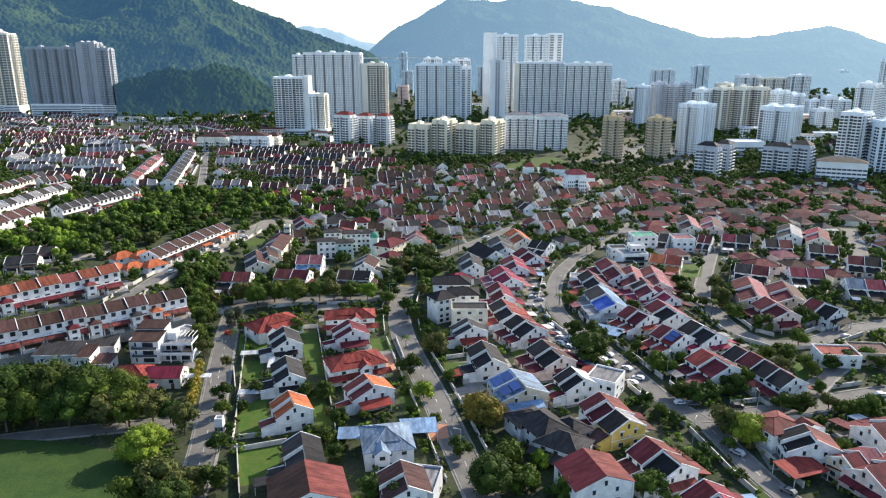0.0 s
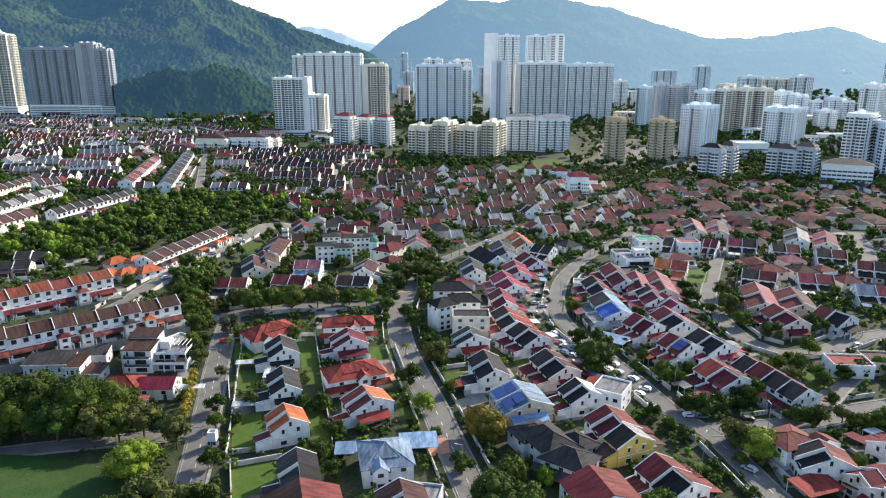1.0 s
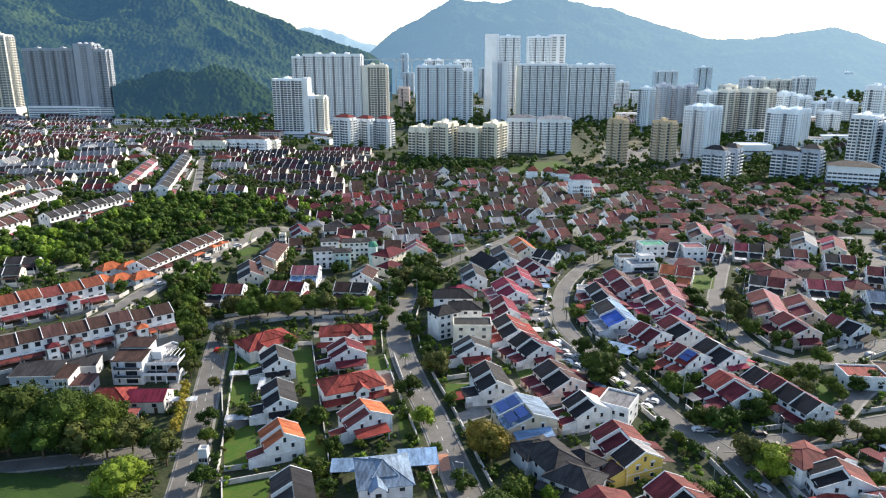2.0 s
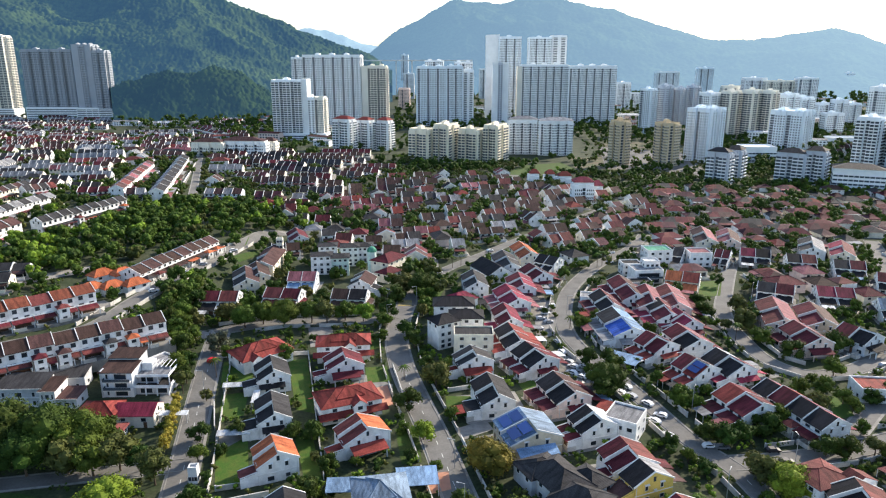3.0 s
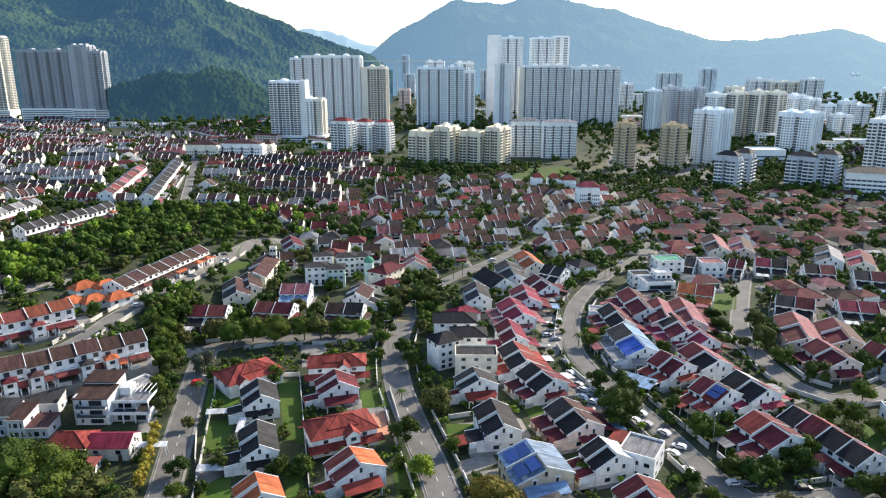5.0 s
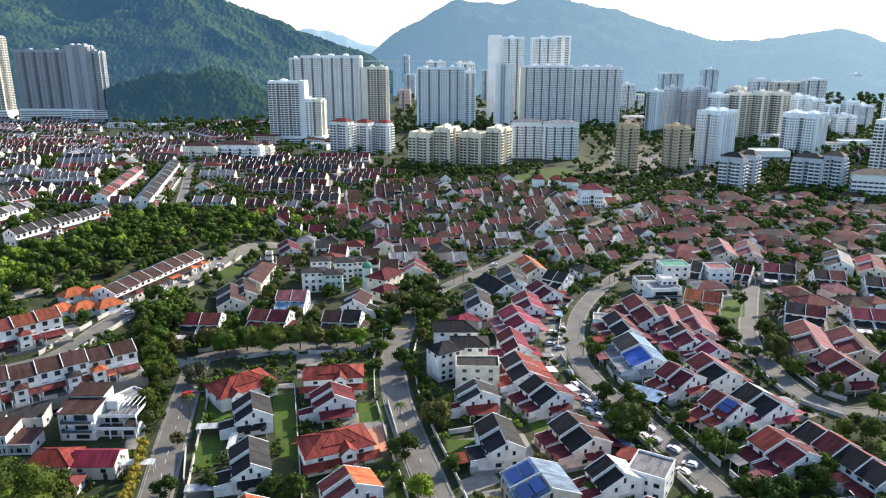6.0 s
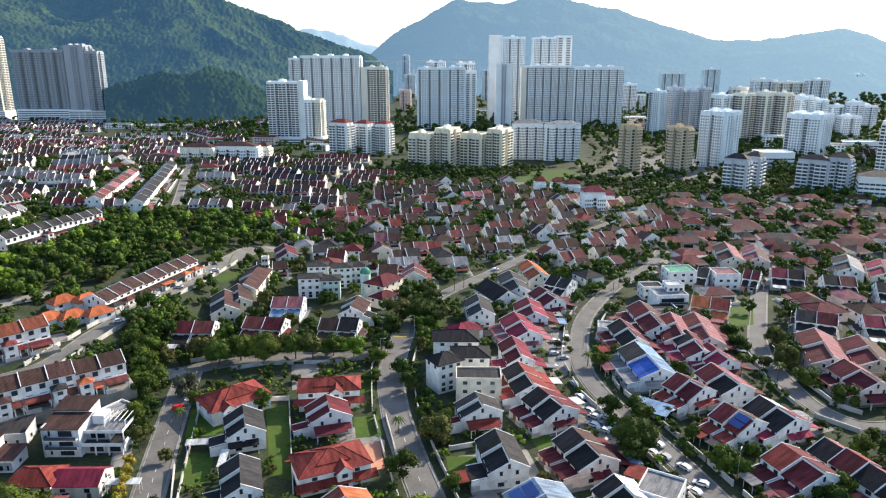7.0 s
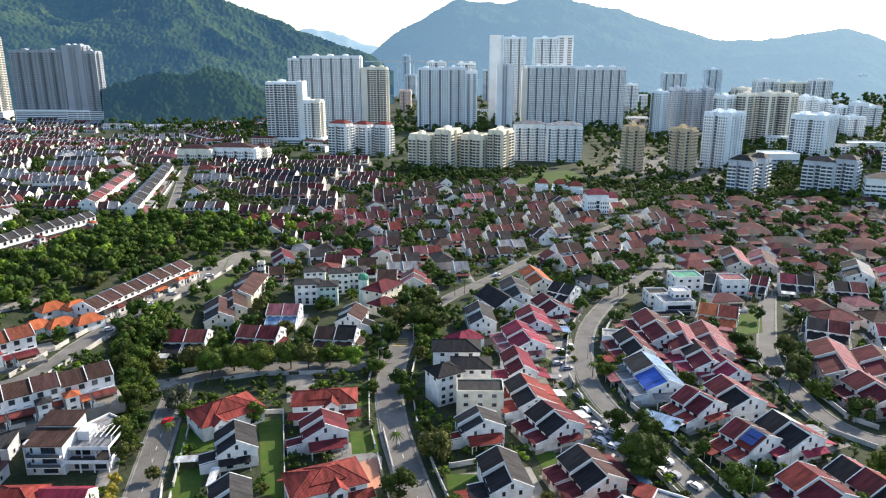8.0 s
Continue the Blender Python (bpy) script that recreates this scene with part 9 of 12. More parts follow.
tree(-83.8, 232.86, 2.64, 3.96, "olive")
tree(-99.51, 248.7, 4.4, 9.68, "mid")
tree(-105.74, 269.04, 4.4, 8.8, "dark")
tree(-112.53, 282.10, 4.4, 8.8, "dark")
tree(-116.56, 298.90, 4.4, 8.8, "mid")
tree(-123.89, 315.50, 4.4, 8.8, "dark")
tree(-121.71, 329.80, 4.4, 7.92, "mid")
tree(-93.59, 237.87, 3.52, 7.92, "olive")
tree(-124.05, 301.46, 3.52, 7.04, "mid")
tree(-118.44, 290.29, 4.4, 7.92, "dark")
tree(-92.98, 273.2, 5.28, 7.92, "grey")
tree(-86.98, 264.96, 3.52, 6.16, "mid")
tree(-80.39, 271.12, 2.82, 7.04, "mid")
tree(-64.61, 263.97, 3.96, 7.04, "mid")
tree(-90.23, 298.19, 6.25, 10, "mid")
tree(-97.84, 302, 6.25, 10, "olive")
tree(-83.51, 302.27, 6.25, 10, "mid")
tree(-73.82, 300.12, 6.88, 11.25, "mid")
tree(-62.97, 304.25, 6.25, 10, "mid")
tree(-56.32, 303.87, 5.62, 10, "olive")
tree(-49.07, 307.66, 5.62, 8.75, "mid")
tree(-41, 306.7, 5, 8.12, "lime")
tree(-30.88, 311.36, 5.28, 7.92, "dark")
tree(-20.89, 289.87, 4.84, 7.04, "dark")
tree(-16.98, 278.59, 4.4, 7.04, "dark")
tree(-17.75, 343.86, 7.04, 10.56, "dark")
tree(-24.93, 350.47, 5.28, 8.8, "olive")
tree(-12.6, 364.39, 5.28, 7.92, "olive")
tree(-30.21, 285.17, 2.64, 5.28, "mid")
tree(-16.07, 227.27, 5.28, 7.92, "dark")
tree(-10.27, 210.03, 4.4, 6.16, "lime")
tree(-7.52, 244.45, 6.16, 8.8, "olive")
tree(-4.48, 254.55, 3.52, 6.16, "mid")
tree(-11.28, 257.32, 3.52, 6.16, "dark")
tree(-1.93, 221.28, 3.52, 5.28, "mid")
tree(8.77, 192.95, 7.48, 10.56, "gold")
tree(9.72, 159.02, 7.92, 10.56, "dark")
tree(15.04, 171.02, 5.28, 7.04, "mid")
tree(18.6, 159.08, 5.28, 7.04, "mid")
tree(-12.59, 151.27, 5.28, 7.04, "dark")
tree(-20.98, 156.24, 4.4, 6.16, "dark")
tree(-38.44, 179.41, 4.4, 7.04, "dark")
tree(-33.99, 172.34, 3.52, 5.28, "dark")
tree(-35.77, 193.03, 3.52, 5.28, "dark")
tree(-43.7, 209.41, 4.4, 6.16, "dark")
tree(-49.97, 210.4, 3.96, 5.28, "dark")
tree(-58.35, 213.76, 3.52, 5.28, "dark")
tree(-66.17, 210.7, 3.52, 5.28, "dark")
tree(-43.24, 209.9, 3.52, 5.28, "mid")
tree(-5.97, 191.71, 2.2, 4.4, "mid")
tree(1.74, 175.53, 4.4, 6.16, "dark")
tree(50.46, 240.87, 7.04, 11.44, "dark")
tree(55.97, 258.16, 5.28, 8.8, "dark")
tree(47.6, 261.59, 4.4, 7.92, "dark")
tree(52.66, 300.22, 4.4, 6.16, "mid")
tree(48.36, 234.83, 4.4, 8.8, "dark")
tree(73.69, 233.19, 4.96, 6.82, "mid")
tree(77.64, 229.26, 3.72, 5.58, "mid")
tree(75, 211.1, 4.96, 6.82, "dark")
tree(79.95, 209.18, 4.96, 6.82, "dark")
tree(94.04, 214.77, 5.27, 7.44, "dark")
tree(100.37, 221.22, 4.34, 6.82, "mid")
tree(85.45, 211.63, 4.34, 6.2, "dark")
tree(81.34, 190.42, 6.16, 7.92, "olive")
tree(87.47, 184.52, 6.6, 7.92, "lime")
tree(84.28, 184.76, 4.4, 6.16, "mid")
tree(79.61, 180.74, 2.64, 3.52, "mid")
tree(113.63, 227.33, 5.28, 7.92, "olive")
tree(123.47, 240.17, 4.4, 7.04, "mid")
tree(115.1, 240.01, 4.4, 7.04, "mid")
tree(135.34, 256.55, 4.4, 7.04, "mid")
tree(105.79, 203.26, 4.84, 7.04, "dark")
tree(110.85, 202.6, 4.84, 7.04, "dark")
tree(120.16, 203.99, 3.96, 6.16, "olive")
tree(123.91, 200.19, 4.4, 6.16, "mid")
tree(129.61, 199.66, 5.28, 7.92, "mid")
tree(148.05, 278.48, 5.72, 7.92, "dark")
tree(128.47, 311.63, 3.52, 6.16, "dark")
tree(108.42, 314.86, 5.28, 7.04, "dark")
tree(127.58, 229.25, 3.72, 5.58, "mid")
tree(136.56, 235.11, 3.72, 5.58, "dark")
tree(144.62, 238.81, 4.34, 6.2, "dark")
tree(153.04, 240.97, 4.34, 6.2, "mid")
tree(154.88, 234.48, 3.72, 5.58, "dark")
tree(127.32, 234.93, 3.72, 5.58, "mid")
tree(123.24, 216.29, 3.1, 4.34, "mid")
tree(120.74, 301.45, 6.16, 8.8, "olive")
tree(121.43, 286.25, 5.28, 7.04, "mid")
tree(125.79, 322.76, 5.28, 7.92, "olive")
tree(177.4, 320.14, 4.4, 7.04, "mid")
tree(111.23, 177.96, 3.52, 5.28, "mid")
tree(49.01, 157.24, 5.28, 6.16, "mid")
tree(28.48, 156, 4.4, 5.28, "mid")
tree(51.83, 157.22, 5.28, 7.04, "mid")
tree(33.62, 179.55, 3.52, 5.28, "lime")
tree(24.43, 170.56, 3.52, 4.4, "lime")
tree(33.84, 210.4, 3.08, 4.4, "mid")
tree(127.76, 272.11, 5.28, 6.16, "dark")
tree(-85.44, 203.66, 2, 5.5, "bamboo", tall=True)
tree(-86.04, 206.8, 2, 5.5, "bamboo", tall=True)
tree(-86.8, 210.44, 2, 5.5, "bamboo", tall=True)
tree(-87.93, 214.62, 2, 5.5, "bamboo", tall=True)
tree(-89.1, 218.94, 2, 5.5, "bamboo", tall=True)
tree(-90.51, 223.41, 2, 5.5, "bamboo", tall=True)
tree(-91.98, 228.05, 2, 5.5, "bamboo", tall=True)
tree(-84.96, 201.35, 2, 5.5, "bamboo", tall=True)
canopy(-89.01, 218.76, 4, 9, 2.2, 3.4, "white", label="white flat gate canopy beside the road")
flat_house(-71.08, 187.35, 4, 2.4, 2.4, 4.2, "white", "white", full=False, label="small white gate kiosk by the road")
for px_, py_ in ((-32.0, 214.0), (-19.0, 250.0), (40.0, 196.0), (47.5, 300.0), (60.0, 176.0), (64.0, 172.0), (126.0, 290.0)):
    palm(px_, py_, 5.5)
car(-92.78, 264.1, 75, "red")
strip("road_marking", [(-28.2, 333.7), (-21.7, 333.9)], 0.45, YELLOW_PAINT, lift=0.115, label="yellow painted bar across the road", category="road marking")
strip("road_marking", [(-28.1, 331.9), (-21.6, 332.1)], 0.45, YELLOW_PAINT, lift=0.115, label="yellow painted bar across the road", category="road marking")
strip("road_marking", [(-27.9, 330.2), (-21.5, 330.3)], 0.45, YELLOW_PAINT, lift=0.115, label="yellow painted bar across the road", category="road marking")
strip("road_marking", [(-27.7, 328.4), (-21.3, 328.6)], 0.45, YELLOW_PAINT, lift=0.115, label="yellow painted bar across the road", category="road marking")
strip("road_marking", [(-27.6, 326.7), (-21.2, 326.9)], 0.45, YELLOW_PAINT, lift=0.115, label="yellow painted bar across the road", category="road marking")
car(62.67, 233.19, 125, "white")
car(63.58, 213.03, 130, "white")
car(58.62, 245.03, 125, "white")
car(55.21, 240.88, 140, "white")
car(42.76, 261.26, 140, "white")
car(43.66, 256.68, 140, "grey")
car(41.52, 265.38, 140, "silver")
car(45.73, 252.81, 140, "white")
car(46.54, 260.75, 140, "white")
car(48.05, 256.2, 140, "white")
car(49.07, 251.78, 140, "silver")
car(42.26, 247.35, 150, "black")
car(36.32, 310.27, 10, "silver")
car(39.17, 316.82, 10, "white")
car(38.45, 322.71, 10, "white")
car(34.08, 298.67, 15, "white")
car(77.51, 206.59, 0, "grey")
car(74.06, 207.29, 5, "white")
car(91.66, 205.33, 2, "black")
car(92.94, 199.46, 5, "black")
car(81.01, 177.77, 130, "silver")
car(87.17, 159.61, 130, "grey")
car(118.22, 307.84, 110, "grey")
car(169.66, 267.75, 60, "black")
car(142.97, 214.09, 5, "white")
car(158.35, 264.57, 10, "silver")
car(-136.85, 317.88, 28, "white")
car(-133.81, 347.02, 28, "white")
car(-130.58, 363.40, 28, "silver")
car(-125.14, 396.05, 30, "white")
car(-130.69, 375.06, 28, "grey")
car(-126.37, 389.37, 30, "white")
car(84.94, 398.35, 30, "white")
car(-9.82, 376.22, 50, "white")
car(19.05, 421.07, 25, "white")
car(64.8, 225.39, 150, "white")
car(48.36, 260.78, 140, "white")
car(46.83, 265.48, 140, "silver")
car(49.63, 247.49, 140, "white")
car(50.79, 244.37, 140, "white")
car(49.78, 258.5, 140, "grey")
car(40.42, 274.65, 120, "white")
car(40, 284.54, 110, "silver")
car(44.18, 252.79, 140, "white")
car(41.34, 256.07, 140, "white")
car(43.66, 327.14, 100, "white")
car(39.32, 306.38, 10, "silver")
car(58.69, 238.45, 125, "silver")
car(61.94, 221.81, 125, "white")
turret(-45.19, 375.27, 12.5, 2.4, "white and green turret with a small green dome")
lawn((-88.0, 263.5), (-76.3, 266.1), (-72.9, 247.9), (-83.4, 246.1))
lawn((-80.2, 236.9), (-71.6, 239.6), (-68.5, 223.5), (-74.9, 218.1))
lawn((-72.4, 208.7), (-63.5, 210.8), (-56.0, 186.3), (-64.4, 183.6))
lawn((-62.4, 176.2), (-50.0, 180.1), (-48.5, 162.7), (-56.8, 159.5))
lawn((-63.9, 265.1), (-57.4, 267.7), (-45.5, 224.8), (-52.7, 227.4))
lawn((-49.3, 211.1), (-44.5, 213.2), (-36.4, 187.7), (-40.4, 185.3))
lawn((-34.2, 259.8), (-26.3, 261.1), (-23.4, 248.8), (-31.6, 247.0))
lawn((-19.2, 215.7), (-12.1, 215.9), (-10.1, 197.7), (-15.7, 196.6))
lawn((-4.2, 237.8), (5.7, 238.0), (6.4, 224.8), (-2.9, 223.3))
lawn((-37.9, 290.5), (-32.8, 292.7), (-29.3, 277.7), (-34.9, 275.7))
lawn((122.7, 364.5), (136.1, 368.0), (126.4, 343.6), (115.6, 341.5))
lawn((75.3, 160.9), (81.0, 162.3), (81.2, 156.7), (73.5, 155.6))
lawn((-140.8, 409.5), (-125.3, 426.8), (-122.8, 411.1), (-134.2, 388.9))
lawn((125.0, 240.2), (130.8, 241.3), (126.9, 227.1), (119.3, 224.3))
lawn((19.0, 255.0), (24.7, 257.4), (32.1, 234.6), (26.5, 229.8))
lawn((73.8, 240.2), (80.3, 244.4), (79.0, 233.1), (73.0, 229.7))
lawn((65.6, 199.9), (74.5, 202.6), (76.1, 196.5), (67.1, 192.9))
lawn((-13.0, 332.7), (-9.2, 351.8), (-4.9, 362.2), (-10.0, 328.2))
lawn((-123.0, 388.3), (-116.1, 410.4), (-112.7, 403.8), (-118.2, 382.0))
terracotta((-32.0, 241.3), (-24.5, 245.6), (-21.1, 231.2), (-29.0, 228.3))
terracotta((-10.3, 191.5), (-2.5, 193.3), (-1.6, 185.1), (-7.4, 182.7))
paving((-63.5, 298.8), (-53.4, 300.5), (-49.8, 281.3), (-58.2, 277.8))
paving((-0.9, 216.1), (8.9, 222.2), (11.1, 216.3), (1.4, 209.6))
paving((35.4, 333.6), (45.6, 335.6), (40.4, 293.4), (32.1, 286.2))
paving((36.3, 270.0), (48.6, 273.4), (55.8, 250.3), (43.9, 243.7))
paving((99.0, 262.2), (111.3, 264.8), (116.7, 255.7), (100.9, 248.4))
paving((-106.1, 250.0), (-101.2, 251.7), (-93.8, 232.3), (-97.6, 227.5))
paving((-70.1, 201.0), (-73.4, 210.6), (-64.6, 214.9), (-63.5, 210.8))
paving((-42.2, 259.6), (-22.8, 246.1), (-22.1, 238.5), (-34.8, 238.2))
paving((-212.6, 310.4), (-180.6, 353.0), (-174.9, 347.0), (-207.1, 301.5))
paving((-187.3, 269.4), (-153.1, 305.6), (-145.0, 299.3), (-181.6, 260.3))
parking((181.1, 924.3), (274.9, 867.8), (250.0, 728.7), (152.8, 742.8))
earth((128.8, 823.4), (170.8, 834.2), (206.5, 764.7), (169.7, 711.9), (120.1, 726.3))
earth((-866.9, 1325.8), (-771.8, 1302.2), (-691.7, 1139.8), (-735.3, 1120.1))
earth((204.5, 1005.6), (275.5, 971.6), (259.6, 913.5), (188.5, 924.5))
compound_wall([(-91.4, 267.1), (-57.6, 270.8)], 1.5)
compound_wall([(-57.6, 270.8), (-46.4, 227.5), (-36.2, 188.6)], 1.5)
compound_wall([(-63.0, 176.2), (-49.3, 181.3)], 1.5)
compound_wall([(-80.2, 230.1), (-74.6, 213.9)], 1.5)
compound_wall([(-63.0, 177.7), (-55.3, 154.6)], 1.5)
compound_wall([(-63.9, 183.0), (-56.7, 185.0)], 1.5)
compound_wall([(-48.6, 268.5), (-37.6, 259.7)], 1.5)
compound_wall([(-23.9, 259.9), (-18.8, 238.5), (-17.2, 233.7)], 1.5)
compound_wall([(3.0, 220.4), (13.1, 225.9)], 1.5)
compound_wall([(-3.2, 240.8), (6.4, 244.1)], 1.5)
compound_wall([(-2.1, 162.3), (-4.8, 172.8)], 1.5)
compound_wall([(-5.1, 173.8), (-7.8, 184.4)], 1.5)
compound_wall([(-8.0, 185.4), (-10.2, 194.1)], 1.5)
compound_wall([(-11.1, 198.0), (-14.0, 209.6)], 1.5)
compound_wall([(-14.2, 210.3), (-16.8, 219.3)], 1.5)
compound_wall([(-18.1, 223.6), (-20.7, 232.7)], 1.5)
compound_wall([(-22.0, 237.3), (-24.2, 246.0)], 1.5)
compound_wall([(-25.3, 250.3), (-27.5, 259.0)], 1.5)
compound_wall([(-28.7, 264.2), (-30.7, 278.8)], 1.5)
compound_wall([(-30.8, 279.8), (-32.7, 294.3)], 1.5)
compound_wall([(-32.8, 296.6), (-32.4, 305.9)], 1.5)
compound_wall([(-31.5, 324.1), (-31.1, 333.4)], 1.5)
compound_wall([(12.2, 166.0), (10.4, 173.1)], 1.5)
compound_wall([(9.3, 177.5), (6.6, 188.0)], 1.5)
compound_wall([(6.3, 188.9), (4.3, 197.2)], 1.5)
compound_wall([(3.2, 201.5), (1.1, 210.2)], 1.5)
compound_wall([(0.0, 214.4), (-3.6, 226.8)], 1.5)
compound_wall([(-3.9, 227.8), (-7.5, 240.2)], 1.5)
compound_wall([(-7.7, 240.9), (-10.0, 250.1)], 1.5)
compound_wall([(-11.0, 254.0), (-14.0, 266.0)], 1.5)
compound_wall([(-14.1, 266.2), (-16.0, 280.7)], 1.5)
compound_wall([(-16.1, 281.7), (-18.0, 296.2)], 1.5)
compound_wall([(-18.0, 295.9), (-17.4, 308.7)], 1.5)
compound_wall([(-17.4, 309.7), (-17.0, 319.0)], 1.5)
compound_wall([(-16.7, 323.4), (-16.2, 336.2)], 1.5)
compound_wall([(-65.4, 181.4), (-67.9, 192.2)], 1.5)
compound_wall([(-68.2, 193.2), (-70.7, 204.1)], 1.5)
compound_wall([(-71.0, 205.1), (-73.8, 216.7)], 1.5)
compound_wall([(-74.1, 217.6), (-76.2, 226.2)], 1.5)
compound_wall([(-77.2, 230.0), (-79.8, 241.0)], 1.5)
compound_wall([(-80.0, 241.9), (-81.9, 249.9)], 1.5)
compound_wall([(-82.8, 253.8), (-84.8, 261.8)], 1.5)
compound_wall([(78.2, 157.9), (76.3, 164.8)], 1.7)
compound_wall([(75.9, 166.4), (73.4, 180.1)], 1.7)
compound_wall([(73.2, 180.9), (71.2, 190.6)], 1.7)
compound_wall([(70.8, 192.7), (65.1, 204.1)], 1.7)
compound_wall([(62.8, 209.3), (59.6, 220.0)], 1.7)
compound_wall([(59.3, 221.0), (56.2, 231.7)], 1.7)
compound_wall([(55.9, 232.5), (53.4, 240.4)], 1.7)
compound_wall([(52.1, 244.7), (49.4, 253.0)], 1.7)
compound_wall([(48.2, 256.7), (44.9, 266.3)], 1.7)
compound_wall([(44.6, 267.3), (41.2, 277.0)], 1.7)
compound_wall([(40.7, 279.6), (40.0, 287.6)], 1.7)
compound_wall([(39.6, 292.0), (38.9, 300.0)], 1.7)
compound_wall([(38.7, 306.4), (40.1, 314.2)], 1.7)
compound_wall([(40.9, 318.6), (42.9, 329.8)], 1.7)
compound_wall([(43.1, 330.8), (45.2, 342.1)], 1.7)
compound_wall([(45.8, 344.4), (51.2, 357.8)], 1.7)
compound_wall([(51.6, 358.7), (55.6, 368.9)], 1.7)
compound_wall([(92.1, 161.8), (90.2, 168.6)], 1.7)
compound_wall([(90.1, 169.0), (87.6, 182.7)], 1.7)
compound_wall([(76.6, 213.4), (74.3, 221.2)], 1.7)
compound_wall([(73.1, 225.1), (70.0, 235.8)], 1.7)
compound_wall([(69.7, 236.9), (67.0, 245.2)], 1.7)
compound_wall([(65.8, 249.0), (63.3, 256.9)], 1.7)
compound_wall([(61.9, 261.4), (59.7, 267.7)], 1.7)
compound_wall([(58.2, 272.0), (56.0, 278.4)], 1.7)
compound_wall([(55.0, 280.9), (54.3, 288.8)], 1.7)
compound_wall([(53.9, 293.3), (53.2, 301.2)], 1.7)
compound_wall([(52.8, 303.8), (54.9, 315.0)], 1.7)
compound_wall([(55.1, 316.0), (56.6, 324.3)], 1.7)
compound_wall([(57.3, 328.2), (59.3, 339.5)], 1.7)
compound_wall([(59.2, 339.0), (64.6, 352.4)], 1.7)
compound_wall([(64.9, 353.4), (70.3, 366.8)], 1.7)
compound_wall([(90.2, 207.1), (99.5, 209.3)], 1.5)
compound_wall([(100.5, 209.5), (106.9, 211.0)], 1.5)
compound_wall([(129.9, 219.2), (140.8, 222.3)], 1.5)
compound_wall([(93.2, 194.5), (102.5, 196.7)], 1.5)
compound_wall([(103.5, 196.9), (112.8, 199.1)], 1.5)
compound_wall([(114.6, 199.6), (123.3, 202.9)], 1.5)
compound_wall([(124.2, 203.3), (133.0, 206.6)], 1.5)
compound_wall([(133.4, 206.7), (144.3, 209.8)], 1.5)
compound_wall([(124.7, 316.0), (123.8, 304.7)], 1.5)
compound_wall([(123.4, 300.7), (122.5, 289.3)], 1.5)
compound_wall([(122.2, 286.6), (124.2, 269.1)], 1.5)
compound_wall([(122.8, 272.0), (129.5, 265.0)], 1.5)
compound_wall([(140.5, 266.5), (149.6, 272.1)], 1.5)
compound_wall([(150.5, 272.7), (159.6, 278.3)], 1.5)
compound_wall([(111.7, 317.0), (110.6, 302.7)], 1.5)
compound_wall([(110.5, 301.7), (109.5, 290.4)], 1.5)
compound_wall([(109.3, 285.2), (110.9, 271.2)], 1.5)
compound_wall([(113.4, 263.0), (122.4, 253.5)], 1.5)
compound_wall([(129.2, 251.3), (140.8, 253.6)], 1.5)
compound_wall([(147.3, 255.5), (156.4, 261.1)], 1.5)
compound_wall([(157.3, 261.6), (166.4, 267.2)], 1.5)
compound_wall([(-149.5, 276.0), (-148.3, 286.3)], 1.5)
compound_wall([(-148.2, 287.2), (-147.4, 294.3)], 1.5)
compound_wall([(-146.9, 298.4), (-146.0, 305.9)], 1.5)
compound_wall([(-145.6, 310.0), (-143.8, 319.5)], 1.5)
compound_wall([(-143.7, 320.4), (-142.0, 330.0)], 1.5)
compound_wall([(-141.8, 330.9), (-140.1, 340.6)], 1.5)
compound_wall([(-139.9, 341.8), (-138.2, 348.5)], 1.5)
compound_wall([(-137.3, 352.4), (-135.7, 359.8)], 1.5)
compound_wall([(-134.9, 363.7), (-133.5, 371.4)], 1.5)
compound_wall([(-132.9, 375.0), (-131.4, 386.5)], 1.5)
compound_wall([(-131.3, 387.5), (-130.2, 396.1)], 1.5)
compound_wall([(-129.7, 400.2), (-128.8, 408.3)], 1.5)
compound_wall([(-137.6, 274.7), (-136.5, 285.0)], 1.5)
compound_wall([(-136.4, 285.9), (-135.7, 293.2)], 1.5)
compound_wall([(-135.3, 297.4), (-134.3, 308.0)], 1.5)
compound_wall([(-134.2, 308.6), (-132.7, 318.9)], 1.5)
compound_wall([(-132.7, 319.8), (-131.6, 327.4)], 1.5)
compound_wall([(-131.1, 331.3), (-129.9, 342.0)], 1.5)
compound_wall([(-129.7, 342.6), (-128.5, 350.3)], 1.5)
compound_wall([(-127.8, 355.1), (-126.6, 363.6)], 1.5)
compound_wall([(-125.9, 367.9), (-124.2, 379.9)], 1.5)
compound_wall([(-124.0, 381.4), (-123.0, 390.4)], 1.5)
compound_wall([(-122.6, 394.7), (-121.6, 403.4)], 1.5)
compound_wall([(-121.1, 408.3), (-120.2, 417.5)], 1.5)
compound_wall([(-101.8, 299.8), (-93.3, 303.7)], 1.5)
compound_wall([(-89.6, 305.3), (-78.3, 310.4)], 1.5)
compound_wall([(-75.2, 311.2), (-63.9, 311.9)], 1.5)
compound_wall([(-59.5, 312.3), (-44.7, 313.3)], 1.5)
compound_wall([(-84.3, 293.4), (-73.0, 298.5)], 1.5)
compound_wall([(-74.3, 298.2), (-62.6, 299.0)], 1.5)
compound_wall([(-58.6, 299.3), (-43.9, 300.3)], 1.5)
street_pole(-19, 328.07, 9, 200)
street_pole(-30.21, 303.18, 9, 20)
street_pole(-0.78, 195.09, 9, 160)
street_pole(1.75, 174.51, 9, 160)
street_pole(137.79, 335.45, 9, 60)
street_pole(75.63, 228.38, 9, 60)
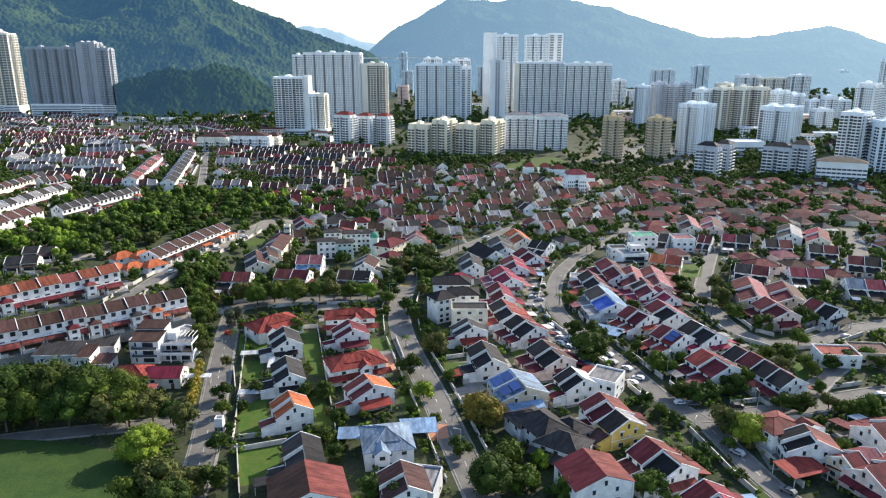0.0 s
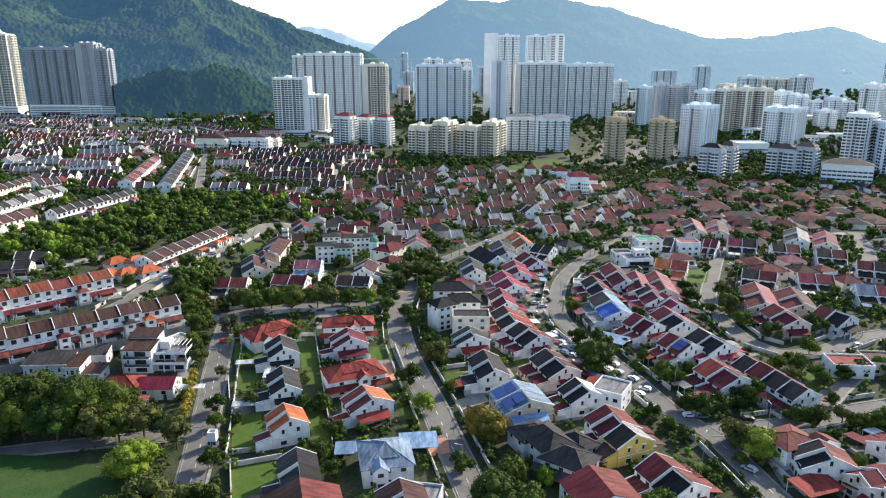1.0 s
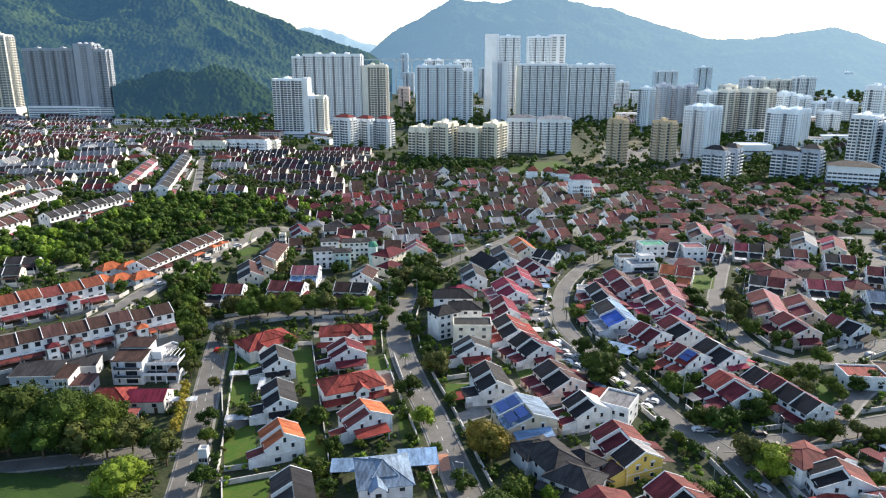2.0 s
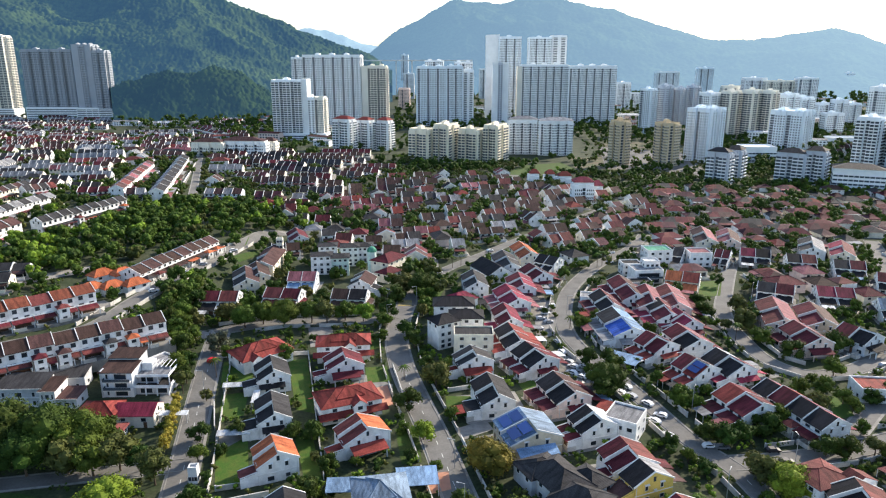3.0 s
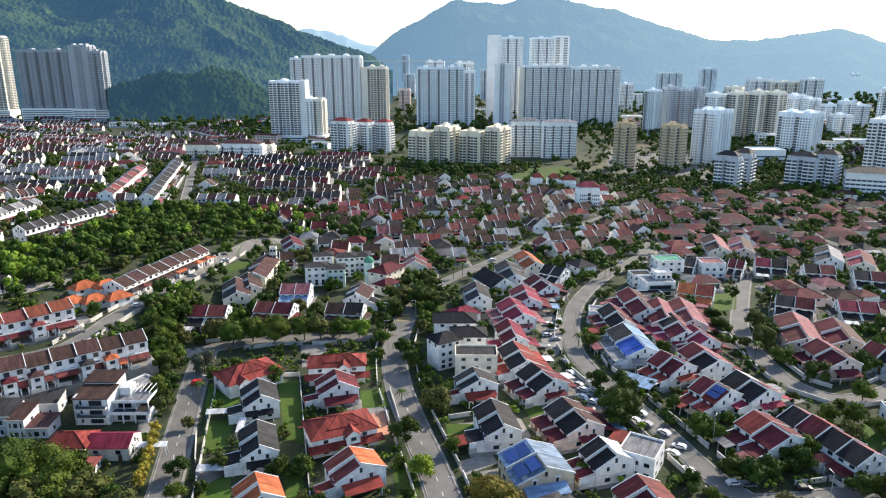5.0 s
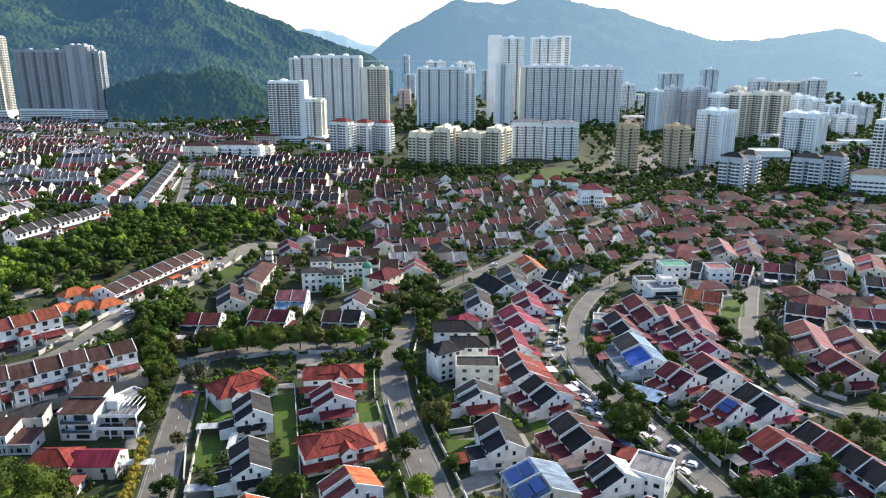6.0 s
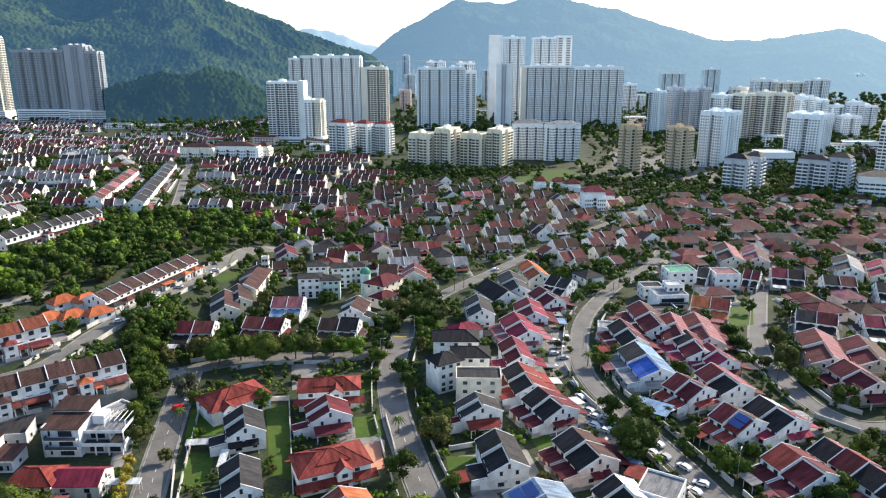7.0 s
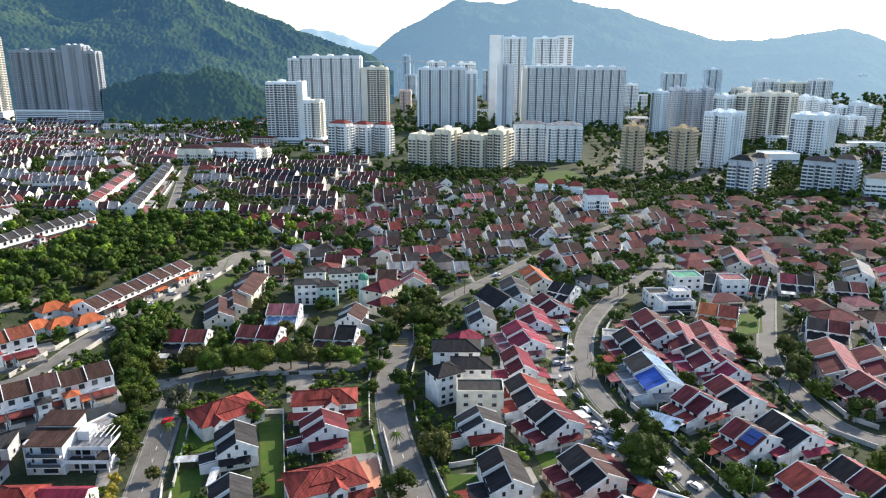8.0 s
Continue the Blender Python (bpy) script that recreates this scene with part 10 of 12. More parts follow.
street_pole(115, 298.37, 9, 90)
street_pole(48.63, 316.54, 9, 0)
street_pole(-40.3, 310.83, 9, 180)
street_pole(69.49, 181.69, 9, 60)
street_pole(-86.03, 237.29, 9, 180)
street_pole(95.27, 199.33, 9, 90)
dash(-69.7, 162.3, -70.2, 164.4)
dash(-71.1, 169.1, -71.5, 171.3)
dash(-72.4, 176.0, -72.8, 178.2)
dash(-73.0, 179.1, -73.5, 181.2)
dash(-74.6, 185.9, -75.1, 188.0)
dash(-76.2, 192.7, -76.7, 194.8)
dash(-77.8, 199.5, -78.3, 201.6)
dash(-78.6, 202.7, -79.1, 204.9)
dash(-80.2, 209.5, -80.8, 211.7)
dash(-81.9, 216.3, -82.5, 218.4)
dash(-83.6, 223.1, -84.2, 225.2)
dash(-84.8, 227.7, -85.3, 229.9)
dash(-86.4, 234.5, -86.9, 236.7)
dash(-88.0, 241.3, -88.5, 243.5)
dash(-89.7, 248.1, -90.2, 250.3)
dash(-91.3, 254.9, -91.8, 257.1)
dash(5.2, 163.7, 4.6, 165.8)
dash(3.4, 170.4, 2.9, 172.6)
dash(1.7, 177.2, 1.2, 179.3)
dash(-0.0, 184.0, -0.6, 186.1)
dash(-0.7, 186.7, -1.3, 188.8)
dash(-2.4, 193.5, -2.9, 195.6)
dash(-4.1, 200.3, -4.6, 202.4)
dash(-5.8, 207.1, -6.3, 209.2)
dash(-7.0, 211.9, -7.6, 214.0)
dash(-8.9, 218.6, -9.5, 220.7)
dash(-10.9, 225.3, -11.5, 227.4)
dash(-12.8, 232.0, -13.4, 234.1)
dash(-14.7, 238.6, -15.3, 240.7)
dash(-16.5, 245.4, -17.0, 247.5)
dash(-18.2, 252.2, -18.7, 254.3)
dash(-19.9, 259.0, -20.4, 261.1)
dash(83.1, 167.2, 82.7, 169.3)
dash(81.8, 174.1, 81.4, 176.2)
dash(80.4, 181.9, 79.9, 184.0)
dash(78.9, 188.7, 78.5, 190.9)
tree(19.1, 164.48, 2.44, 3.4, "dark")
tree(15.3, 167.21, 2.45, 3.37, "dark")
tree(15.09, 170.97, 2.89, 3.82, "olive")
tree(-32.74, 177, 1.53, 1.85, "mid")
tree(66.25, 166.75, 1.78, 2.35, "olive")
tree(-32.67, 180.83, 1.4, 2.26, "dark")
tree(-35.15, 180.43, 2.04, 2.67, "mid")
tree(-45.39, 178.28, 1.92, 3.05, "mid")
tree(77, 165.17, 2.33, 3, "dark")
tree(69.11, 170.46, 2.45, 2.98, "mid")
tree(67.74, 174.83, 2.4, 3.16, "mid")
tree(-34.42, 189.52, 1.67, 2.66, "mid")
tree(73.89, 180.33, 1.98, 2.66, "dark")
tree(-28.54, 195.47, 2.5, 3.28, "mid")
tree(9.67, 197.9, 1.61, 2.27, "dark")
tree(-13.48, 199.26, 2.35, 3.47, "dark")
tree(85, 179.28, 1.75, 2.81, "olive")
tree(-40.37, 197.4, 2.18, 3.07, "olive")
tree(68.44, 193.99, 2.95, 4.36, "dark")
tree(-49.38, 203.12, 1.66, 2.62, "mid")
tree(65.2, 199.27, 2.96, 4.48, "mid")
tree(68.47, 198.82, 1.76, 2.48, "dark")
tree(-68.33, 200.85, 2.42, 3.22, "dark")
tree(-16.65, 213.71, 2.36, 3.7, "mid", tall=True)
tree(59.27, 207.99, 1.78, 2.32, "mid")
tree(62.48, 207.04, 2.98, 4.68, "dark")
tree(16.05, 217.58, 1.64, 2.37, "olive")
tree(41.26, 220.76, 2.56, 3.56, "mid")
tree(22.5, 225.76, 2.61, 3.39, "olive")
tree(-65.84, 217.75, 1.75, 2.45, "olive")
tree(58.05, 222.24, 1.92, 2.66, "dark")
tree(75.38, 216.2, 1.8, 2.76, "dark")
tree(91.47, 214, 2.49, 3.19, "mid")
tree(-52.53, 228.75, 1.84, 2.37, "olive")
tree(58.6, 227.56, 1.68, 2.5, "dark", tall=True)
tree(131.62, 194.46, 2.34, 3.65, "dark")
tree(4.91, 242.01, 1.56, 2.39, "mid")
tree(127.47, 201.43, 2.55, 3.69, "mid")
tree(75.04, 230.46, 2.69, 3.92, "mid")
tree(132.09, 198.45, 2.76, 3.72, "mid")
tree(29.43, 242.48, 1.83, 2.65, "dark")
tree(124.05, 205.06, 1.87, 2.56, "olive")
tree(-46.28, 239.55, 1.48, 2.22, "dark")
tree(134.61, 202.66, 2.66, 4.07, "mid")
tree(65.96, 238.96, 2.73, 3.6, "dark")
tree(133.88, 206.18, 2.29, 3.5, "dark")
tree(38.03, 248.51, 2.49, 4.06, "olive")
tree(137.57, 207.46, 3.02, 3.94, "dark")
tree(84.34, 240.81, 2.87, 3.66, "mid")
tree(69.93, 249.03, 3.19, 4.59, "mid")
tree(47.54, 256.46, 2.67, 4.01, "mid")
tree(-78.77, 247.69, 1.58, 2.5, "mid")
tree(-11.55, 263.02, 2.07, 3.08, "dark")
tree(-95.3, 245.66, 4.03, 6.32, "dark")
tree(-13.56, 268.81, 2.31, 3.02, "mid")
tree(109.32, 243.02, 1.68, 2.53, "olive")
tree(-101.02, 247.45, 5.09, 8.14, "mid")
tree(65.67, 262.63, 2.46, 3.6, "dark")
tree(147.37, 222.29, 2, 2.61, "mid")
tree(115.35, 243.51, 2.14, 2.74, "olive")
tree(-13.18, 274.58, 2.14, 3.07, "dark")
tree(-100.14, 259.83, 3.96, 5.02, "dark")
tree(111.39, 255.08, 2.63, 3.57, "dark")
tree(-39.76, 279.29, 2.05, 2.99, "mid")
tree(125.08, 251.47, 2.58, 3.4, "mid")
tree(-87.17, 269.48, 1.48, 2.16, "dark")
tree(-33.62, 284.25, 2.04, 3.27, "dark")
tree(-39.68, 283.48, 1.62, 2.67, "dark")
tree(-30.35, 285.11, 2.54, 4.04, "dark")
tree(-17.33, 286.62, 2.62, 4.27, "mid")
tree(108.18, 264.04, 2.28, 3.53, "dark")
tree(-58.21, 284.28, 2.22, 3.16, "dark")
tree(35.27, 290.24, 1.95, 3.05, "mid")
tree(-105.42, 272.98, 4.35, 7.08, "mid")
tree(-68.41, 286.73, 2.33, 3.44, "dark")
tree(-88.18, 281.35, 1.54, 1.9, "dark")
tree(-105.39, 280.09, 4.91, 7.29, "mid")
tree(-110.68, 277.64, 4.69, 6.96, "mid")
tree(-35.16, 301.38, 1.64, 2.1, "mid")
tree(-31.4, 301.92, 4.16, 6.17, "mid")
tree(-115.50, 273.87, 4.08, 5.69, "dark")
tree(79.56, 294.7, 3.86, 5.35, "dark")
tree(9.91, 309.57, 2.75, 3.34, "mid")
tree(166.32, 257.18, 2.62, 3.87, "mid", tall=True)
tree(59.17, 306.32, 3.77, 6.06, "mid", tall=True)
tree(-15.59, 312.34, 3.58, 5.86, "olive")
tree(123.87, 285.86, 1.83, 2.54, "dark", tall=True)
tree(-113.35, 287.06, 5.37, 7.68, "mid", tall=True)
tree(42.92, 313.73, 1.71, 2.17, "mid")
tree(-104.06, 298.33, 2.72, 3.74, "dark")
tree(-33.36, 317.28, 2.89, 3.71, "olive")
tree(38.8, 316.81, 2.2, 3.38, "dark")
tree(-70.32, 312.85, 4.2, 6.13, "olive")
tree(112.11, 299.34, 3.08, 4.8, "olive")
tree(-11.04, 321.99, 2.63, 3.39, "dark")
tree(-89.09, 308.37, 2.86, 3.5, "dark", tall=True)
tree(-14.8, 322.31, 2.09, 2.86, "dark")
tree(-110.60, 298.62, 3.58, 4.76, "olive")
tree(42.63, 322.1, 1.9, 2.79, "mid")
tree(-102.1, 307.65, 2.59, 3.32, "mid")
tree(-117.51, 291.45, 3.72, 5.05, "dark")
tree(-14.93, 326.37, 3.8, 5.08, "mid")
tree(-9.54, 326.93, 1.61, 2.2, "dark")
tree(-62.96, 320.52, 3.89, 5.38, "dark")
tree(-35.32, 326.02, 3.15, 4.45, "dark")
tree(-113.51, 301.65, 3.86, 4.97, "olive")
tree(-16.35, 331.29, 2.5, 3.85, "mid")
tree(7, 332.33, 2.72, 4.36, "olive")
tree(-119.73, 295.14, 3.52, 5.22, "dark")
tree(-28.89, 333.78, 5.75, 7.58, "dark")
tree(170.82, 284, 2.2, 2.68, "mid")
tree(-40.06, 333.84, 2.84, 3.75, "mid")
tree(-62.8, 330.03, 4.35, 6.57, "dark")
tree(-17.97, 336.36, 4, 6.03, "mid")
tree(-118.61, 301.39, 4.29, 5.4, "mid")
tree(-13.16, 337.46, 4.02, 4.95, "mid")
tree(-95.98, 323.88, 3.6, 5.32, "mid")
tree(-122.35, 299.47, 4.83, 7.75, "dark")
tree(-36.47, 341.84, 2.5, 3.46, "mid")
tree(163.11, 299.1, 4.17, 5.86, "mid")
tree(-14.26, 345.47, 2.85, 4.37, "mid")
tree(-13.66, 345.64, 4.37, 6.3, "mid")
tree(-116.00, 314.97, 5.25, 6.53, "dark", tall=True)
tree(-73.09, 338.48, 4.07, 5.15, "olive")
tree(-12.52, 347.31, 5.56, 6.96, "dark")
tree(-26.95, 347.1, 4.9, 7.23, "olive", tall=True)
tree(127.98, 322.05, 2.82, 3.63, "mid")
tree(186.47, 289.31, 3.75, 5.25, "mid")
tree(110.79, 329.65, 4.38, 6.03, "dark")
tree(-120.18, 312.20, 3.97, 5.35, "mid")
tree(19.3, 349.89, 2.65, 3.3, "dark")
tree(47.28, 346.99, 1.92, 3.15, "mid", tall=True)
tree(-94.61, 338.4, 3.19, 3.97, "dark")
far_tree(-8, 354, 4.6, 5.6, "dark")
far_tree(-124.63, 309.58, 4.5, 5.4, "mid")
far_tree(95, 340, 2.8, 4.2, "olive")
far_tree(116, 333, 2.8, 4.5, "mid")
far_tree(163, 312, 2.6, 3.6, "dark")
far_tree(-32, 354, 5.4, 7.7, "olive")
far_tree(155, 317, 4.1, 6.4, "mid")
far_tree(-34, 355, 3.8, 5.9, "dark")
far_tree(-119.96, 319.88, 3.9, 6.2, "mid")
far_tree(-123.30, 316.52, 4.4, 7.0, "mid")
far_tree(-12, 359, 4.8, 6.8, "dark")
far_tree(-127.32, 312.83, 4.7, 6.5, "olive")
far_tree(105, 344, 4.4, 7.1, "dark")
far_tree(67, 355, 3.4, 5.2, "dark")
far_tree(140, 331, 2.9, 4.0, "mid")
far_tree(-87, 351, 3.2, 3.9, "dark")
far_tree(-121.97, 322.61, 4.5, 6.6, "mid")
far_tree(-116.53, 332.05, 3.5, 5.3, "dark")
far_tree(177, 312, 4.3, 5.4, "mid")
far_tree(-19, 363, 3.3, 5.4, "dark")
far_tree(-130.77, 315.78, 5.4, 7.0, "dark")
far_tree(-126.64, 321.85, 4.5, 6.9, "mid")
far_tree(-20, 369, 4.1, 5.3, "mid")
far_tree(-123.30, 327.90, 4.4, 6.6, "mid")
far_tree(73, 362, 2.6, 3.7, "dark")
far_tree(-28, 370, 4.7, 6.7, "olive")
far_tree(-120.63, 334.51, 5.3, 8.1, "mid")
far_tree(-83, 363, 3.2, 4.5, "dark")
far_tree(-131.49, 321.80, 4.4, 5.4, "dark")
far_tree(-123.3, 335.49, 4.6, 7.3, "mid")
far_tree(139, 349, 4.4, 6.4, "olive")
far_tree(187, 325, 3.0, 4.6, "mid")
far_tree(-16, 380, 4.8, 7.3, "olive")
far_tree(-88, 370, 2.5, 3.8, "mid")
far_tree(146, 350, 4.5, 7.3, "dark")
far_tree(-16, 382, 2.6, 3.7, "mid")
far_tree(-85, 372, 2.9, 4.2, "mid")
far_tree(130, 359, 4.3, 6.4, "dark")
far_tree(-124.63, 340.73, 5.0, 6.8, "dark")
far_tree(-131.49, 331.99, 5.4, 8.3, "dark")
far_tree(-23, 385, 5.5, 7.8, "mid")
far_tree(-15, 386, 5.4, 6.7, "mid")
far_tree(-128, 337.48, 4.0, 5.9, "lime")
far_tree(-112.94, 361.98, 4.7, 5.8, "mid")
far_tree(196, 328, 2.7, 3.7, "dark")
far_tree(-17, 388, 3.6, 5.8, "mid")
far_tree(-88, 378, 2.4, 3.2, "olive")
far_tree(179, 344, 3.3, 5.1, "mid")
far_tree(-92, 380, 3.1, 4.6, "dark")
far_tree(150, 359, 2.9, 4.5, "dark")
far_tree(69, 388, 4.5, 6.4, "mid")
far_tree(-41, 394, 3.8, 4.7, "dark")
far_tree(149, 365, 3.1, 4.4, "dark")
far_tree(-93, 386, 3.5, 5.4, "mid")
far_tree(-81, 390, 2.6, 3.9, "olive")
far_tree(100, 386, 3.4, 4.9, "mid")
far_tree(185, 352, 3.4, 4.4, "dark")
far_tree(-117.91, 370.26, 3.4, 6.6, "dark")
far_tree(182, 361, 3.6, 4.8, "mid")
far_tree(215, 340, 2.9, 4.5, "dark")
far_tree(-202.65, 295.74, 2.7, 3.5, "mid")
far_tree(97, 397, 4.3, 6.2, "dark")
far_tree(91, 400, 2.9, 4.5, "dark")
far_tree(-122.64, 370.41, 4.0, 5.1, "mid")
far_tree(-69, 405, 3.3, 5.3, "mid")
far_tree(63, 408, 6.5, 8.7, "dark")
far_tree(77, 406, 5.1, 7.1, "dark")
far_tree(-121.3, 377.72, 3.3, 5.4, "dark")
far_tree(95, 405, 4.1, 6.5, "mid")
far_tree(-78, 410, 3.9, 6.3, "dark")
far_tree(162, 383, 2.8, 3.7, "dark")
far_tree(174, 377, 4.4, 5.9, "dark")
far_tree(204, 361, 3.6, 4.4, "mid")
far_tree(-108.29, 403.55, 4.2, 5.4, "mid")
far_tree(75, 414, 5.0, 6.7, "dark")
far_tree(-44, 419, 4.3, 6.6, "olive")
far_tree(-87, 412, 4.4, 5.8, "olive")
far_tree(85, 413, 4.1, 5.3, "mid")
far_tree(84, 414, 4.2, 5.3, "olive")
far_tree(-80, 416, 4.3, 6.3, "dark")
far_tree(-19, 424, 3.1, 4.9, "dark")
far_tree(164, 389, 2.4, 3.8, "mid")
far_tree(190, 377, 3.2, 4.3, "mid")
far_tree(69, 420, 5.4, 6.5, "mid")
far_tree(227, 356, 3.6, 5.2, "dark")
far_tree(-196, 326.01, 4.2, 6.6, "lime")
far_tree(88, 420, 4.8, 7.2, "mid")
far_tree(102, 417, 2.7, 4.2, "dark")
far_tree(79, 423, 6.3, 8.6, "mid")
far_tree(77, 424, 3.6, 5.2, "mid")
far_tree(-95, 421, 4.4, 6.3, "mid")
far_tree(-187.74, 339.22, 5.6, 9.0, "mid")
far_tree(-86, 423, 3.7, 5.5, "mid")
far_tree(-113.68, 408.29, 4.2, 6.5, "mid")
far_tree(-90, 423, 2.5, 3.3, "mid")
far_tree(90, 423, 2.5, 3.9, "olive")
far_tree(231, 362, 2.5, 3.2, "mid")
far_tree(154, 404, 2.8, 4.6, "mid")
far_tree(50, 432, 5.5, 7.3, "dark")
far_tree(6, 436, 5.6, 7.4, "olive")
far_tree(76, 430, 5.1, 7.1, "mid")
far_tree(-106.61, 421.57, 4.1, 7.0, "dark")
far_tree(90, 428, 5.2, 8.0, "mid")
far_tree(22, 438, 6.0, 7.6, "mid")
far_tree(-79, 430, 3.0, 4.0, "mid")
far_tree(-193.76, 339.17, 5.6, 9.0, "mid")
far_tree(155, 409, 3.3, 4.0, "mid")
far_tree(124, 421, 4.3, 5.5, "mid")
far_tree(-51, 437, 3.1, 4.9, "dark")
far_tree(40, 439, 5.6, 6.9, "mid")
far_tree(-188.5, 347.96, 5.6, 9.0, "dark")
far_tree(11, 444, 3.7, 5.5, "dark")
far_tree(218, 382, 2.5, 4.0, "dark")
far_tree(83, 436, 5.7, 7.7, "mid")
far_tree(156, 415, 3.4, 4.3, "mid")
far_tree(-200.44, 338.88, 5.6, 9.0, "lime")
far_tree(92, 435, 6.1, 10.1, "dark")
far_tree(215, 385, 3.9, 4.9, "dark")
far_tree(168, 412, 2.8, 4.7, "mid")
far_tree(185, 404, 4.4, 7.3, "dark")
far_tree(90, 438, 3.5, 4.3, "mid")
far_tree(-55, 445, 3.4, 5.4, "dark")
far_tree(-176.92, 367.67, 5.6, 9.0, "mid")
far_tree(-115.12, 423.18, 4.2, 5.3, "mid")
far_tree(-7, 451, 3.5, 5.1, "mid")
far_tree(172, 415, 4.4, 6.8, "dark")
far_tree(104, 439, 5.8, 8.2, "mid")
far_tree(-195.25, 352.97, 5.6, 8.6, "mid")
far_tree(48, 450, 3.3, 4.4, "olive")
far_tree(-9, 453, 3.0, 3.8, "mid")
far_tree(116, 438, 4.9, 7.5, "mid")
far_tree(-112.20, 432.55, 3.8, 6.8, "dark")
far_tree(90, 445, 6.1, 8.7, "mid")
far_tree(-206.33, 344.16, 5.6, 6.9, "mid")
far_tree(227, 391, 3.9, 6.5, "mid")
far_tree(-6, 457, 4.7, 6.9, "mid")
far_tree(-201.92, 349.94, 5.6, 9.0, "lime")
far_tree(76, 450, 4.6, 6.0, "mid")
far_tree(-188.5, 364.12, 5.6, 8.2, "mid")
far_tree(-128.68, 406.8, 4.9, 6.5, "mid")
far_tree(-207.81, 344.6, 5.6, 9.0, "mid")
far_tree(12, 458, 4.8, 6.1, "dark")
far_tree(137, 436, 4.3, 6.1, "mid")
far_tree(239, 386, 3.8, 5.0, "mid")
far_tree(173, 424, 5.3, 7.2, "dark")
far_tree(227, 396, 3.4, 5.4, "dark")
far_tree(-213.71, 341.2, 5.6, 9.0, "dark")
far_tree(-219.68, 335.38, 5.6, 8.6, "lime")
far_tree(-102, 450, 3.3, 5.1, "mid")
far_tree(-216.68, 339.57, 4.0, 5.4, "mid")
far_tree(-204.13, 355.43, 3.6, 6.6, "mid")
far_tree(-168.86, 388.87, 5.6, 9.0, "mid")
far_tree(183, 424, 4.1, 5.0, "dark")
far_tree(-185.46, 375.9, 5.6, 9.0, "mid")
far_tree(-196.74, 364.05, 5.6, 9.0, "dark")
far_tree(-34, 465, 4.4, 5.5, "mid")
far_tree(-209.28, 351.21, 5.6, 9.0, "lime")
far_tree(-162.17, 395.70, 3.5, 6.5, "mid")
far_tree(83, 459, 3.5, 4.8, "olive")
far_tree(195, 421, 4.3, 7.0, "dark")
far_tree(-201.92, 361.45, 3.9, 6.8, "mid")
far_tree(-23, 468, 5.4, 8.3, "mid")
far_tree(106, 456, 5.6, 6.7, "mid")
far_tree(18, 471, 5.2, 8.5, "mid")
far_tree(-231.25, 336.03, 5.6, 9.0, "mid")
far_tree(-70, 467, 7.1, 10.3, "dark")
far_tree(-192.27, 377.18, 5.6, 9.0, "mid")
far_tree(174, 438, 3.7, 5.6, "mid")
far_tree(-177.7, 391.02, 5.6, 8.9, "dark")
far_tree(8, 475, 5.9, 7.7, "mid")
far_tree(125, 458, 5.1, 7.7, "dark")
far_tree(31, 477, 4.0, 5.7, "dark")
far_tree(-172.12, 400.8, 5.6, 9.0, "mid")
far_tree(-216.68, 357.04, 5.6, 9.0, "lime")
far_tree(79, 473, 3.8, 6.0, "mid")
far_tree(-178.49, 396.21, 5.6, 9.0, "mid")
far_tree(73, 474, 5.3, 8.1, "mid")
far_tree(248, 406, 4.0, 6.5, "olive")
far_tree(-207.07, 370.37, 5.6, 8.0, "mid")
far_tree(-39, 480, 3.8, 4.5, "mid")
far_tree(25, 481, 4.1, 5.1, "dark")
far_tree(-54, 479, 2.6, 3.2, "dark")
far_tree(-71, 477, 5.8, 8.4, "dark")
far_tree(204, 434, 4.5, 5.6, "mid")
far_tree(-224.23, 353.58, 3.8, 5.0, "dark")
far_tree(-228.88, 349.33, 5.6, 9.0, "mid")
far_tree(-101, 472, 5.6, 6.7, "lime")
far_tree(-88, 474, 5.9, 7.4, "mid")
far_tree(110, 470, 4.2, 5.8, "mid")
far_tree(223, 425, 5.6, 8.3, "dark")
far_tree(-115.83, 456.34, 5.6, 9.0, "mid")
far_tree(-191.52, 388.17, 5.6, 9.0, "mid")
far_tree(-139.68, 423.42, 5.6, 9.0, "mid")
far_tree(42, 482, 4.1, 4.9, "dark")
far_tree(-161.31, 416, 5.6, 9.0, "dark")
far_tree(194, 443, 4.6, 7.5, "dark")
far_tree(-236.97, 345.97, 5.6, 9.0, "lime")
far_tree(-82, 479, 6.1, 9.7, "dark")
far_tree(-187.74, 395.79, 5.6, 8.3, "mid")
far_tree(-132.21, 432.28, 5.6, 9.0, "mid")
far_tree(-123.97, 445.49, 5.6, 9.0, "dark")
far_tree(-31, 487, 2.7, 3.6, "mid")
far_tree(162, 459, 3.9, 6.0, "dark")
far_tree(-30, 488, 5.5, 7.3, "mid")
far_tree(184, 451, 4.0, 5.0, "dark")
far_tree(-199.7, 385.24, 5.6, 9.0, "mid")
far_tree(232, 427, 4.4, 5.7, "mid")
far_tree(237, 423, 2.9, 4.0, "mid")
far_tree(59, 486, 4.6, 5.8, "mid")
far_tree(234, 427, 3.8, 4.8, "mid")
far_tree(225, 432, 4.5, 6.0, "mid")
far_tree(-215.19, 371.42, 5.6, 9.0, "lime")
far_tree(-7, 492, 5.6, 8.1, "mid")
far_tree(-105.74, 477.91, 5.6, 9.0, "mid")
far_tree(-174.53, 412.85, 5.6, 9.0, "mid")
far_tree(-224.23, 364.01, 5.6, 8.3, "mid")
far_tree(-147.95, 430.76, 5.6, 9.0, "mid")
far_tree(18, 494, 4.3, 7.1, "olive")
far_tree(-183.16, 408.22, 5.6, 9.0, "lime")
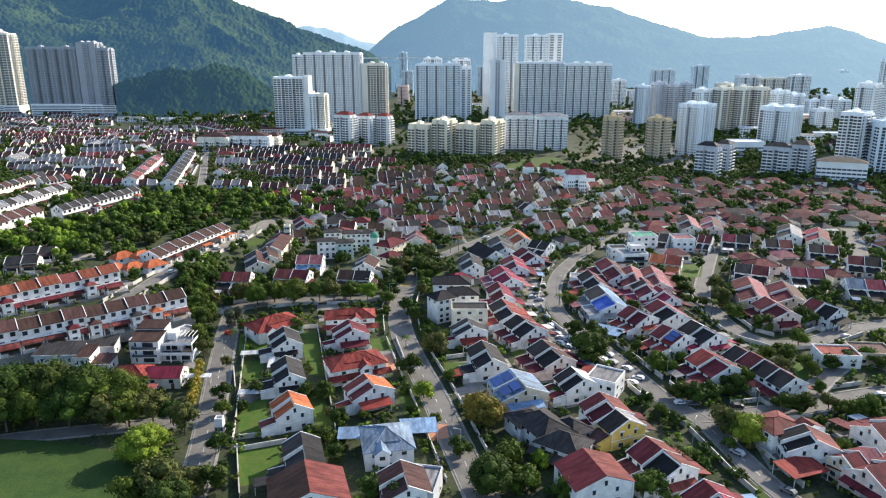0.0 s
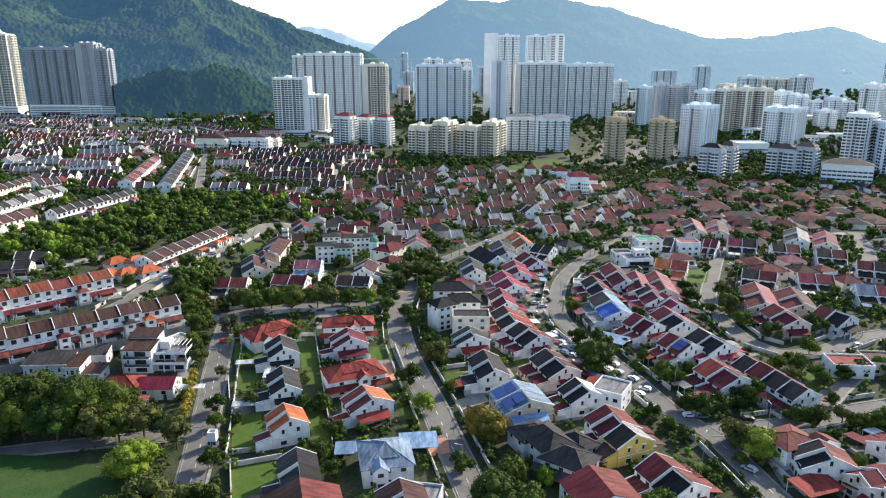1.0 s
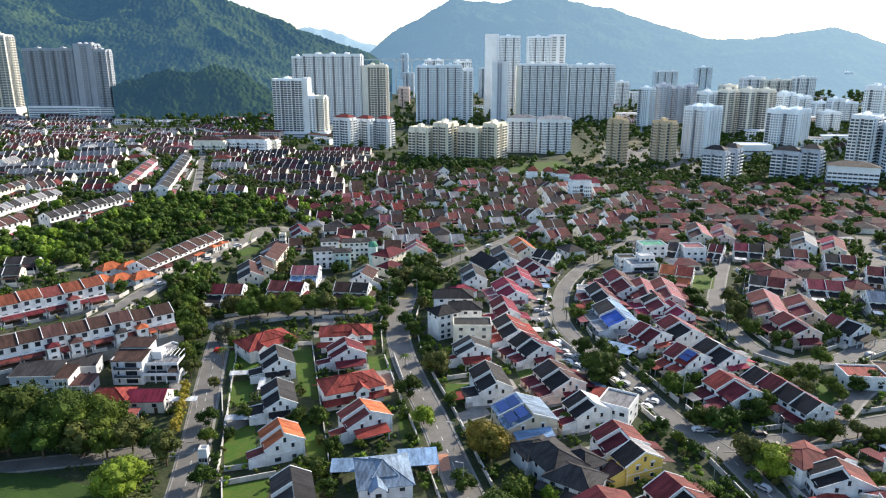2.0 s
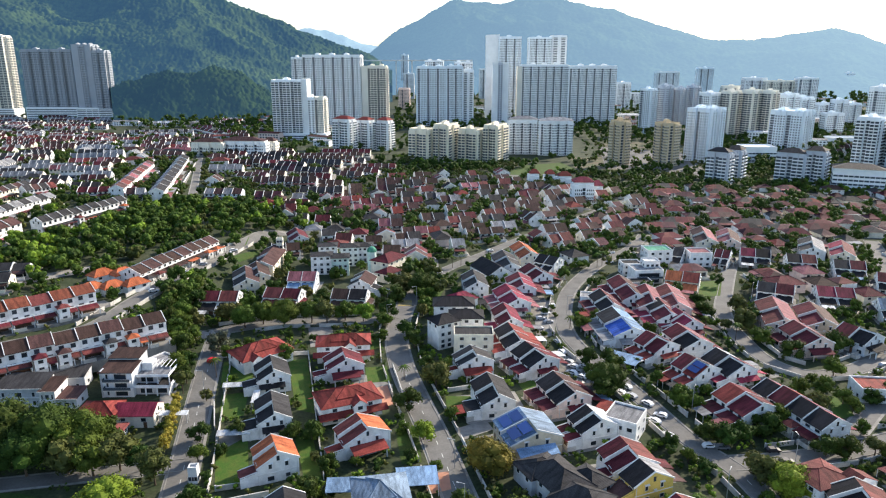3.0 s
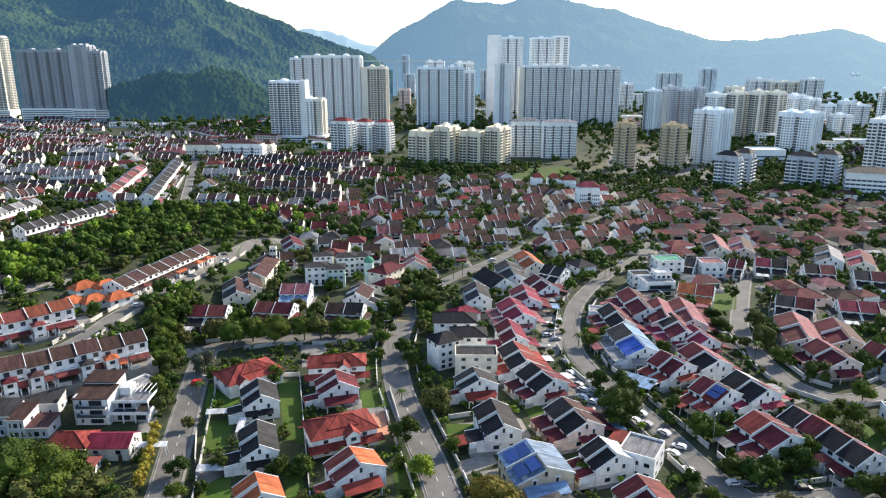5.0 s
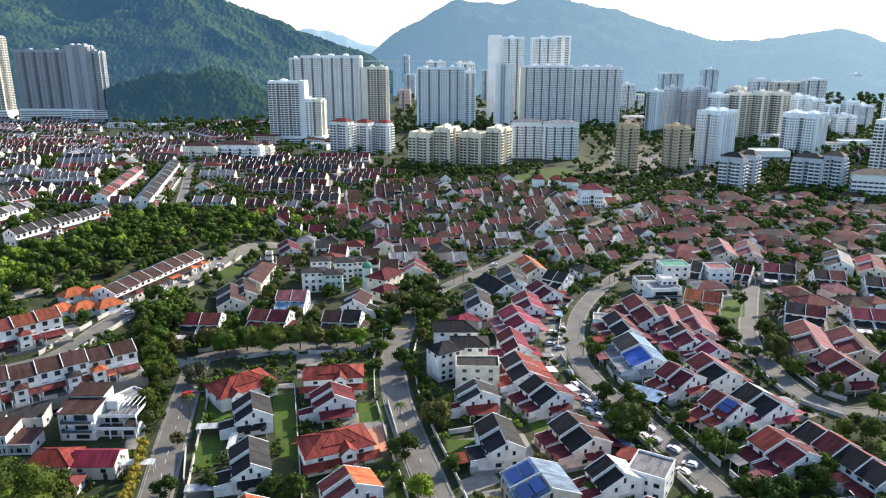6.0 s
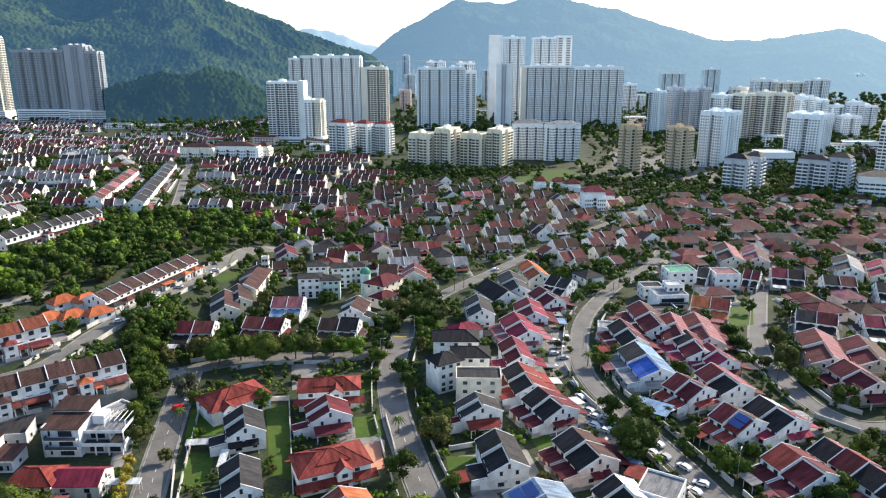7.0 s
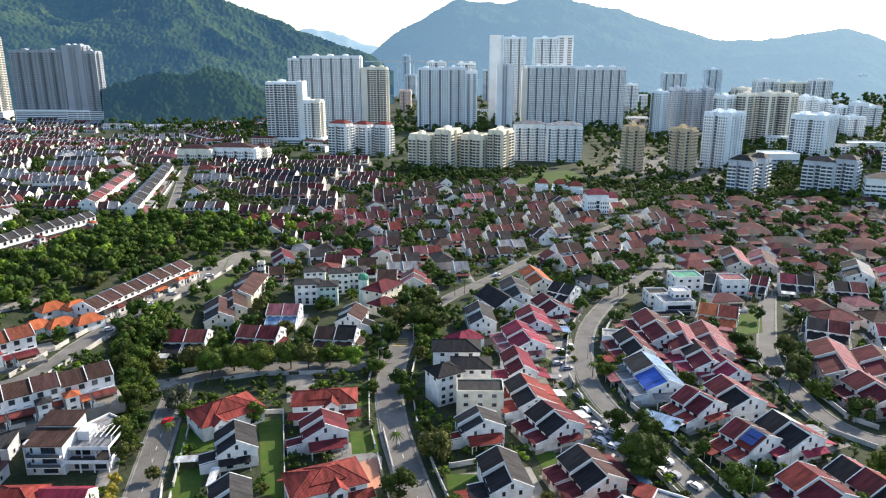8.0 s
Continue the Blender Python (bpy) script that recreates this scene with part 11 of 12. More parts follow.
far_tree(-220.43, 370.93, 5.3, 7.3, "mid")
far_tree(196, 454, 4.5, 6.8, "mid")
far_tree(87, 489, 5.0, 6.4, "mid")
far_tree(34, 496, 4.0, 6.3, "mid")
far_tree(-116.53, 468.95, 5.6, 9.0, "mid")
far_tree(-134.48, 439.07, 4.6, 7.5, "mid")
far_tree(-84, 491, 7.8, 11.4, "dark")
far_tree(36, 497, 3.6, 5.0, "olive")
far_tree(-190.77, 404.56, 5.3, 7.6, "dark")
far_tree(216, 446, 3.5, 4.7, "dark")
far_tree(-158.72, 430.15, 5.6, 9.0, "lime")
far_tree(-199.7, 395.89, 5.6, 9.0, "mid")
far_tree(78, 493, 4.8, 6.3, "dark")
far_tree(-70, 495, 5.6, 8.6, "dark")
far_tree(-247.29, 353.68, 5.6, 9.0, "mid")
far_tree(-213.71, 383.22, 5.6, 9.0, "mid")
far_tree(41, 500, 5.4, 8.2, "mid")
far_tree(258, 425, 3.6, 5.6, "mid")
far_tree(-224.23, 374.43, 5.6, 9.0, "mid")
far_tree(-128, 453.29, 5.6, 9.0, "lime")
far_tree(-95, 493, 6.1, 9.3, "dark")
far_tree(92, 495, 4.2, 6.8, "mid")
far_tree(-186.98, 413.14, 3.6, 5.0, "mid")
far_tree(-238.66, 364.07, 5.6, 9.0, "mid")
far_tree(220, 451, 3.5, 4.4, "mid")
far_tree(-134.48, 447.36, 5.6, 9.0, "mid")
far_tree(-180.06, 421.04, 5.6, 9.0, "dark")
far_tree(160, 479, 5.6, 8.3, "dark")
far_tree(-69, 502, 2.5, 3.1, "mid")
far_tree(-100, 497, 4.2, 6.1, "dark")
far_tree(-232.05, 372.3, 5.6, 9.0, "lime")
far_tree(-110.67, 489.5, 5.6, 9.0, "mid")
far_tree(-204.13, 400.48, 5.6, 8.3, "mid")
far_tree(267, 427, 2.7, 3.8, "olive")
far_tree(-164.71, 435.49, 5.6, 9.0, "mid")
far_tree(87, 501, 3.7, 4.6, "olive")
far_tree(-84, 502, 6.9, 8.4, "dark")
far_tree(-4, 509, 5.7, 9.3, "mid")
far_tree(-70, 505, 7.6, 11.4, "mid")
far_tree(272, 427, 4.2, 6.1, "mid")
far_tree(-215.94, 391.31, 5.6, 7.7, "mid")
far_tree(-210.75, 397.3, 5.6, 7.4, "lime")
far_tree(-188.5, 418.85, 5.6, 9.0, "mid")
far_tree(-98, 501, 5.5, 6.1, "mid")
far_tree(-147.03, 448.22, 5.6, 9.0, "mid")
far_tree(261, 437, 5.2, 8.4, "mid")
far_tree(-198.96, 410.37, 5.6, 7.4, "dark")
far_tree(-50, 511, 4.7, 6.1, "dark")
far_tree(-26, 513, 4.6, 7.4, "olive")
far_tree(22, 513, 3.8, 6.1, "dark")
far_tree(2, 514, 2.9, 3.7, "dark")
far_tree(73, 509, 4.9, 7.9, "mid")
far_tree(-217.43, 393.51, 4.2, 6.8, "lime")
far_tree(109, 503, 5.9, 9.3, "mid")
far_tree(-172.93, 436.07, 5.6, 9.0, "mid")
far_tree(47, 513, 5.4, 8.1, "olive")
far_tree(203, 471, 3.9, 5.2, "mid")
far_tree(-220.43, 390.96, 5.6, 8.1, "mid")
far_tree(-147.95, 451.89, 3.6, 7.0, "olive")
far_tree(218, 465, 4.3, 7.0, "dark")
far_tree(80, 510, 5.7, 7.1, "dark")
far_tree(-164.71, 444.64, 5.6, 7.7, "dark")
far_tree(9, 517, 5.8, 8.4, "mid")
far_tree(271, 436, 5.5, 7.9, "mid")
far_tree(-121.3, 479.9, 5.6, 9.0, "dark")
far_tree(-161.31, 448.07, 3.8, 7.0, "olive")
far_tree(250, 449, 5.7, 7.2, "dark")
far_tree(-109.1, 502.1, 5.6, 9.0, "lime")
far_tree(-196, 419.52, 5.6, 8.3, "mid")
far_tree(-205.6, 410.54, 5.6, 9.0, "mid")
far_tree(16, 519, 5.0, 7.2, "dark")
far_tree(-40, 519, 5.6, 7.8, "olive")
far_tree(-191.52, 426.64, 5.6, 9.0, "mid")
far_tree(101, 511, 5.6, 9.1, "mid")
far_tree(-132.95, 464.95, 5.6, 9.0, "dark")
far_tree(-26, 522, 3.5, 4.9, "olive")
far_tree(-98, 514, 5.6, 6.1, "lime")
far_tree(-175.33, 443.49, 5.6, 9.0, "mid")
far_tree(-168.04, 450.22, 5.6, 9.0, "mid")
far_tree(-19, 526, 3.5, 5.3, "mid")
far_tree(245, 462, 3.8, 6.2, "dark")
far_tree(-152.52, 461.02, 5.6, 9.0, "mid")
far_tree(171, 498, 4.4, 6.5, "dark")
far_tree(-83, 521, 4.9, 5.9, "dark")
far_tree(-141.52, 465.67, 5.6, 7.6, "mid")
far_tree(16, 528, 5.6, 8.9, "mid")
far_tree(-207.07, 417.93, 5.6, 9.0, "lime")
far_tree(-200.44, 423.99, 5.6, 9.0, "mid")
far_tree(-183.16, 441.59, 5.6, 9.0, "mid")
far_tree(-143.35, 467.51, 5.6, 9.0, "mid")
far_tree(-180.83, 445.17, 3.9, 6.5, "mid")
far_tree(-108.29, 516.8, 5.6, 9.0, "dark")
far_tree(-100, 522, 7.1, 9.2, "dark")
far_tree(190, 495, 4.2, 5.6, "dark")
far_tree(-130.77, 478.03, 5.6, 9.0, "lime")
far_tree(-12, 534, 3.4, 5.5, "mid")
far_tree(103, 523, 5.9, 8.1, "dark")
far_tree(-91, 526, 3.7, 5.5, "olive")
far_tree(-194.51, 435.27, 5.6, 8.9, "mid")
far_tree(-26, 533, 3.8, 6.0, "olive")
far_tree(-114.4, 509.13, 5.6, 9.0, "mid")
far_tree(-90, 526, 7.1, 11.7, "dark")
far_tree(120, 521, 3.6, 4.7, "dark")
far_tree(221, 485, 4.5, 6.1, "mid")
far_tree(-11, 536, 4.7, 7.4, "olive")
far_tree(-175.33, 455.29, 5.6, 9.0, "mid")
far_tree(15, 536, 5.1, 6.6, "dark")
far_tree(-40, 535, 2.7, 3.6, "mid")
far_tree(-201.92, 433.15, 4.0, 5.8, "mid")
far_tree(-197.48, 437.61, 3.8, 5.1, "lime")
far_tree(-186.98, 448.19, 5.6, 9.0, "mid")
far_tree(-157.85, 470.63, 5.6, 9.0, "mid")
far_tree(-192.27, 444.23, 5.6, 9.0, "mid")
far_tree(-146.11, 475.78, 5.6, 9.0, "dark")
far_tree(-125.97, 493.51, 5.6, 9.0, "lime")
far_tree(-101, 531, 5.2, 6.6, "mid")
far_tree(-210.02, 426.54, 5.6, 9.0, "mid")
far_tree(260, 470, 5.4, 7.8, "mid")
far_tree(-173.73, 461.28, 4.3, 7.1, "mid")
far_tree(-142.44, 478.53, 4.2, 6.8, "mid")
far_tree(-167.21, 466.88, 5.6, 8.6, "mid")
far_tree(121, 528, 4.0, 5.0, "mid")
far_tree(74, 539, 3.5, 5.3, "mid")
far_tree(231, 490, 4.4, 7.1, "mid")
far_tree(211, 499, 3.4, 4.7, "dark")
far_tree(202, 504, 5.2, 8.5, "mid")
far_tree(295, 453, 5.2, 7.7, "dark")
far_tree(-115.12, 519.75, 5.6, 9.0, "lime")
far_tree(63, 542, 5.7, 7.6, "mid")
far_tree(-138.76, 484.05, 5.6, 9.0, "mid")
far_tree(-150.7, 480.37, 5.6, 8.4, "mid")
far_tree(174, 517, 5.6, 8.8, "dark")
far_tree(-193.02, 451.06, 5.6, 9.0, "dark")
far_tree(-109.10, 532.85, 7.5, 14.0, "dark")
far_tree(-202.65, 442.59, 5.6, 8.6, "mid")
far_tree(4, 549, 3.5, 4.4, "olive")
far_tree(-126.64, 500.97, 5.6, 8.3, "lime")
far_tree(-158.72, 480.59, 5.6, 9.0, "mid")
far_tree(22, 550, 3.9, 6.0, "dark")
far_tree(10, 551, 5.4, 8.6, "dark")
far_tree(-184.69, 461.71, 5.6, 9.0, "mid")
far_tree(165, 526, 3.9, 5.4, "mid")
far_tree(-208.54, 441.15, 4.0, 5.0, "dark")
far_tree(-179.27, 469.28, 5.6, 8.6, "mid")
far_tree(238, 498, 5.8, 8.9, "dark")
far_tree(246, 495, 3.4, 4.9, "mid")
far_tree(20, 556, 4.3, 6.6, "mid")
far_tree(-170.5, 478.71, 5.6, 9.0, "lime")
far_tree(206, 515, 5.4, 7.5, "mid")
far_tree(-127.32, 507.49, 5.6, 9.0, "mid")
far_tree(41, 557, 3.7, 5.6, "dark")
far_tree(-111.44, 539.88, 5.4, 7.8, "mid")
far_tree(273, 484, 3.7, 5.3, "dark")
far_tree(-143.35, 495.07, 5.6, 9.0, "mid")
far_tree(107, 549, 3.9, 5.3, "mid")
far_tree(169, 533, 3.9, 4.8, "dark")
far_tree(233, 507, 4.1, 6.7, "mid")
far_tree(304, 466, 4.9, 8.0, "mid")
far_tree(256, 496, 5.3, 6.7, "mid")
far_tree(241, 505, 5.2, 6.7, "mid")
far_tree(213, 518, 4.5, 6.1, "dark")
far_tree(49, 560, 4.5, 7.2, "dark")
far_tree(-11, 563, 3.8, 6.2, "mid")
far_tree(175, 534, 3.4, 4.6, "dark")
far_tree(101, 555, 3.5, 4.6, "mid")
far_tree(21, 564, 4.2, 5.4, "mid")
far_tree(-150.7, 497.82, 5.6, 9.0, "dark")
far_tree(-171.31, 486.65, 4.2, 5.1, "olive")
far_tree(-197.48, 463.4, 5.6, 9.0, "lime")
far_tree(60, 564, 4.6, 7.2, "mid")
far_tree(112, 557, 3.5, 4.5, "olive")
far_tree(-232.05, 434.62, 4.2, 5.2, "mid")
far_tree(-27, 569, 3.1, 4.6, "dark")
far_tree(-145.19, 504.25, 4.4, 5.9, "mid")
far_tree(-68, 566, 2.5, 4.0, "mid")
far_tree(263, 502, 4.6, 6.3, "mid")
far_tree(68, 566, 4.8, 6.1, "mid")
far_tree(-207.81, 458.15, 5.6, 9.0, "mid")
far_tree(-31, 570, 5.8, 7.4, "mid")
far_tree(-180.06, 486.16, 5.6, 9.0, "mid")
far_tree(203, 532, 4.4, 6.3, "dark")
far_tree(12, 572, 4.9, 7.8, "dark")
far_tree(193, 538, 4.7, 7.6, "mid")
far_tree(299, 485, 3.5, 4.2, "dark")
far_tree(-207.81, 462.55, 5.5, 7.5, "mid")
far_tree(-162.17, 502.87, 5.6, 6.9, "lime")
far_tree(80, 570, 5.1, 7.3, "mid")
far_tree(-180.06, 489.78, 5.6, 7.5, "mid")
far_tree(-186.98, 484.13, 5.6, 9.0, "mid")
far_tree(-46, 574, 4.0, 5.1, "mid")
far_tree(-195.25, 476.85, 5.6, 9.0, "mid")
far_tree(-9, 576, 5.9, 8.5, "mid")
far_tree(265, 508, 4.2, 5.7, "mid")
far_tree(109, 567, 4.1, 5.1, "mid")
far_tree(-35, 577, 3.6, 5.5, "dark")
far_tree(216, 535, 4.0, 6.3, "dark")
far_tree(-212.97, 462.3, 3.9, 5.2, "dark")
far_tree(235, 528, 5.6, 8.6, "dark")
far_tree(-207.81, 468.72, 3.2, 4.9, "lime")
far_tree(270, 512, 3.5, 5.7, "dark")
far_tree(-44, 581, 5.8, 8.1, "mid")
far_tree(176, 554, 4.7, 6.6, "mid")
far_tree(119, 570, 5.7, 7.5, "mid")
far_tree(296, 498, 5.4, 7.9, "mid")
far_tree(-185.46, 492.9, 5.6, 9.0, "mid")
far_tree(313, 487, 5.5, 8.8, "dark")
far_tree(-4, 586, 5.5, 8.0, "mid")
far_tree(171, 559, 4.9, 6.5, "mid")
far_tree(-108.29, 572.43, 2.8, 4.5, "dark")
far_tree(-197.48, 485.63, 5.6, 9.0, "mid")
far_tree(-13, 588, 5.5, 7.4, "dark")
far_tree(294, 505, 5.1, 8.0, "mid")
far_tree(306, 497, 3.7, 5.7, "mid")
far_tree(86, 582, 4.9, 7.4, "mid")
far_tree(231, 539, 4.2, 5.3, "dark")
far_tree(258, 526, 5.5, 8.5, "mid")
far_tree(225, 542, 5.3, 8.8, "dark")
far_tree(-207.81, 476.64, 5.6, 9.0, "dark")
far_tree(-77, 585, 4.3, 6.6, "olive")
far_tree(41, 590, 3.7, 5.9, "olive")
far_tree(-125.30, 543.49, 2.6, 3.3, "mid")
far_tree(34, 591, 5.9, 7.4, "olive")
far_tree(-1, 592, 5.7, 9.3, "mid")
far_tree(246, 536, 4.0, 5.0, "mid")
far_tree(75, 588, 5.1, 6.7, "dark")
far_tree(174, 566, 4.4, 5.7, "mid")
far_tree(154, 572, 4.0, 4.9, "mid")
far_tree(-222.7, 467.81, 5.2, 7.1, "mid")
far_tree(-255.94, 447.04, 5.0, 7.1, "lime")
far_tree(27, 595, 3.8, 4.6, "mid")
far_tree(146, 577, 4.3, 6.2, "mid")
far_tree(6, 596, 4.0, 5.6, "mid")
far_tree(-264.58, 443.58, 3.6, 6.8, "mid")
far_tree(-10, 597, 5.0, 6.9, "mid")
far_tree(128, 583, 4.3, 6.4, "mid")
far_tree(254, 538, 6.0, 7.4, "mid")
far_tree(268, 530, 4.1, 6.6, "mid")
far_tree(47, 597, 5.2, 7.8, "mid")
far_tree(-150.70, 530.89, 3.8, 5.4, "dark")
far_tree(109, 589, 5.7, 8.6, "dark")
far_tree(210, 561, 5.6, 8.8, "mid")
far_tree(-25, 601, 4.3, 5.9, "mid")
far_tree(158, 579, 4.3, 5.5, "mid")
far_tree(71, 597, 4.3, 5.7, "dark")
far_tree(-1, 602, 4.9, 6.3, "dark")
far_tree(151, 583, 5.8, 7.7, "dark")
far_tree(325, 503, 6.0, 8.6, "mid")
far_tree(116, 592, 3.9, 4.9, "dark")
far_tree(4, 604, 3.4, 4.3, "mid")
far_tree(193, 572, 5.0, 6.8, "mid")
far_tree(137, 589, 5.7, 7.5, "mid")
far_tree(208, 566, 3.8, 5.2, "mid")
far_tree(299, 522, 4.8, 6.8, "dark")
far_tree(-254.21, 458.27, 3.5, 5.6, "mid")
far_tree(289, 529, 5.3, 8.4, "mid")
far_tree(255, 547, 5.6, 8.7, "mid")
far_tree(99, 598, 4.2, 5.7, "dark")
far_tree(241, 554, 4.3, 7.0, "dark")
far_tree(325, 509, 3.6, 4.3, "mid")
far_tree(-219.68, 487.88, 4.5, 5.8, "mid")
far_tree(129, 601, 3.7, 6.0, "mid")
far_tree(256, 557, 5.8, 7.4, "mid")
far_tree(-260.26, 465.19, 4.2, 5.2, "mid")
far_tree(33, 616, 4.8, 6.9, "dark")
far_tree(100, 609, 5.7, 7.4, "mid")
far_tree(153, 598, 5.1, 7.1, "mid")
far_tree(239, 568, 3.5, 4.4, "mid")
far_tree(-128.68, 565.27, 4.6, 5.9, "dark")
far_tree(-183.93, 529.62, 4.0, 5.5, "olive")
far_tree(246, 567, 3.6, 5.0, "mid")
far_tree(333, 518, 4.6, 6.4, "dark")
far_tree(199, 587, 3.7, 4.6, "dark")
far_tree(-4, 622, 4.6, 5.7, "dark")
far_tree(80, 616, 4.1, 6.1, "dark")
far_tree(136, 607, 3.5, 4.3, "dark")
far_tree(322, 528, 4.3, 6.3, "mid")
far_tree(2, 623, 5.2, 8.6, "dark")
far_tree(-25, 622, 4.3, 7.0, "mid")
far_tree(-133.71, 561.20, 3.0, 4.6, "mid")
far_tree(254, 567, 4.2, 6.8, "mid")
far_tree(93, 617, 3.8, 6.1, "dark")
far_tree(113, 614, 4.9, 7.2, "mid")
far_tree(54, 623, 4.4, 6.1, "olive")
far_tree(-86, 619, 3.2, 4.1, "mid")
far_tree(-15, 626, 4.7, 5.8, "olive")
far_tree(62, 623, 4.5, 5.8, "mid")
far_tree(195, 593, 4.2, 5.7, "mid")
far_tree(147, 608, 5.2, 8.2, "mid")
far_tree(88, 620, 3.8, 5.4, "dark")
far_tree(215, 587, 5.1, 6.3, "mid")
far_tree(132, 614, 3.6, 5.1, "mid")
far_tree(230, 583, 5.6, 7.7, "mid")
far_tree(120, 617, 5.1, 8.1, "olive")
far_tree(18, 630, 5.8, 8.0, "olive")
far_tree(189, 600, 4.2, 5.3, "mid")
far_tree(57, 629, 5.2, 7.0, "olive")
far_tree(-268.9, 476.42, 3.9, 4.8, "mid")
far_tree(309, 548, 5.9, 9.0, "mid")
far_tree(338, 530, 4.5, 6.5, "dark")
far_tree(-210.02, 517.01, 4.5, 6.2, "mid")
far_tree(-46, 631, 5.9, 7.2, "dark")
far_tree(333, 533, 4.1, 5.9, "dark")
far_tree(264, 573, 4.8, 7.7, "mid")
far_tree(120, 624, 5.9, 9.6, "mid")
far_tree(140, 620, 3.6, 5.8, "mid")
far_tree(156, 616, 5.9, 9.0, "dark")
far_tree(168, 613, 5.3, 7.6, "mid")
far_tree(33, 636, 4.0, 5.5, "dark")
far_tree(112, 627, 3.6, 5.7, "dark")
far_tree(286, 567, 4.6, 6.7, "mid")
far_tree(181, 611, 3.7, 4.7, "mid")
far_tree(275, 573, 4.8, 5.8, "dark")
far_tree(18, 638, 4.4, 6.9, "mid")
far_tree(82, 633, 5.9, 8.1, "dark")
far_tree(-160.45, 565.54, 4.2, 6.9, "olive")
far_tree(175, 614, 4.0, 6.5, "mid")
far_tree(129, 627, 5.5, 6.8, "mid")
far_tree(50, 639, 3.5, 5.5, "dark")
far_tree(-187.74, 545.76, 4.0, 4.9, "mid")
far_tree(-106.61, 630.80, 3.4, 4.8, "mid")
far_tree(-22, 642, 3.9, 5.1, "mid")
far_tree(201, 609, 5.3, 7.0, "dark")
far_tree(23, 643, 3.7, 4.9, "mid")
far_tree(-164.71, 567.22, 3.9, 5.0, "olive")
far_tree(124, 632, 4.1, 6.1, "dark")
far_tree(-112.20, 624.45, 3.4, 4.9, "mid")
far_tree(242, 596, 4.1, 5.6, "mid")
far_tree(333, 548, 3.7, 5.7, "dark")
far_tree(-261.99, 494.58, 2.6, 3.2, "dark")
far_tree(116, 636, 3.8, 5.2, "mid")
far_tree(81, 641, 4.6, 6.1, "mid")
far_tree(254, 592, 3.5, 5.0, "mid")
far_tree(65, 644, 3.6, 4.6, "mid")
far_tree(15, 647, 4.7, 6.7, "dark")
far_tree(297, 571, 4.6, 6.2, "mid")
far_tree(341, 545, 4.2, 6.1, "mid")
far_tree(88, 642, 5.5, 7.2, "mid")
far_tree(144, 632, 4.4, 5.8, "dark")
far_tree(-270.63, 491.98, 3.0, 4.6, "mid")
far_tree(32, 649, 5.0, 7.6, "mid")
far_tree(-49, 649, 5.9, 7.5, "mid")
far_tree(205, 616, 5.5, 8.0, "dark")
far_tree(260, 594, 5.8, 8.3, "mid")
far_tree(281, 584, 5.3, 7.4, "mid")
far_tree(124, 639, 4.5, 5.5, "mid")
far_tree(100, 643, 3.4, 5.5, "olive")
far_tree(237, 605, 3.6, 4.6, "mid")
far_tree(-56, 649, 5.9, 9.4, "dark")
far_tree(275, 589, 3.7, 4.9, "dark")
far_tree(159, 633, 3.6, 5.2, "mid")
far_tree(-98, 646, 2.8, 4.2, "mid")
far_tree(-28, 654, 5.5, 7.5, "dark")
far_tree(81, 649, 5.5, 9.0, "dark")
far_tree(234, 609, 5.3, 8.0, "dark")
far_tree(-62, 652, 3.8, 4.7, "mid")
far_tree(46, 654, 5.3, 8.2, "mid")
far_tree(-89, 650, 3.7, 6.1, "dark")
far_tree(170, 633, 5.4, 7.6, "mid")
far_tree(52, 656, 3.8, 4.9, "dark")
far_tree(29, 658, 5.5, 7.1, "olive")
far_tree(-69, 655, 3.7, 4.9, "mid")
far_tree(-130.07, 599.53, 3.0, 4.1, "olive")
far_tree(162, 638, 3.7, 5.3, "dark")
far_tree(-170.50, 578.97, 2.9, 4.7, "dark")
far_tree(176, 636, 3.7, 5.4, "mid")
far_tree(195, 632, 5.2, 7.1, "dark")
far_tree(232, 619, 3.9, 5.7, "dark")
far_tree(169, 640, 4.2, 6.6, "mid")
far_tree(244, 615, 3.8, 5.0, "dark")
far_tree(-22, 664, 4.2, 5.2, "mid")
far_tree(11, 667, 5.8, 7.0, "mid")
far_tree(188, 639, 5.3, 8.1, "mid")
far_tree(224, 627, 4.0, 5.6, "dark")
far_tree(174, 646, 4.1, 5.0, "dark")
far_tree(352, 564, 4.9, 6.2, "mid")
far_tree(-81, 666, 3.7, 5.1, "mid")
far_tree(283, 605, 4.2, 5.9, "mid")
far_tree(-173.73, 588.58, 4.1, 5.9, "mid")
far_tree(216, 636, 5.7, 7.9, "mid")
far_tree(192, 646, 3.5, 5.4, "dark")
far_tree(-50, 673, 3.6, 5.6, "mid")
far_tree(-239.51, 535.21, 4.9, 7.1, "olive")
far_tree(304, 600, 5.3, 8.3, "mid")
far_tree(181, 651, 4.0, 5.7, "mid")
far_tree(-44, 676, 4.1, 5.8, "mid")
far_tree(-33, 677, 4.7, 6.7, "mid")
far_tree(202, 646, 5.2, 7.5, "mid")
far_tree(232, 636, 5.5, 7.5, "mid")
far_tree(-168.86, 598.74, 4.7, 5.9, "dark")
far_tree(166, 661, 5.2, 8.5, "mid")
far_tree(184, 656, 5.4, 7.1, "mid")
far_tree(237, 641, 5.4, 7.6, "mid")
far_tree(230, 644, 4.7, 6.2, "dark")
far_tree(-59, 683, 5.4, 6.7, "mid")
far_tree(205, 654, 5.7, 9.1, "mid")
far_tree(303, 612, 3.5, 4.6, "dark")
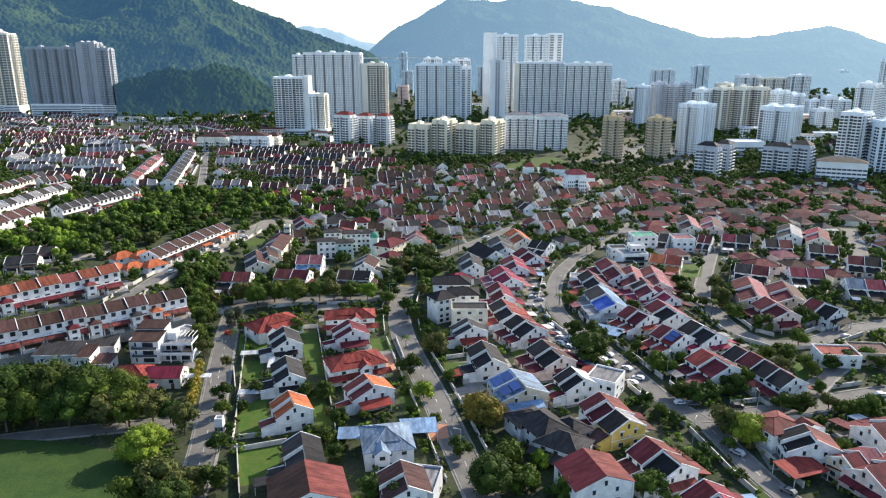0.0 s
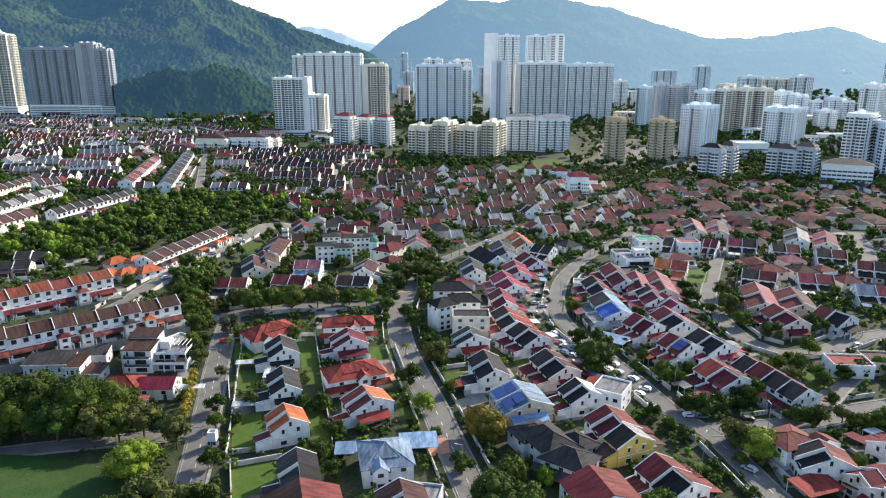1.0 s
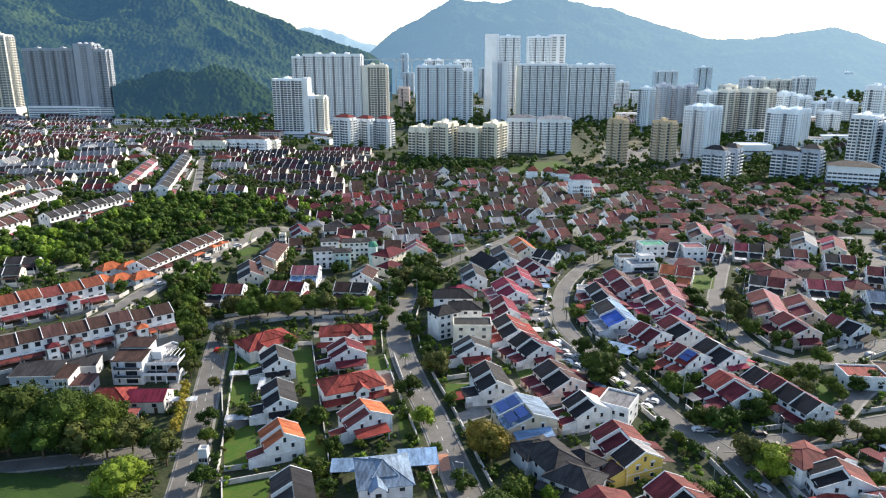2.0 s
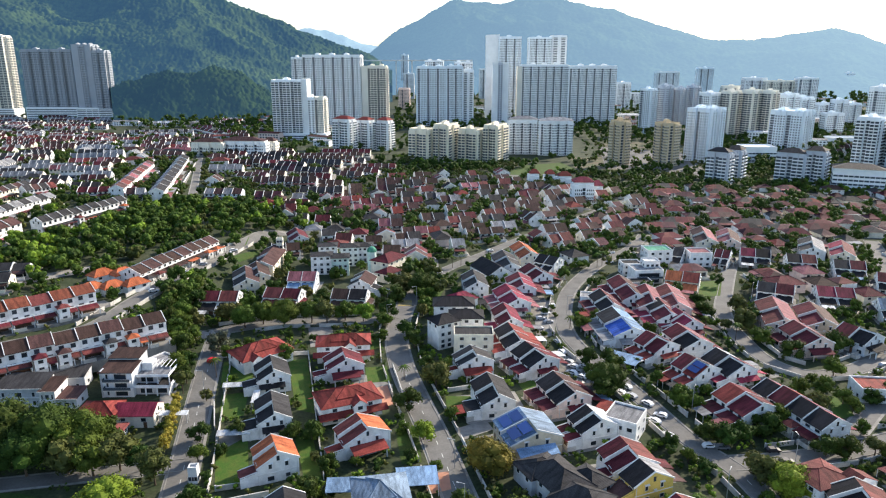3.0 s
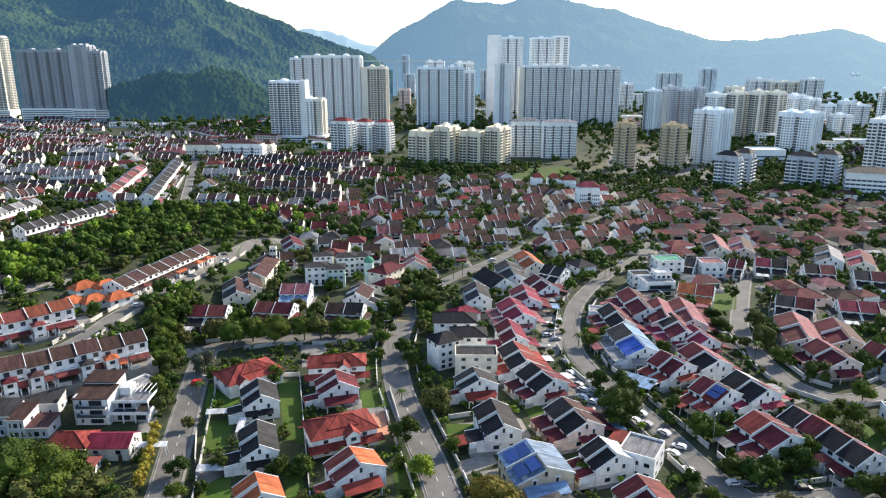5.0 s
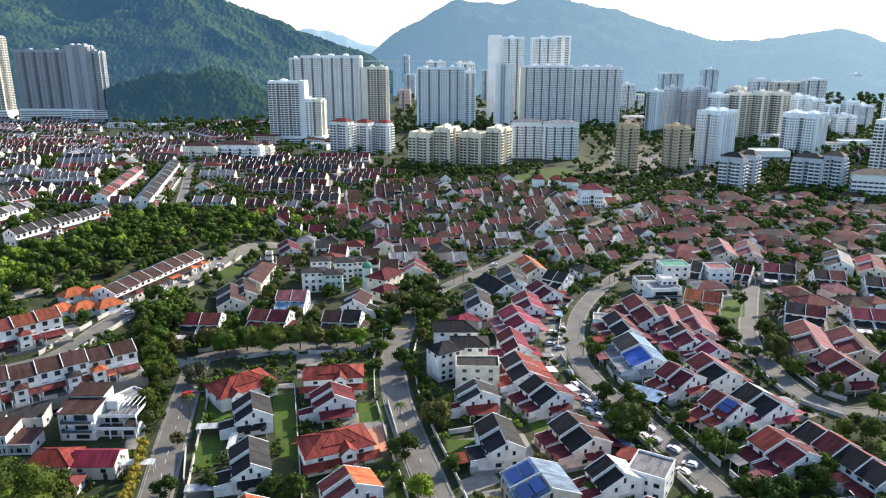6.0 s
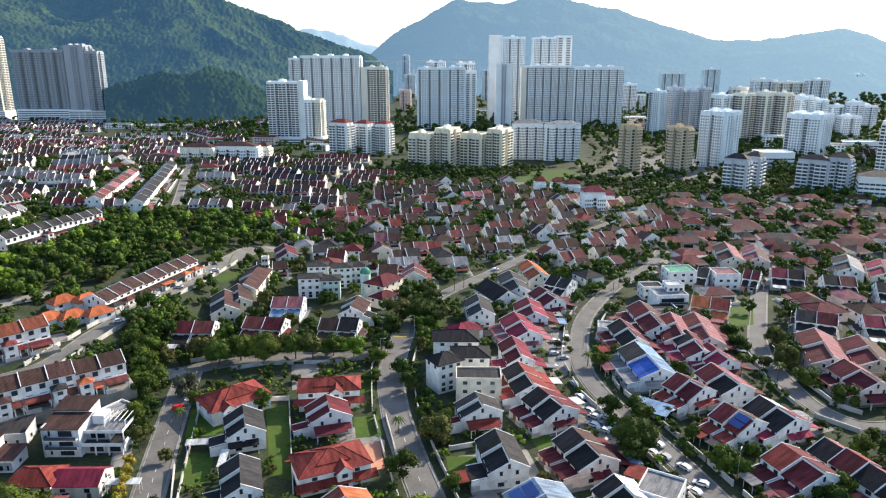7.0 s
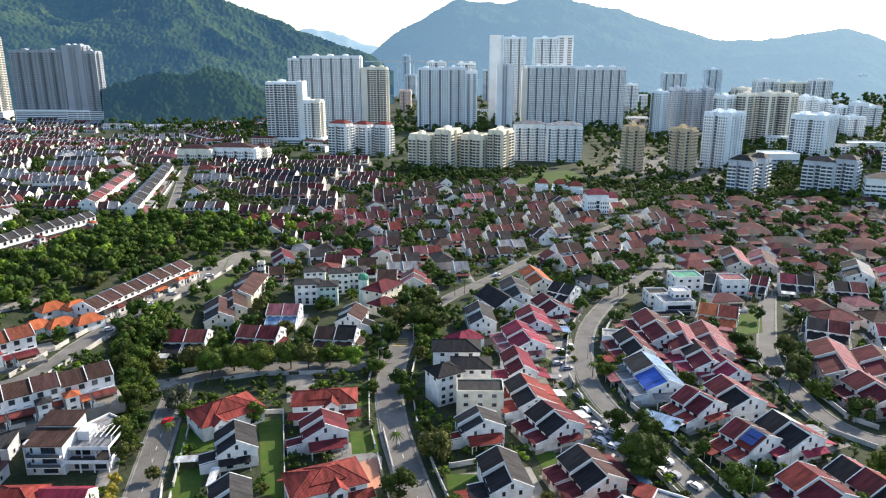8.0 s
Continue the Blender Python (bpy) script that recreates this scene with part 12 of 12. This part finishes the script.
far_tree(-126.64, 633.20, 4.1, 5.0, "mid")
far_tree(224, 648, 4.4, 6.4, "dark")
far_tree(258, 635, 3.5, 5.7, "mid")
far_tree(-50, 686, 4.2, 6.7, "mid")
far_tree(356, 583, 5.4, 8.2, "mid")
far_tree(-41, 687, 4.1, 5.5, "mid")
far_tree(336, 596, 4.5, 6.3, "mid")
far_tree(271, 631, 3.6, 5.7, "dark")
far_tree(364, 580, 4.8, 7.9, "dark")
far_tree(298, 619, 4.4, 6.8, "mid")
far_tree(-221.94, 561.99, 3.6, 5.5, "dark")
far_tree(279, 633, 5.6, 7.6, "mid")
far_tree(355, 592, 5.6, 9.1, "dark")
far_tree(290, 630, 5.6, 8.3, "mid")
far_tree(266, 642, 5.6, 8.2, "mid")
far_tree(285, 637, 4.3, 6.6, "dark")
far_tree(281, 640, 4.1, 6.8, "dark")
far_tree(367, 594, 5.2, 8.4, "dark")
far_tree(70, 700, 4.7, 6.6, "dark")
far_tree(339, 612, 3.9, 5.8, "mid")
far_tree(166, 683, 4.9, 7.9, "dark")
far_tree(-240.38, 561.13, 3.5, 5.4, "dark")
far_tree(293, 637, 6.0, 8.3, "mid")
far_tree(-306.07, 526.56, 3.5, 4.3, "olive")
far_tree(305, 631, 5.6, 7.2, "mid")
far_tree(321, 623, 4.4, 6.5, "mid")
far_tree(301, 637, 4.2, 5.1, "mid")
far_tree(330, 622, 5.5, 8.1, "mid")
far_tree(179, 684, 5.1, 7.5, "dark")
far_tree(359, 605, 4.1, 5.7, "dark")
far_tree(316, 630, 6.3, 9.4, "dark")
far_tree(-279.27, 546.44, 4.2, 6.2, "dark")
far_tree(349, 613, 5.2, 7.4, "mid")
far_tree(311, 636, 3.7, 5.5, "dark")
far_tree(-171.31, 627.84, 3.4, 5.5, "mid")
far_tree(104, 707, 5.2, 6.3, "dark")
far_tree(364, 610, 5.2, 8.3, "mid")
far_tree(-292.24, 547.30, 2.8, 3.9, "dark")
far_tree(-126.66, 662.36, 3.7, 5.7, "olive")
far_tree(231, 679, 7.0, 8.4, "dark")
far_tree(379, 605, 4.6, 7.0, "dark")
far_tree(358, 619, 4.6, 5.6, "dark")
far_tree(386, 601, 4.7, 6.6, "mid")
far_tree(352, 623, 5.5, 7.1, "dark")
far_tree(21, 721, 4.6, 7.5, "dark")
far_tree(305, 650, 4.6, 6.8, "dark")
far_tree(7, 723, 4.2, 6.3, "dark")
far_tree(-8, 724, 6.3, 7.7, "dark")
far_tree(259, 674, 5.0, 7.4, "mid")
far_tree(371, 617, 3.7, 5.8, "mid")
far_tree(221, 689, 4.9, 6.8, "dark")
far_tree(76, 723, 4.4, 5.3, "dark")
far_tree(313, 654, 6.2, 9.0, "dark")
far_tree(388, 611, 5.1, 6.1, "mid")
far_tree(-131.51, 663.50, 2.8, 3.9, "mid")
far_tree(377, 619, 3.7, 5.4, "mid")
far_tree(176, 708, 6.4, 8.5, "dark")
far_tree(-115.23, 704.75, 4.3, 6.4, "mid")
far_tree(-4, 731, 6.1, 8.9, "dark")
far_tree(256, 685, 5.4, 7.1, "dark")
far_tree(-120.09, 695.75, 3.5, 4.4, "mid")
far_tree(318, 661, 5.8, 8.9, "dark")
far_tree(2, 737, 5.6, 6.8, "dark")
far_tree(-22, 736, 4.1, 5.0, "dark")
far_tree(21, 737, 6.1, 9.5, "dark")
far_tree(-326.82, 548.17, 4.8, 7.0, "mid")
far_tree(281, 682, 5.5, 7.8, "dark")
far_tree(-125.45, 689.32, 2.7, 3.9, "olive")
far_tree(339, 657, 4.9, 7.5, "dark")
far_tree(264, 696, 4.0, 4.9, "mid")
far_tree(21, 747, 5.8, 8.2, "dark")
far_tree(79, 744, 4.2, 6.9, "dark")
far_tree(-102, 741, 3.3, 4.2, "dark")
far_tree(67, 745, 6.9, 10.1, "mid")
far_tree(226, 712, 5.2, 6.7, "mid")
far_tree(-280.14, 584.47, 3.1, 3.9, "mid")
far_tree(-133.11, 680.74, 4.7, 6.9, "mid")
far_tree(-97, 742, 3.1, 3.9, "dark")
far_tree(169, 730, 4.7, 5.7, "dark")
far_tree(123, 740, 4.9, 6.1, "dark")
far_tree(372, 648, 6.4, 9.1, "dark")
far_tree(151, 736, 5.4, 7.1, "dark")
far_tree(7, 753, 4.1, 5.6, "mid")
far_tree(-25, 754, 6.4, 9.4, "dark")
far_tree(-228.88, 617.13, 4.1, 6.6, "mid")
far_tree(160, 739, 5.7, 7.9, "dark")
far_tree(26, 756, 4.2, 5.3, "dark")
far_tree(-326.82, 568.05, 4.3, 6.1, "mid")
far_tree(48, 757, 5.6, 8.1, "dark")
far_tree(72, 756, 6.6, 8.3, "dark")
far_tree(341, 675, 5.9, 9.0, "dark")
far_tree(314, 690, 4.7, 6.9, "dark")
far_tree(386, 651, 6.6, 9.7, "dark")
far_tree(-199.70, 647.87, 2.8, 4.6, "mid")
far_tree(-363.12, 550.76, 3.1, 4.8, "olive")
far_tree(-58, 764, 4.1, 6.8, "mid")
far_tree(199, 739, 4.5, 6.1, "mid")
far_tree(271, 716, 5.1, 7.1, "dark")
far_tree(-358.80, 558.54, 3.4, 5.1, "olive")
far_tree(356, 679, 5.2, 7.1, "mid")
far_tree(234, 736, 5.0, 6.4, "mid")
far_tree(381, 670, 6.5, 9.8, "dark")
far_tree(-11, 775, 5.7, 8.0, "mid")
far_tree(210, 746, 4.2, 5.9, "dark")
far_tree(60, 775, 4.9, 8.0, "mid")
far_tree(127, 768, 5.4, 6.9, "dark")
far_tree(348, 693, 6.7, 10.3, "dark")
far_tree(303, 715, 5.2, 6.5, "dark")
far_tree(-158.49, 702.71, 4.7, 5.8, "mid")
far_tree(-145.00, 707.89, 4.0, 5.2, "dark")
far_tree(84, 780, 5.9, 7.8, "mid")
far_tree(273, 734, 5.8, 9.0, "dark")
far_tree(-241.24, 638.06, 4.5, 5.9, "mid")
far_tree(131, 775, 5.9, 7.3, "mid")
far_tree(-167.91, 703.54, 4.3, 5.5, "mid")
far_tree(-147.92, 714.16, 2.6, 3.7, "mid")
far_tree(203, 760, 5.0, 6.5, "mid")
far_tree(-263.72, 635.47, 4.9, 6.0, "mid")
far_tree(30, 794, 4.8, 7.7, "mid")
far_tree(-294.83, 624.23, 5.0, 8.0, "dark")
far_tree(-370.90, 580.15, 2.7, 3.4, "dark")
far_tree(279, 746, 5.7, 8.7, "mid")
far_tree(67, 797, 4.2, 5.1, "mid")
far_tree(-11, 799, 5.3, 6.9, "mid")
far_tree(-112.57, 782.44, 3.3, 5.1, "mid")
far_tree(32, 804, 5.5, 7.0, "dark")
far_tree(125, 796, 6.8, 10.5, "mid")
far_tree(-89, 801, 4.8, 5.8, "mid")
far_tree(104, 800, 6.3, 9.7, "dark")
far_tree(-57, 806, 4.7, 5.9, "dark")
far_tree(-326.82, 619.05, 4.4, 6.2, "olive")
far_tree(385, 710, 6.4, 10.5, "dark")
far_tree(-346.70, 610.40, 2.8, 4.5, "mid")
far_tree(-4, 812, 6.9, 10.6, "dark")
far_tree(-171.24, 730.65, 4.5, 6.3, "dark")
far_tree(-119.45, 781.66, 3.8, 5.5, "mid")
far_tree(-64, 815, 4.3, 5.2, "dark")
far_tree(415, 701, 4.9, 6.2, "dark")
far_tree(-246.68, 668.97, 3.2, 5.0, "mid")
far_tree(407, 709, 6.2, 9.2, "dark")
far_tree(-288.78, 651.03, 3.3, 5.4, "dark")
far_tree(-198.11, 713.17, 2.8, 3.7, "dark")
far_tree(-327.68, 636.33, 4.4, 7.1, "mid")
far_tree(-143.89, 761.59, 4.6, 5.5, "olive")
far_tree(-289.68, 656.29, 4.4, 6.3, "mid")
far_tree(-376.95, 610.40, 3.5, 4.9, "mid")
far_tree(-165.98, 768.56, 3.7, 6.0, "mid")
far_tree(357, 765, 6.8, 10.7, "dark")
far_tree(-274.32, 688.23, 4.5, 5.7, "mid")
far_tree(-123.77, 817.10, 3.7, 5.2, "mid")
far_tree(-333.84, 660.75, 3.3, 4.4, "mid")
far_tree(304, 798, 7.9, 11.1, "dark")
far_tree(-176.64, 777.50, 4.7, 7.5, "dark")
far_tree(-383.86, 633.74, 3.3, 4.8, "mid")
far_tree(-296.77, 686.24, 2.6, 3.5, "dark")
far_tree(-376.95, 641.52, 3.7, 4.6, "olive")
far_tree(-136.33, 806.31, 3.4, 4.5, "mid")
far_tree(-226.44, 727.97, 3.0, 4.2, "dark")
far_tree(-154.95, 801.90, 3.7, 5.3, "dark")
far_tree(379, 775, 7.8, 11.3, "dark")
far_tree(-105, 863, 4.2, 5.5, "dark")
far_tree(-131.80, 822.69, 4.8, 8.0, "dark")
far_tree(286, 821, 6.2, 8.2, "dark")
far_tree(-165.17, 806.77, 4.1, 5.8, "mid")
far_tree(-393.37, 651.03, 4.8, 7.9, "olive")
far_tree(-188.68, 798.69, 3.3, 4.1, "mid")
far_tree(-194.76, 791.54, 3.5, 5.8, "dark")
far_tree(-228.49, 762.00, 3.4, 4.7, "dark")
far_tree(353, 819, 5.2, 6.6, "dark")
far_tree(233, 879, 7.2, 11.7, "dark")
far_tree(-416.91, 680.35, 3.9, 6.3, "olive")
far_tree(-388.46, 702.65, 3.5, 5.6, "olive")
far_tree(-116.16, 916.56, 5.4, 8.9, "dark")
far_tree(241, 899, 8.0, 10.9, "dark")
far_tree(-294.59, 791.92, 2.9, 3.7, "dark")
far_tree(375, 855, 5.2, 7.0, "dark")
far_tree(-163.90, 908.04, 5.5, 7.1, "mid")
far_tree(332, 889, 7.2, 11.7, "dark")
far_tree(402, 865, 7.5, 10.4, "dark")
far_tree(-158.93, 925.67, 6.8, 9.7, "mid")
far_tree(-125.73, 945.77, 4.2, 5.9, "mid")
far_tree(-167.97, 933.69, 6.7, 8.5, "dark")
far_tree(379, 894, 6.4, 10.1, "dark")
far_tree(454, 866, 7.1, 11.5, "dark")
far_tree(506, 837, 7.0, 9.4, "dark")
far_tree(-141.83, 971.22, 6.7, 9.2, "dark")
far_tree(414, 900, 6.0, 7.8, "dark")
far_tree(218, 970, 7.9, 12.1, "dark")
far_tree(320, 942, 6.7, 10.8, "dark")
far_tree(-304.23, 911.92, 5.6, 8.9, "dark")
far_tree(448, 889, 7.4, 11.2, "dark")
far_tree(482, 871, 8.0, 10.2, "dark")
far_tree(-408.92, 835.94, 3.0, 4.8, "olive")
far_tree(437, 907, 7.0, 10.5, "dark")
far_tree(348, 947, 5.2, 7.2, "dark")
far_tree(-293.76, 942.53, 6.9, 10.3, "dark")
far_tree(272, 979, 7.6, 9.4, "dark")
far_tree(-344.32, 921.80, 4.5, 5.5, "dark")
far_tree(-99, 1014, 6.3, 8.3, "dark")
far_tree(-72, 1016, 5.6, 7.7, "mid")
far_tree(-341.45, 928.28, 4.3, 5.7, "mid")
far_tree(-300.88, 953.25, 5.9, 8.9, "mid")
far_tree(-263.02, 979.26, 5.1, 6.5, "mid")
far_tree(231, 1001, 6.6, 10.2, "dark")
far_tree(-173.60, 1011.71, 5.0, 6.5, "dark")
far_tree(328, 974, 7.0, 10.1, "dark")
far_tree(515, 887, 7.4, 10.7, "dark")
far_tree(318, 979, 5.9, 8.4, "dark")
far_tree(-212.37, 1013.09, 6.5, 9.4, "mid")
far_tree(-388.12, 934.67, 5.2, 8.2, "dark")
far_tree(279, 1003, 6.9, 10.4, "dark")
far_tree(443, 947, 6.5, 9.0, "dark")
far_tree(-158, 1036, 6.9, 11.1, "dark")
far_tree(-378.76, 963.64, 3.2, 4.1, "mid")
far_tree(-428.00, 934.67, 3.0, 3.9, "dark")
far_tree(-133, 1052, 4.2, 6.5, "mid")
far_tree(366, 994, 6.8, 10.9, "dark")
far_tree(471, 950, 7.4, 11.1, "dark")
far_tree(419, 981, 7.9, 10.7, "dark")
far_tree(-415.57, 966.55, 6.9, 10.9, "dark")
far_tree(-416.96, 969.42, 4.2, 5.8, "dark")
far_tree(494, 951, 5.3, 6.4, "dark")
far_tree(433, 982, 5.3, 6.6, "dark")
far_tree(-109, 1071, 4.6, 7.5, "mid")
far_tree(373, 1009, 7.9, 9.9, "dark")
far_tree(-126, 1072, 5.0, 7.1, "mid")
far_tree(-365.63, 1010.33, 6.3, 8.5, "dark")
far_tree(-373.68, 1011.54, 4.9, 6.0, "dark")
far_tree(-106, 1080, 4.7, 5.7, "mid")
far_tree(411, 1010, 7.3, 10.0, "dark")
far_tree(-95, 1089, 4.8, 7.8, "mid")
far_tree(345, 1036, 6.8, 10.3, "dark")
far_tree(465, 992, 7.4, 11.3, "dark")
far_tree(-450.27, 990.07, 4.9, 7.8, "mid")
far_tree(-392.53, 1027.80, 4.9, 6.4, "dark")
far_tree(-289, 1070, 4.5, 6.9, "dark")
far_tree(-545.68, 920.19, 3.0, 4.4, "mid")
far_tree(509, 982, 5.3, 7.1, "dark")
far_tree(236, 1086, 7.6, 9.2, "dark")
far_tree(-320, 1067, 6.5, 9.8, "dark")
far_tree(-546.15, 934.45, 3.9, 6.2, "mid")
far_tree(-347, 1059, 5.4, 7.4, "mid")
far_tree(429, 1028, 7.2, 8.8, "dark")
far_tree(217, 1097, 5.1, 6.6, "dark")
far_tree(-460.57, 1013.94, 2.6, 4.0, "dark")
far_tree(-411, 1044, 5.4, 8.5, "dark")
far_tree(377, 1060, 7.9, 10.8, "dark")
far_tree(435, 1041, 5.2, 7.3, "dark")
far_tree(495, 1015, 5.7, 8.7, "dark")
far_tree(222, 1111, 7.2, 9.5, "dark")
far_tree(-476.48, 1028.91, 4.6, 5.8, "mid")
far_tree(430, 1069, 6.3, 8.8, "dark")
far_tree(269, 1124, 6.5, 9.4, "dark")
far_tree(-339, 1107, 6.5, 10.4, "dark")
far_tree(517, 1037, 7.8, 12.6, "dark")
far_tree(-610.58, 973.65, 4.7, 5.6, "dark")
far_tree(205, 1153, 7.4, 9.4, "dark")
far_tree(235, 1149, 5.4, 7.7, "dark")
far_tree(269, 1142, 7.1, 10.8, "dark")
far_tree(454, 1087, 7.9, 10.1, "dark")
far_tree(194, 1172, 5.2, 6.6, "dark")
far_tree(-449, 1099, 4.4, 5.4, "dark")
far_tree(-502, 1081, 4.7, 5.7, "dark")
far_tree(195, 1180, 6.1, 7.9, "dark")
far_tree(560, 1057, 7.8, 10.8, "dark")
far_tree(218, 1181, 6.7, 8.3, "dark")
far_tree(-450, 1113, 4.9, 6.6, "dark")
far_tree(-456, 1114, 4.1, 6.7, "dark")
far_tree(-644.03, 1013.52, 4.6, 7.0, "mid")
far_tree(-630, 1025, 2.7, 4.1, "mid")
far_tree(-490, 1105, 6.7, 8.9, "dark")
far_tree(464, 1134, 6.7, 10.2, "dark")
far_tree(-462, 1136, 6.2, 9.0, "dark")
far_tree(-377, 1177, 4.3, 5.9, "dark")
far_tree(547, 1107, 6.9, 8.9, "dark")
far_tree(579, 1097, 6.2, 9.5, "dark")
far_tree(-454, 1162, 5.8, 7.1, "mid")
far_tree(525, 1133, 7.6, 12.1, "dark")
far_tree(501, 1152, 7.5, 9.2, "dark")
far_tree(-553, 1178, 6.6, 10.8, "dark")
far_tree(-480, 1213, 4.8, 6.3, "dark")
far_tree(-470, 1237, 4.4, 7.0, "dark")
far_tree(-491, 1230, 7.0, 9.7, "dark")
far_tree(-511, 1255, 4.6, 7.2, "dark")
far_tree(-535, 1245, 5.2, 6.8, "mid")
far_tree(-589, 1263, 4.3, 6.1, "mid")
far_tree(-606, 1312, 5.1, 7.7, "mid")
town(280, 900, 1180, 1560, 26, 71)
town(300, 700, 880, 1160, 12, 72)
town(-60, 330, 1290, 1700, 14, 73)
town(700, 1250, 1500, 2050, 22, 74, 3)
town(-320, -110, 880, 1180, 8, 75, 3)
town(-820, -300, 1180, 1320, 12, 76, 2)
viaduct(-265, 2050, 40, 2090, 104)
tower(738, 2185, 0, 46, 20, 82, 7, 2, "ice", crown=1, label="pale apartment slab on the lower slope of the mountain")
tower(632, 2205, 0, 70, 16, 70, 10, 2, "chalk", crown=0, label="long white building on the lower slope of the mountain")
tower(-172, 2330, 0, 22, 18, 120, 4, 2, "ice", crown=1, label="slender pale tower in the valley mouth")
palm(-3.7, 404.4, 6.0)
palm(1.9, 406.6, 7.4)
palm(7.0, 413.4, 7.4)
palm(76.1, 389.6, 8.1)
palm(30.2, 300.3, 6.7)
palm(-2.9, 387.1, 6.7)
palm(1.8, 391.4, 7.4)
palm(79.5, 393.3, 8.1)
palm(112.5, 288.3, 7.4)
palm(-86.3, 250.2, 7.4)
palm(102.7, 295.8, 7.4)
palm(-160.5, 298.5, 6.0)
grove([(-134, 1565), (991, 1586), (641, 1014), (221, 938), (162, 1043), (-86, 1000)], 520, 6, 10, ("dark", "dark", "mid"), 51)
grove([(-708, 1471), (-324, 1404), (-259, 1120), (-264, 997), (-586, 1213)], 260, 6, 10, ("dark", "mid"), 52)
grove([(-1147, 1639), (-764, 1646), (-626, 1343), (-940, 1337)], 110, 7, 11, ("dark", "mid"), 53)
grove([(-73, 764), (165, 690), (235, 651), (323, 606), (379, 586), (450, 702), (348, 666), (254, 706), (147, 711), (56, 733), (-79, 830)], 110, 3.0, 5.5, ("dark", "mid", "olive", "lime"), 55)
grove([(265, 1129), (664, 1052), (450, 702), (359, 701), (279, 779), (287, 908), (229, 971)], 260, 5, 9, ("dark", "mid"), 56)
grove([(-200, 2346), (1365, 2195), (991, 1586), (-134, 1565)], 420, 9, 15, ("dark", "dark", "mid"), 54)
grove([(125, 735), (170, 715), (262, 735), (285, 900), (200, 1010), (140, 880)], 110, 2.5, 5.5, ("dark", "mid", "olive"), 57)
greenery(430, 780, 900, 2.2, 4.0, ("dark", "dark", "mid", "olive"), 64)
greenery(140, 340, 1500, 0.8, 2.4, ("dark", "mid", "mid", "olive", "lime"), 61)
greenery(300, 760, 2100, 2.4, 5.2, ("dark", "mid", "mid", "mid", "olive"), 62)
greenery(700, 1450, 1000, 4.0, 8.0, ("dark", "dark", "mid"), 63)
plant_far_trees()
